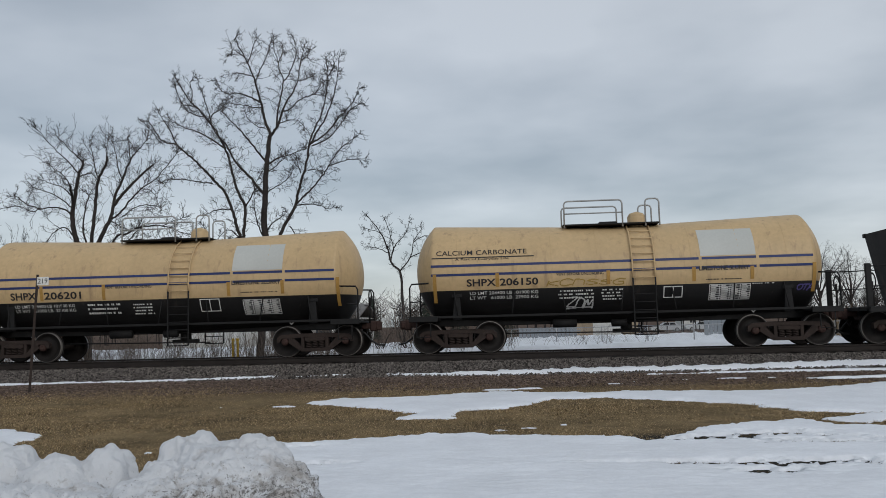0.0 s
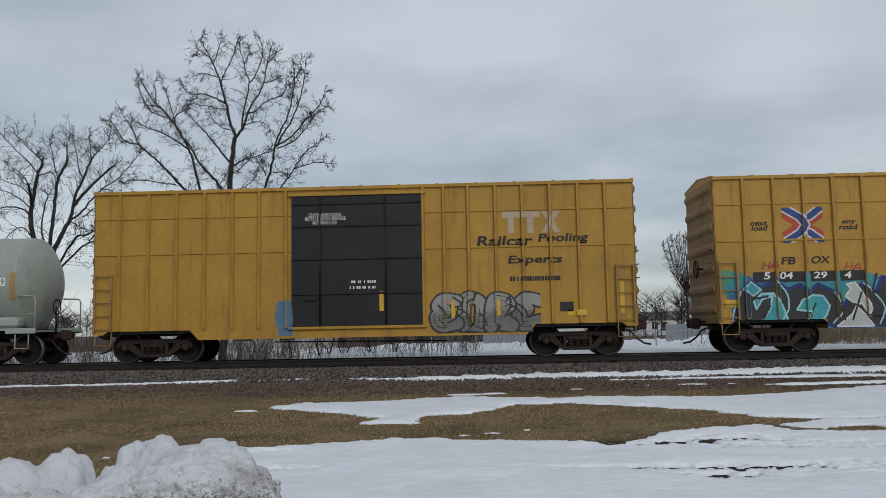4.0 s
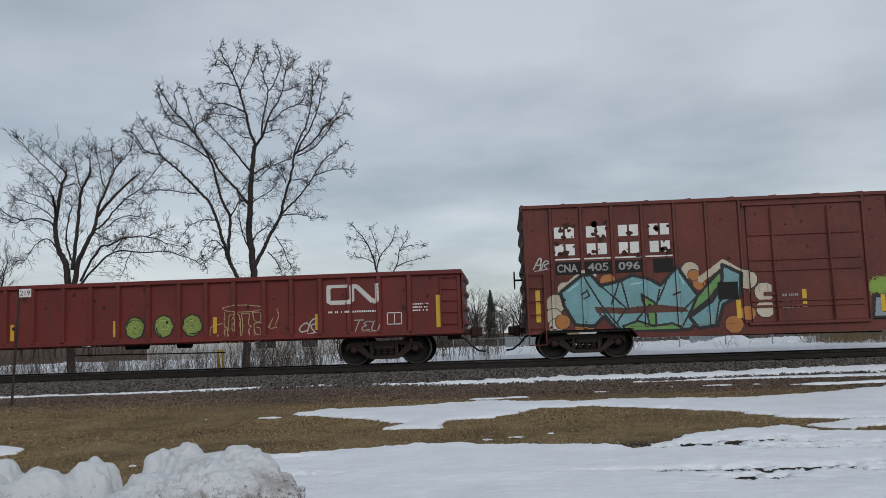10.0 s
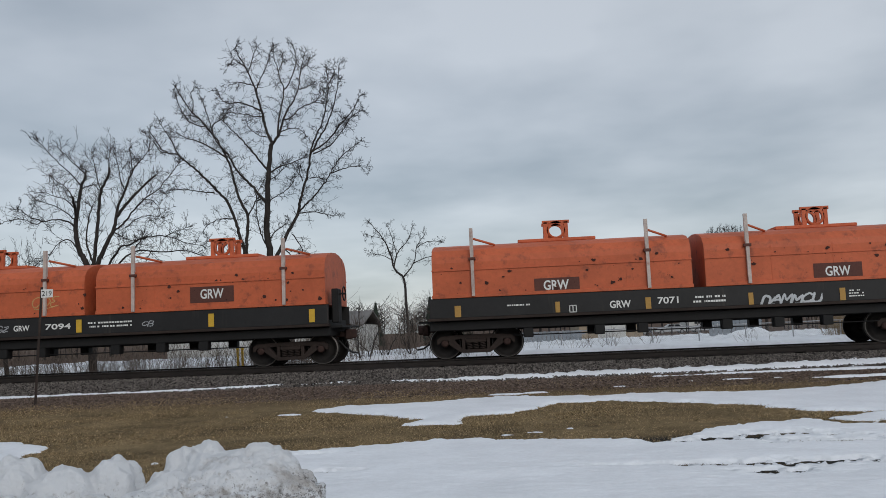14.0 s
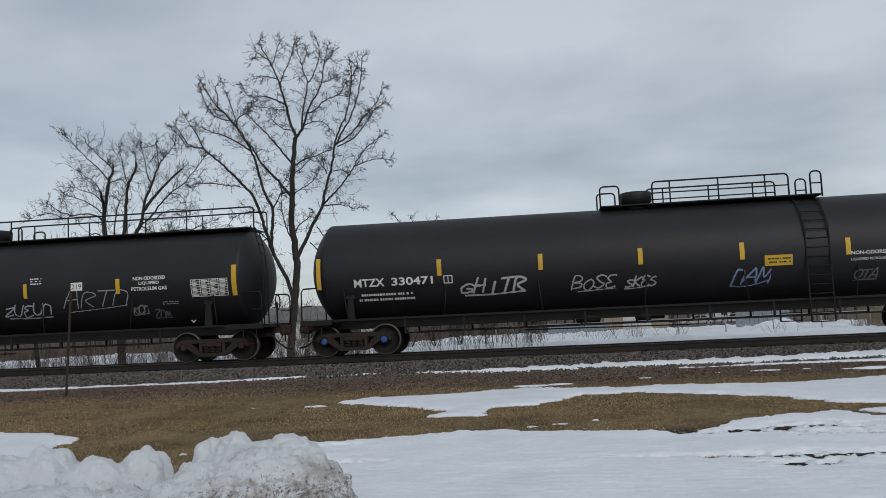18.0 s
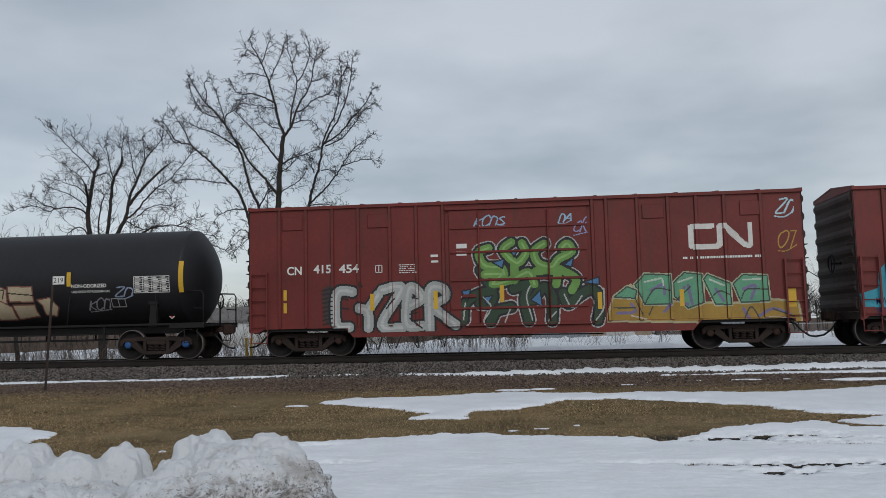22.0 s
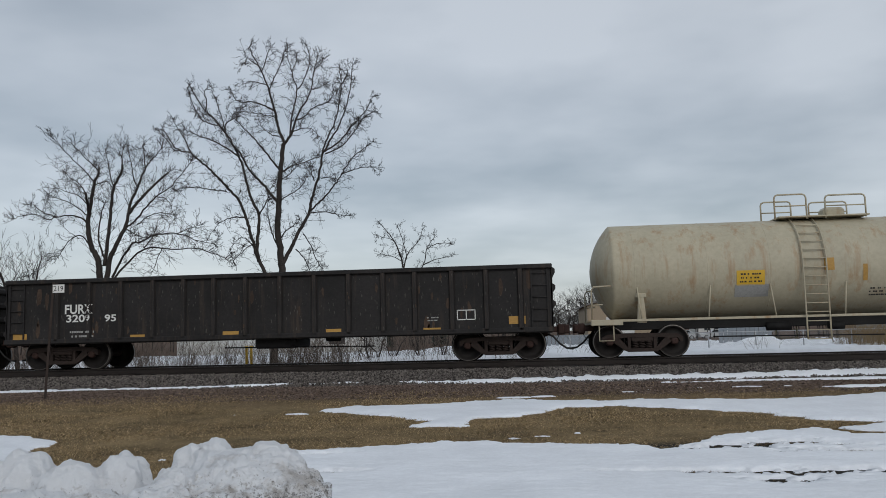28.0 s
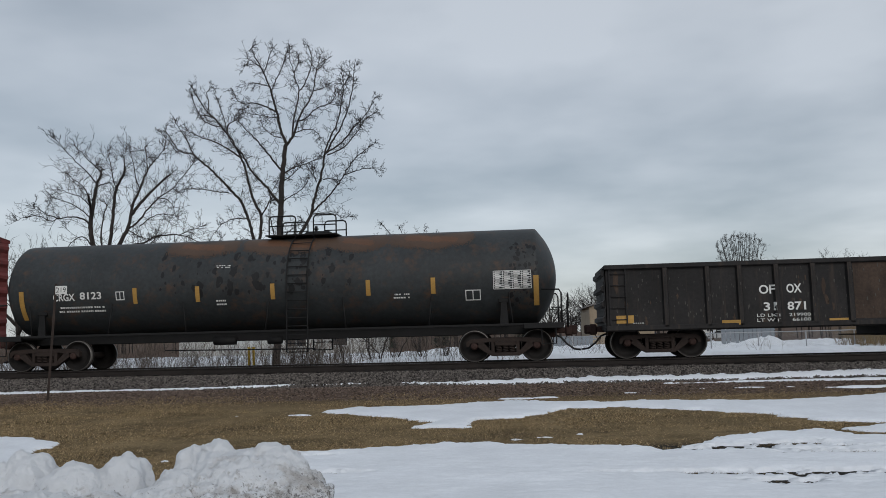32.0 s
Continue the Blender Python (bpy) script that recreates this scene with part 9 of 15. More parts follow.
RIBS_M = [-7.02, -6.14, -5.19, -4.33, -3.46, -2.64, -1.98, 2.12, 2.95, 3.83, 4.66, 5.42, 6.18, 7.0]
car = plated_box(-90.27, 6.13, 7.8, 5.03, "maroon box wagon with green and pink graffiti", P_MAROON, P_MAROON, P_MAROON, RIBS_M, (-1.85, 1.75), (4.25, 2.95), (1.5, 2.2, 2.9, 3.6, 4.3), deep=0.08)
m = mural(car, -7.66, -1.32, 0.62, 2.33)
m.fill(SKYBLUE, [(-7.66, 1.54), (-7.44, 1.45), (-7.33, 1.32), (-7, 1.31), (-6.84, 1.14), (-6.4, 1.29), (-6.23, 1.39), (-6.18, 0.79), (-7.66, 0.89)], CHALK, 0.018)
m.fill(SKYBLUE, [(-2.43, 1.32), (-2, 1.3), (-1.79, 1.08), (-1.58, 1.02), (-1.42, 0.75), (-1.37, 0.62), (-2.45, 0.68)], CHALK, 0.018)
m.fill(INK, [(-6.36, 2.23), (-5.84, 2.11), (-5.3, 1.92), (-5.29, 2.11), (-4.67, 1.82), (-4.09, 2.13), (-4.04, 1.96), (-3.72, 1.87), (-3.55, 2.08), (-2.44, 1.83), (-2.44, 1.1), (-2.23, 0.67), (-6.24, 0.8), (-6.34, 1.23), (-6.23, 1.6)], CHALK, 0.03)
m.fill(MINT, [(-6.14, 1.95), (-5.74, 1.75), (-5.13, 1.87), (-4.75, 1.8), (-4.71, 1.11), (-6.1, 1.13)])
m.fill(MINT, [(-4.42, 1.81), (-4.15, 1.89), (-3.72, 1.79), (-3.5, 1.89), (-2.53, 1.72), (-2.54, 1.1), (-4.44, 1.13)])
m.fill(PINE, [(-6.1, 1.14), (-4.71, 1.12), (-4.44, 1.14), (-2.54, 1.11), (-2.45, 0.68), (-6.35, 0.8)])
m.fill(INK, [(-3.5, 1.89), (-3.61, 1.52), (-3.89, 1.45), (-3.62, 1.33), (-3.29, 1.45), (-3.48, 1.57)], MINT, 0.02)
m.fill(INK, [(-4.38, 1.03), (-3.95, 1.1), (-3.68, 0.96), (-4.17, 0.89)], AQUA, 0.025)
m.fill(INK, [(-3.03, 1.02), (-2.81, 1.25), (-2.52, 1.01), (-2.92, 0.93)], AQUA, 0.025)
m.line(INK, 0.03, [(-4.15, 1.89), (-4.14, 1.13)], False)
m.line(INK, 0.025, [(-6.09, 1.65), (-6.02, 1.14)], False)
m.line(AQUA, 0.025, [(-5.69, 0.94), (-5.63, 1.26), (-5.41, 1.36), (-5.25, 1.25), (-5.36, 1.09), (-5.64, 0.99), (-5.85, 0.95)])
m.line(AQUA, 0.02, [(-5.58, 0.72), (-5.26, 0.87), (-4.88, 0.75)])
m.line(AQUA, 0.02, [(-4.55, 0.72), (-4.22, 0.81), (-4.01, 0.73)])
m.line(AQUA, 0.02, [(-3.15, 0.7), (-2.82, 0.85), (-2.5, 0.74)])
m.fill((0.45, 0.33, 0.26), [(-4.93, 0.7), (-4.6, 1.09), (-4.44, 0.95), (-4.61, 0.69)])
m.fill(INK, [(-4.76, 1.13), (-4.68, 1.31), (-4.49, 1.09), (-4.68, 0.91)])
m.line(CHALK, 0.025, [(-6.62, 1.08), (-6.35, 0.91), (-6.02, 0.95), (-6.12, 1.28)])
m.line(INK, 0.03, [(-6.14, 1.95), (-5.13, 1.73), (-4.7, 1.77)], False)
m.spray((0.16, 0.5, 0.3), 0.1, [(-3.29, 1.67), (-2.75, 1.6)])
m.done("angular green graffiti lettering with black and white outlines")
m = mural(car, 1.52, 7.51, 0.56, 2.36)
m.spray((0.03, 0.10, 0.32), 0.3, [(1.84, 1.76), (1.8, 1.34), (2.47, 1.05)])
m.spray((0.03, 0.10, 0.32), 0.28, [(3.85, 2.17), (4.43, 2.15), (5.68, 1.98)])
m.spray((0.03, 0.10, 0.32), 0.3, [(6.8, 1.65), (7.25, 1.26), (7.23, 0.95)])
m.fill((0.03, 0.024, 0.03), [(2.02, 1.49), (2.09, 2.08), (2.84, 2.16), (3.06, 2.23), (4.01, 2.22), (5.16, 2.13), (6.09, 1.88), (6.42, 2.14), (6.71, 1.76), (6.69, 1.44), (7.29, 1.21), (7.27, 0.79), (5.86, 0.73), (5.39, 0.67), (3.61, 0.73), (3.16, 1.14), (2.73, 0.99), (2.38, 1.35)], CHALK, 0.03)
m.fill(PLUM, [(2.1, 1.69), (3.56, 1.75), (3.51, 0.81), (3.16, 1.13), (2.73, 0.99), (2.33, 1.35)])
m.fill((0.03, 0.10, 0.32), [(2.81, 2.13), (3, 2.12), (2.88, 1.78), (2.74, 1.79)], CHALK, 0.02)
m.fill(PINK, [(2.09, 2.05), (2.76, 2.13), (2.61, 1.71), (2.24, 1.72)], INK, 0.03)
m.fill(PINK, [(3.05, 2.18), (3.2, 1.98), (3.74, 2.15), (4.06, 2.19), (4.17, 1.79), (3.03, 1.78)], INK, 0.03)
m.fill(PINK, [(4.43, 2.18), (4.69, 2.12), (4.62, 1.78), (4.41, 1.78)], INK, 0.03)
m.fill(PINK, [(4.84, 2.03), (5.26, 2.1), (5.32, 1.75), (4.82, 1.74)], INK, 0.03)
m.fill(PINK, [(5.47, 1.99), (6.19, 1.88), (6.42, 2.14), (6.63, 1.71), (5.35, 1.75)], INK, 0.03)
m.line(CHALK, 0.025, [(2.02, 1.49), (2.38, 1.35), (2.73, 0.99), (3.06, 1.17), (3.52, 0.89), (3.61, 0.7)], False)
m.line(CHALK, 0.025, [(4.08, 0.68), (4.25, 0.89), (4.5, 0.7)], False)
m.line(CHALK, 0.025, [(6.02, 1.65), (6.38, 1.5), (6.71, 1.07), (7.09, 1.3)], False)
m.line(CHALK, 0.025, [(6.23, 1.25), (6.4, 1.03)], False)
m.line(CHALK, 0.025, [(2.66, 1.74), (2.7, 1.44)], False)
m.line(CHALK, 0.022, [(4.5, 0.7), (4.98, 0.84), (5.4, 0.8), (5.6, 0.66)])
m.fill(PINE, [(3.13, 1.59), (3.45, 1.55), (3.28, 1.37)], AQUA, 0.025)
m.fill(PINE, [(3.88, 1.75), (4.25, 1.74), (4.23, 1.5), (3.97, 1.51)], AQUA, 0.02)
m.line(CHALK, 0.03, [(5.73, 1.21), (5.74, 1.37), (5.95, 1.33), (5.99, 1.2)])
m.line(CHALK, 0.02, [(4.84, 1.19), (5, 1.21), (5.1, 1.15)])
m.spray((0.2,0.24,0.3), 0.1, [(3.87, 1.59), (3.76, 1.43)])
m.line(CHALK, 0.02, [(6.72, 1.12), (7.02, 1.75), (7.25, 1.26), (7.24, 0.85)])
m.spray((0.03, 0.12, 0.36), 0.07, [(4.22, 1.26), (4.18, 0.94)])
m.done("dark graffiti lettering with pink tops and a blue glow")
text(car, "CO", -6.85, 2.49, 0.46, 0.23, M_WHITE, True)
text(car, "ER", -5.88, 2.50, 0.40, 0.23, M_WHITE, True)
text(car, "17", -6.76, 2.04, 0.31, 0.21, M_WHITE, True)
text(car, "33", -5.88, 2.04, 0.40, 0.21, M_WHITE, True)
text(car, "05", -4.99, 2.05, 0.39, 0.21, M_WHITE, True)
plate_frame(car, -4.03, -3.79, 2.03, 2.27, M_WHITE)
text(car, "CLOSE AND LOCK", 0.46, 4.04, 0.93, 0.10, M_WHITE, False)
text(car, "DOOR BEFORE", 0.56, 3.90, 0.71, 0.10, M_WHITE, False)
text(car, "MOVING CAR", 0.59, 3.79, 0.67, 0.10, M_WHITE, False)
bars(car, 5.47, 5.70, 2.06, 2.38, 5, M_WHITE, 13)
bars(car, 6.34, 6.93, 2.07, 2.40, 4, M_WHITE, 14)
bars(car, -1.59, -1.30, 2.95, 3.28, 3, M_WHITE, 15)
panel(car, "label_plate", -2.37, -2.12, 2.68, 2.80, M_WHITE)
panel(car, "label_plate", -1.53, -1.29, 2.70, 2.82, M_WHITE)
panel(car, "label_plate", -0.19, 0.02, 1.82, 2.03, M_WHITE)
reflector(car, -6.81, 1.12, 1.59, 0.22, M_YELLOW)
reflector(car, -4.52, 1.16, 1.59, 0.12, M_YELLOW)
reflector(car, -1.47, 1.46, 1.91, 0.12, M_YELLOW)
reflector(car, 1.58, 1.46, 1.90, 0.12, M_YELLOW)
reflector(car, 4.64, 1.16, 1.62, 0.12, M_YELLOW)
reflector(car, 6.82, 1.12, 1.60, 0.20, M_YELLOW)
RIBS_C = [-7.07, -6.22, -5.32, -4.38, -3.49, -2.57, -1.9, 1.95, 2.7, 3.55, 4.45, 5.33, 6.08, 7.03]
car = plated_box(-108.0, 6.08, 7.8, 5.03, "faded yellow box wagon with a black door and blue graffiti", P_TTX2, P_DOORBLACK, P_ENDTAN, RIBS_C, (-1.76, 1.8), (4.2, 3.0), (1.7, 2.5, 3.2, 3.9), deep=0.08)
m = mural(car, -6.97, -1.77, 0.59, 2.25)
m.fill(PALE, [(-6.91, 0.82), (-6.32, 1.84), (-6.04, 1.91), (-5.26, 1.89), (-5.15, 1.69), (-4.48, 1.97), (-4.09, 2.04), (-3.26, 1.93), (-2.82, 1.89), (-2.38, 2.04), (-1.89, 1.91), (-2.01, 1.16), (-1.8, 0.61)], CHALK, 0.05)
m.fill((0.48, 0.40, 0.24), [(-6.93, 0.82), (-5.26, 0.85), (-4.71, 0.81), (-4.71, 0.68), (-6.93, 0.74)])
m.spray((0.54, 0.46, 0.30), 0.2, [(-4.37, 0.91), (-3.71, 0.94), (-2.94, 0.86)])
m.spray((0.60, 0.60, 0.56), 0.2, [(-5.59, 1.05), (-4.48, 1.29), (-3.71, 1.27)])
m.fill(DENIM, [(-5.43, 1.27), (-5.15, 1.88), (-5.18, 1.69), (-5.32, 1.32)], (0.3, 0.36, 0.42), 0.02)
m.fill(DENIM, [(-5.09, 1.31), (-4.81, 1.52), (-4.82, 1.25)], (0.3, 0.36, 0.42), 0.02)
m.fill(DENIM, [(-6.1, 1.45), (-5.98, 1.23), (-5.76, 1.25), (-5.76, 1.11), (-6.1, 1.21)], (0.3, 0.36, 0.42), 0.02)
m.fill(DENIM, [(-5.43, 1.05), (-5.15, 1.15), (-5.21, 0.88)], (0.3, 0.36, 0.42), 0.02)
m.fill(DENIM, [(-4.76, 1.25), (-4.65, 1.03), (-4.15, 1.17), (-4.21, 0.96), (-4.65, 0.94)], (0.3, 0.36, 0.42), 0.02)
m.fill(DENIM, [(-3.32, 1.36), (-2.88, 1.46), (-3.05, 1.08)], (0.3, 0.36, 0.42), 0.02)
m.fill(DENIM, [(-2.55, 1.45), (-2.06, 1.43), (-2.17, 1.22), (-2.55, 1.28)], (0.3, 0.36, 0.42), 0.02)
m.fill(DENIM, [(-3.71, 1.05), (-3.49, 1.15), (-3.49, 0.94)], (0.3, 0.36, 0.42), 0.02)
m.fill(DENIM, [(-5.26, 1.86), (-5.18, 1.86), (-5.2, 1.75)], (0.3, 0.36, 0.42), 0.02)
m.fill(DENIM, [(-4.2, 1.88), (-4.09, 1.82), (-4.15, 1.71)], (0.3, 0.36, 0.42), 0.02)
m.line(CHALK, 0.03, [(-4.09, 1.71), (-4.04, 1.28), (-4.1, 0.9)])
m.line(CHALK, 0.03, [(-3.71, 1.59), (-3.6, 1.37), (-3.82, 0.89)])
m.line(CHALK, 0.03, [(-6.32, 1.08), (-6.04, 1.15), (-5.76, 1.01)])
m.line(CHALK, 0.03, [(-4.6, 0.97), (-4.37, 1.07), (-4.04, 0.79)])
m.line(CHALK, 0.03, [(-3.49, 0.88), (-3.33, 0.82), (-3.55, 0.67)])
m.line((0.16, 0.17, 0.17), 0.02, [(-6.32, 1.87), (-5.98, 1.93), (-5.31, 1.87)])
m.line((0.16, 0.17, 0.17), 0.02, [(-4.48, 1.92), (-4.09, 1.99), (-3.26, 1.88)])
m.line((0.16, 0.17, 0.17), 0.02, [(-2.77, 1.86), (-2.38, 1.98), (-1.94, 1.89)])
m.fill((0.42, 0.28, 0.07), [(-4.65, 1.61), (-4.41, 1.64), (-4.42, 1.15), (-4.65, 1.12)])
m.fill((0.07, 0.07, 0.07), [(-2.54, 1.9), (-1.89, 1.87), (-1.95, 1.48), (-2.55, 1.5)])
m.done("faded white and blue graffiti lettering")
m = mural(car, 2.39, 6.14, 0.61, 1.83)
m.fill((0.22, 0.03, 0.03), [(2.72, 1.69), (2.81, 1.69), (2.82, 0.96), (2.69, 0.96)])
m.fill((0.42, 0.37, 0.26), [(2.85, 1.66), (3.49, 1.67), (3.46, 0.97), (2.83, 0.99)])
m.fill((0.22, 0.03, 0.03), [(3.85, 1.63), (4.02, 1.65), (4, 1.53), (4.09, 1.43), (3.84, 1.38)])
m.fill((0.22, 0.03, 0.03), [(3.86, 1.11), (4.11, 1.13), (4.04, 0.95), (3.85, 0.92)])
m.fill((0.26, 0.18, 0.11), [(5.49, 1.54), (6.13, 1.55), (6.1, 0.88), (5.46, 0.9)])
m.line((0.42, 0.36, 0.26), 0.07, [(5.55, 1.39), (5.91, 1.31), (5.98, 1.01)])
m.fill((0.22, 0.03, 0.03), [(4.73, 0.85), (5.01, 0.84), (5, 0.67), (4.7, 0.68)])
m.fill((0.46, 0.44, 0.36), [(5.59, 1.02), (5.84, 1.1), (5.95, 0.98), (5.82, 0.77), (5.61, 0.87)])
m.spray((0.28, 0.15, 0.09), 0.06, [(2.44, 1.73), (4.1, 1.74), (5.44, 1.66)])
m.spray((0.30, 0.16, 0.10), 0.06, [(3.57, 0.78), (4.67, 0.73), (5.76, 0.71)])
m.fill((0.36, 0.24, 0.06), [(3.74, 1.38), (4.4, 1.38), (4.38, 1.15), (3.74, 1.15)])
m.done("faded red and grey paint patches")
text(car, "next", -6.98, 3.67, 0.59, 0.15, M_LETTERBLACK, True, 0.25)
text(car, "load", -6.96, 3.47, 0.56, 0.18, M_LETTERBLACK, True, 0.25)
text(car, "any", -4.18, 3.65, 0.47, 0.17, M_LETTERBLACK, True, 0.25)
text(car, "road", -4.18, 3.43, 0.57, 0.17, M_LETTERBLACK, True, 0.25)
cross_logo(car, -5.85, -4.58, 3.07, 4.12)
text(car, "FB", -6.94, 2.29, 0.57, 0.23, M_LETTERBLACK, True, 0.2)
text(car, "OX", -5.93, 2.30, 0.55, 0.23, M_LETTERBLACK, True, 0.2)
text(car, "50", -6.94, 1.84, 0.52, 0.25, M_LETTERBLACK, True, 0.2)
text(car, "51", -5.95, 1.88, 0.44, 0.25, M_LETTERBLACK, True, 0.2)
text(car, "07", -5.06, 1.86, 0.55, 0.25, M_LETTERBLACK, True, 0.2)
bars(car, -6.80, -6.42, 1.24, 1.52, 2, M_LETTERBLACK, 13)
bars(car, -5.90, -5.43, 1.25, 1.54, 2, M_LETTERBLACK, 14)
block_logo(car, 5.42, 7.20, 3.59, 4.20, (0.28, 0.045, 0.03))
text(car, "Railcar", 5.48, 3.37, 1.00, 0.18, M_LETTERBLACK, True, 0.2)
text(car, "Pooling", 6.61, 3.38, 1.05, 0.18, M_LETTERBLACK, True, 0.2)
text(car, "Experts", 5.81, 3.10, 1.13, 0.18, M_LETTERBLACK, True, 0.2)
bars(car, 5.84, 7.01, 2.63, 2.86, 1, M_LETTERBLACK, 19)
text(car, "CLOSE AND LOCK", 0.58, 3.37, 0.95, 0.10, M_WHITE, False)
text(car, "BOTH DOORS BEFORE", 0.45, 3.26, 1.21, 0.10, M_WHITE, False)
text(car, "MOVING CAR", 0.71, 3.13, 0.69, 0.10, M_WHITE, False)
bars(car, 5.50, 5.98, 1.92, 2.48, 6, M_LETTERBLACK, 23)
bars(car, 6.45, 7.00, 2.04, 2.48, 5, M_LETTERBLACK, 24)
panel(car, "data_label", 6.52, 6.96, 1.30, 1.61, M_LETTERBLACK)
panel(car, "warning_label", -7.71, -7.19, 0.86, 1.09, M_YELLOW)
panel(car, "warning_label", 7.30, 7.80, 0.89, 1.14, M_YELLOW)
scribble(car, 3.05, 5.42, 1.81, 2.74, 9, (0.05, 0.035, 0.03), 0.035, word="ENZ")
reflector(car, -4.13, 1.15, 1.60, 0.10, M_YELLOW)
reflector(car, -1.87, 1.01, 1.45, 0.10, M_YELLOW)
reflector(car, 4.70, 1.16, 1.60, 0.12, M_YELLOW)
M_SCAB = mat("dark rust scab", (0.055, 0.022, 0.016), 0.9, 0, 0.3)
M_OILBLACK = mat("black oil stain", (0.008, 0.008, 0.009), 0.55, 0, 0.2)
M_ORANGERUST = mat("orange rust", (0.15, 0.06, 0.025), 0.9, 0, 0.35)
M_SCRAPE = mat("bare scraped steel", (0.062, 0.057, 0.052), 0.6, 0.2, 0.3)
marks(car, -7.6, 7.6, 0.84, 1.3, 60, 3, M_SCAB, (0.01, 0.06), (0.01, 0.07), "rust_spot", "brown rust spots along the sill")
marks(car, -7.6, 7.6, 1.3, 4.7, 70, 4, M_SCAB, (0.008, 0.03), (0.008, 0.03), "rust_spot", "small scattered rust chips")
RIBS_D = [-6.88, -6.02, -5.16, -4.31, -3.41, -2.53, -1.6, 1.76, 2.45, 3.55, 4.4, 5.2, 6.0, 6.87]
car = plated_box(-125.83, 5.98, 7.66, 4.42, "rust-brown box wagon with peeling lettering and teal graffiti", P_BROWN, P_BROWN, P_DARKEND, RIBS_D, (-1.44, 1.63), (), (1.3, 1.45, 2.3, 2.6, 3.3), z0=0.85)
for zb_ in (3.42, 2.93):
    for xa in (-6.78, -5.88, -4.98, -4.12):
        for k in range(2):
            panel(car, "peeled_lettering", xa + 0.31 * k, xa + 0.31 * k + 0.25, zb_, zb_ + 0.32, M_WHITE, 0.010)
panel(car, "rule_line", -6.78, -3.5, 2.80, 2.84, M_WHITE)
panel(car, "number_field", -6.78, -4.25, 2.38, 2.74, M_BLACK, 0.009)
m = mural(car, -7.07, -0.87, 0.51, 2.79)
m.line(INK, 0.28, [(-6.83, 1.57), (-6.82, 1.57)])
m.line(CREAM, 0.26, [(-6.83, 1.57), (-6.82, 1.57)])
m.line(INK, 0.24, [(-6.9, 1.22), (-6.89, 1.22)])
m.line(CREAM, 0.22, [(-6.9, 1.22), (-6.89, 1.22)])
m.line(INK, 0.22, [(-6.56, 1.97), (-6.55, 1.97)])
m.line(CREAM, 0.2, [(-6.56, 1.97), (-6.55, 1.97)])
m.line(INK, 0.26, [(-3.05, 2.37), (-3.04, 2.37)])
m.line(CREAM, 0.24, [(-3.05, 2.37), (-3.04, 2.37)])
m.line(INK, 0.28, [(-1.07, 1.7), (-1.06, 1.7)])
m.line(CREAM, 0.26, [(-1.07, 1.7), (-1.06, 1.7)])
m.line(INK, 0.26, [(-1.08, 1.24), (-1.07, 1.24)])
m.line(CREAM, 0.24, [(-1.08, 1.24), (-1.07, 1.24)])
m.line(INK, 0.28, [(-1.52, 2.07), (-1.51, 2.07)])
m.line(CREAM, 0.26, [(-1.52, 2.07), (-1.51, 2.07)])
m.line(INK, 0.22, [(-6.84, 0.95), (-6.83, 0.95)])
m.line(CREAM, 0.2, [(-6.84, 0.95), (-6.83, 0.95)])
m.line(INK, 0.22, [(-5.35, 2.16), (-5.34, 2.16)])
m.line(RUSTY, 0.2, [(-5.35, 2.16), (-5.34, 2.16)])
m.line(INK, 0.19, [(-2.82, 2.01), (-2.81, 2)])
m.line(RUSTY, 0.17, [(-2.82, 2.01), (-2.81, 2)])
m.line(INK, 0.17, [(-2.96, 2.25), (-2.95, 2.24)])
m.line(RUSTY, 0.15, [(-2.96, 2.25), (-2.95, 2.24)])
m.line(INK, 0.28, [(-6.06, 0.83), (-6.05, 0.83)])
m.line(RUSTY, 0.26, [(-6.06, 0.83), (-6.05, 0.83)])
m.line(INK, 0.26, [(-1.94, 0.84), (-1.93, 0.84)])
m.line(RUSTY, 0.24, [(-1.94, 0.84), (-1.93, 0.84)])
m.line(INK, 0.22, [(-6.66, 1.06), (-6.65, 1.06)])
m.line(RUSTY, 0.2, [(-6.66, 1.06), (-6.65, 1.06)])
m.line(INK, 0.22, [(-1.55, 1.14), (-1.54, 1.14)])
m.line(RUSTY, 0.2, [(-1.55, 1.14), (-1.54, 1.14)])
m.line(CREAM, 0.09, [(-6.65, 1.92), (-6.04, 2.4), (-5.74, 2.35)], False)
m.line(CREAM, 0.09, [(-2.76, 2.12), (-2.13, 2.56), (-1.64, 2.25)], False)
m.fill(POND, [(-6.68, 1.89), (-6.04, 2.37), (-5.8, 2.36), (-5.56, 2.05), (-5.26, 2.1), (-5.02, 2.15), (-4.66, 2.31), (-4.18, 2.18), (-3.89, 1.99), (-3.4, 2.5), (-2.95, 1.78), (-2.57, 1.35), (-3.15, 0.73), (-5.11, 0.77), (-5.52, 1.17), (-5.76, 0.91), (-6.3, 0.96), (-6.59, 1.5)], INK, 0.05)
m.fill(MOSS, [(-2.89, 1.66), (-2.22, 2.36), (-2.17, 2.04), (-2.6, 1.53), (-3.14, 1.14)], INK, 0.04)
m.fill(POND, [(-2.2, 1.95), (-2.16, 2.51), (-1.66, 2.25), (-1.71, 1.61), (-2.19, 1.4), (-2.38, 0.82), (-2.91, 0.76), (-3.14, 1.08), (-2.48, 1.52)], INK, 0.05)
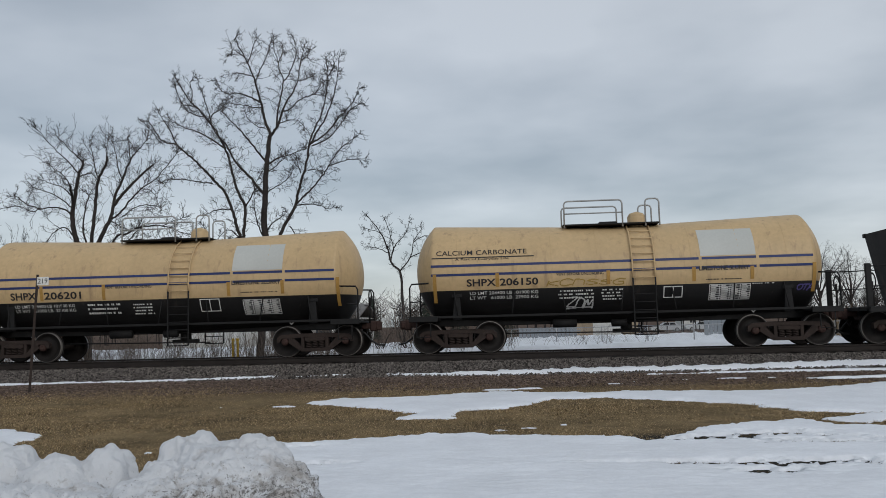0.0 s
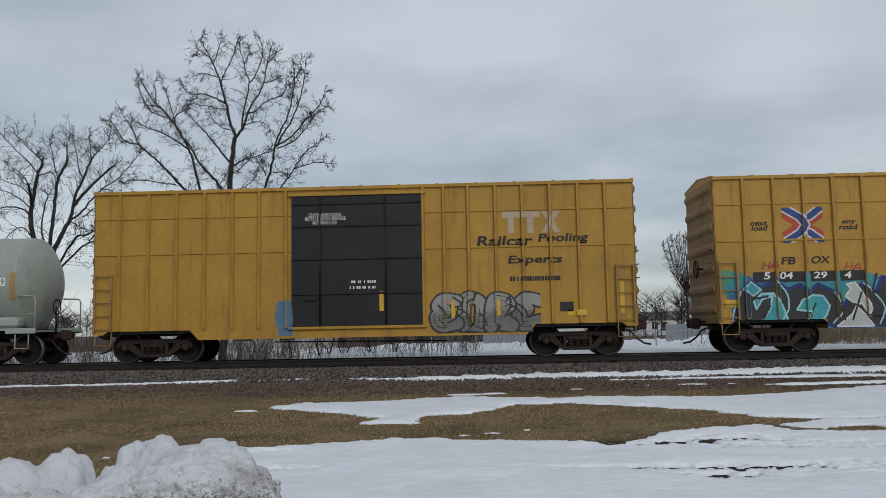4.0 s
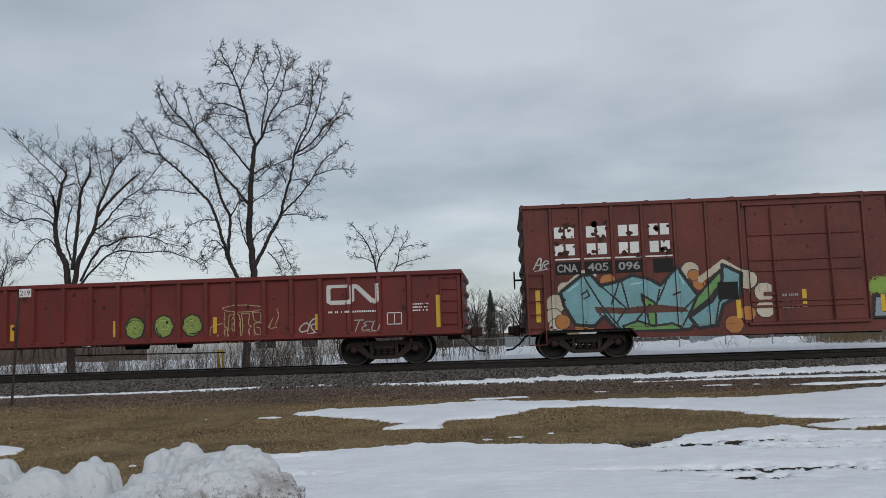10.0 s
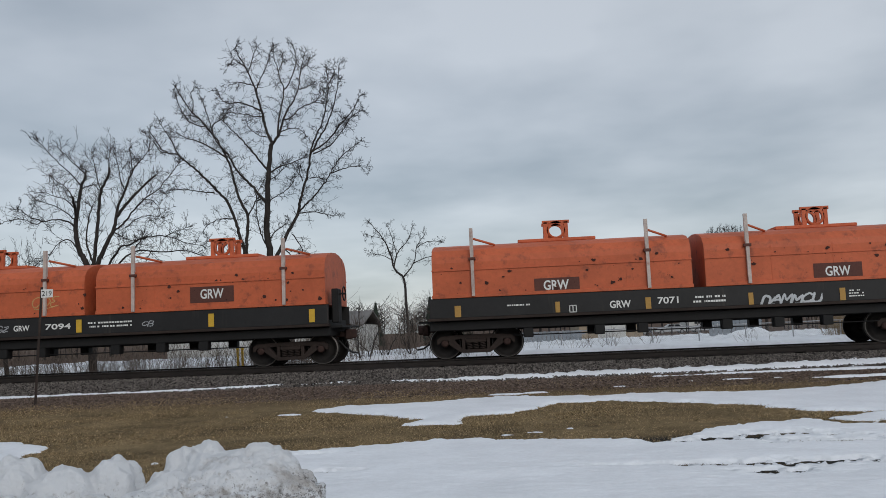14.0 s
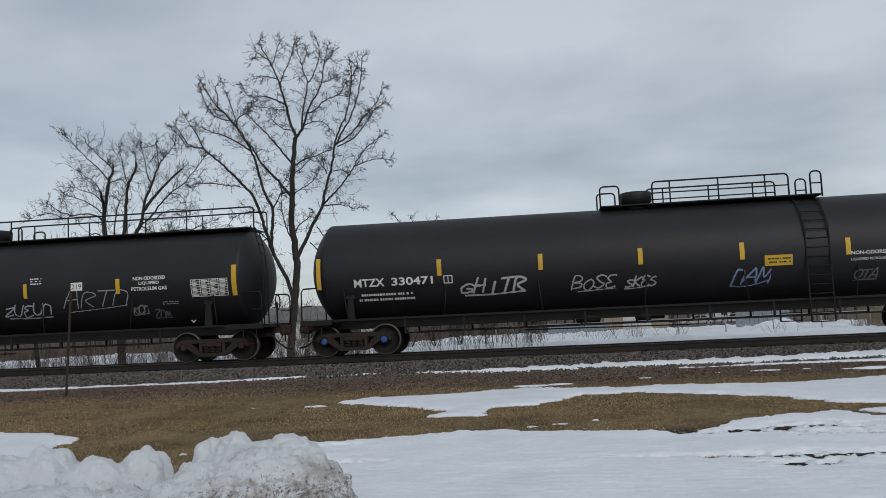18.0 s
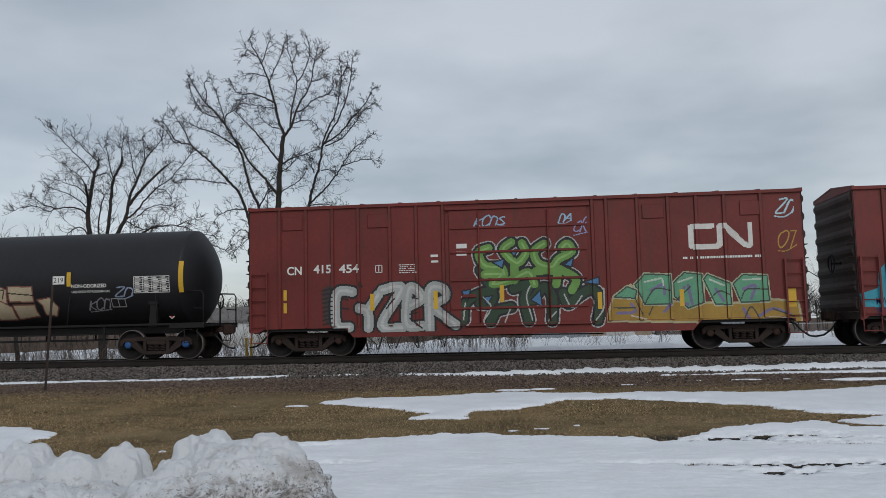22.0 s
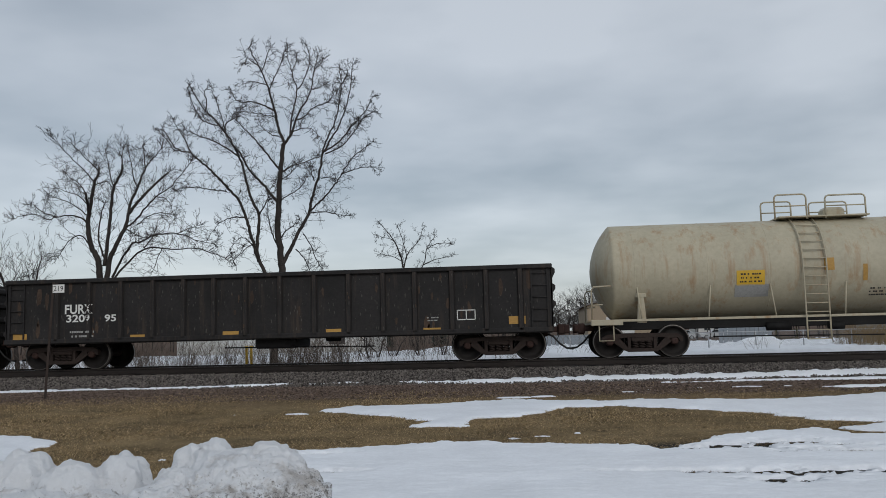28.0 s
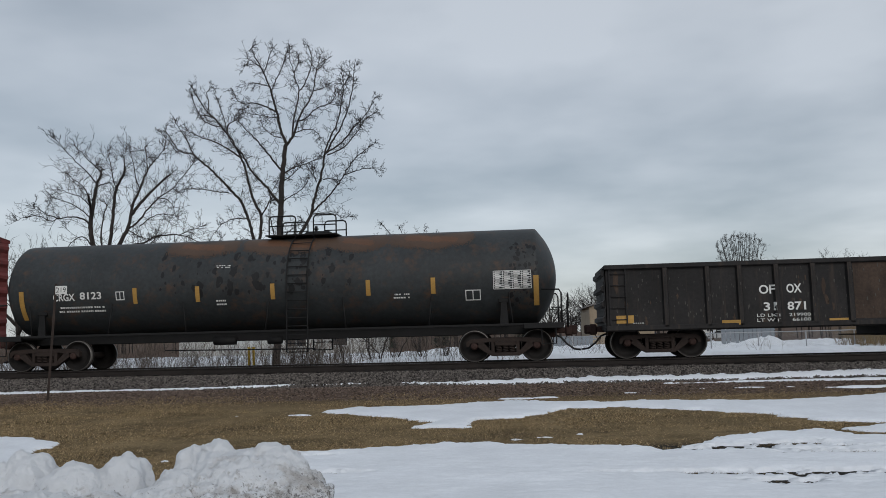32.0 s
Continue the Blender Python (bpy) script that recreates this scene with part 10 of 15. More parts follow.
m.fill(MOSS, [(-4.98, 0.89), (-4.56, 1.02), (-4.15, 0.86), (-3.62, 0.92), (-3.27, 0.74), (-4.93, 0.75)], INK, 0.03)
m.fill(MOSS, [(-4.43, 1.74), (-4.08, 1.53), (-4.06, 0.88), (-4.24, 0.89)], INK, 0.03)
m.fill((0.10, 0.035, 0.025), [(-5.75, 1.46), (-4.86, 1.39), (-3.96, 1.46), (-3.25, 1.35), (-3.14, 1.23), (-4.86, 1.22), (-5.69, 1.28)])
m.line(INK, 0.024, [(-6.04, 2.37), (-5.57, 1.52), (-5.04, 0.8)], False)
m.line(INK, 0.024, [(-5.56, 2.05), (-4.86, 1.38), (-5.16, 0.98)], False)
m.line(INK, 0.024, [(-5.02, 2.15), (-5.27, 1.51)], False)
m.line(INK, 0.024, [(-4.43, 1.77), (-4.02, 1.46), (-3.92, 1.87)], False)
m.line(INK, 0.024, [(-3.4, 2.5), (-2.89, 1.66), (-3.37, 1.21)], False)
m.line(INK, 0.024, [(-4.2, 1.47), (-4.68, 0.96)], False)
m.line(INK, 0.024, [(-2.44, 0.83), (-2.31, 1.46), (-1.88, 1.91)], False)
m.line(INK, 0.024, [(-5.57, 1.4), (-5.28, 0.98)], False)
m.line(INK, 0.024, [(-6.08, 1.81), (-5.93, 1.92), (-5.87, 1.77), (-6.02, 1.69)], False)
m.line(INK, 0.024, [(-3.71, 2.1), (-3.96, 1.58)], False)
m.line(INK, 0.024, [(-3.36, 1.79), (-3.54, 1.71)], False)
m.line(INK, 0.024, [(-3.01, 1.43), (-3.32, 0.86)], False)
m.line(INK, 0.024, [(-4.96, 2.15), (-4.8, 1.38)], False)
m.line(AQUA, 0.02, [(-4.72, 2.05), (-4.36, 2.09)])
m.line(AQUA, 0.02, [(-6.47, 1.91), (-6.16, 2.13)])
m.line(AQUA, 0.02, [(-3.35, 2.26), (-3.24, 2.02)])
m.done("large pale teal graffiti lettering with orange and cream clouds")
m = mural(car, 1.75, 7.90, 0.64, 2.24)
m.spray(LIME, 0.24, [(1.96, 1.73), (2.38, 1.8)])
m.spray(LIME, 0.24, [(3.61, 1.72), (4.55, 1.83)])
m.spray(LIME, 0.22, [(5.42, 1.83), (6.64, 1.84)])
m.spray(LIME, 0.3, [(7.7, 1.51), (7.84, 1.04), (7.48, 0.82)])
m.fill(FOG, [(1.81, 0.9), (1.89, 1.49), (2.25, 1.48), (2.37, 2.19), (2.92, 1.93), (3.37, 1.61), (3.85, 1.83), (4.21, 1.91), (4.48, 1.63), (4.91, 1.91), (5.41, 1.65), (5.72, 1.91), (6.24, 1.91), (6.3, 2.03), (6.44, 1.44), (6.88, 1.95), (7.08, 1.53), (7.48, 1.63), (7.57, 1.22), (7.02, 0.72)], INK, 0.05)
m.fill(STEELBLUE, [(2.37, 2.13), (2.86, 1.87), (2.83, 1.4), (2.36, 1.41)], INK, 0.02)
m.fill(STEELBLUE, [(4.77, 1.62), (5.13, 1.78), (5.46, 1.47), (5.72, 1), (5.65, 0.74), (4.72, 0.77)], INK, 0.03)
m.fill(POND, [(7.14, 1.62), (7.54, 1.66), (7.52, 1.34), (7.12, 1.32)], INK, 0.04)
m.fill(ASH, [(3.78, 1.66), (4.15, 1.85), (4.43, 1.69), (4.45, 0.98), (4.04, 0.94), (3.76, 1.19)], INK, 0.04)
m.fill(ASH, [(5.47, 1.65), (5.83, 1.87), (6.23, 1.8), (6.2, 1.27), (5.62, 1.29)], INK, 0.04)
m.fill(ASH, [(5.67, 1.17), (6.14, 1.19), (6.65, 1.08), (6.56, 0.7), (5.76, 0.73)], INK, 0.04)
m.fill(INK, [(6.4, 1.64), (7.03, 1.62), (6.97, 1.18), (6.37, 1.21)])
m.line(INK, 0.03, [(4.19, 1.64), (4.12, 1.35), (4.41, 1.4), (4.16, 0.99)])
m.line(INK, 0.03, [(4.95, 1.61), (5.33, 1.24), (5.19, 0.9)])
m.line(INK, 0.03, [(3.1, 0.97), (3.35, 1.2), (3.64, 1.13), (3.63, 0.93)])
m.line(INK, 0.03, [(2.92, 1.87), (3.25, 1.5), (3.17, 1.09)])
m.line(INK, 0.03, [(5.7, 1.61), (5.93, 1.54), (5.75, 1.55)])
m.line(INK, 0.03, [(6.01, 1.1), (6.06, 0.98), (6.18, 1.04)])
m.line(INK, 0.03, [(1.96, 1.55), (2.3, 1.3)])
m.line(INK, 0.03, [(3.96, 1.65), (3.8, 0.95)])
m.fill(SCAB, [(2.1, 1.36), (2.86, 1.37), (2.84, 1.04), (2.08, 1.04)])
m.done("grey and blue graffiti lettering with a lime glow")
text(car, "CNA", -6.74, 2.45, 0.58, 0.23, M_GREYLET, True)
text(car, "405", -5.88, 2.46, 0.58, 0.23, M_GREYLET, True)
text(car, "096", -5.02, 2.46, 0.60, 0.23, M_GREYLET, True)
band_logo(car, 2.93, 6.84, 2.17, 3.64, (0.62, 0.61, 0.58))
scribble(car, -7.43, -6.96, 2.48, 2.90, 2, (0.5, 0.5, 0.5))
scribble(car, 7.10, 7.58, 2.60, 2.92, 5, (0.45, 0.45, 0.45))
scribble(car, 7.06, 7.57, 2.03, 2.41, 8, (0.5, 0.5, 0.5))
panel(car, "patch_plate", -2.32, -1.76, 1.53, 2.02, M_BLACK)
panel(car, "patch_plate", -4.05, -3.50, 2.35, 2.75, M_BLACK)
panel(car, "patch_plate", 6.33, 6.93, 1.24, 1.67, M_BLACK)
bars(car, 6.37, 6.88, 1.29, 1.61, 2, M_GREYLET, 17)
plate_frame(car, -1.46, -0.96, 1.71, 1.96, M_GREYLET)
bars(car, -0.63, -0.14, 1.20, 1.68, 3, M_GREYLET, 19)
reflector(car, -7.32, 1.07, 1.97, 0.13, M_YELLOW)
reflector(car, -1.78, 1.00, 1.51, 0.13, M_YELLOW)
reflector(car, -0.00, 1.25, 1.74, 0.12, M_YELLOW)
reflector(car, 2.11, 1.06, 1.53, 0.12, M_YELLOW)
reflector(car, 4.91, 0.98, 1.48, 0.12, M_YELLOW)
reflector(car, 7.46, 1.06, 1.96, 0.13, M_YELLOW)

marks(car, 2.9, 6.9, 2.1, 3.9, 60, 5, M_SCAB, (0.02, 0.17), (0.02, 0.17), "peeling", "patches where the white emblem has peeled")
marks(car, -6.9, -3.4, 2.85, 3.85, 55, 6, M_SCAB, (0.02, 0.14), (0.02, 0.12), "peeling", "patches where the white lettering has peeled")
marks(car, -7.5, 7.5, 0.7, 4.2, 120, 7, M_SCAB, (0.01, 0.05), (0.01, 0.05), "rust_spot", "small scattered rust chips")
POSTS_G = [-9.5, -8.6, -7.66, -6.71, -5.77, -5.2, -4.35, -3.38, -2.54, -1.62, -0.79, 0.04, 0.95, 1.86, 2.67, 3.49, 4.38, 5.18, 6.02, 6.86, 7.73, 8.6]
car = open_car(-145.4, 7.78, 10.1, 2.66, "red-brown steel gondola wagon with a white emblem", P_RED, POSTS_G)
SKIN[car.name] = flat_skin(1.5, POSTS_G, 0.09, 0.06)
ladder(car, 9.75, 0.5, 0.95, 2.6, -1.53, P_RED)
MOSS = (0.22, 0.30, 0.07)
for cx, cz, turn in ((0.53, 1.30, 0.0), (1.39, 1.32, 1.4), (2.24, 1.32, 2.6)):
    art = mural(car, cx - 0.4, cx + 0.4, cz - 0.4, cz + 0.4)
    ring = [(cx + (0.29 + 0.03 * math.sin(3 * k + turn)) * math.cos(k * 0.42), cz + 0.32 * math.sin(k * 0.42)) for k in range(15)]
    art.fill(MOSS, ring, INK, 0.02)
    art.line(INK, 0.017, [(cx + 0.017 * k * math.cos(0.62 * k + turn), cz + 0.018 * k * math.sin(0.62 * k + turn)) for k in range(16)])
    art.line((0.40, 0.46, 0.16), 0.011, [(cx + (0.03 + 0.016 * k) * math.cos(0.62 * k + turn + 0.7), cz + (0.03 + 0.016 * k) * math.sin(0.62 * k + turn + 0.7)) for k in range(13)])
    art.done("round sprayed green spiral with a black edge")
marks(car, -9.4, 9.4, 0.7, 2.5, 110, 31, M_SCAB, (0.01, 0.07), (0.01, 0.09), "rust_spot", "dark chips and scrapes in the red paint")
m = mural(car, 2.72, 4.81, 0.71, 1.91)
m.line((0.42, 0.34, 0.19), 0.011, [(3.15, 1.79), (3.41, 1.85), (3.86, 1.85), (4.25, 1.8), (4.3, 1.73), (4.08, 1.67), (3.63, 1.66), (3.25, 1.71), (3.15, 1.79)])
m.line((0.42, 0.34, 0.19), 0.011, [(3.21, 1.65), (3.2, 1.28), (3.29, 1.2), (3.2, 1.13), (3.23, 0.8)])
m.line((0.42, 0.34, 0.19), 0.011, [(3, 1.02), (3.02, 0.84), (3.23, 0.8), (3.25, 0.78)])
m.line((0.42, 0.34, 0.19), 0.011, [(3.41, 1.6), (3.33, 1.5), (3.32, 0.85), (3.63, 0.79), (3.66, 1.27), (3.63, 1.58), (3.41, 1.6)])
m.line((0.42, 0.34, 0.19), 0.011, [(3.52, 1.57), (3.41, 1.33), (3.52, 1.11), (3.52, 1.49)])
m.line((0.42, 0.34, 0.19), 0.011, [(3.38, 1.17), (3.52, 1.38)])
m.line((0.42, 0.34, 0.19), 0.011, [(3.7, 1.61), (3.92, 1.6), (3.91, 1.31), (3.99, 1.23), (3.92, 1.15), (3.94, 0.78)])
m.line((0.42, 0.34, 0.19), 0.011, [(3.7, 1.61), (3.74, 1.26), (3.68, 0.82)])
m.line((0.42, 0.34, 0.19), 0.011, [(4.03, 1.64), (4.26, 1.62), (4.25, 1.37), (4.08, 1.41), (4.03, 1.64)])
m.line((0.42, 0.34, 0.19), 0.011, [(4.3, 1.33), (4.1, 1.32), (4.07, 1.2), (4.13, 1.01), (4.27, 1.02), (4.23, 1.19), (4.16, 1.2)])
m.line((0.42, 0.34, 0.19), 0.011, [(4.08, 1.31), (4.08, 0.83), (4.28, 0.84), (4.31, 1)])
m.line((0.42, 0.34, 0.19), 0.011, [(2.77, 1), (2.8, 1.24), (2.94, 1.3), (3.12, 1.34)])
m.line((0.42, 0.34, 0.19), 0.011, [(4.74, 1.73), (4.79, 1.5), (4.68, 1.23)])
m.line((0.42, 0.34, 0.19), 0.011, [(4.49, 1.19), (4.63, 1.45), (4.52, 1.18), (4.73, 1.19)])
m.done("thin ochre outline drawing of a columned front")
scribble(car, 6.86, 7.75, 0.91, 1.47, 7, (0.40, 0.38, 0.35), 0.014)
scribble(car, 5.31, 5.91, 0.89, 1.45, 8, (0.45, 0.45, 0.42), 0.018)
text(car, "CN1", -8.52, 1.93, 0.64, 0.23, M_WHITE, True)
text(car, "57113", -7.78, 1.96, 0.72, 0.23, M_WHITE, True)
two_lines(car, -8.52, -8.12, 1.13, 1.47, "LD LMT", "LT WT", M_WHITE)
two_lines(car, -7.56, -7.12, 1.13, 1.47, "187900", "75100", M_WHITE)
bars(car, -7.72, -7.05, 0.93, 0.99, 1, M_WHITE, 8)
band_logo(car, 6.20, 7.73, 1.77, 2.36, (0.62, 0.61, 0.58))
bars(car, 6.16, 7.72, 1.50, 1.62, 1, M_WHITE, 10)
plate_frame(car, 7.94, 8.37, 1.15, 1.50, M_WHITE)
bars(car, 8.62, 9.14, 1.49, 1.76, 3, M_WHITE, 12)
panel(car, "blue_patch", -6.87, -6.18, 0.79, 1.50, M_NAVY)
bars(car, -1.05, -0.47, 0.79, 0.85, 1, M_WHITE, 14)
reflector(car, -5.90, 1.03, 1.51, 0.12, M_YELLOW)
reflector(car, -3.18, 1.04, 1.52, 0.12, M_YELLOW)
reflector(car, -0.06, 1.06, 1.53, 0.12, M_YELLOW)
reflector(car, 2.92, 1.07, 1.54, 0.12, M_YELLOW)
reflector(car, 5.92, 1.07, 1.53, 0.12, M_YELLOW)
reflector(car, 9.42, 1.03, 1.95, 0.13, M_YELLOW)


def loft(sections, cap=True):
    """A skin through cross sections of equal point counts."""
    g, n = Geo(), len(sections[0])
    vs = [p for s in sections for p in s]
    fs = [(i * n + k, i * n + (k + 1) % n, (i + 1) * n + (k + 1) % n, (i + 1) * n + k) for i in range(len(sections) - 1) for k in range(n)]
    g.add(vs, fs)
    if cap:
        g.add(sections[0], [list(range(n))[::-1]])
        g.add(sections[-1], [list(range(n))])
    return g


def covered_hopper(c):
    root = wagon("hopper_car", "grey covered hopper wagon with silver and blue graffiti", "hopper car", c, 6.86, 8.2)
    w = 1.55
    SKIN[root.name] = lambda x, z: -w - (0.021 if z < 1.21 else 0.0)

    def ring(x, zb):
        half = [(0.0, 4.32), (0.75, 4.28), (1.2, 4.14), (1.46, 3.70), (w, 3.48), (w, max(zb, 1.2) + 0.01 if zb < 3.3 else zb), (w - 0.12, zb)]
        return [(x, y, z) for y, z in half] + [(x, -y, z) for y, z in half[::-1][:-1]]
    part("body", recalc(loft([ring(-7.93, 2.80), ring(-7.7, 2.56), ring(-6.4, 1.08), ring(6.9, 1.08), ring(8.18, 2.62), ring(8.40, 2.88)]).mesh("body", P_HOPPER)), None, root)
    for s in (-1, 1):
        part("side_sill", Geo().box(-8.0, 8.45, *sorted((s * (w - 0.1), s * (w + 0.02))), 0.88, 1.20, 0.015), P_HOPPER, root)
        for z, out_, tall_ in ((3.40, 0.03, 0.012), (3.50, 0.06, 0.016), (3.57, 0.05, 0.016), (3.66, 0.09, 0.04)):
            part("side_bead", Geo().box(-7.85, 8.3, *sorted((s * (w - 0.2), s * (w - max(0.0, z - 3.48) * 0.4 + out_))), z - tall_, z + tall_, 0.006), P_HOPPER, root)
        for x in (-6.62, -4.79, -3.07, -1.2, 0.4, 2.28, 3.95, 5.66):
            part("side_seam", Geo().box(x - 0.012, x + 0.012, *sorted((s * (w - 0.02), s * (w + 0.006))), 1.1, 3.45), P_HOPPER, root)
        # roof walk on brackets beside the long hatch
        wk = part("roof_walk", Geo().box(-8.5, 8.5, *sorted((s * 0.45, s * 1.25)), 4.40, 4.44), M_BLACK, root)
        part("roof_edge", Geo().box(-8.45, 8.55, *sorted((s * 1.22, s * 1.27)), 4.38, 4.46), M_BLACK, wk)
        for i in range(10):
            x = -7.85 + 1.8 * i
            part("walk_bracket", Geo().box(x - 0.035, x + 0.035, *sorted((s * 1.25, s * 1.30)), 4.04, 4.45), P_HOPPER, wk)
    hatch = part("roof_hatch", Geo().box(-8.1, 8.3, -0.36, 0.36, 4.29, 4.57, 0.03), P_HATCH, root, "long dirty roof hatch")
    for i in range(12):
        part("hatch_clamp", Geo().box(-7.6 + 1.4 * i, -7.52 + 1.4 * i, -0.4, 0.4, 4.33, 4.595, 0.008), M_BLACK, hatch)
    for e in (-1, 1):
        # open end frame with slope sheet, gusset, posts and ladder
        edge = [(e * 6.38 + 0.25, 1.14), (e * 7.96 + 0.25, 2.74), (e * 8.08 + 0.25, 2.74), (e * 7.86 + 0.25, 2.3), (e * 7.5 + 0.25, 1.9), (e * 7.28 + 0.25, 1.5), (e * 7.24 + 0.25, 1.14)]
        for s in (-1, 1):
            ya = s * (w - 0.06)
            part("gusset", recalc(loft([[(x, ya, z) for x, z in edge], [(x, ya - s * 0.03, z) for x, z in edge]]).mesh("gusset", P_HOPPER)), None, root)
        for ya in (-w, w - 0.12):
            part("end_post", Geo().box(*sorted((e * 8.1 + 0.25, e * 8.18 + 0.25)), ya + 0.02, ya + 0.09, 1.0, 2.9), P_HOPPER, root)
        part("end_deck", Geo().box(*sorted((e * 6.3, e * 8.4)), -w + 0.1, w - 0.1, 0.86, 0.94), M_BLACK, root)
        o = 0.25
        part("slope_sheet", Geo().add([(e * 8.0 + o, -w + 0.15, 2.72), (e * 8.0 + o, w - 0.15, 2.72), (e * 6.35 + o, w - 0.15, 0.95), (e * 6.35 + o, -w + 0.15, 0.95), (e * 7.9 + o, -w + 0.15, 2.74), (e * 7.9 + o, w - 0.15, 2.74), (e * 6.25 + o, w - 0.15, 0.97), (e * 6.25 + o, -w + 0.15, 0.97)],
                                         [(0, 1, 2, 3), (4, 7, 6, 5), (0, 4, 5, 1), (2, 6, 7, 3), (0, 3, 7, 4), (1, 5, 6, 2)]), M_BLACK, root)
        ladder(root, e * 7.75 + 0.25, 0.5, 1.0, 2.5, -w + 0.02, P_HOPPER)
        xo = e * 8.22 + 0.25
        pole = part("end_pole", Geo().tube([(xo, -w + 0.02, 0.95), (xo, -w + 0.02, 3.9), (xo - e * 0.05, -1.4, 4.25), (xo - e * 0.12, -1.25, 4.42)], 0.03, 6), M_STEEL, root, "pale steel grab pole")
        for i in range(8):
            z = 1.25 + 0.38 * i
            part("rung", Geo().tube([(xo, -w + 0.02, z), (xo + e * 0.07, -w + 0.1, z), (xo, -w + 0.5, z)], 0.014, 5), M_STEEL, pole)
        part("equipment_box", Geo().box(*sorted((e * 7.2 + 0.25, e * 7.6 + 0.25)), -1.2, -0.7, 1.0, 1.7, 0.03), M_BLACK, root)
        part("brace", Geo().tube([(e * 8.15 + 0.25, -1.4, 2.4), (e * 6.9 + 0.25, -1.4, 1.0)], 0.03, 5), M_BLACK, root)
    for x in (-3.9, 0.5, 4.6):
        part("hopper_outlet", recalc(loft([[(x - 1.15, -1.2, 1.1), (x + 1.15, -1.2, 1.1), (x + 1.15, 1.2, 1.1), (x - 1.15, 1.2, 1.1)], [(x - 0.55, -0.9, 0.36), (x + 0.55, -0.9, 0.36), (x + 0.55, 0.9, 0.36), (x - 0.55, 0.9, 0.36)]]).mesh("hopper_outlet", M_BLACK)), None, root)
        part("outlet_gate", Geo().box(x - 0.85, x + 0.85, -1.0, 1.0, 0.30, 0.37, 0.01), M_BLACK, root)
    part("running_pipe", Geo().cyl((-6, -1.2, 0.62), (6, -1.2, 0.62), 0.02, 5), M_BLACK, root)
    return root


car = covered_hopper(-165.3)
m = mural(car, -5.65, -1.04, 0.75, 2.60)
m.spray((0.115, 0.125, 0.12), 0.1, [(-5.26, 1.07), (-4.59, 1.02), (-3.86, 1.05), (-3.08, 1.07), (-2.36, 1.07), (-1.47, 1.06)])
m.fill((0.04, 0.042, 0.045), [(-5.38, 0.95), (-5.31, 1.2), (-4.81, 1.2), (-4.59, 0.9)])
m.line(SAGE, 0.03, [(-5.29, 0.99), (-5.04, 1.17)], False)
m.line(SAGE, 0.03, [(-5.09, 0.97), (-4.87, 1.15)], False)
m.fill(SAGE, [(-5.23, 1.28), (-5.2, 1.67), (-5.08, 1.56), (-4.83, 1.64), (-4.97, 1.75), (-4.78, 1.82), (-4.64, 1.57), (-4.81, 1.41), (-4.75, 1.25)], INK, 0.016)
m.fill(SAGE, [(-4.75, 1.87), (-4.6, 2.14), (-4.35, 2.26), (-4.11, 2.26), (-4.06, 2.09), (-4.17, 1.96), (-4.35, 2.02), (-4.51, 1.97), (-4.57, 1.78), (-4.48, 1.66), (-4.19, 1.69), (-4.15, 1.56), (-4.48, 1.55), (-4.61, 1.43), (-4.56, 1.29), (-4.33, 1.21), (-3.91, 1.21), (-3.68, 1.1), (-4.03, 0.96), (-4.56, 0.91), (-4.81, 1.17), (-4.87, 1.39), (-4.69, 1.54)], INK, 0.018)
m.fill(SAGE, [(-4.08, 2.09), (-3.9, 2.17), (-3.76, 1.97), (-3.61, 2.15), (-3.34, 2.21), (-3.12, 2.12), (-3.03, 1.83), (-3.04, 0.96), (-3.22, 0.94), (-3.22, 1.67), (-3.37, 1.84), (-3.58, 1.84), (-3.73, 1.63), (-3.65, 1.28), (-3.9, 1.28), (-3.97, 1.76)], INK, 0.018)
m.fill(SAGE, [(-3.07, 2.09), (-2.89, 2.22), (-2.56, 2.22), (-2.34, 2.14), (-2.22, 1.9), (-2.29, 1.68), (-2.51, 1.5), (-2.68, 1.37), (-2.35, 1.2), (-2.32, 0.92), (-2.58, 0.91), (-2.73, 1.25), (-2.91, 0.93), (-2.99, 0.93), (-3.02, 1.72)], INK, 0.018)
m.fill(SAGE, [(-2.12, 1.6), (-2.06, 1.95), (-1.84, 2.16), (-1.6, 2.18), (-1.47, 1.98), (-1.51, 1.79), (-1.66, 1.86), (-1.84, 1.83), (-1.96, 1.66), (-1.98, 1.46), (-1.89, 1.36), (-1.41, 1.59), (-1.23, 1.54), (-1.4, 1.32), (-1.5, 0.98), (-1.75, 0.94), (-1.98, 1.02), (-2.13, 1.22)], INK, 0.018)
m.fill((0.045, 0.048, 0.05), [(-4.55, 1.84), (-4.44, 1.96), (-4.26, 1.96), (-4.3, 1.76), (-4.43, 1.66), (-4.54, 1.72)])
m.fill((0.045, 0.048, 0.05), [(-3.73, 1.29), (-3.76, 1.63), (-3.61, 1.82), (-3.4, 1.83), (-3.29, 1.71), (-3.26, 1.27)])
m.fill((0.045, 0.048, 0.05), [(-2.79, 1.71), (-2.73, 1.78), (-2.63, 1.73), (-2.67, 1.62), (-2.76, 1.62)])
m.fill((0.045, 0.048, 0.05), [(-1.95, 1.65), (-1.84, 1.84), (-1.65, 1.85), (-1.7, 1.61), (-1.88, 1.53)])
m.fill(SAGE, [(-3.64, 1.29), (-3.62, 1.53), (-3.48, 1.62), (-3.35, 1.5), (-3.34, 1.28)])
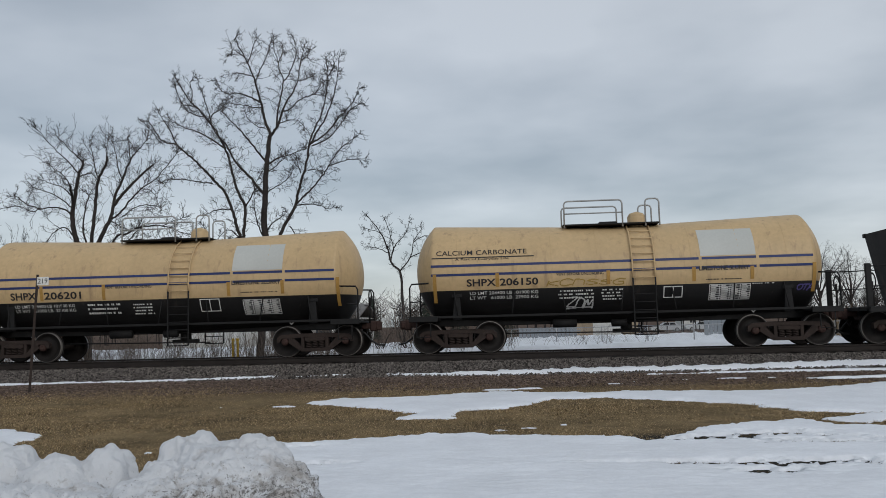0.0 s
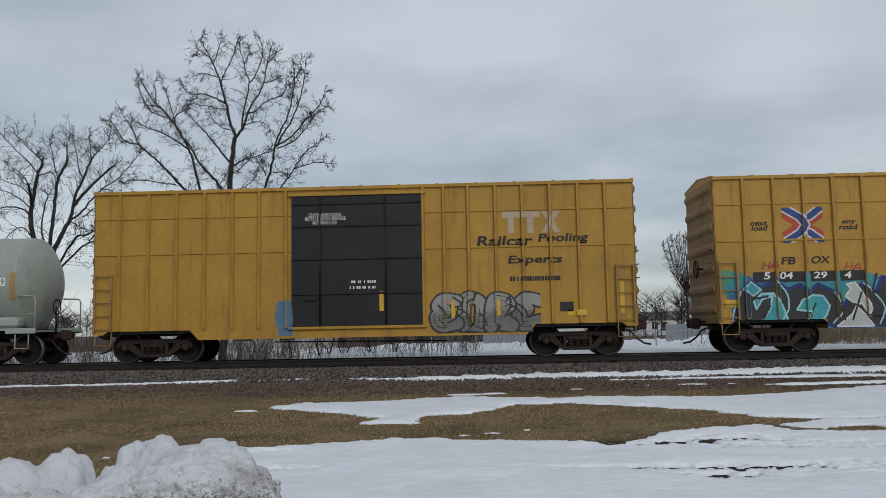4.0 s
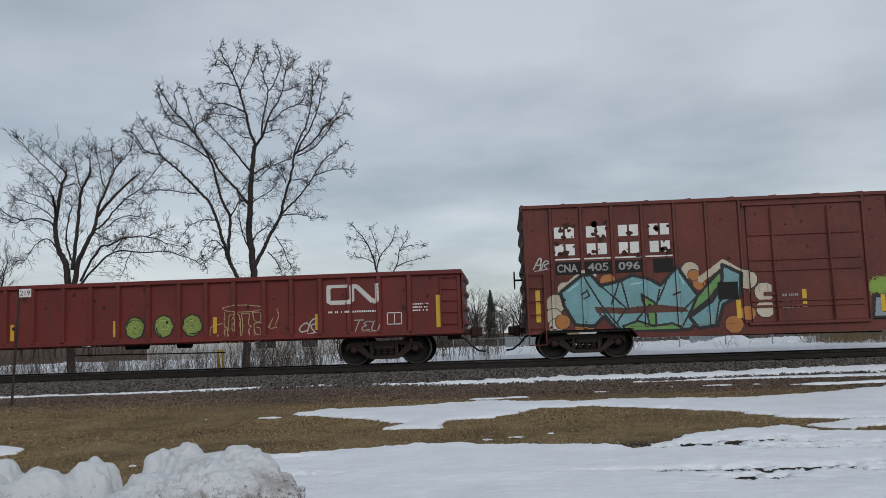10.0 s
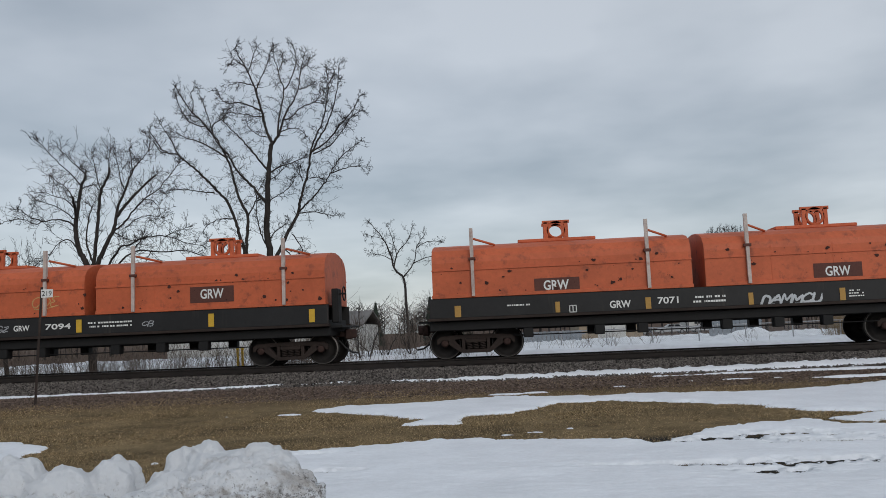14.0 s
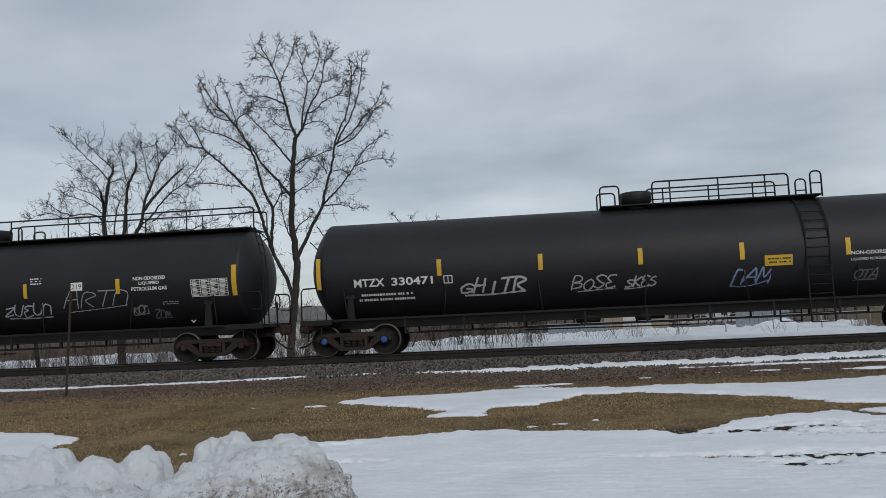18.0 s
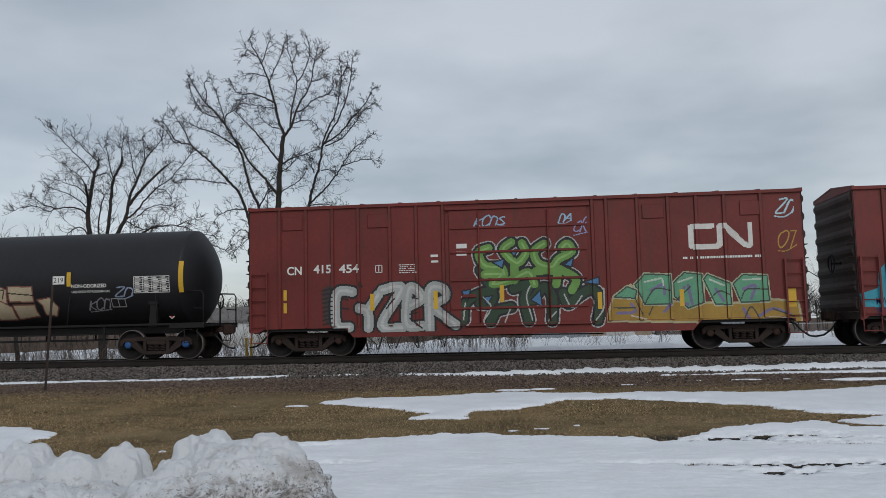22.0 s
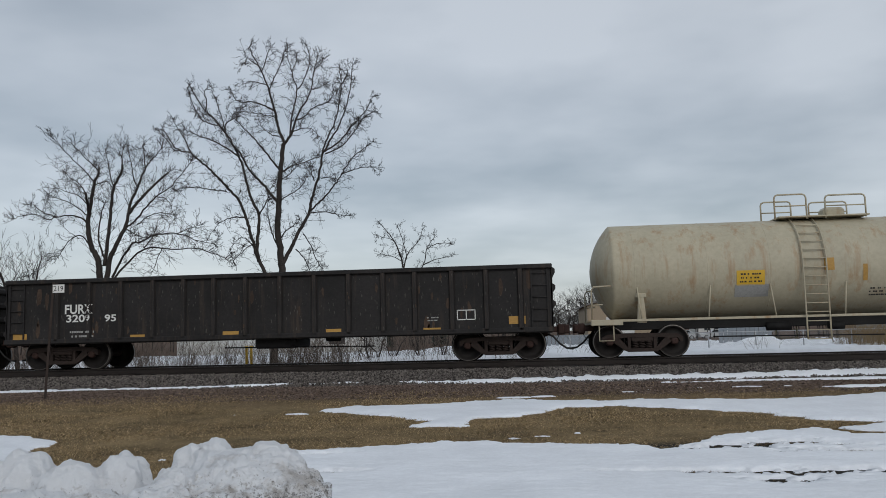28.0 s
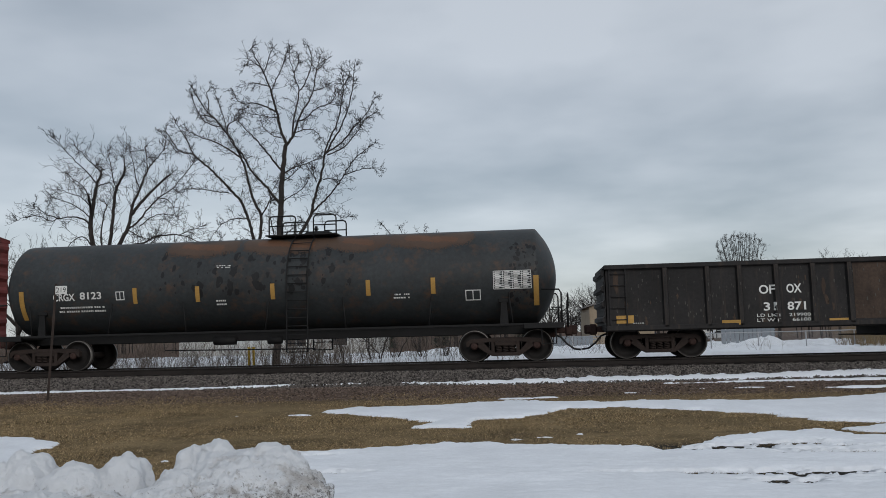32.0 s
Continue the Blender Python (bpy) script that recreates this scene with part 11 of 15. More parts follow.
m.line((0.24, 0.255, 0.24), 0.014, [(-4.68, 1.82), (-4.55, 2.06), (-4.35, 2.17), (-4.15, 2.18)])
m.line((0.24, 0.255, 0.24), 0.014, [(-4.73, 1.19), (-4.36, 1.09), (-3.86, 1.1)])
m.line((0.24, 0.255, 0.24), 0.014, [(-3.82, 1.94), (-3.59, 2.07), (-3.34, 2.14), (-3.17, 2.03)])
m.line((0.24, 0.255, 0.24), 0.014, [(-2.95, 2.1), (-2.61, 2.15), (-2.37, 2.05), (-2.31, 1.85)])
m.line((0.24, 0.255, 0.24), 0.014, [(-2.04, 1.68), (-1.98, 1.92), (-1.78, 2.08), (-1.59, 2.08)])
m.line((0.24, 0.255, 0.24), 0.014, [(-2.05, 1.25), (-1.86, 1.08), (-1.55, 1.12)])
m.line((0.24, 0.255, 0.24), 0.014, [(-5.18, 1.32), (-5.15, 1.56)])
m.line((0.24, 0.255, 0.24), 0.014, [(-2.57, 1.32), (-2.29, 1.47)])
m.line(INK, 0.011, [(-4.92, 2.02), (-4.63, 2.24)])
m.line(INK, 0.011, [(-4.86, 1.93), (-4.58, 2.2)])
m.line(INK, 0.011, [(-2.33, 2.21), (-2.18, 2.07), (-2.16, 1.87)])
m.line(INK, 0.011, [(-2.39, 2.22), (-2.21, 2.07)])
m.line(INK, 0.011, [(-1.4, 1.81), (-1.23, 1.89), (-1.18, 1.78)])
m.line(INK, 0.011, [(-1.24, 1.75), (-1.08, 1.77), (-1.08, 1.31)])
m.line(INK, 0.011, [(-4.58, 1.45), (-4.47, 1.53), (-4.19, 1.55)])
m.line(INK, 0.011, [(-4.5, 1.29), (-4.3, 1.4), (-4.02, 1.35)])
m.line(INK, 0.011, [(-4.47, 1.23), (-4.02, 1.3)])
m.line(INK, 0.011, [(-3.24, 1.18), (-3.08, 0.93)])
m.line(INK, 0.011, [(-2.83, 1.21), (-2.89, 0.93)])
m.line(INK, 0.011, [(-2.22, 1.19), (-2.29, 0.92)])
m.line(INK, 0.011, [(-2.13, 1.18), (-2, 1)])
m.line(INK, 0.011, [(-1.31, 1.16), (-1.42, 0.98)])
m.line(INK, 0.011, [(-1.2, 1.17), (-1.23, 1)])
m.line(INK, 0.011, [(-4.49, 2.44), (-4.36, 2.28)])
m.fill(CHALK, [(-3.7, 1.2), (-3.33, 1.2), (-3.32, 0.91), (-3.68, 0.9)])
m.fill((0.05, 0.05, 0.05), [(-3.65, 1.15), (-3.39, 1.15), (-3.38, 0.95), (-3.64, 0.95)])
m.line(CHALK, 0.016, [(-3.55, 1.13), (-3.51, 1.03), (-3.58, 0.96)], False)
m.line(CHALK, 0.016, [(-3.42, 1.13), (-3.5, 1.04), (-3.42, 0.96)], False)
m.line((0.09, 0.085, 0.075), 0.01, [(-5.4, 2.2), (-5.31, 2.26), (-5.34, 2.09), (-5.23, 2.09)])
m.line((0.09, 0.085, 0.075), 0.01, [(-5.23, 2.2), (-5.14, 2.22), (-5.2, 2.06), (-5.08, 2.08)])
m.line((0.09, 0.085, 0.075), 0.01, [(-5.06, 2.16), (-4.97, 2.21), (-4.98, 2.05)])
m.line((0.09, 0.085, 0.075), 0.01, [(-5.48, 2.04), (-5.37, 1.98), (-5.6, 1.96)])
m.line((0.09, 0.085, 0.075), 0.01, [(-5.62, 1.88), (-5.6, 2.02), (-5.54, 1.85)])
m.line((0.09, 0.085, 0.075), 0.01, [(-5.51, 1.55), (-5.43, 1.44), (-5.34, 1.51), (-5.37, 1.65)])
m.line((0.09, 0.085, 0.075), 0.01, [(-3.84, 2.33), (-4.01, 2.45)])
m.line((0.09, 0.085, 0.075), 0.01, [(-4.37, 2.49), (-3.95, 2.44)])
m.done("rounded grey graffiti lettering with black outlines")
m = mural(car, -0.80, 6.00, 0.68, 2.50)
m.fill((0.015, 0.03, 0.10), [(-0.77, 1.8), (-0.47, 1.75), (-0.52, 1.97), (-0.13, 1.93), (0.14, 1.98), (0.58, 1.67), (0.67, 2.24), (1.19, 2.24), (1.57, 2.24), (1.95, 2.09), (2, 1.93), (2.19, 1.84), (2.42, 2.06), (2.16, 2.23), (2.76, 2.21), (3.4, 2.16), (3.65, 2.11), (3.78, 2.24), (4.4, 2.22), (4.61, 1.87), (4.78, 1.98), (5.05, 2.01), (5.01, 1.78), (5.3, 1.69), (5.07, 1.54), (5.33, 1.32), (5.96, 0.9), (3.98, 0.89), (2.92, 0.9), (1.95, 0.89), (0.93, 0.9), (0.25, 0.93), (-0.15, 1.22), (-0.26, 1.55)], (0.38, 0.40, 0.39), 0.022)
m.fill(DENIM, [(-0.48, 1.93), (-0.18, 1.88), (-0.09, 1.61), (-0.28, 1.61)], (0.015, 0.03, 0.10), 0.014)
m.fill(DENIM, [(-0.74, 1.79), (-0.36, 1.69), (-0.24, 1.58), (-0.31, 1.53)], (0.015, 0.03, 0.10), 0.014)
m.fill(LAGOON, [(-0.14, 1.64), (0.14, 1.9), (0.4, 1.85), (0.77, 1.36), (0.7, 2.2), (1.16, 2.2), (1.02, 1.87), (0.96, 0.94), (0.3, 0.95), (-0.05, 1.15), (-0.19, 1.43)], (0.015, 0.03, 0.10), 0.014)
m.fill(CYAN, [(0.99, 1.26), (1.86, 1.25), (1.84, 0.93), (1.01, 0.93)], (0.015, 0.03, 0.10), 0.014)
m.fill(STEELBLUE, [(1.08, 1.9), (1.28, 2.18), (1.62, 2.2), (1.9, 2.04), (1.96, 1.89), (1.67, 1.88), (1.52, 1.98), (1.35, 1.82), (1.31, 1.53), (1.53, 1.41), (1.43, 1.29), (1.06, 1.32)], (0.015, 0.03, 0.10), 0.014)
m.fill(LAGOON, [(1.69, 1.88), (1.99, 1.85), (2.17, 1.64), (2.47, 2.03), (2.23, 2.21), (2.75, 2.17), (2.63, 1.86), (2.21, 1.45), (2.11, 1.23), (1.91, 0.98), (1.93, 1.41)], (0.015, 0.03, 0.10), 0.014)
m.fill(CYAN, [(1.91, 0.94), (2.11, 1.19), (2.51, 1.29), (2.88, 1.21), (2.72, 0.95)], (0.015, 0.03, 0.10), 0.014)
m.fill(AZURE, [(2.79, 2.16), (3.4, 2.13), (3.5, 1.88), (3.54, 1.58), (3.37, 1.28), (3.17, 1.31), (2.9, 1.74), (2.7, 1.91)], (0.015, 0.03, 0.10), 0.014)
m.fill(AZURE, [(2.48, 1.44), (2.69, 1.76), (3.08, 1.32), (2.72, 1.29)], (0.015, 0.03, 0.10), 0.014)
m.fill(STEELBLUE, [(3.43, 2.16), (3.67, 2.09), (3.76, 1.86), (3.92, 1.91), (3.64, 1.58), (3.53, 1.82)], (0.015, 0.03, 0.10), 0.014)
m.fill(CYAN, [(2.9, 1.2), (3.71, 1.24), (3.97, 0.94), (3.08, 0.92), (3.16, 0.99)], (0.015, 0.03, 0.10), 0.014)
m.fill(LAGOON, [(3.79, 2.21), (4.37, 2.2), (4.27, 2.03), (4.56, 1.71), (4.34, 1.56), (4.02, 1.56), (3.82, 1.33), (4.26, 1.23), (3.94, 0.96), (3.69, 1.27), (3.65, 1.59), (3.94, 1.87)], (0.015, 0.03, 0.10), 0.014)
m.fill(STEELBLUE, [(4.74, 1.88), (5.03, 1.98), (4.98, 1.76), (5.28, 1.68), (5.01, 1.54), (4.76, 1.64)], (0.015, 0.03, 0.10), 0.014)
m.fill(LAGOON, [(4.55, 1.54), (4.76, 1.65), (5.02, 1.46), (5.31, 1.27), (5.74, 0.94), (4.75, 0.93), (4.59, 1.2), (4.86, 1.34)], (0.015, 0.03, 0.10), 0.014)
m.fill((0.2, 0.185, 0.15), [(0.06, 1.3), (0.12, 1.58), (0.32, 1.62), (0.49, 1.4), (0.29, 1.32)], (0.015, 0.03, 0.10), 0.014)
m.fill((0.2, 0.185, 0.15), [(3.13, 0.92), (3.03, 1.09), (3.24, 0.97)], (0.015, 0.03, 0.10), 0.014)
m.fill((0.2, 0.185, 0.15), [(4.04, 1.51), (4.54, 1.48), (4.32, 1.28), (3.89, 1.31)], (0.015, 0.03, 0.10), 0.014)
m.fill(NAVY, [(1.33, 1.75), (1.51, 1.86), (1.51, 1.53), (1.37, 1.55)])
m.line((0.42, 0.56, 0.60), 0.01, [(1.31, 2.09), (1.57, 2.16), (1.78, 2.01), (1.83, 1.89)])
m.line((0.42, 0.56, 0.60), 0.01, [(0.74, 2.16), (0.8, 1.72), (0.86, 1.45)])
m.line((0.42, 0.56, 0.60), 0.01, [(2.54, 2.12), (2.66, 2.13), (2.41, 1.76), (2.19, 1.5)])
m.line((0.42, 0.56, 0.60), 0.01, [(3.34, 1.76), (3.48, 1.53)])
m.line((0.42, 0.56, 0.60), 0.01, [(-0.46, 1.89), (-0.2, 1.86), (-0.14, 1.71)])
m.line((0.42, 0.56, 0.60), 0.01, [(-0.03, 1.62), (0.16, 1.8), (0.38, 1.77)])
m.line((0.42, 0.56, 0.60), 0.01, [(3.88, 2.15), (4.25, 2.14)])
m.line((0.42, 0.56, 0.60), 0.01, [(2.66, 1.24), (3.73, 1.27)])
m.line((0.42, 0.56, 0.60), 0.01, [(4.69, 1.21), (5.27, 1.23)])
m.line((0.42, 0.56, 0.60), 0.01, [(1.67, 1.32), (1.89, 1.5)])
m.line((0.015, 0.03, 0.10), 0.011, [(0.32, 1.61), (0.78, 1.29)])
m.line((0.015, 0.03, 0.10), 0.011, [(0.78, 1.36), (0.92, 0.94)])
m.line((0.015, 0.03, 0.10), 0.011, [(1, 1.82), (0.99, 1.28)])
m.line((0.015, 0.03, 0.10), 0.011, [(2.17, 1.64), (1.92, 1.22)])
m.line((0.015, 0.03, 0.10), 0.011, [(2.95, 1.74), (3.16, 1.33)])
m.line((0.015, 0.03, 0.10), 0.011, [(3.56, 1.58), (3.91, 0.95)])
m.line((0.015, 0.03, 0.10), 0.011, [(4.25, 2), (4.6, 1.61)])
m.line((0.015, 0.03, 0.10), 0.011, [(4.58, 1.22), (4.73, 0.93)])
m.line((0.015, 0.03, 0.10), 0.011, [(4.88, 1.98), (4.88, 1.6)])
m.line((0.015, 0.03, 0.10), 0.011, [(4.77, 1.87), (5.02, 1.57)])
m.line((0.015, 0.03, 0.10), 0.011, [(5.07, 1.54), (5.57, 0.99)])
m.line((0.015, 0.03, 0.10), 0.011, [(1.02, 1.18), (1.2, 0.93)])
m.line((0.015, 0.03, 0.10), 0.011, [(-0.2, 1.43), (0.94, 1.26)])
m.line((0.015, 0.03, 0.10), 0.011, [(2.91, 1.95), (2.69, 1.86)])
m.line((0.30, 0.33, 0.24), 0.02, [(0.25, 0.94), (-0.05, 1.14)])
m.line((0.30, 0.33, 0.24), 0.02, [(1.42, 1.05), (1.61, 1.15), (1.63, 0.96)])
m.line((0.30, 0.33, 0.24), 0.02, [(2.34, 1.17), (2.61, 1.17)])
m.line((0.30, 0.33, 0.24), 0.02, [(2.09, 1.08), (2.39, 1.01)])
m.done("blue arrow-shaped graffiti lettering")
text(car, "FURX", -6.66, 2.32, 0.70, 0.22, M_LETTERBLACK)
text(car, "842838", -6.64, 1.85, 1.16, 0.22, M_LETTERBLACK)
two_lines(car, -6.60, -6.16, 1.44, 1.70, "LD LMT", "LT WT", M_LETTERBLACK)
bars(car, -5.85, -5.45, 1.44, 1.68, 2, M_LETTERBLACK, 4)
reflector(car, -6.73, 1.29, 2.19, 0.13, M_YELLOW)
reflector(car, -4.03, 1.34, 1.78, 0.13, M_YELLOW)
reflector(car, -1.33, 1.32, 1.78, 0.13, M_YELLOW)
reflector(car, 1.60, 1.32, 1.79, 0.13, M_YELLOW)
reflector(car, 4.12, 1.29, 1.77, 0.13, M_YELLOW)
reflector(car, 7.15, 1.36, 2.24, 0.13, M_YELLOW)
plate_frame(car, 5.98, 6.90, 1.39, 1.72, M_WHITE)
panel(car, "data_field", 6.02, 6.42, 1.46, 1.69, M_LETTERBLACK)
panel(car, "data_field", 6.47, 6.86, 1.46, 1.69, M_LETTERBLACK)
bars(car, 5.85, 6.75, 2.1, 2.45, 3, M_LETTERBLACK, 9)
marks(car, 2.6, 6.3, 1.9, 2.8, 90, 43, M_LETTERBLACK, (0.006, 0.03), (0.006, 0.035), "rust_spot", "scattered dark chips")
marks(car, -6.0, 0.0, 1.25, 2.5, 60, 44, M_SCAB, (0.008, 0.03), (0.008, 0.04), "rust_spot", "scattered dark chips")
scribble(car, 5.6, 7.6, 0.93, 1.16, 12, (0.12, 0.15, 0.14), 0.016)
scribble(car, -4.70, -4.01, 2.31, 2.64, 2, (0.08, 0.07, 0.06), 0.012)


marks(car, 3.9, 6.6, 1.4, 3.3, 40, 8, M_SCAB, (0.006, 0.022), (0.008, 0.04), "rust_spot", "rust specks on the side sheets")
marks(car, -0.9, 1.4, 1.4, 3.2, 45, 9, M_SCAB, (0.008, 0.035), (0.01, 0.06), "rust_spot", "rust specks on the side sheets")
for x in (-4.79, -3.07, -1.2, 0.4, 2.28, 3.95, 5.66):
    marks(car, x - 0.02, x + 0.03, 1.5, 3.3, 14, int(x * 10) + 90, M_SCAB, (0.006, 0.011), (0.05, 0.25), "grime_streak", "dark grime down a seam")


def coil_car(c, number=True):
    root = wagon("coil_car", "black coil wagon under two orange steel hoods", "coil car", c, 6.12, 7.3)
    SKIN[root.name] = lambda x, z: -1.5 if z > 1.74 else -1.51
    part("frame", Geo().box(-7.4, 7.4, -1.42, 1.42, 0.82, 1.08, 0.02).box(-7.3, 7.3, -1.3, 1.3, 1.1, 1.3), M_BLACK, root)
    for s in (-1, 1):
        part("side_sill", Geo().box(-7.38, 7.38, *sorted((s * 1.40, s * 1.505)), 1.18, 1.74, 0.01), P_CREAMEDGE, root)
        part("side_flange", Geo().box(-7.42, 7.42, *sorted((s * 1.4, s * 1.62)), 1.10, 1.18, 0.01), M_FRAME, root)
        for x in (-4.6, -2.6, -1.4, 0.9, 2.3, 3.6):
            part("frame_bracket", Geo().box(x - 0.14, x + 0.14, *sorted((s * 1.1, s * 1.4)), 0.55, 0.84, 0.02), M_BLACK, root)
    part("rod", Geo().cyl((-5, -1.2, 0.62), (5, -1.2, 0.6), 0.018, 5), M_BLACK, root)
    for xa, xb in ((-7.27, 0.02), (0.38, 7.3)):
        sec = []
        prof = [(1.50, 1.74), (1.50, 2.75), (1.46, 2.92), (1.30, 3.12), (1.0, 3.24), (0.5, 3.33), (0, 3.36)]
        full = prof + [(-y, z) for y, z in prof[:-1][::-1]]
        h = Geo()
        h.add(loft([[(x, y, z) for y, z in full] for x in (xa, xb)]).v, loft([[(x, y, z) for y, z in full] for x in (xa, xb)]).f)
        hood = part("hood", recalc(h.mesh("hood", P_ORANGE)), None, root, "orange arched steel hood")
        mid_ = (xa + xb) / 2
        for ya in (-1.53, 1.49):
            part("hood_seam", Geo().box(xa - 0.01, xb + 0.01, ya, ya + 0.04, 2.52, 2.56), P_ORANGE, hood)
        part("hood_foot", Geo().box(xa - 0.02, xb + 0.02, -1.54, -1.49, 1.74, 1.84, 0.01), P_ORANGE, hood)
        for x in (xa + 1.8, mid_, xb - 1.8):
            part("panel_seam", Geo().box(x - 0.01, x + 0.01, -1.508, -1.49, 1.84, 2.8), P_ORANGE, hood)
        part("lifting_pad", Geo().box(mid_ - 1.15, mid_ + 1.15, -0.4, 0.4, 3.34, 3.44, 0.02), P_ORANGE, hood)
        for y in (-0.32, 0.32):
            arch = Geo()
            arch.box(mid_ - 0.36, mid_ - 0.24, y - 0.05, y + 0.05, 3.4, 3.92).box(mid_ + 0.24, mid_ + 0.36, y - 0.05, y + 0.05, 3.4, 3.92).box(mid_ - 0.4, mid_ + 0.4, y - 0.05, y + 0.05, 3.88, 3.97)
            arch.lathe([(-0.05, 0.2), (0.05, 0.2), (0.05, 0.27), (-0.05, 0.27), (-0.05, 0.2)], "y", (mid_, y, 3.68), 20)
            part("lifting_eye", arch, P_ORANGE, hood, "lifting bracket with a round eye")
        for x in (xa + 1.17, xb - 1.2):
            st_ = part("stake", Geo().box(x - 0.045, x + 0.045, -1.60, -1.52, 1.78, 3.0).box(x - 0.05, x + 0.05, -1.58, -1.50, 2.95, 3.72), P_STAKE, root, "worn white guide stake")
            part("stake_brace", Geo().tube([(x + 0.05, -1.45, 3.42), (x + 0.65, -1.0, 3.26)], 0.035, 5), P_ORANGE, st_)
            part("stake_clamp", Geo().box(x - 0.1, x + 0.1, -1.62, -1.5, 2.80, 2.88, 0.01), P_PATCHED, st_)
    part("brake_wheel", Geo().lathe([(-0.02, 0.2), (0, 0.23), (0.02, 0.2), (0, 0.17), (-0.02, 0.2)], "x", (7.75, -1.0, 2.05), 18).cyl((7.5, -1.0, 2.05), (7.78, -1.0, 2.05), 0.03, 6).box(7.42, 7.62, -1.25, -0.75, 1.2, 2.2, 0.03), M_BLACK, root)
    for xa in (7.3, -7.72):
        part("end_deck", Geo().box(xa, xa + 0.42, -1.3, 1.3, 1.06, 1.12), M_BLACK, root)
    return root


P_PATCHED = M_PATCH
car = coil_car(-182.9)
panel(car, "name_field", -4.37, -3.10, 1.77, 2.19, M_PATCH)
text(car, "GRW", -4.11, 1.85, 0.71, 0.28, M_WHITE)
panel(car, "name_field", 3.28, 4.57, 1.76, 2.24, M_PATCH)
text(car, "GRW", 3.59, 1.88, 0.67, 0.27, M_WHITE)
text(car, "GRW", -2.30, 1.26, 0.58, 0.21, M_WHITE)
text(car, "7071", -0.98, 1.32, 0.57, 0.19, M_WHITE)
bars(car, -0.03, 0.87, 1.28, 1.53, 2, M_WHITE, 6)
plate_frame(car, -3.43, -3.22, 1.19, 1.40, M_WHITE)
bars(car, -5.18, -4.50, 1.42, 1.52, 1, M_WHITE, 8)
scribble(car, 1.76, 3.47, 1.14, 1.50, 4, (0.5, 0.52, 0.54), 0.03)
bars(car, 4.15, 4.55, 1.27, 1.50, 3, M_WHITE, 10)
reflector(car, -6.57, 1.20, 1.52, 0.18, M_AMBER)
reflector(car, -3.75, 1.21, 1.51, 0.13, M_AMBER)
reflector(car, -1.24, 1.20, 1.52, 0.15, M_AMBER)
reflector(car, 1.55, 1.19, 1.52, 0.13, M_AMBER)
reflector(car, 3.99, 1.20, 1.54, 0.15, M_AMBER)
reflector(car, 6.61, 1.19, 1.56, 0.23, M_AMBER)
marks(car, -7.2, 7.2, 1.85, 2.75, 70, 20, M_SCAB, (0.01, 0.08), (0.01, 0.06), "rust_spot", "rust chips on the hoods")
car = coil_car(-200.6)
for x0 in (-4.57, 3.27):
    panel(car, "name_field", x0, x0 + 1.32, 1.95, 2.42, M_PATCH)
    text(car, "GRW", x0 + 0.31, 2.06, 0.7, 0.29, M_WHITE)
text(car, "GRW", -2.18, 1.35, 0.5, 0.17, M_WHITE)
text(car, "7094", -1.19, 1.36, 0.8, 0.17, M_WHITE)
for x in (-6.88, -3.38, -0.14, 3.9, 6.9):
    reflector(car, x, 1.24, 1.62, 0.17, M_YELLOW)
plate_frame(car, -4.85, -4.55, 1.3, 1.52, M_WHITE, 1)
bars(car, 0.05, 1.5, 1.34, 1.56, 2, M_WHITE, 5)
bars(car, -5.75, -5.1, 1.36, 1.56, 3, M_GREYLET, 6)
for k, x in enumerate((-6.45, -5.95, -2.75, 1.75)):
    scribble(car, x, x + 0.42, 1.3, 1.58, 40 + k, (0.35, 0.36, 0.38), 0.014)
scribble(car, -1.7, -0.75, 1.95, 2.5, 47, (0.50, 0.30, 0.12), 0.016)

marks(car, -7.2, 7.2, 1.85, 2.75, 70, 21, M_SCAB, (0.01, 0.07), (0.01, 0.06), "rust_spot", "rust chips on the hoods")
car = new_tank(-218.6, 6.94, 8.2, 1.48, 2.47, "weathered grey-black tank wagon with rust stains", P_WORN, M_BLACK)
tank_fittings(car, 8.2, 1.48, 2.47, 6.94, M_BLACK, (-6.0, -3.2, -2.6, 2.4, 5.4), 0.78, (-1.3, 1.3))
for y in (-0.7, 0.7):
    rail_hoop(car, -1.15, 0.42, y, 3.95, 0.68, M_BLACK, (), y < 0)
    rail_hoop(car, 0.6, 1.25, y, 3.95, 0.68, M_BLACK, (1.0,), False)
part("valve_box", Geo().box(0.2, 0.7, -0.25, 0.25, 3.93, 4.15, 0.05), M_BLACK, car)
for x, z, r in ((-0.2, 3.93, 0.05), (0.4, 4.12, 0.06)):
    part("valve", Geo().cyl((x, 0, z), (x, 0, z + 0.3), r, 8).cyl((x, 0, z + 0.2), (x, 0, z + 0.24), r * 1.6, 8), M_BLACK, car)
part("relief_valve", Geo().cyl((-1.6, 0, 3.93), (-1.6, 0, 4.12), 0.07, 10), M_BLACK, car)
text(car, "SHPX", -6.54, 2.03, 0.92, 0.21, M_WHITE)
text(car, "203793", -5.31, 2.02, 1.26, 0.21, M_WHITE)
bars(car, -6.52, -4.16, 1.55, 1.82, 2, M_WHITE, 2)
bars(car, 2.82, 3.78, 1.60, 1.73, 2, M_WHITE, 3)
plate_frame(car, 5.88, 6.00, 1.63, 1.93, M_WHITE)
reflector(car, -7.74, 1.78, 2.64, 0.13, M_AMBER)
reflector(car, -4.02, 2.16, 2.63, 0.12, M_AMBER)
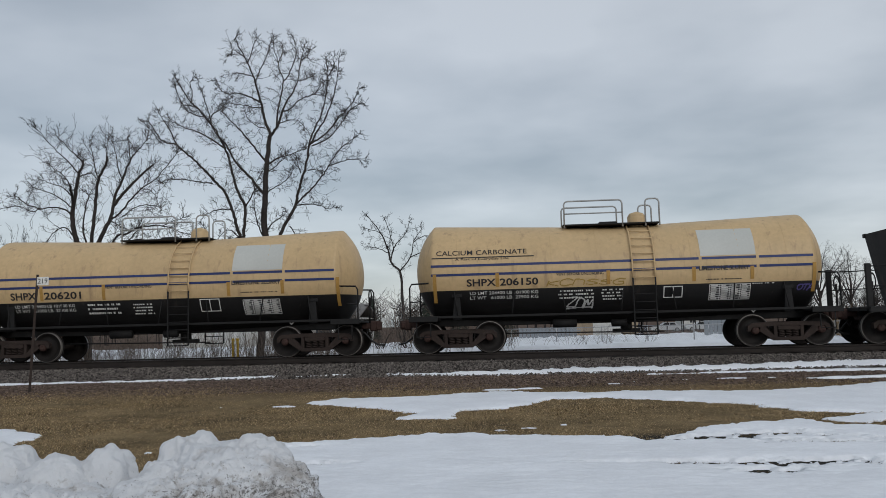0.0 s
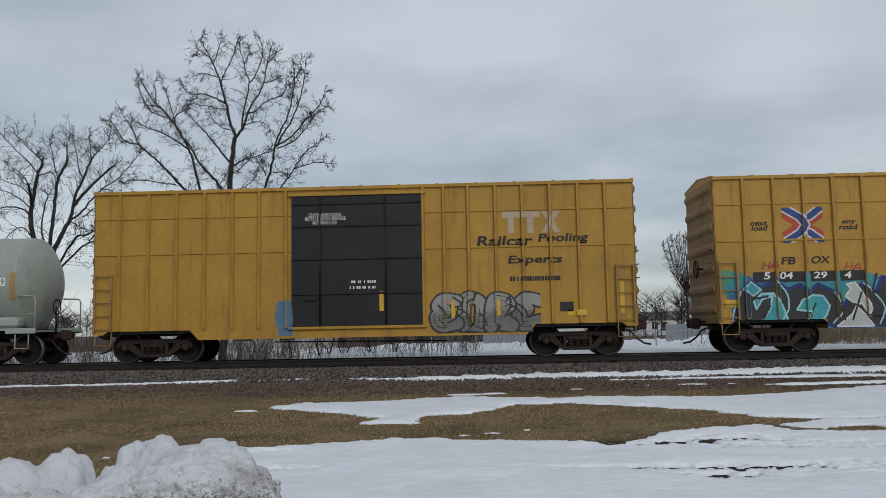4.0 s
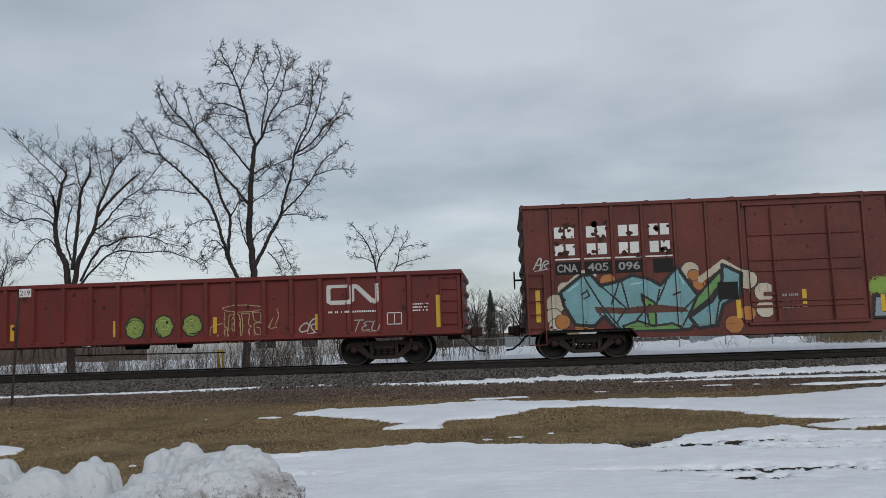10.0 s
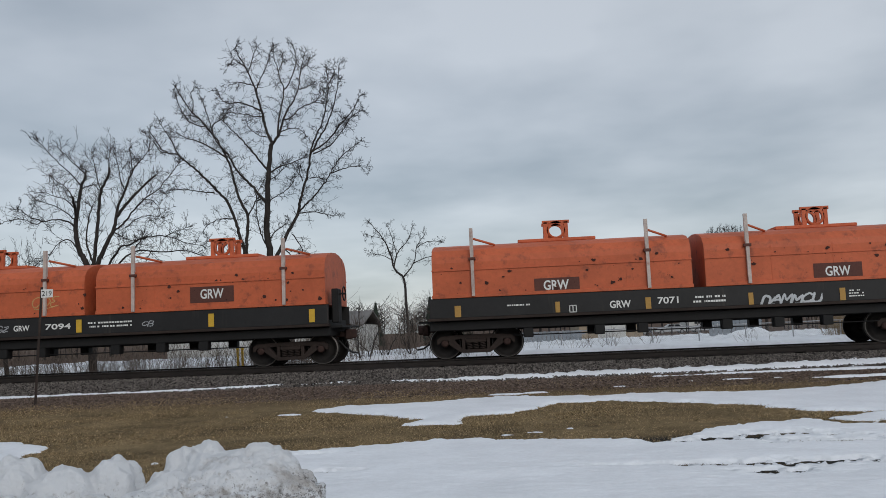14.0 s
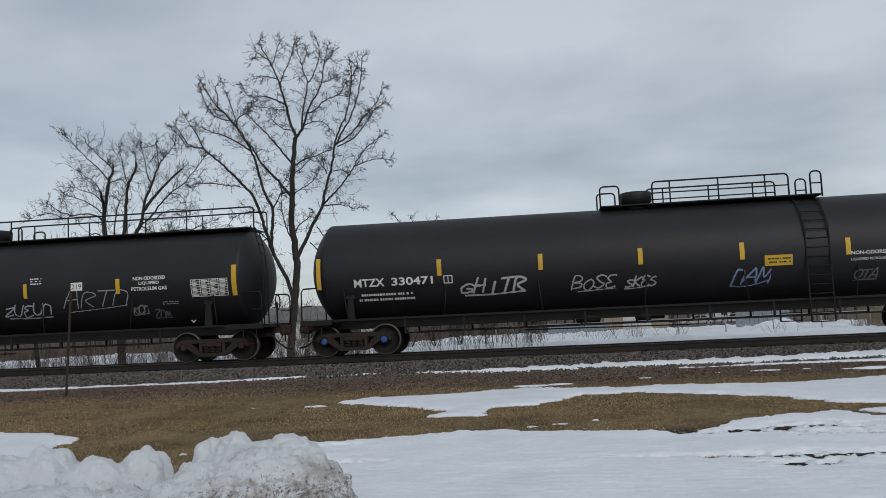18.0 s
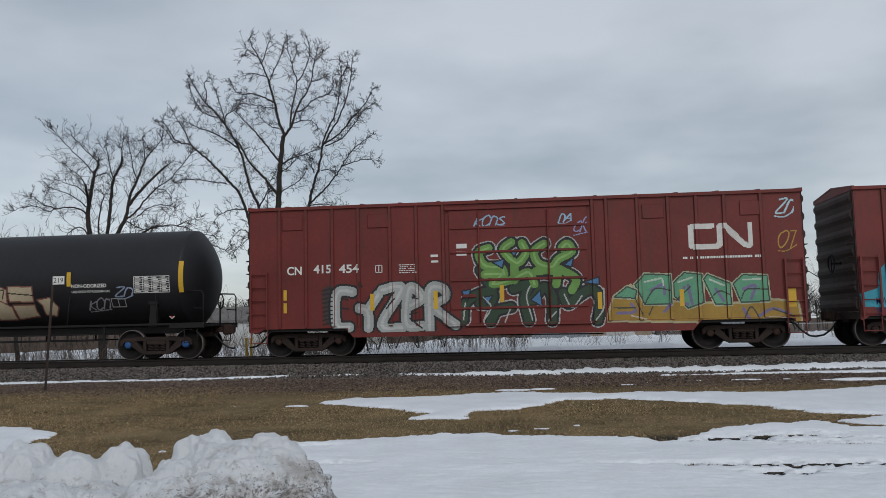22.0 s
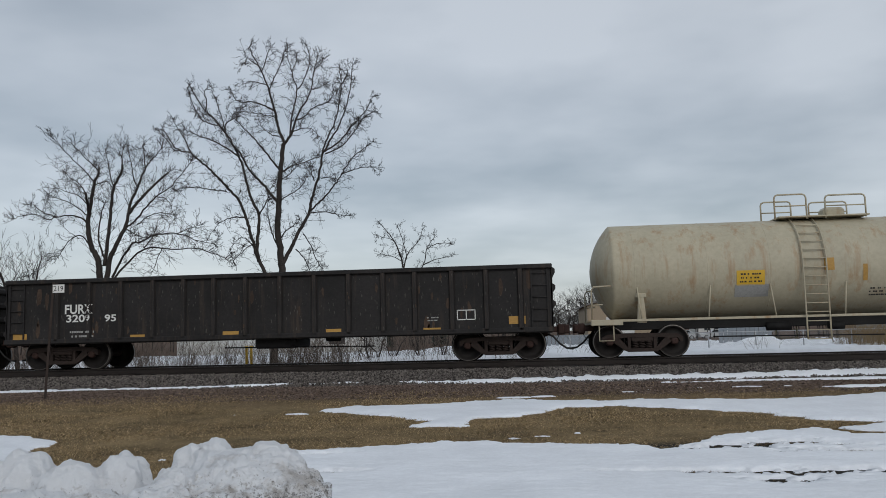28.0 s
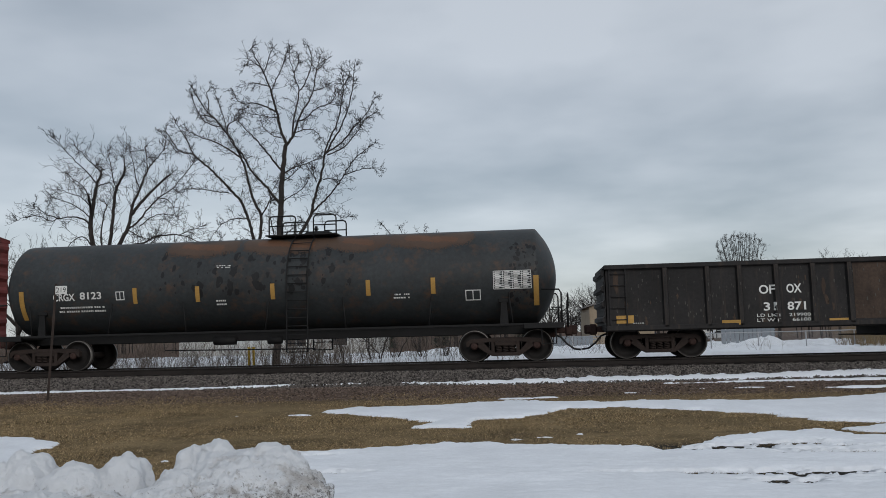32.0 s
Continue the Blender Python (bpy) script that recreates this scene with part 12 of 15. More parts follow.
reflector(car, -1.28, 2.18, 2.64, 0.12, M_AMBER)
reflector(car, 1.79, 2.19, 2.65, 0.12, M_AMBER)
reflector(car, 4.66, 2.18, 2.66, 0.13, M_AMBER)
panel(car, "saddle_plate", -7.09, -6.85, 1.13, 1.98, M_BLACK)
m = mural(car, -0.9, 3.6, 1.35, 3.86)
m.spray((0.008, 0.008, 0.009), 0.5, [(0.3, 3.75), (1.2, 3.6), (2.3, 3.55)])
m.spray((0.008, 0.008, 0.009), 0.35, [(0.7, 3.5), (0.9, 2.6), (0.8, 1.6)])
m.spray((0.008, 0.008, 0.009), 0.3, [(1.7, 3.4), (1.9, 2.9)])
m.spray((0.012, 0.012, 0.012), 0.16, [(-0.3, 3.5), (-0.4, 2.5)])
m.done("black spill running down from the valves")
m = mural(car, 3.2, 8.0, 2.6, 3.8)
m.spray((0.085, 0.05, 0.033), 0.4, [(3.8, 3.55), (5.6, 3.45), (7.4, 3.4)])
m.done("brown rust on the upper shell")


def gas_car(c, tc, hl, r, zc, label, ladder_x, plat, dome_x, cap=None):
    root = new_tank(c, tc, hl, r, zc, label, P_BLACKTANK, M_BLACK, cap=cap)
    tank_fittings(root, hl, r, zc, tc, M_BLACK, (), ladder_x, plat, drop_rail=True)
    zt = zc + r
    part("valve_dome", Geo().lathe([(-0.1, 0.40), (0.14, 0.40), (0.16, 0.46), (0.42, 0.47), (0.46, 0.45), (0.46, 0.0)], "x", (0, 0, 0), 24), P_BLACKTANK, root, at=Matrix.Translation((dome_x, 0, zt)) @ pose(0, 0, 0, 0, -90, 0))
    return root


car = gas_car(-238.05, 8.4, 9.78, 1.5, 2.5, "black pressure tank wagon with blue bearing caps", 4.7, (-1.0, 5.2), 0.1, CAP_BLUE)
for y in (-0.7, 0.7):
    rail_hoop(car, 0.5, 4.3, y, 4.0, 0.66, M_BLACK, (1.0, 2.36, 3.66))
    rail_hoop(car, -1.0, -0.45, y, 4.0, 0.6, M_BLACK, (), False)
    rail_hoop(car, 4.9, 5.2, y, 4.0, 0.68, M_BLACK)
text(car, "MTZX", -8.25, 1.99, 0.90, 0.23, M_WHITE)
text(car, "330471", -7.14, 1.99, 1.21, 0.23, M_WHITE)
bars(car, -8.23, -6.50, 1.55, 1.83, 2, M_WHITE, 2)
plate_frame(car, -5.62, -5.36, 1.98, 2.21, M_WHITE)
reflector(car, -9.29, 1.97, 2.88, 0.13, M_YELLOW)
reflector(car, -5.73, 2.21, 2.68, 0.13, M_YELLOW)
reflector(car, -2.83, 2.22, 2.68, 0.13, M_YELLOW)
reflector(car, -0.05, 2.23, 2.69, 0.13, M_YELLOW)
reflector(car, 2.70, 2.22, 2.69, 0.13, M_YELLOW)
reflector(car, 5.49, 2.21, 2.67, 0.13, M_YELLOW)
reflector(car, 8.99, 1.98, 2.88, 0.15, M_YELLOW)
panel(car, "warning_sign", 3.29, 4.03, 2.01, 2.30, M_YELLOW)
bars(car, 3.34, 3.99, 2.06, 2.25, 2, M_LETTERBLACK, 12)
text(car, "NON-ODORIZED", 5.56, 2.20, 1.11, 0.10, M_WHITE, True)
text(car, "LIQUEFIED PETROLEUM GAS", 5.55, 2.03, 1.24, 0.08, M_WHITE, False)
data_table(car, 7.52, 8.59, 2.01, 2.45, 7, 4, M_WHITE)
plate_frame(car, 6.86, 7.30, 1.59, 1.84, M_GREYLET)
scribble(car, -5.25, -3.23, 1.57, 2.12, 1, (0.42, 0.42, 0.42), 0.03, word="GHITR")
scribble(car, -2.06, -0.71, 1.53, 2.04, 2, (0.40, 0.40, 0.40), 0.02, word="BOSE")
scribble(car, -0.54, 0.38, 1.55, 1.95, 3, (0.40, 0.40, 0.40), 0.02, word="SKES")
scribble(car, 2.33, 3.47, 1.46, 2.13, 4, (0.20, 0.28, 0.45), 0.022)
scribble(car, 5.61, 6.30, 1.49, 1.85, 6, (0.16, 0.16, 0.16))
scribble(car, 7.41, 7.91, 1.46, 1.74, 7, (0.3, 0.3, 0.3))
placard(car, 8.28, 1.46, 0.2, M_REDLET, M_WHITE)
car = gas_car(-258.72, 7.92, 9.52, 1.48, 2.55, "long black pressure tank wagon with a full-length top rail", None, (-9.0, 9.0), 0.2)
for y in (-0.62, 0.62):
    rail_hoop(car, -9.35, -0.62, y, 4.03, 0.66, M_BLACK, (-7.14, -5.01, -2.93, -0.97), False)
    rail_hoop(car, 0.55, 9.15, y, 4.03, 0.66, M_BLACK, (1.13, 3.07, 5.03, 6.99), False)
    rail_hoop(car, 1.1, 1.5, y, 4.03, 0.45, M_BLACK, (), False)
    rail_hoop(car, -1.0, -0.62, y, 4.03, 0.45, M_BLACK, (), False)
g = Geo()
arc = [(9.15 + 0.45 * math.sin(a), 2.2 + 1.85 * math.cos(a)) for a in (0.15, 0.5, 0.9, 1.3, 1.57)] + [(9.6, 1.05)]
for y in (-1.15, -0.75):
    g.tube([(x, y, z) for x, z in arc], 0.02, 5)
for i in range(len(arc) - 1):
    for f in (0.25, 0.75):
        x, z = arc[i][0] + (arc[i + 1][0] - arc[i][0]) * f, arc[i][1] + (arc[i + 1][1] - arc[i][1]) * f
        g.cyl((x, -1.15, z), (x, -0.75, z), 0.014, 5)
part("end_ladder", g, M_BLACK, car)
text(car, "CTCX", -7.73, 1.99, 0.87, 0.22, M_WHITE)
text(car, "780129", -6.77, 1.96, 1.00, 0.22, M_WHITE)
bars(car, -7.69, -5.88, 1.61, 1.84, 2, M_WHITE, 2)
plate_frame(car, -5.47, -5.21, 1.96, 2.21, M_WHITE)
reflector(car, -8.68, 1.95, 2.83, 0.13, M_YELLOW)
reflector(car, -5.71, 2.15, 2.60, 0.12, M_YELLOW)
reflector(car, -3.44, 2.16, 2.61, 0.12, M_YELLOW)
reflector(car, -0.82, 2.15, 2.61, 0.12, M_YELLOW)
reflector(car, 2.17, 2.17, 2.61, 0.12, M_YELLOW)
reflector(car, 5.16, 2.17, 2.62, 0.13, M_YELLOW)
reflector(car, 8.80, 1.95, 2.86, 0.15, M_YELLOW)
panel(car, "warning_sign", 0.47, 1.22, 1.80, 2.06, M_YELLOW)
bars(car, 0.52, 1.17, 1.85, 2.01, 2, M_LETTERBLACK, 12)
bars(car, 2.32, 2.74, 2.56, 2.79, 3, M_WHITE, 13)
text(car, "NON-ODORIZED", 5.65, 2.54, 1.02, 0.11, M_WHITE, True)
text(car, "LIQUIFIED", 5.83, 2.39, 0.64, 0.11, M_WHITE, True)
text(car, "PETROLEUM GAS", 5.59, 2.23, 1.12, 0.11, M_WHITE, True)
data_table(car, 7.46, 8.59, 1.97, 2.47, 7, 4, M_WHITE)
scribble(car, 1.28, 2.93, 1.55, 2.08, 1, (0.40, 0.42, 0.46), 0.02)
scribble(car, 3.26, 5.47, 1.63, 2.48, 2, (0.32, 0.33, 0.38), 0.014)
scribble(car, 5.45, 6.01, 1.48, 1.84, 3, (0.25, 0.25, 0.25))
scribble(car, 6.09, 6.64, 1.35, 1.71, 5, (0.16, 0.16, 0.16))
bars(car, 6.46, 7.00, 1.77, 1.89, 2, M_GREYLET, 22)
placard(car, 7.23, 1.40, 0.2, M_REDLET, M_WHITE)

RIBS_E = [-6.95, -6.01, -5.08, -3.88, -3.07, -2.2, 2.0, 2.74, 3.51, 4.35, 5.19, 6.02, 6.84]
car = plated_box(-277.05, 6.3, 7.72, 4.42, "red box wagon with dark blue graffiti along its side", P_RED, P_RED, P_DARKEND, RIBS_E, (-2.07, 1.8), (), (1.4, 2.2, 3.0, 3.7), z0=0.85)
m = mural(car, -1.20, 1.77, 0.58, 2.18)
m.spray((0.08, 0.24, 0.46), 0.1, [(-1.08, 1.92), (-0.76, 1.93)])
m.spray((0.06, 0.35, 0.40), 0.12, [(-0.49, 1.86)])
m.spray((0.08, 0.24, 0.46), 0.14, [(0.26, 1.83), (0.7, 1.92)])
m.fill((0.08, 0.24, 0.46), [(-0.7, 1.48), (-0.34, 1.48), (-0.34, 0.7), (-1.07, 0.7), (-0.65, 0.92)])
m.spray((0.06, 0.30, 0.32), 0.16, [(0.4, 1.49), (0.34, 0.99)])
m.spray((0.30, 0.45, 0.38), 0.13, [(0.52, 1.35), (0.75, 1.39)])
m.spray((0.06, 0.30, 0.32), 0.12, [(1.21, 1.57), (1.51, 1.83), (1.68, 1.93)])
m.line(INK, 0.016, [(-0.96, 1.97), (-0.87, 1.99), (-0.93, 1.88), (-0.98, 1.83)])
m.line(INK, 0.016, [(-0.82, 1.99), (-0.79, 1.85)])
m.line(INK, 0.016, [(-0.7, 1.98), (-0.69, 1.83), (-0.61, 1.92)])
m.line(INK, 0.016, [(0.28, 1.83), (0.41, 1.96), (0.35, 1.77), (0.47, 1.79)])
m.line(INK, 0.016, [(0.53, 1.9), (0.58, 1.79), (0.67, 1.95), (0.7, 1.81)])
m.line(CHALK, 0.016, [(-0.91, 1.41), (-0.85, 1.54), (-0.65, 1.56)])
m.line(CHALK, 0.016, [(-0.91, 1.38), (-0.77, 1.2), (-0.71, 0.98), (-1.24, 0.81)])
m.line(CHALK, 0.016, [(1.28, 1.78), (1.33, 1.7), (1.35, 1.84)])
m.line(CHALK, 0.016, [(1.45, 1.89), (1.51, 1.72)])
m.line(CHALK, 0.016, [(1.57, 1.88), (1.65, 1.77), (1.6, 1.99)])
m.done("blue and teal spray patches on the sliding door")
m = mural(car, -7.74, -0.30, 0.56, 2.59)
m.fill(CYAN, [(-7.18, 2.08), (-6.82, 2.4), (-6.23, 2.26), (-5.4, 2.37), (-4.71, 2.31), (-3.9, 2.1), (-3.55, 2.31), (-3.04, 2.23), (-2.75, 2.22), (-2.18, 2.3), (-2.13, 2.03), (-1.63, 1.89), (-1.06, 2.03), (-0.34, 2), (-0.41, 1.51), (-0.32, 1.02), (-0.94, 0.72), (-1.11, 0.67), (-7.66, 1.09), (-7.72, 1.43), (-7.24, 1.58)])
m.spray(BLUE, 0.2, [(-3.55, 2.2), (-3.04, 2.2)])
m.spray(BLUE, 0.18, [(-2.27, 2.2), (-2.22, 1.98)])
m.spray(BLUE, 0.2, [(-0.58, 1.47), (-0.6, 0.98)])
m.fill((0.022, 0.017, 0.03), [(-6.88, 1.95), (-6.58, 1.94), (-6.52, 2.25), (-6.29, 2.21), (-6.11, 1.87), (-5.99, 2.37), (-5.41, 2.2), (-5.65, 1.73), (-5.82, 1.52), (-5.06, 1.71), (-5.23, 2.14), (-4.47, 2.3), (-4.33, 2.18), (-3.67, 2.07), (-3.62, 1.65), (-3.5, 2.09), (-2.86, 2.31), (-2.47, 2.15), (-2.59, 1.77), (-1.85, 2.23), (-1.46, 1.97), (-0.63, 1.69), (-0.69, 1.42), (-0.65, 0.98), (-1.1, 0.73), (-2.73, 0.71), (-3.81, 0.71), (-4.73, 0.74), (-6.18, 0.89), (-6.83, 1.05)], CHALK, 0.035)
m.fill(NAVY, [(-6.71, 1.67), (-5.65, 1.48), (-5.06, 1.65), (-4.6, 1.41), (-4.38, 0.91), (-5.19, 0.88), (-6, 1.25), (-6.65, 1.22)])
m.fill(NAVY, [(-4.25, 2.01), (-3.67, 1.98), (-3.69, 1.32), (-3.98, 1.17), (-4.37, 1.46)])
m.fill(NAVY, [(-3.51, 1.48), (-2.77, 1.5), (-2.79, 0.74), (-3.58, 0.77)])
m.fill(NAVY, [(-2.55, 1.33), (-1.3, 1.55), (-1.21, 1.06), (-2.45, 0.72)])
m.fill(NAVY, [(-6.82, 1.92), (-6.58, 1.91), (-6.59, 1.55), (-6.79, 1.56)])
m.fill(NAVY, [(-4.73, 0.81), (-4.49, 1.35), (-3.93, 0.72)])
m.fill(CYAN, [(-5.41, 2.23), (-5.23, 2.14), (-5.06, 1.74), (-5.59, 1.59)], CHALK, 0.03)
m.fill(CYAN, [(-6.18, 0.92), (-5.89, 1.16), (-5.6, 1.12), (-5.66, 0.9)], CHALK, 0.03)
m.fill(ASH, [(-0.86, 1.53), (-0.63, 1.58), (-0.76, 1.04), (-1.1, 0.73), (-1.15, 0.95), (-0.87, 1.1)])
m.fill(ASH, [(-1.74, 2.12), (-1.46, 1.78), (-1.62, 2.06)])
m.fill(ASH, [(-5.77, 1.57), (-5.38, 2.06), (-5.47, 1.67)])
m.fill(ASH, [(-6.53, 1.83), (-6.23, 1.9), (-6.35, 1.54), (-6.5, 1.66)])
m.line(CHALK, 0.028, [(-4.53, 2.24), (-4.43, 1.46)], False)
m.line(CHALK, 0.028, [(-4.49, 1.35), (-4.3, 0.74)], False)
m.line(CHALK, 0.028, [(-4.26, 1.51), (-3.81, 0.72)], False)
m.line(CHALK, 0.028, [(-3.91, 1.61), (-3.72, 1.16), (-3.78, 0.72)], False)
m.line(CHALK, 0.028, [(-3.62, 1.65), (-3.52, 1.15)], False)
m.line(CHALK, 0.028, [(-2.88, 1.51), (-2.42, 1.79)], False)
m.line(CHALK, 0.028, [(-2.72, 1.28), (-2.58, 1.28), (-2.73, 0.73)], False)
m.line(CHALK, 0.028, [(-1.86, 1.58), (-1.3, 1.58), (-1.15, 1.05)], False)
m.line(CHALK, 0.028, [(-3.23, 1.47), (-3.04, 0.75)], False)
m.line(CHALK, 0.028, [(-2.43, 1.54), (-2.03, 1.69), (-1.92, 1.41), (-2.43, 1.54)], False)
m.line(CHALK, 0.028, [(-6.05, 1.89), (-6.35, 1.32)], False)
m.line(CHALK, 0.028, [(-5.71, 1.54), (-5.06, 1.71)], False)
m.done("large dark blue graffiti lettering with white outlines and a cyan cloud")
m = mural(car, 1.12, 7.64, 0.46, 2.64)
m.fill(CYAN, [(1.97, 2.17), (2.53, 2.47), (3.22, 2.33), (3.36, 1.89), (2.02, 1.95)])
m.fill(BLUE, [(3.16, 2.28), (3.87, 2.48), (4.55, 2.32), (4.98, 2.35), (5.06, 1.92), (3.36, 1.78)])
m.fill(CYAN, [(4.97, 2.24), (5.6, 2.27), (6.38, 2.23), (6.98, 1.94), (5.58, 1.79), (5.06, 1.87)])
m.spray(BLUE, 0.16, [(6.69, 2.22), (7, 2.15)])
m.spray(BLUE, 0.14, [(7.64, 2.2), (7.67, 2.17)])
m.fill(NAVY, [(1.1, 0.75), (1.12, 1.4), (1.46, 1.65), (1.81, 2.15), (3.2, 1.95), (3.37, 2.1), (3.78, 1.66), (3.96, 2.16), (4.33, 2.17), (4.79, 1.88), (4.92, 2.22), (5.43, 2.01), (5.47, 1.74), (5.64, 2.05), (6.1, 1.82), (6.36, 2.23), (6.78, 1.9), (7.65, 1.91), (7.65, 1.12), (6.63, 1.11), (6.25, 0.92), (5.16, 0.86), (4.26, 0.74), (1.1, 0.72)], CHALK, 0.035)
m.fill((0.022, 0.017, 0.03), [(1.86, 2.07), (3.2, 1.9), (3.08, 1.53), (1.84, 1.69)])
m.fill((0.022, 0.017, 0.03), [(3.96, 2.08), (4.22, 2.09), (4.19, 1.37), (3.97, 1.17), (3.66, 1.5)])
m.fill((0.022, 0.017, 0.03), [(4.86, 2.14), (5.38, 1.96), (5.47, 1.69), (5.99, 1.83), (5.86, 1.36), (5.29, 1.27), (4.93, 1.5)])
m.fill((0.022, 0.017, 0.03), [(1.18, 1.34), (1.62, 1.43), (1.59, 0.79), (1.21, 0.77)])
m.fill((0.022, 0.017, 0.03), [(3.12, 1.21), (5.02, 1.13), (4.95, 0.81), (3.15, 0.77)])
m.fill((0.022, 0.017, 0.03), [(5.39, 1.32), (6.58, 1.27), (6.1, 0.9), (5.42, 0.9)])
m.fill((0.022, 0.017, 0.03), [(6.15, 1.87), (6.35, 2.13), (6.72, 1.85), (6.7, 1.43), (6.13, 1.4)])
m.line(CHALK, 0.026, [(1.63, 1.7), (1.45, 1.44), (1.55, 1.22)], False)
m.line(CHALK, 0.026, [(3.08, 1.53), (2.06, 1.79)], False)
m.line(CHALK, 0.026, [(2.04, 1.73), (1.94, 1.31), (2.53, 1.34)], False)
m.line(CHALK, 0.026, [(2.81, 1.49), (3.05, 0.84)], False)
m.line(CHALK, 0.026, [(3.39, 1.3), (3.63, 0.81)], False)
m.line(CHALK, 0.026, [(4.26, 1.74), (4.26, 0.79)], False)
m.line(CHALK, 0.026, [(3.66, 1.5), (3.92, 1.28)], False)
m.line(CHALK, 0.026, [(4.74, 1.88), (5.09, 1.49), (4.7, 1.14), (4.5, 1.36)], False)
m.line(CHALK, 0.026, [(5.34, 1.27), (5.88, 1.57), (5.45, 1.32)], False)
m.line(CHALK, 0.026, [(6.14, 1.66), (5.97, 1.35), (5.75, 1.26)], False)
m.line(CHALK, 0.026, [(6.38, 1.23), (6.84, 1.21), (6.36, 1.02), (6.25, 0.92)], False)
m.line(CHALK, 0.026, [(6.88, 1.89), (7.37, 1.45), (7.11, 1.46), (6.88, 1.89)], False)
m.line(CHALK, 0.026, [(5.06, 0.86), (5.44, 1.27)], False)
m.line(CHALK, 0.026, [(3.66, 1.4), (4.03, 1.49)], False)
m.line(CHALK, 0.026, [(3.83, 1.6), (3.86, 1.23)], False)
m.line(CHALK, 0.026, [(2.26, 1.35), (2.41, 1.13)], False)
m.line(CHALK, 0.026, [(3.2, 1.95), (3.08, 1.5)], False)
m.fill(CYAN, [(1.86, 0.72), (2.25, 0.97), (2.51, 0.75)], CHALK, 0.02)
m.fill(CYAN, [(5.21, 0.91), (5.44, 1.22), (5.47, 0.9)])
m.fill(CYAN, [(6.46, 0.96), (6.84, 1.16), (6.82, 0.95)])
m.fill(ASH, [(6.46, 1.8), (6.6, 1.48), (6.31, 1.44)], INK, 0.02)
m.fill(TEAL, [(6.95, 1.83), (7.37, 1.53), (7.29, 1.39)], CHALK, 0.02)
m.done("large dark blue graffiti lettering with white outlines and a cyan cloud")
text(car, "CNA", -6.90, 2.46, 0.49, 0.23, M_WHITE, True)
text(car, "412", -6.11, 2.44, 0.52, 0.23, M_WHITE, True)
text(car, "754", -5.30, 2.45, 0.55, 0.22, M_WHITE, True)
band_logo(car, 4.64, 6.47, 2.61, 3.38, (0.62, 0.61, 0.58))
bars(car, 4.62, 6.61, 2.39, 2.54, 1, M_WHITE, 8)
bars(car, -2.60, -2.31, 2.89, 3.11, 2, M_WHITE, 9)
bars(car, -3.61, -2.98, 2.36, 2.64, 4, M_WHITE, 10)
reflector(car, -5.13, 1.18, 1.64, 0.12, M_YELLOW)
reflector(car, -2.34, 1.20, 1.62, 0.12, M_YELLOW)
reflector(car, 2.42, 1.27, 1.73, 0.12, M_YELLOW)
reflector(car, 4.19, 1.21, 1.69, 0.12, M_YELLOW)
reflector(car, 7.73, 1.10, 2.03, 0.15, M_YELLOW)
text(car, "YAMI", 6.75, 1.0, 0.75, 0.22, M_WHITE, False)
text(car, "MW", -7.3, 1.13, 0.3, 0.2, M_NAVY, False)
text(car, "2021", -7.35, 0.86, 0.45, 0.2, M_NAVY, False)
two_lines(car, -6.9, -5.0, 1.15, 1.45, "LD LMT   195200", "LT WT     67800", M_GREYLET)
marks(car, -7.5, 7.5, 0.9, 4.2, 60, 12, M_SCAB, (0.008, 0.03), (0.008, 0.04), "rust_spot", "small scattered rust chips")
RIBS_F = [-6.94, -6.15, -5.37, -4.6, -3.67, -2.9, -2.12, 2.13, 2.52, 3.38, 4.23, 5.0, 5.76, 6.75]
car = plated_box(-294.0, 6.22, 7.85, 4.42, "red box wagon with grey, green and yellow graffiti", P_RED, P_RED, P_DARKEND, RIBS_F, (-1.95, 1.97), (), (1.3, 2.1, 2.9, 3.6), z0=0.85)
for xa, xb in ((-6.85, -6.26), (-4.32, -3.66), (3.52, 4.12), (6.19, 6.81)):
    part("raised_panel", Geo().box(xa, xb, -1.535, -1.49, 3.7, 4.1, 0.012), P_RED, car)
m = mural(car, -5.76, -1.64, 0.68, 2.15)
m.spray((0.05, 0.035, 0.035), 0.2, [(-5.49, 1.86), (-5.43, 1.13)])
m.line(INK, 0.2, [(-4.79, 1.86), (-5.17, 1.89), (-5.3, 1.52), (-5.24, 0.9), (-4.89, 0.84)])
m.line(INK, 0.2, [(-4.59, 1.38), (-4.35, 1.27), (-4.33, 0.82)])
m.line(INK, 0.2, [(-4.03, 1.76), (-4.32, 1.35)])
m.line(INK, 0.2, [(-3.92, 1.89), (-3.34, 1.93), (-3.95, 0.9), (-3.35, 0.8)])
m.line(INK, 0.2, [(-3.11, 1.42), (-2.77, 1.63), (-2.99, 1.93), (-3.16, 1.83), (-3.22, 0.9), (-2.78, 0.84)])
m.line(INK, 0.2, [(-2.55, 0.72), (-2.54, 1.85), (-2.17, 1.89), (-2.1, 1.64), (-2.43, 1.38), (-1.81, 0.84)])
m.line((0.36, 0.38, 0.37), 0.14, [(-4.79, 1.86), (-5.17, 1.89), (-5.3, 1.52), (-5.24, 0.9), (-4.89, 0.84)])
m.line((0.36, 0.38, 0.37), 0.14, [(-4.59, 1.38), (-4.35, 1.27), (-4.33, 0.82)])
m.line((0.36, 0.38, 0.37), 0.14, [(-4.03, 1.76), (-4.32, 1.35)])
m.line((0.36, 0.38, 0.37), 0.14, [(-3.92, 1.89), (-3.34, 1.93), (-3.95, 0.9), (-3.35, 0.8)])
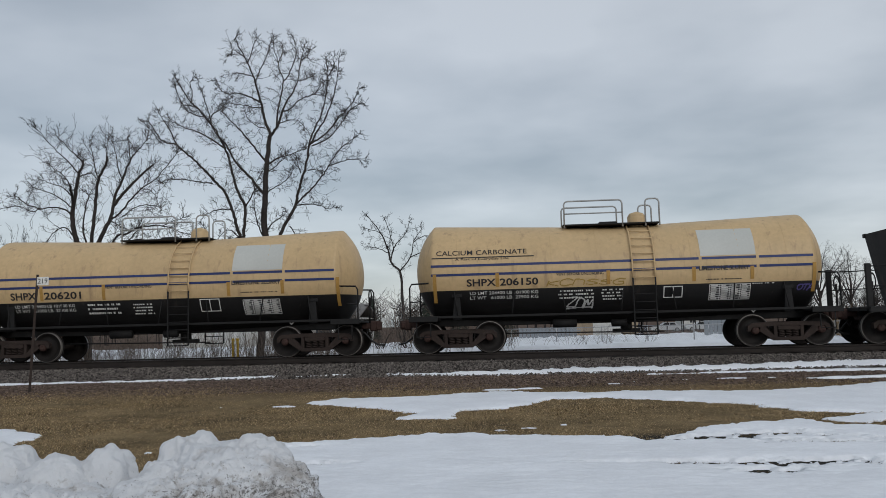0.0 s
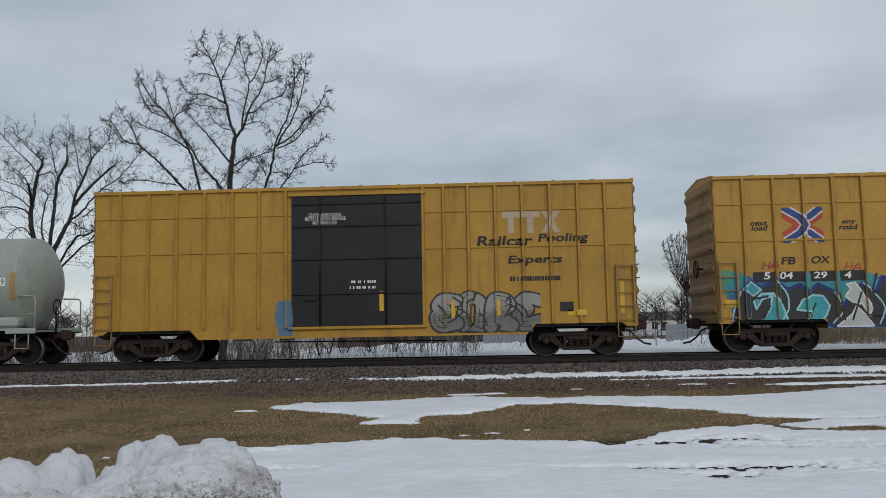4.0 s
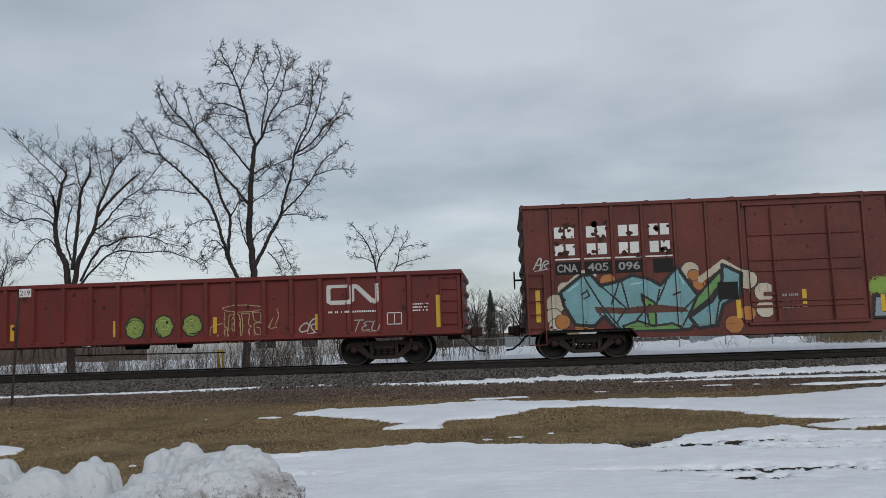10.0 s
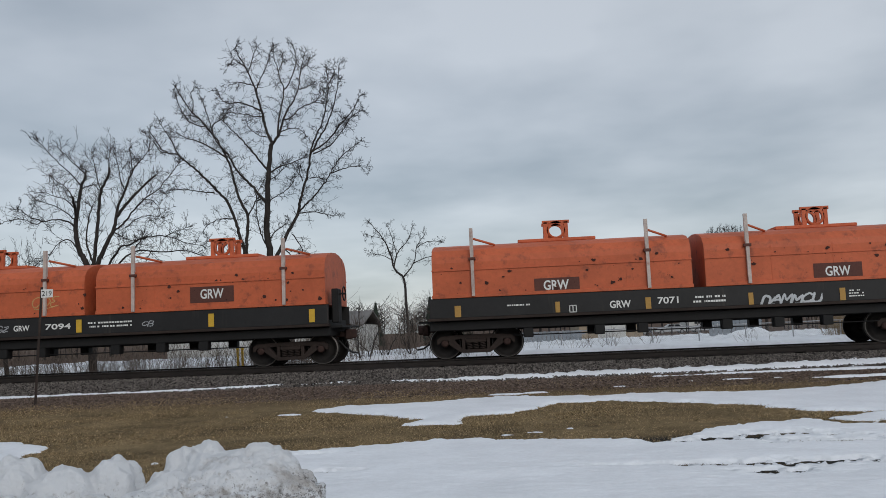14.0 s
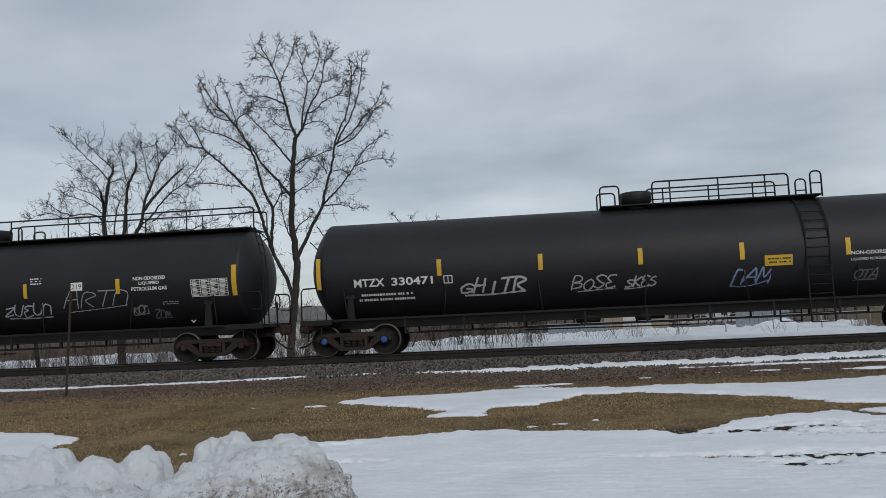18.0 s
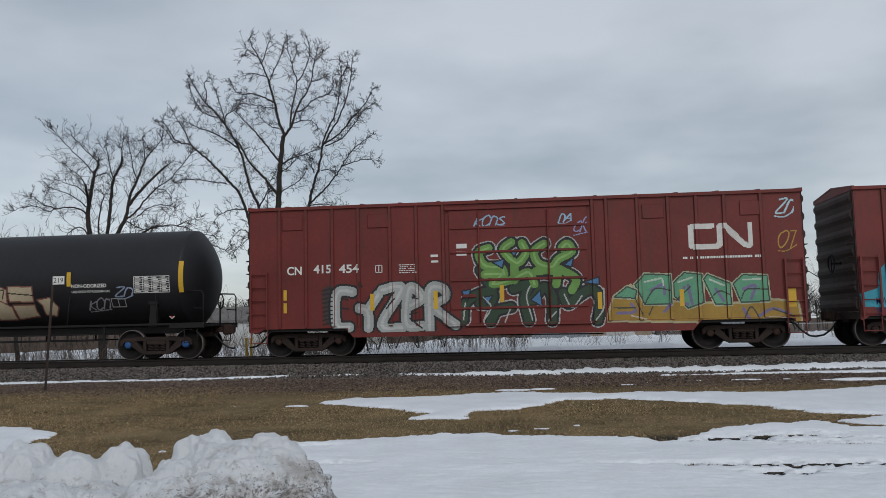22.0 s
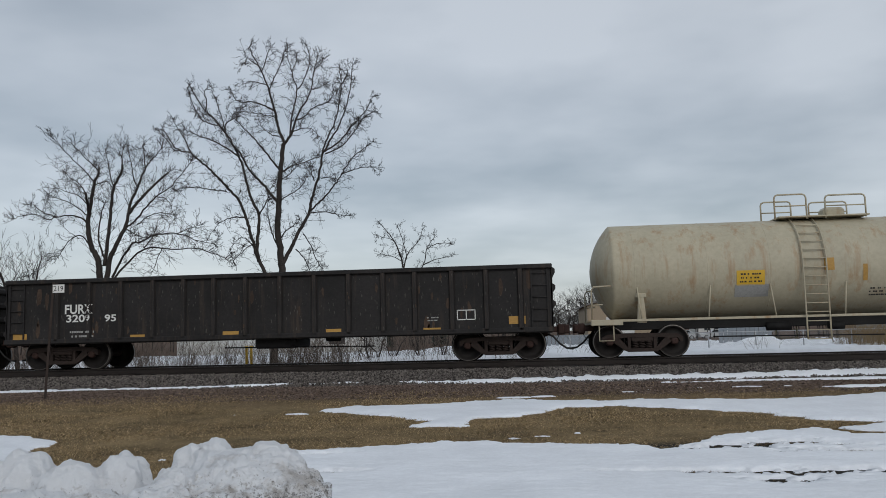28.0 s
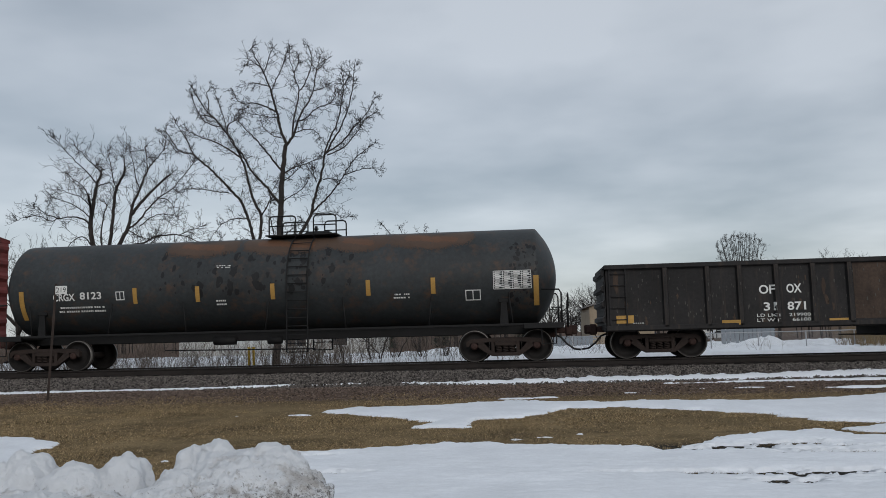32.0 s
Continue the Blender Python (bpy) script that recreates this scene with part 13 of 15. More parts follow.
m.line((0.36, 0.38, 0.37), 0.14, [(-3.11, 1.42), (-2.77, 1.63), (-2.99, 1.93), (-3.16, 1.83), (-3.22, 0.9), (-2.78, 0.84)])
m.line((0.36, 0.38, 0.37), 0.14, [(-2.55, 0.72), (-2.54, 1.85), (-2.17, 1.89), (-2.1, 1.64), (-2.43, 1.38), (-1.81, 0.84)])
m.line((0.48, 0.49, 0.48), 0.04, [(-4.79, 1.86), (-5.17, 1.89), (-5.3, 1.52), (-5.24, 0.9), (-4.89, 0.84)])
m.line((0.48, 0.49, 0.48), 0.04, [(-4.59, 1.38), (-4.35, 1.27), (-4.33, 0.82)])
m.line((0.48, 0.49, 0.48), 0.04, [(-4.03, 1.76), (-4.32, 1.35)])
m.line((0.48, 0.49, 0.48), 0.04, [(-3.92, 1.89), (-3.34, 1.93), (-3.95, 0.9), (-3.35, 0.8)])
m.line((0.48, 0.49, 0.48), 0.04, [(-3.11, 1.42), (-2.77, 1.63), (-2.99, 1.93), (-3.16, 1.83), (-3.22, 0.9), (-2.78, 0.84)])
m.line((0.48, 0.49, 0.48), 0.04, [(-2.55, 0.72), (-2.54, 1.85), (-2.17, 1.89), (-2.1, 1.64), (-2.43, 1.38), (-1.81, 0.84)])
m.line(INK, 0.02, [(-5.67, 1.92), (-5.37, 1.97)], False)
m.line(INK, 0.02, [(-5.67, 1.8), (-5.37, 1.84)], False)
m.line(INK, 0.02, [(-5.67, 1.67), (-5.37, 1.72)], False)
m.line(INK, 0.02, [(-5.67, 1.55), (-5.37, 1.6)], False)
m.line(INK, 0.02, [(-5.67, 1.43), (-5.37, 1.47)], False)
m.line(INK, 0.02, [(-5.66, 1.3), (-5.37, 1.35)], False)
m.line(INK, 0.02, [(-5.66, 1.18), (-5.37, 1.23)], False)
m.line(INK, 0.02, [(-5.66, 1.06), (-5.37, 1.11)], False)
m.line(INK, 0.02, [(-5.66, 0.94), (-5.37, 0.98)], False)
m.line(INK, 0.022, [(-4.5, 1.99), (-4.59, 2.16), (-4.56, 1.97)], False)
m.line(INK, 0.022, [(-5.08, 1.68), (-4.91, 1.62)], False)
m.line(INK, 0.022, [(-5.14, 1.4), (-4.91, 1.37)], False)
m.line(INK, 0.022, [(-3.06, 1.67), (-2.88, 1.61)], False)
m.line(INK, 0.022, [(-3.12, 1.18), (-2.89, 1.22)], False)
m.line(INK, 0.022, [(-2.43, 1.1), (-2.21, 0.98)], False)
m.line(INK, 0.022, [(-3.8, 1.36), (-3.57, 1.63)], False)
m.line(INK, 0.022, [(-2.78, 0.78), (-3.12, 1.06)], False)
m.line(INK, 0.022, [(-2.2, 1.7), (-2.43, 1.6)], False)
m.done("silver graffiti lettering with black outlines")
m = mural(car, -1.64, 2.42, 0.67, 3.31)
m.line(ASH, 0.215, [(-1.58, 0.99), (-1.49, 1.48), (-1.01, 1.74), (-0.73, 1.68), (-0.82, 1.44), (-1.1, 1.44)])
m.line(ASH, 0.215, [(-0.14, 1.83), (0.28, 1.92), (0.16, 1.52), (0.26, 0.94)])
m.line(ASH, 0.215, [(0.38, 1.48), (0.72, 1.85), (0.94, 1.55), (0.92, 0.92)])
m.line(ASH, 0.215, [(1.24, 1.67), (1.37, 1.37), (1.71, 1.6), (2.04, 1.75), (2.28, 1.45), (2.18, 0.89)])
m.line(ASH, 0.215, [(-0.8, 0.94), (-0.63, 1.21), (-0.23, 1.31)])
m.line(ASH, 0.215, [(-1.06, 2.38), (-0.73, 1.82)])
m.line(ASH, 0.215, [(-0.82, 3), (-1.1, 2.88), (-0.94, 2.51), (-0.49, 2.44), (-0.39, 2.24)])
m.line(ASH, 0.215, [(-0.17, 3.15), (-0.4, 2.96), (-0.21, 2.68), (0.01, 2.56), (0.23, 2.83), (0.13, 3.11)])
m.line(ASH, 0.215, [(0.75, 3.08), (0.48, 2.87), (0.57, 2.54), (0.96, 2.42), (1.15, 2.63), (1.52, 2.83), (1.41, 3.06), (1.26, 2.95)])
m.line(ASH, 0.215, [(-0.95, 2.25), (-0.47, 2.25), (-0.73, 1.98), (-0.22, 2.07), (0.29, 2.28), (0.45, 1.94)])
m.line(ASH, 0.215, [(0.51, 2.31), (1.06, 2.28), (1.06, 1.92)])
m.line(ASH, 0.215, [(1.18, 2.34), (1.61, 2.06), (1.49, 1.74)])
m.line(ASH, 0.215, [(-0.1, 2.56), (-0.11, 2.07)])
m.line(INK, 0.185, [(-1.58, 0.99), (-1.49, 1.48), (-1.01, 1.74), (-0.73, 1.68), (-0.82, 1.44), (-1.1, 1.44)])
m.line(INK, 0.185, [(-0.14, 1.83), (0.28, 1.92), (0.16, 1.52), (0.26, 0.94)])
m.line(INK, 0.185, [(0.38, 1.48), (0.72, 1.85), (0.94, 1.55), (0.92, 0.92)])
m.line(INK, 0.185, [(1.24, 1.67), (1.37, 1.37), (1.71, 1.6), (2.04, 1.75), (2.28, 1.45), (2.18, 0.89)])
m.line(INK, 0.185, [(-0.8, 0.94), (-0.63, 1.21), (-0.23, 1.31)])
m.line(INK, 0.185, [(-1.06, 2.38), (-0.73, 1.82)])
m.line(INK, 0.185, [(-0.82, 3), (-1.1, 2.88), (-0.94, 2.51), (-0.49, 2.44), (-0.39, 2.24)])
m.line(INK, 0.185, [(-0.17, 3.15), (-0.4, 2.96), (-0.21, 2.68), (0.01, 2.56), (0.23, 2.83), (0.13, 3.11)])
m.line(INK, 0.185, [(0.75, 3.08), (0.48, 2.87), (0.57, 2.54), (0.96, 2.42), (1.15, 2.63), (1.52, 2.83), (1.41, 3.06), (1.26, 2.95)])
m.line(INK, 0.185, [(-0.95, 2.25), (-0.47, 2.25), (-0.73, 1.98), (-0.22, 2.07), (0.29, 2.28), (0.45, 1.94)])
m.line(INK, 0.185, [(0.51, 2.31), (1.06, 2.28), (1.06, 1.92)])
m.line(INK, 0.185, [(1.18, 2.34), (1.61, 2.06), (1.49, 1.74)])
m.line(INK, 0.185, [(-0.1, 2.56), (-0.11, 2.07)])
m.line(FOREST, 0.12, [(-1.58, 0.99), (-1.49, 1.48), (-1.01, 1.74), (-0.73, 1.68), (-0.82, 1.44), (-1.1, 1.44)])
m.line(FOREST, 0.12, [(-0.14, 1.83), (0.28, 1.92), (0.16, 1.52), (0.26, 0.94)])
m.line(FOREST, 0.12, [(0.38, 1.48), (0.72, 1.85), (0.94, 1.55), (0.92, 0.92)])
m.line(FOREST, 0.12, [(1.24, 1.67), (1.37, 1.37), (1.71, 1.6), (2.04, 1.75), (2.28, 1.45), (2.18, 0.89)])
m.line(FOREST, 0.12, [(-0.8, 0.94), (-0.63, 1.21), (-0.23, 1.31)])
m.line(FOREST, 0.12, [(-1.06, 2.38), (-0.73, 1.82)])
m.line(LEAF, 0.115, [(-0.82, 3), (-1.1, 2.88), (-0.94, 2.51), (-0.49, 2.44), (-0.39, 2.24)])
m.line(LEAF, 0.115, [(-0.17, 3.15), (-0.4, 2.96), (-0.21, 2.68), (0.01, 2.56), (0.23, 2.83), (0.13, 3.11)])
m.line(LEAF, 0.115, [(0.75, 3.08), (0.48, 2.87), (0.57, 2.54), (0.96, 2.42), (1.15, 2.63), (1.52, 2.83), (1.41, 3.06), (1.26, 2.95)])
m.line(LEAF, 0.115, [(-0.95, 2.25), (-0.47, 2.25), (-0.73, 1.98), (-0.22, 2.07), (0.29, 2.28), (0.45, 1.94)])
m.line(LEAF, 0.115, [(0.51, 2.31), (1.06, 2.28), (1.06, 1.92)])
m.line(LEAF, 0.115, [(1.18, 2.34), (1.61, 2.06), (1.49, 1.74)])
m.line(LEAF, 0.115, [(-0.1, 2.56), (-0.11, 2.07)])
m.line((0.24, 0.42, 0.14), 0.03, [(-0.82, 3), (-1.1, 2.88), (-0.94, 2.51), (-0.49, 2.44), (-0.39, 2.24)])
m.line((0.24, 0.42, 0.14), 0.03, [(-0.17, 3.15), (-0.4, 2.96), (-0.21, 2.68), (0.01, 2.56), (0.23, 2.83), (0.13, 3.11)])
m.line((0.24, 0.42, 0.14), 0.03, [(0.75, 3.08), (0.48, 2.87), (0.57, 2.54), (0.96, 2.42), (1.15, 2.63), (1.52, 2.83), (1.41, 3.06), (1.26, 2.95)])
m.line((0.24, 0.42, 0.14), 0.03, [(-0.95, 2.25), (-0.47, 2.25), (-0.73, 1.98), (-0.22, 2.07), (0.29, 2.28), (0.45, 1.94)])
m.fill(SKYBLUE, [(-1.63, 1.79), (-1.35, 1.84), (-1.46, 1.51)], INK, 0.02)
m.fill(SKYBLUE, [(-0.72, 2.59), (-0.38, 2.68), (-0.44, 2.41)], INK, 0.02)
m.fill(SKYBLUE, [(0.33, 1.51), (0.61, 1.77), (0.66, 1.28)], INK, 0.02)
m.fill(SKYBLUE, [(-1.01, 1.61), (-0.73, 1.65), (-0.9, 1.38)], INK, 0.02)
m.fill(SKYBLUE, [(1.77, 1.95), (2.27, 2.1), (2.26, 1.88)], INK, 0.02)
m.fill(SKYBLUE, [(1.29, 2.46), (1.57, 2.67), (1.51, 2.4)], INK, 0.02)
m.fill(SKYBLUE, [(-0.21, 2.9), (0.02, 2.94), (-0.1, 2.73)], INK, 0.02)
m.line(BONE, 0.02, [(-1.52, 1.46), (-1.58, 0.99)])
m.line(BONE, 0.02, [(-1.01, 1.61), (-0.79, 1.33), (-0.97, 1)])
m.line(BONE, 0.02, [(0.33, 1.89), (0.22, 1.57), (0.37, 0.94)])
m.line(BONE, 0.02, [(1.27, 1.64), (1.48, 1.26), (1.76, 1.57)])
m.line(BONE, 0.02, [(2.37, 1.77), (2.36, 1.23), (2.13, 0.89)])
m.line(BONE, 0.02, [(-0.41, 0.88), (-0.23, 1.31)])
m.line(BONE, 0.02, [(0.81, 0.9), (1.04, 1.16)])
m.done("interlocked green and black graffiti lettering across the door")
m = mural(car, 2.44, 7.71, 0.65, 2.31)
m.fill(OCHRE, [(2.4, 0.85), (2.64, 1.55), (3.13, 1.85), (3.77, 1.4), (5.1, 1.31), (6.1, 1.28), (6.84, 1.36), (7.61, 1.28), (7.69, 0.76), (7.64, 0.68)], (0.40, 0.36, 0.22), 0.03)
m.fill(JADE, [(3.24, 1.85), (3.52, 2.14), (4.22, 2.09), (4.22, 1.28), (3.49, 1.3)], (0.38, 0.42, 0.28), 0.05)
m.fill(JADE, [(3.24, 1.85), (3.52, 2.14), (4.22, 2.09), (4.22, 1.28), (3.49, 1.3)], (0.05, 0.07, 0.06), 0.02)
m.fill(JADE, [(4.29, 1.87), (4.6, 2.15), (5.07, 2.08), (5.1, 1.31), (4.67, 1.16), (4.31, 1.49)], (0.38, 0.42, 0.28), 0.05)
m.fill(JADE, [(4.29, 1.87), (4.6, 2.15), (5.07, 2.08), (5.1, 1.31), (4.67, 1.16), (4.31, 1.49)], (0.05, 0.07, 0.06), 0.02)
m.fill(JADE, [(5.12, 1.95), (5.23, 2.08), (5.81, 1.82), (5.84, 1.23), (5.41, 1.25)], (0.38, 0.42, 0.28), 0.05)
m.fill(JADE, [(5.12, 1.95), (5.23, 2.08), (5.81, 1.82), (5.84, 1.23), (5.41, 1.25)], (0.05, 0.07, 0.06), 0.02)
m.fill(JADE, [(5.91, 1.81), (6.19, 2.05), (6.81, 2), (6.86, 1.31), (6.1, 1.28)], (0.38, 0.42, 0.28), 0.05)
m.fill(JADE, [(5.91, 1.81), (6.19, 2.05), (6.81, 2), (6.86, 1.31), (6.1, 1.28)], (0.05, 0.07, 0.06), 0.02)
m.fill(JADE, [(2.66, 1.52), (3.02, 1.8), (3.29, 1.69), (3.23, 1.47)], (0.38, 0.42, 0.28), 0.05)
m.fill(JADE, [(2.66, 1.52), (3.02, 1.8), (3.29, 1.69), (3.23, 1.47)], (0.05, 0.07, 0.06), 0.02)
m.line(MAUVE, 0.04, [(3.67, 1.67), (4, 1.83), (4.04, 1.56)])
m.line(MAUVE, 0.04, [(4.58, 1.75), (4.46, 1.38), (4.67, 1.27)])
m.line(MAUVE, 0.04, [(6.17, 1.65), (6.49, 1.74), (6.37, 1.38)])
m.line(MAUVE, 0.04, [(6.34, 0.74), (6.15, 1.12)])
m.line(MAUVE, 0.04, [(6.56, 0.9), (6.93, 1.09), (7.39, 0.92)])
m.line(MAUVE, 0.04, [(2.73, 1.06), (3.22, 1.1), (3.12, 1.32)])
m.line(MAUVE, 0.04, [(4.02, 1.08), (4.19, 1.28)])
m.line(MAUVE, 0.04, [(5.43, 1.67), (5.63, 1.35)])
m.line(MAUVE, 0.04, [(4.69, 1.8), (4.78, 1.27)])
m.line((0.46, 0.56, 0.46), 0.025, [(3.51, 1.92), (3.95, 2.01)])
m.line((0.46, 0.56, 0.46), 0.025, [(4.43, 1.89), (4.81, 2.01)])
m.line((0.46, 0.56, 0.46), 0.025, [(6.18, 1.91), (6.65, 1.92)])
m.line((0.46, 0.56, 0.46), 0.025, [(4, 1.99), (4.02, 1.82)])
m.line((0.46, 0.56, 0.46), 0.025, [(5.28, 1.94), (5.65, 1.77)])
m.line((0.05, 0.06, 0.05), 0.018, [(3.49, 1.3), (3.78, 1.72), (4.2, 1.66)])
m.line((0.05, 0.06, 0.05), 0.018, [(4.36, 1.39), (4.74, 1.75)])
m.line((0.05, 0.06, 0.05), 0.018, [(5.21, 1.36), (5.53, 1.61), (5.79, 1.5)])
m.line((0.05, 0.06, 0.05), 0.018, [(6.11, 1.38), (6.27, 1.64), (6.85, 1.62)])
m.line((0.05, 0.06, 0.05), 0.018, [(2.63, 1.22), (3.22, 1.21)])
m.line((0.05, 0.06, 0.05), 0.018, [(3.59, 0.98), (3.71, 1.24)])
m.line((0.05, 0.06, 0.05), 0.018, [(6.13, 0.75), (6.36, 1.16), (6.6, 0.74)])
m.line((0.05, 0.06, 0.05), 0.018, [(6.93, 1.09), (7.49, 0.87)])
m.line((0.05, 0.06, 0.05), 0.018, [(3.23, 1.47), (3.43, 0.99)])
m.line(CREAM, 0.02, [(6.55, 0.79), (6.97, 0.88), (7.44, 0.79)])
m.line(CREAM, 0.02, [(3.11, 0.99), (3.53, 0.88)])
m.done("green and ochre graffiti lettering")
text(car, "CN", -6.72, 2.39, 0.44, 0.25, M_WHITE, True)
text(car, "415", -5.93, 2.42, 0.52, 0.25, M_WHITE, True)
text(car, "454", -5.18, 2.41, 0.60, 0.25, M_WHITE, True)
plate_frame(car, -4.11, -3.90, 2.39, 2.62, M_WHITE)
bars(car, -3.43, -2.89, 2.35, 2.63, 5, M_WHITE, 8)
band_logo(car, 4.76, 6.52, 2.78, 3.52, (0.62, 0.61, 0.58))
bars(car, 4.46, 6.71, 2.49, 2.63, 1, M_WHITE, 10)
scribble(car, -1.28, -0.31, 3.55, 3.99, 3, (0.30, 0.45, 0.60))
scribble(car, 1.14, 1.57, 3.62, 4.01, 4, (0.30, 0.45, 0.60))
scribble(car, 7.10, 7.65, 3.60, 4.23, 5, (0.40, 0.55, 0.62), 0.025)
scribble(car, 7.07, 7.70, 2.63, 3.36, 6, (0.42, 0.25, 0.05))
scribble(car, 1.53, 2.00, 3.24, 3.88, 8, (0.30, 0.30, 0.5))
panel(car, "label_plate", -1.74, -1.44, 3.02, 3.15, M_WHITE)
panel(car, "label_plate", -1.74, -1.45, 2.81, 2.94, M_WHITE)
panel(car, "label_plate", -2.49, -2.28, 2.80, 2.87, M_WHITE)
panel(car, "label_plate", -2.48, -2.27, 2.64, 2.70, M_WHITE)
reflector(car, -6.78, 1.66, 1.96, 0.10, M_YELLOW)
reflector(car, -6.78, 1.29, 1.58, 0.10, M_YELLOW)
reflector(car, -4.21, 1.31, 1.79, 0.12, M_YELLOW)
reflector(car, -2.37, 1.31, 1.83, 0.12, M_YELLOW)
reflector(car, -0.47, 1.46, 1.94, 0.12, M_YELLOW)
reflector(car, 2.26, 1.20, 1.67, 0.12, M_YELLOW)
reflector(car, 4.51, 1.22, 1.69, 0.12, M_YELLOW)
reflector(car, 7.46, 1.13, 1.63, 0.22, M_YELLOW)
car = gas_car(-313.3, 8.42, 9.92, 1.5, 2.48, "black pressure tank wagon with cream graffiti", -4.5, (-5.0, 1.9), 0.62, CAP_BLUE)
for y in (-0.7, 0.7):
    rail_hoop(car, -4.0, -0.1, y, 3.98, 0.68, M_BLACK, (-3.1, -2.07, -0.62))
    rail_hoop(car, 0.95, 1.85, y, 3.98, 0.66, M_BLACK, (1.4,))
    rail_hoop(car, -5.0, -4.1, y, 3.98, 0.66, M_BLACK, (), False, drop=(True, True))
m = mural(car, -4.22, 5.44, 1.18, 2.56)
m.fill(SLATE, [(-4.19, 1.98), (-3.98, 2.15), (-3.73, 1.9), (-3.8, 1.53), (-4.04, 1.74)], (0.012, 0.012, 0.013), 0.02)
m.fill(SLATE, [(-3.59, 2.14), (-3.07, 2.13), (-3, 1.55), (-3.21, 1.42), (-3.49, 1.56)], (0.012, 0.012, 0.013), 0.02)
m.fill(SLATE, [(-2.79, 2.12), (-2.45, 1.74), (-1.9, 1.39), (-2.79, 1.38)], (0.012, 0.012, 0.013), 0.02)
m.fill(SLATE, [(-2.38, 2.11), (-1.9, 2.1), (-2.1, 1.73)], (0.012, 0.012, 0.013), 0.02)
m.fill(SLATE, [(-1.83, 1.59), (-1.76, 2.13), (-1.28, 2.09), (-1.21, 1.65), (-1.21, 1.38), (-1.76, 1.43)], (0.012, 0.012, 0.013), 0.02)
m.fill(SLATE, [(-1.21, 2.12), (-0.87, 2.14), (-0.8, 1.37), (-1.14, 1.35)], (0.012, 0.012, 0.013), 0.02)
m.fill(SLATE, [(-0.87, 2.14), (-0.6, 1.77), (-0.26, 1.56), (-0.26, 1.36), (-0.8, 1.41)], (0.012, 0.012, 0.013), 0.02)
m.fill(SLATE, [(-0.56, 2.04), (-0.12, 2.16), (-0.19, 1.83), (-0.46, 1.8)], (0.012, 0.012, 0.013), 0.02)
m.fill(SLATE, [(-0.12, 2.13), (0.15, 2.12), (0.11, 1.75), (-0.05, 1.82)], (0.012, 0.012, 0.013), 0.02)
m.fill(SLATE, [(0.01, 1.62), (0.35, 1.85), (0.72, 1.67), (0.55, 1.38), (0.15, 1.39)], (0.012, 0.012, 0.013), 0.02)
m.fill(SLATE, [(0.49, 1.95), (0.69, 2.07), (0.99, 1.8), (0.69, 1.81)], (0.012, 0.012, 0.013), 0.02)
m.fill(SLATE, [(0.82, 1.71), (1.26, 1.66), (1.22, 1.46), (0.96, 1.5)], (0.012, 0.012, 0.013), 0.02)
m.line((0.012, 0.012, 0.013), 0.018, [(-4.01, 2.01), (-3.87, 2.04), (-3.87, 1.84)])
m.line((0.012, 0.012, 0.013), 0.018, [(-1.59, 1.96), (-1.49, 1.86), (-1.55, 1.69)])
m.line((0.012, 0.012, 0.013), 0.018, [(-3.35, 1.63), (-3.14, 1.66), (-3.14, 1.49)])
m.line((0.012, 0.012, 0.013), 0.018, [(-0.67, 1.6), (-0.46, 1.5)])
m.fill(BISQUE, [(1.56, 1.79), (2.03, 1.78), (2.02, 1.35), (1.69, 1.36)], (0.2, 0.08, 0.06), 0.02)
m.fill(BISQUE, [(2.03, 1.71), (2.63, 1.7), (2.62, 1.34), (2.16, 1.31)], (0.2, 0.08, 0.06), 0.02)
m.fill(BISQUE, [(1.83, 2.01), (2.04, 2.28), (2.44, 2.27), (2.57, 1.96), (2.36, 1.7), (1.96, 1.85)], (0.2, 0.08, 0.06), 0.02)
m.fill(BISQUE, [(2.57, 2.1), (2.97, 2.32), (3.17, 2.02), (2.9, 1.76), (3.29, 1.62), (3.22, 1.32), (2.69, 1.34)], (0.2, 0.08, 0.06), 0.02)
m.fill(BISQUE, [(3.23, 2.15), (3.57, 2.34), (3.86, 2.2), (3.82, 1.8), (3.29, 1.82)], (0.2, 0.08, 0.06), 0.02)
m.fill(BISQUE, [(3.29, 1.68), (3.62, 1.87), (3.95, 1.67), (3.94, 1.31), (3.35, 1.29)], (0.2, 0.08, 0.06), 0.02)
m.fill(BISQUE, [(3.9, 2.3), (4.69, 2.28), (4.67, 1.82), (3.89, 1.84)], (0.2, 0.08, 0.06), 0.02)
m.fill(BISQUE, [(3.98, 1.74), (4.67, 1.75), (4.7, 1.39), (4.01, 1.31)], (0.2, 0.08, 0.06), 0.02)
m.fill(BISQUE, [(4.77, 1.88), (5.2, 1.94), (5.42, 1.64), (5.25, 1.38), (4.93, 1.42), (4.93, 1.71)], (0.2, 0.08, 0.06), 0.02)
m.line((0.03, 0.025, 0.02), 0.018, [(1.7, 1.72), (1.73, 1.45), (1.83, 1.72), (1.93, 1.42), (1.96, 1.71)])
m.line((0.03, 0.025, 0.02), 0.018, [(2.17, 2.11), (2.37, 2.1), (2.33, 1.84), (2.03, 1.71)])
m.line((0.03, 0.025, 0.02), 0.018, [(2.87, 2.02), (2.69, 1.7), (3.22, 1.55)])
m.line((0.03, 0.025, 0.02), 0.018, [(3.36, 2.08), (3.76, 2.2), (3.69, 1.94)])
m.line((0.03, 0.025, 0.02), 0.018, [(3.89, 2.1), (4.68, 2.02)])
m.done("grey and cream bubble graffiti lettering")
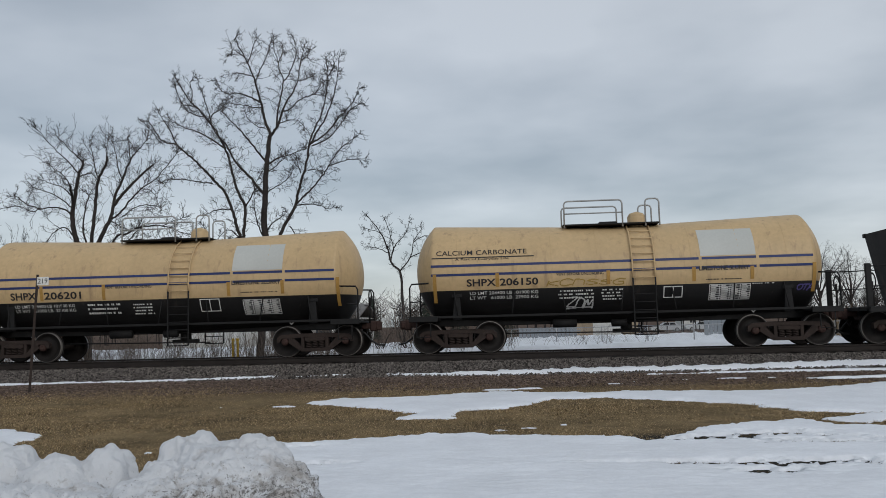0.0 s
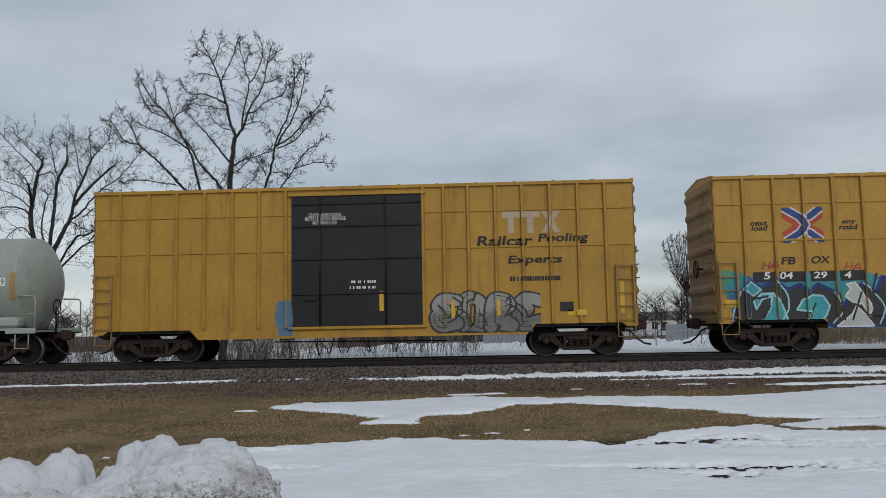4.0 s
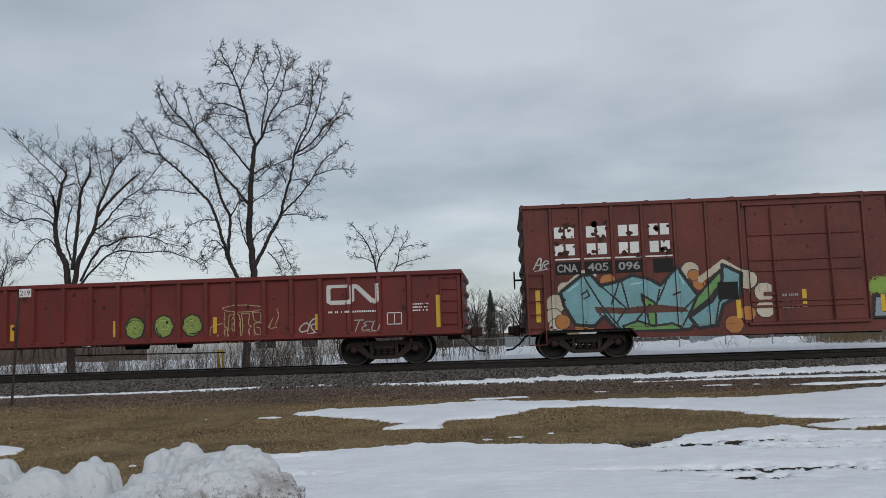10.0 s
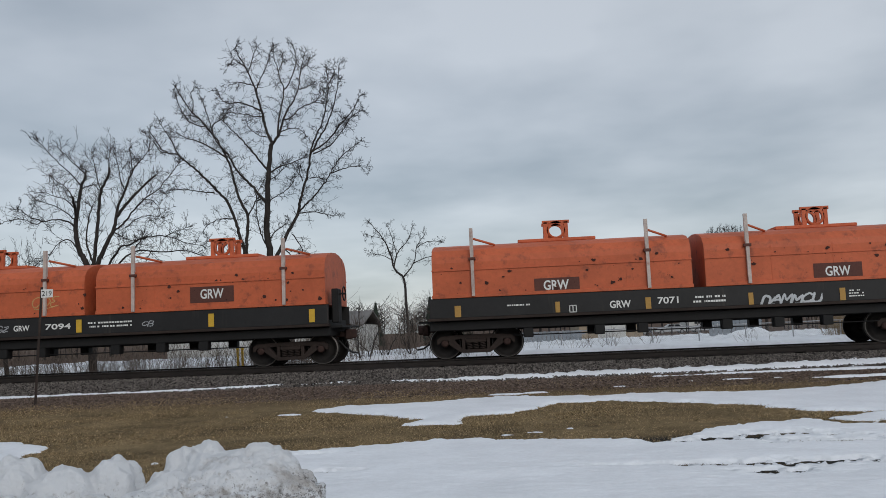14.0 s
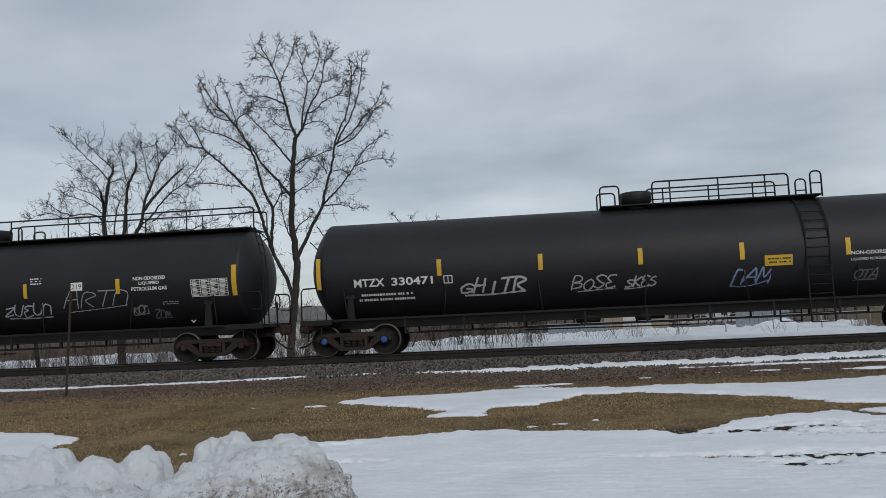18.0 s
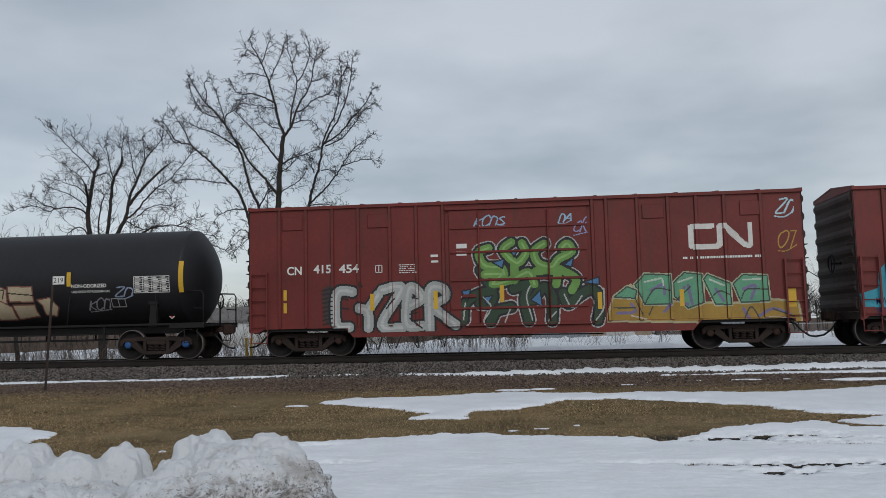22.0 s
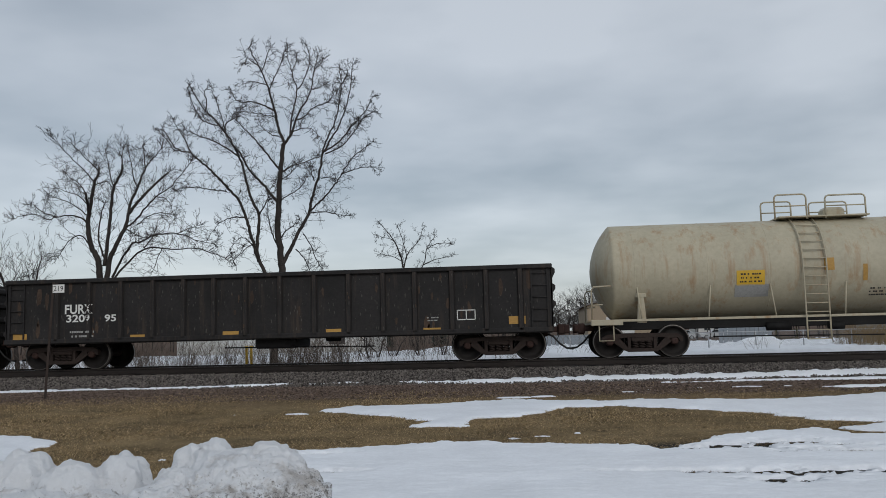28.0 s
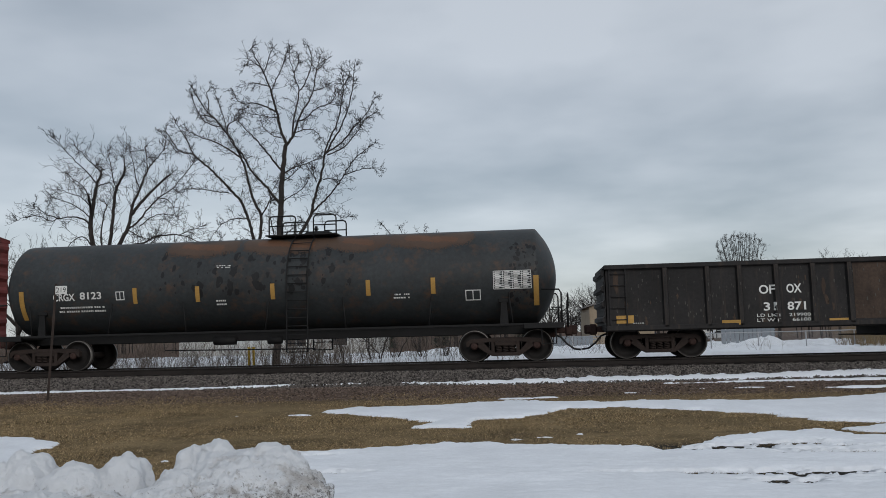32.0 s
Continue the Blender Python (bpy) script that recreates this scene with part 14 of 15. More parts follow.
text(car, "MTZX", -7.88, 2.01, 0.84, 0.23, M_WHITE)
text(car, "330102", -6.82, 2.03, 1.20, 0.23, M_WHITE)
two_lines(car, -7.75, -5.95, 1.60, 1.85, "LD LMT  162800LB  73800KG", "LT WT   100200LB  45500KG", M_GREYLET)
plate_frame(car, -5.13, -4.88, 2.01, 2.22, M_WHITE)
reflector(car, -8.90, 1.99, 2.90, 0.13, M_YELLOW)
reflector(car, -5.31, 2.22, 2.67, 0.12, M_YELLOW)
reflector(car, -2.46, 2.22, 2.68, 0.12, M_YELLOW)
reflector(car, 0.29, 2.23, 2.68, 0.12, M_YELLOW)
reflector(car, 3.05, 2.27, 2.71, 0.13, M_YELLOW)
reflector(car, 5.86, 2.25, 2.68, 0.13, M_YELLOW)
reflector(car, 9.35, 1.99, 2.92, 0.15, M_YELLOW)
panel(car, "warning_sign", 0.99, 1.79, 1.82, 2.13, M_YELLOW)
bars(car, 1.06, 1.72, 1.89, 2.08, 2, M_LETTERBLACK, 14)
text(car, "NON-ODORIZED", 5.94, 2.20, 1.10, 0.11, M_WHITE, True)
text(car, "LIQUEFIED PETROLEUM GAS", 5.94, 2.04, 1.20, 0.08, M_WHITE, False)
data_table(car, 7.89, 8.99, 2.01, 2.49, 7, 4, M_WHITE)
plate_frame(car, 7.12, 7.57, 1.60, 1.87, M_GREYLET)
scribble(car, -8.56, -6.44, 2.08, 2.60, 1, (0.18, 0.22, 0.33), 0.03)
scribble(car, -6.04, -4.87, 1.51, 1.90, 2, (0.35, 0.35, 0.35))
scribble(car, 6.32, 7.09, 1.45, 1.94, 3, (0.25, 0.25, 0.28))
scribble(car, 7.22, 7.86, 1.83, 2.27, 5, (0.25, 0.30, 0.42), 0.022)
placard(car, 8.84, 1.41, 0.2, M_REDLET, M_WHITE)


def ribbed_hopper(c):
    root = wagon("hopper_car", "pale grey ribbed covered hopper wagon with three bays", "hopper car", c, 6.9, 8.2)
    w = 1.5
    ribs = [-7.02, -6.31, -5.62, -4.74, -3.96, -3.13, -2.33, -1.41, -0.52, 0.38, 1.28, 2.15, 2.97, 3.76, 4.52, 5.38, 6.03, 6.76]
    SKIN[root.name] = flat_skin(w, ribs, 0.06, 0.05)
    side = [(-8.42, 3.52), (-8.42, 4.08), (8.3, 4.08), (8.3, 3.5), (6.98, 2.32), (6.86, 1.36), (-7.08, 1.36), (-7.1, 2.38)]
    me = Geo().plate(side, -w, w).mesh("body", P_PALEHOP)
    part("body", recalc(me), None, root)
    rm = Geo().box(-0.05, 0.05, -w - 0.06, -w + 0.01, 1.36, 4.02, 0.015).mesh("side_rib", P_PALEHOP)
    for x in ribs:
        part("side_rib", rm, None, root, at=pose(x, 0, 0))
        part("side_rib", rm, None, root, at=pose(-x, 0, 0, 0, 0, 180))
    for s in (-1, 1):
        part("top_chord", Geo().box(-8.44, 8.32, *sorted((s * (w - 0.08), s * (w + 0.09))), 3.98, 4.10, 0.015), P_PALEHOP, root)
        part("bottom_chord", Geo().box(-7.0, 7.0, *sorted((s * (w - 0.05), s * (w + 0.08))), 1.34, 1.46, 0.015), P_PALEHOP, root)
        for xa in (-8.4, 6.2):
            part("end_sill", Geo().box(xa, xa + 2.2, *sorted((s * (w - 0.1), s * (w + 0.02))), 0.98, 1.2, 0.01), P_PALEHOP, root)
    rf = Geo()
    rf.add([(-8.4, -w, 4.08), (8.4, -w, 4.08), (8.4, 0, 4.26), (-8.4, 0, 4.26), (-8.4, w, 4.08), (8.4, w, 4.08)], [(0, 1, 2, 3), (3, 2, 5, 4), (0, 3, 4), (1, 5, 2)])
    part("roof", rf, P_PALEHOP, root)
    for s in (-1, 1):
        wk = part("roof_walk", Geo().box(-8.2, 8.2, *sorted((s * 0.45, s * 1.0)), 4.33, 4.36).box(-8.2, 8.2, *sorted((s * 0.97, s * 1.01)), 4.30, 4.40), P_HOPLOW, root)
        for i in range(8):
            x = -8.0 + 16 / 7 * i
            part("walk_bracket", Geo().box(x - 0.04, x + 0.04, *sorted((s * 0.9, s * 1.0)), 4.12, 4.34), P_PALEHOP, wk)
    for xt, xb in (((-6.2, -3.0), (-4.6, -3.85)), ((-1.6, 1.5), (-0.7, 0.5)), ((2.8, 6.1), (3.5, 4.7))):
        part("hopper_bay", recalc(loft([[(xt[0], -w + 0.02, 1.38), (xt[1], -w + 0.02, 1.38), (xt[1], w - 0.02, 1.38), (xt[0], w - 0.02, 1.38)], [(xb[0], -1.1, 0.45), (xb[1], -1.1, 0.45), (xb[1], 1.1, 0.45), (xb[0], 1.1, 0.45)]]).mesh("hopper_bay", P_HOPLOW)), None, root, "soiled sloping discharge bay")
        part("outlet_gate", Geo().box(xb[0] - 0.15, xb[1] + 0.3, -1.15, 1.15, 0.36, 0.45, 0.02), P_HOPLOW, root)
    part("inner_slope", Geo().box(-4.0, 5.0, -0.35, 0.35, 1.0, 1.4), P_HOPLOW, root)
    part("bay_ridge", recalc(loft([[(-3.4, -w + 0.1, 1.38), (-1.2, -w + 0.1, 1.38), (-1.2, w - 0.1, 1.38), (-3.4, w - 0.1, 1.38)], [(-3.9, -1.0, 0.75), (-0.7, -1.0, 0.75), (-0.7, 1.0, 0.75), (-3.9, 1.0, 0.75)]]).mesh("bay_ridge", P_HOPLOW)), None, root)
    part("bay_ridge", recalc(loft([[(1.2, -w + 0.1, 1.38), (3.2, -w + 0.1, 1.38), (3.2, w - 0.1, 1.38), (1.2, w - 0.1, 1.38)], [(0.6, -1.0, 0.75), (3.6, -1.0, 0.75), (3.6, 1.0, 0.75), (0.6, 1.0, 0.75)]]).mesh("bay_ridge", P_HOPLOW)), None, root)
    for e in (-1, 1):
        part("slope_sheet", Geo().add([(e * 8.35, -w + 0.1, 3.9), (e * 8.35, w - 0.1, 3.9), (e * 6.2, w - 0.1, 1.0), (e * 6.2, -w + 0.1, 1.0), (e * 8.25, -w + 0.1, 3.92), (e * 8.25, w - 0.1, 3.92), (e * 6.1, w - 0.1, 1.02), (e * 6.1, -w + 0.1, 1.02)],
                                         [(0, 1, 2, 3), (4, 7, 6, 5), (0, 4, 5, 1), (2, 6, 7, 3), (0, 3, 7, 4), (1, 5, 6, 2)]), P_HOPLOW, root)
        for y in (-1.44, -0.8, 0.8, 1.44):
            part("end_post", Geo().box(*sorted((e * 8.3, e * 8.4)), y - 0.05, y + 0.05, 1.0, 4.0), P_PALEHOP, root)
        part("corner_brace", Geo().box(e * 7.55 - 0.04, e * 7.55 + 0.04, -1.48, -1.40, 1.0, 3.0), P_PALEHOP, root)
        part("end_deck", Geo().box(*sorted((e * 6.2, e * 8.45)), -1.45, 1.45, 0.94, 1.0), P_HOPLOW, root)
        ladder(root, e * 8.05, 0.45, 1.0, 2.6, -1.47, P_PALEHOP)
        g = Geo()
        for i in range(8):
            g.cyl((e * 8.45, -1.3, 1.2 + 0.38 * i), (e * 8.45, -0.85, 1.2 + 0.38 * i), 0.015, 5)
        part("end_ladder", g, P_PALEHOP, root)
    part("brake_cylinder", Geo().lathe([(-7.5, 0), (-7.48, 0.17), (-6.9, 0.17), (-6.88, 0)], "x", (0, -0.6, 1.25), 14), M_BLACK, root)
    part("running_pipe", Geo().cyl((-6, -1.2, 0.6), (6, -1.2, 0.6), 0.025, 5), M_BLACK, root)
    return root


car = ribbed_hopper(-332.7)
text(car, "CE", -6.05, 2.38, 0.39, 0.21, M_LETTERBLACK, False)
text(car, "FX", -5.41, 2.36, 0.38, 0.21, M_LETTERBLACK, False)
text(car, "301", -6.13, 2.02, 0.49, 0.25, M_LETTERBLACK, False)
text(car, "926", -5.41, 2.00, 0.50, 0.25, M_LETTERBLACK, False)
bars(car, -6.05, -4.93, 1.51, 1.84, 2, M_LETTERBLACK, 4)
text(car, "CAUTION", -1.21, 1.63, 0.45, 0.08, M_LETTERBLACK, False)
bars(car, -1.22, -0.72, 1.42, 1.55, 2, M_LETTERBLACK, 6)
bars(car, -0.28, 0.17, 1.54, 1.83, 3, M_LETTERBLACK, 7)
bars(car, 0.57, 1.16, 1.49, 1.73, 3, M_LETTERBLACK, 8)
bars(car, 3.09, 3.48, 1.49, 1.63, 2, M_LETTERBLACK, 9)
panel(car, "data_board", 4.86, 5.30, 1.56, 1.81, M_WHITE)
panel(car, "data_field", 4.90, 5.07, 1.61, 1.76, M_LETTERBLACK)
panel(car, "data_field", 5.12, 5.26, 1.60, 1.76, M_NAVY)
bars(car, 5.69, 6.58, 1.59, 1.89, 4, M_LETTERBLACK, 13)

car = new_tank(-349.25, 5.35, 6.7, 1.4, 2.48, "pale grey tank wagon with a white data board", P_PALETANK, P_PALETANK)
tank_fittings(car, 6.7, 1.4, 2.48, 5.35, P_PALETANK, (-4.54, -2.75, 0.91, 2.45, 4.27), -0.78, (-1.7, 0.3))
for y in (-0.7, 0.7):
    rail_hoop(car, -1.62, -1.15, y, 3.88, 0.66, M_STEEL)
    rail_hoop(car, -0.62, 0.22, y, 3.88, 0.68, M_STEEL)
part("manway_dome", Geo().box(-0.5, 0.05, -0.28, 0.28, 3.86, 4.15, 0.08), P_PALETANK, car)
part("relief_valve", Geo().cyl((0.42, 0, 3.85), (0.42, 0, 4.15), 0.06, 10), M_BLACK, car)
text(car, "STYX", -5.20, 2.01, 0.79, 0.24, M_STENCIL)
text(car, "70309", -4.16, 2.03, 0.97, 0.24, M_STENCIL)
bars(car, -5.19, -3.39, 1.65, 1.90, 2, M_LETTERBLACK, 2)
reflector(car, -6.17, 1.54, 2.39, 0.13, M_AMBER)
reflector(car, -3.09, 1.97, 2.40, 0.12, M_AMBER)
reflector(car, -0.06, 1.96, 2.40, 0.12, M_AMBER)
reflector(car, 3.32, 1.94, 2.40, 0.13, M_AMBER)
reflector(car, 6.08, 1.80, 2.56, 0.15, M_AMBER)
panel(car, "warning_sign", 2.48, 3.18, 1.86, 2.28, M_YELLOW)
bars(car, 2.54, 3.12, 1.92, 2.23, 3, M_LETTERBLACK, 9)
data_table(car, 4.78, 6.06, 2.12, 2.65, 8, 4, M_LETTERBLACK, M_WHITE)
panel(car, "data_board", 4.70, 6.03, 1.82, 2.09, M_GREYLET)
bars(car, 4.76, 5.98, 1.86, 2.04, 2, M_LETTERBLACK, 12)
panel(car, "data_board", 4.54, 5.01, 1.56, 1.82, M_WHITE)
panel(car, "data_field", 4.59, 4.75, 1.61, 1.78, M_LETTERBLACK)
panel(car, "data_field", 4.80, 4.97, 1.60, 1.77, M_LETTERBLACK)
bars(car, -2.61, -1.78, 1.67, 1.86, 3, M_LETTERBLACK, 16)
bars(car, 1.34, 1.91, 1.64, 2.00, 4, M_GREYLET, 17)
scribble(car, 0.59, 2.77, 1.60, 1.91, 3, (0.35, 0.33, 0.20), 0.012)
placard(car, 5.64, 1.38, 0.27, M_WHITE, M_GREYLET)
car = new_tank(-364.25, 5.45, 6.76, 1.4, 2.48, "cream tank wagon with rusty stains running down", P_LATEX, P_LATEX)
tank_fittings(car, 6.76, 1.4, 2.48, 5.45, P_LATEX, (-5.6, -3.6, -1.9, 1.7, 2.6, 3.6, 4.4), -0.75, (-1.4, 1.1))
for y in (-0.7, 0.7):
    rail_hoop(car, -1.5, -0.62, y, 3.88, 0.66, P_LATEX)
    rail_hoop(car, -0.1, 1.0, y, 3.88, 0.6, P_LATEX)
part("manway_dome", Geo().box(0.0, 0.6, -0.28, 0.28, 3.86, 4.2, 0.08), P_LATEX, car)
text(car, "LATEX", 3.87, 2.18, 0.48, 0.13, M_REDLET, True)
reflector(car, 6.10, 1.61, 2.44, 0.13, M_AMBER)
reflector(car, 3.06, 1.99, 2.44, 0.12, M_AMBER)
reflector(car, 0.60, 1.99, 2.44, 0.12, M_AMBER)
panel(car, "warning_sign", -2.83, -2.07, 1.95, 2.36, M_YELLOW)
bars(car, -2.76, -2.14, 2.00, 2.31, 3, M_LETTERBLACK, 5)
panel(car, "data_board", -2.87, -1.96, 1.63, 1.97, M_GREYLET)
data_table(car, 4.89, 5.95, 2.17, 2.63, 7, 4, M_LETTERBLACK, M_WHITE)
panel(car, "data_board", 4.35, 5.16, 1.40, 1.89, M_GREYLET)
panel(car, "data_board", 3.48, 3.88, 1.57, 1.82, M_LETTERBLACK)
bars(car, 0.71, 1.52, 1.56, 1.82, 3, M_LETTERBLACK, 10)
panel(car, "warning_label", -0.48, -0.21, 2.30, 2.64, M_AMBER)
placard(car, 5.36, 1.33, 0.27, M_WHITE, M_GREYLET)


M_PATCH_BROWN = mat("rusted side sheet", (0.055, 0.036, 0.026), 0.85, 0, 0.4, 1.5, 14, 0.1, dirt=(0.02, 0.016, 0.014), dirty=0.35, streak=True)


def black_gondola(c, tc, hl, z1, label, posts):
    root = open_car(c, tc, hl, z1, label, P_GONDBLACK, posts, z0=0.82)
    SKIN[root.name] = flat_skin(1.5, posts, 0.09, 0.06)
    for e in (-1, 1):
        ladder(root, e * (hl - 0.35), 0.45, 0.95, z1 - 0.1, -1.53, P_GONDBLACK)
    part("floor_hopper", Geo().box(-0.6, 0.5, -1.1, 1.1, 0.5, 0.8, 0.05), M_BLACK, root)
    marks(root, -hl + 0.2, hl - 0.2, 0.95, z1 - 0.2, 620, int(-c), M_SCRAPE, (0.004, 0.02), (0.008, 0.07), "scrapes", "pale scrapes on the black sides", 0.004)
    marks(root, -hl + 0.2, hl - 0.2, 0.95, z1 - 0.2, 60, int(-c) + 1, M_PATCH_BROWN, (0.02, 0.10), (0.05, 0.4), "rust_stain", "brown rust stains on the black sides", 0.003)
    if z1 < 2.66:
        panel(root, "rusty_panel", -1.52, -0.60, 0.98, z1 - 0.15, M_PATCH_BROWN, 0.002)
    return root


car = black_gondola(-380.36, 6.6, 8.17, 2.72, "scuffed black gondola wagon with white numbers", [-6.54, -5.54, -4.55, -3.56, -2.62, -1.7, -0.74, 0.3, 1.32, 2.33, 3.34, 4.26, 5.33, 6.31, 7.28])
text(car, "FURX", -6.31, 1.67, 0.88, 0.28, M_WHITE, True)
text(car, "3209", -6.26, 1.42, 0.78, 0.23, M_WHITE, True)
text(car, "95", -5.06, 1.42, 0.36, 0.21, M_WHITE, True)
bars(car, -6.16, -5.38, 0.94, 1.20, 2, M_GREYLET, 3)
plate_frame(car, 5.46, 5.99, 1.19, 1.48, M_WHITE)
panel(car, "reflector_plate", -7.94, -7.50, 0.90, 1.11, M_AMBER)
panel(car, "reflector_plate", -4.26, -3.81, 0.90, 1.01, M_AMBER)
panel(car, "reflector_plate", -1.43, -0.95, 0.93, 1.04, M_AMBER)
panel(car, "reflector_plate", 1.65, 2.10, 0.90, 1.03, M_AMBER)
panel(car, "reflector_plate", 4.49, 4.99, 0.87, 0.99, M_AMBER)
panel(car, "reflector_plate", 6.93, 7.40, 1.04, 1.26, M_AMBER)
bars(car, 4.58, 4.93, 1.16, 1.32, 2, M_GREYLET, 11)
panel(car, "label_plate", -7.21, -7.05, 0.82, 0.94, M_WHITE)
panel(car, "label_plate", 7.09, 7.24, 0.81, 0.92, M_WHITE)
car = black_gondola(-397.72, 6.55, 8.15, 2.68, "scuffed black gondola wagon with an olive scrawl", [-6.31, -5.26, -4.46, -3.56, -2.67, -1.62, -0.66, 0.46, 1.53, 2.43, 3.36, 4.37, 5.3, 6.3, 7.2])
text(car, "OF", -4.11, 1.72, 0.40, 0.24, M_WHITE, True)
text(car, "OX", -3.33, 1.73, 0.40, 0.24, M_WHITE, True)
text(car, "31", -4.03, 1.27, 0.30, 0.22, M_WHITE, True)
text(car, "755", -3.32, 1.27, 0.55, 0.22, M_WHITE, True)
two_lines(car, -4.17, -2.75, 0.95, 1.18, "LD LMT    220200", "LT WT      65800", M_WHITE)
panel(car, "reflector_plate", -7.84, -7.40, 1.09, 1.30, M_AMBER)
panel(car, "reflector_plate", -5.10, -4.62, 0.78, 0.91, M_AMBER)
panel(car, "reflector_plate", -2.27, -1.80, 0.76, 0.87, M_AMBER)
panel(car, "reflector_plate", 1.77, 2.24, 0.76, 0.88, M_AMBER)
panel(car, "reflector_plate", 4.65, 5.11, 0.75, 0.88, M_AMBER)
scribble(car, -2.37, 2.41, 0.75, 1.79, 4, (0.17, 0.17, 0.08), 0.018, word="NTZTE")
scribble(car, 2.68, 3.34, 0.81, 1.56, 6, (0.22, 0.24, 0.06))
bars(car, -7.39, -7.06, 0.92, 1.10, 2, M_GREYLET, 12)
bars(car, 3.82, 4.19, 0.84, 0.99, 2, M_GREYLET, 13)
bars(car, 4.70, 5.09, 1.15, 1.30, 2, M_GREYLET, 14)
plate_frame(car, 5.41, 6.00, 1.24, 1.57, M_WHITE)
panel(car, "reflector_plate", 6.86, 7.35, 1.16, 1.35, M_AMBER)
bars(car, 6.57, 7.26, 1.59, 1.84, 3, M_GREYLET, 17)
car = black_gondola(-415.1, 6.7, 8.2, 2.64, "rust-streaked black gondola wagon with yellow reflectors", [-6.55, -5.4, -4.54, -3.56, -2.59, -1.63, -0.48, 0.49, 1.42, 2.33, 3.28, 4.32, 5.2, 6.3, 7.4])
text(car, "OF", -4.03, 1.71, 0.41, 0.25, M_WHITE, True)
text(car, "OX", -3.30, 1.72, 0.40, 0.25, M_WHITE, True)
text(car, "31", -3.93, 1.25, 0.33, 0.23, M_WHITE, True)
text(car, "871", -3.30, 1.25, 0.49, 0.23, M_WHITE, True)
two_lines(car, -4.12, -2.7, 0.95, 1.17, "LD LMT    219900", "LT WT      66100", M_WHITE)
panel(car, "reflector_plate", -7.92, -7.44, 1.00, 1.22, M_AMBER)
panel(car, "reflector_plate", -5.06, -4.58, 0.89, 1.02, M_AMBER)
panel(car, "reflector_plate", -2.22, -1.72, 0.86, 1.00, M_AMBER)
bars(car, -7.48, -7.17, 0.88, 1.04, 2, M_GREYLET, 8)
plate_frame(car, 5.51, 6.10, 1.12, 1.45, M_WHITE)
panel(car, "reflector_plate", 6.57, 7.04, 1.00, 1.20, M_AMBER)
panel(car, "reflector_plate", 3.75, 4.20, 0.94, 1.05, M_AMBER)
panel(car, "reflector_plate", 1.77, 2.25, 0.86, 0.98, M_AMBER)
bars(car, 4.66, 5.05, 1.11, 1.28, 2, M_GREYLET, 13)
bars(car, 6.64, 7.31, 1.60, 1.88, 3, M_GREYLET, 14)

car = new_tank(-433.15, 7.0, 8.55, 1.43, 2.5, "grey-black tank wagon with peeling rusty paint", P_PEEL, M_BLACK)
tank_fittings(car, 8.55, 1.43, 2.5, 7.0, M_BLACK, (-5.4, -2.1, 4.9), 1.0, (-0.2, 2.0))
for y in (-0.7, 0.7):
    rail_hoop(car, -0.08, 0.75, y, 3.93, 0.6, M_BLACK, (0.3,))
    rail_hoop(car, 1.3, 2.0, y, 3.93, 0.6, M_BLACK)
part("valve_box", Geo().box(0.9, 1.7, -0.25, 0.25, 3.93, 4.1, 0.05), M_BLACK, car)
part("valve", Geo().cyl((1.2, 0, 4.08), (1.2, 0, 4.28), 0.05, 8).cyl((1.2, 0, 4.18), (1.2, 0, 4.21), 0.08, 8), M_BLACK, car)
text(car, "CRGX", -6.57, 2.11, 0.69, 0.22, M_WHITE)
text(car, "8123", -5.72, 2.14, 0.68, 0.22, M_WHITE)
bars(car, -6.53, -4.96, 1.74, 1.97, 2, M_WHITE, 2)
plate_frame(car, -4.59, -4.32, 2.09, 2.35, M_WHITE)
reflector(car, -7.58, 1.57, 2.43, 0.15, M_AMBER)
reflector(car, -3.99, 1.97, 2.44, 0.13, M_AMBER)
reflector(car, -2.05, 1.97, 2.43, 0.13, M_AMBER)
reflector(car, 0.24, 1.98, 2.44, 0.13, M_AMBER)
reflector(car, 3.09, 2.00, 2.45, 0.13, M_AMBER)
reflector(car, 4.99, 2.00, 2.46, 0.13, M_AMBER)
reflector(car, 7.94, 1.59, 2.44, 0.15, M_AMBER)
data_table(car, 6.73, 7.80, 2.08, 2.59, 8, 4, M_WHITE)
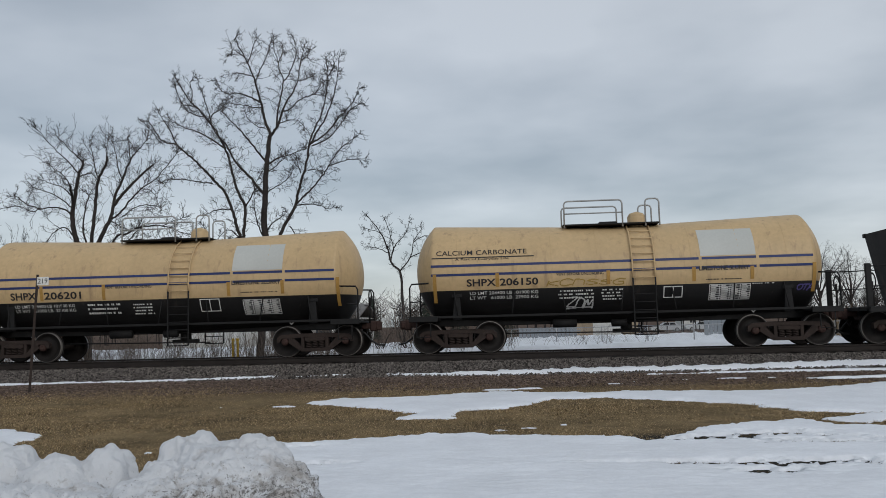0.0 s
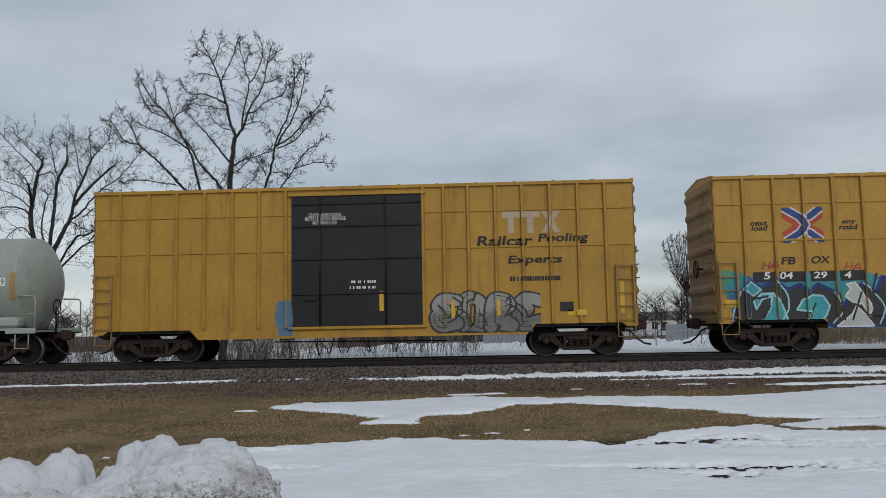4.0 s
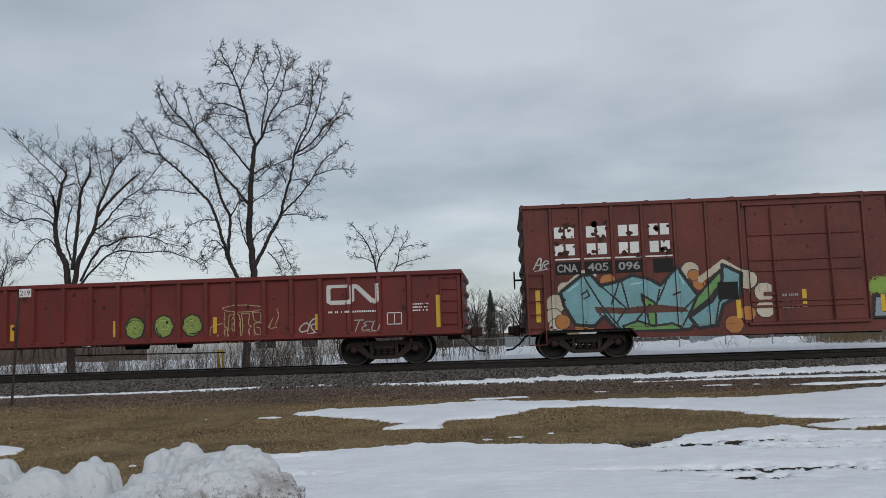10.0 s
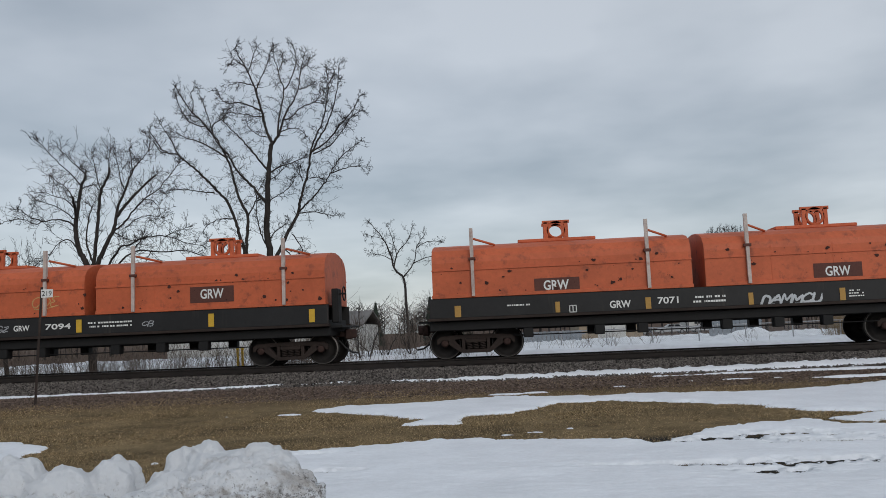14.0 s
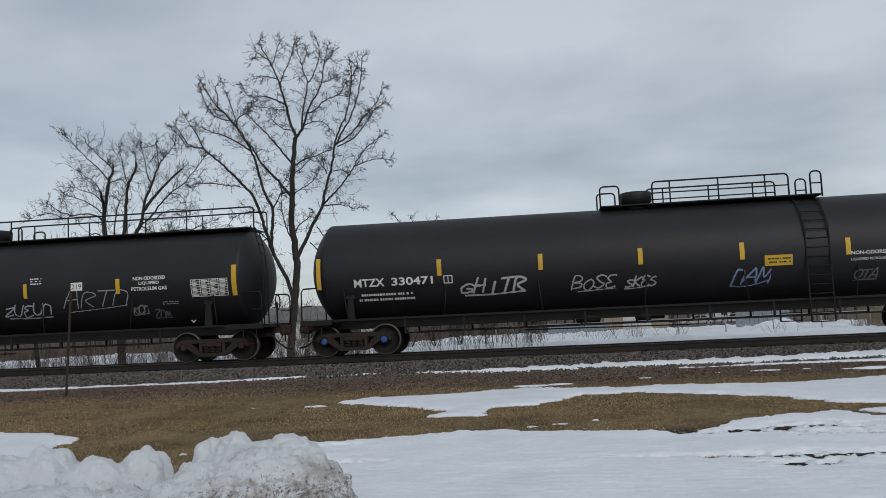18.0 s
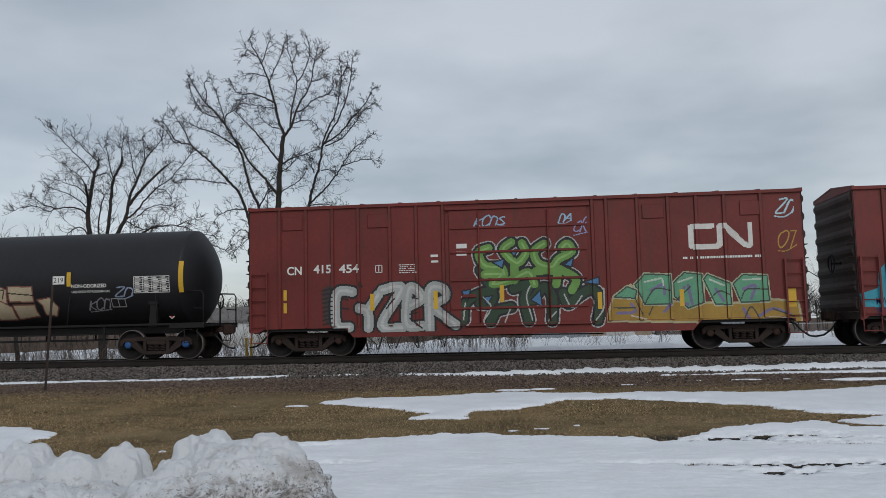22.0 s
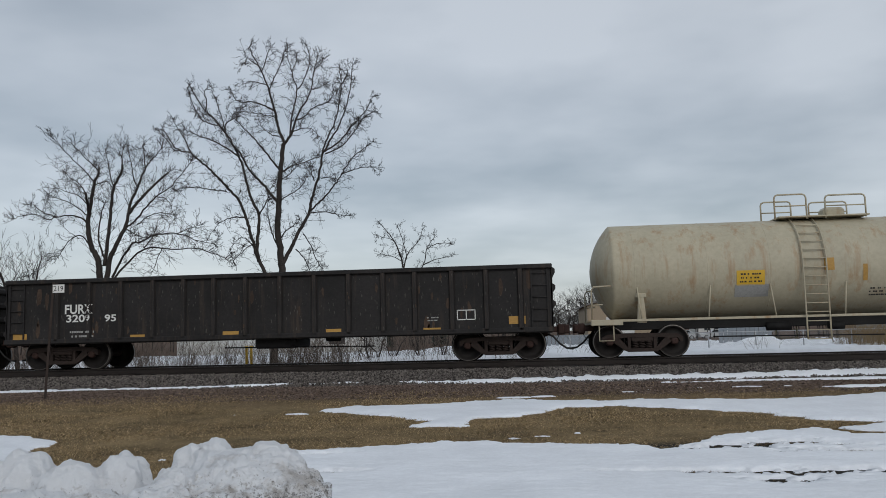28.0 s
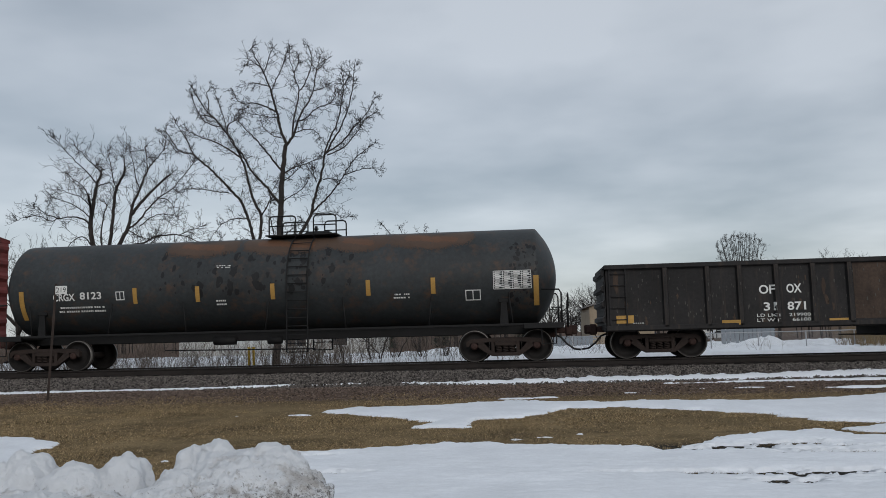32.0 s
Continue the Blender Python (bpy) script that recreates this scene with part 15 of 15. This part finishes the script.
plate_frame(car, 5.91, 6.35, 1.78, 2.08, M_WHITE)
bars(car, -1.51, -1.06, 2.95, 3.05, 2, M_WHITE, 13)
bars(car, -1.50, -1.14, 1.83, 2.04, 2, M_WHITE, 14)
bars(car, 3.81, 4.29, 1.87, 2.06, 2, M_WHITE, 15)
m = mural(car, -3.4, 6.4, 3.0, 3.88)
for xa, xb in ((-3.0, -1.2), (-0.6, 1.6), (2.0, 3.4), (3.9, 5.9)):
    m.spray((0.078, 0.047, 0.031), 0.26, [(xa, 3.7), ((xa + xb) / 2, 3.55), (xb, 3.68)])
    m.spray((0.115, 0.055, 0.029), 0.1, [(xa + 0.3, 3.72), (xb - 0.3, 3.6)])
m.done("orange rust showing through on top")
marks(car, -3.2, 2.6, 2.2, 3.5, 120, 32, M_OILBLACK, (0.02, 0.14), (0.03, 0.2), "peeling", "black patches where the grey coat has peeled", 0.005)
marks(car, 7.2, 8.0, 1.6, 3.4, 90, 33, M_OILBLACK, (0.02, 0.08), (0.02, 0.1), "peeling", "black patches where the grey coat has peeled", 0.005)
car = plated_box(-450.95, 6.2, 7.8, 4.42, "red box wagon with ribbed ends at the tail", P_RED, P_RED, P_RED, RIBS_F, (-1.95, 1.97), (), (1.3, 2.1, 2.9, 3.6), z0=0.85)


# ---- what moves ----
def rolled(t):
    for (a, sa), (b, sb) in zip(TRAIN, TRAIN[1:]):
        if t <= b:
            return sa + (sb - sa) * (t - a) / (b - a)
    return TRAIN[-1][1]


def motions():
    """The wagons roll along the track; each wheelset turns while its wagon is near."""
    for root, c, sets in CARS:
        walk(root, [(t, pose(c + s, TRACK_Y, RAIL_Z)) for t, s in TRAIN])
        near = [k / FPS for k in range(0, 32 * FPS + 1) if -30 < c + rolled(k / FPS) < 27]
        times = sorted({0.0, 32.0, *near})
        for ws, x in sets:
            base = rolled(near[0]) if near else 0
            last = rolled(near[-1]) if near else 0
            walk(ws, [(t, pose(x, 0, WHEEL_R, 0, math.degrees((min(max(rolled(t), base), last) - base) / WHEEL_R), 0)) for t in times])


motions()
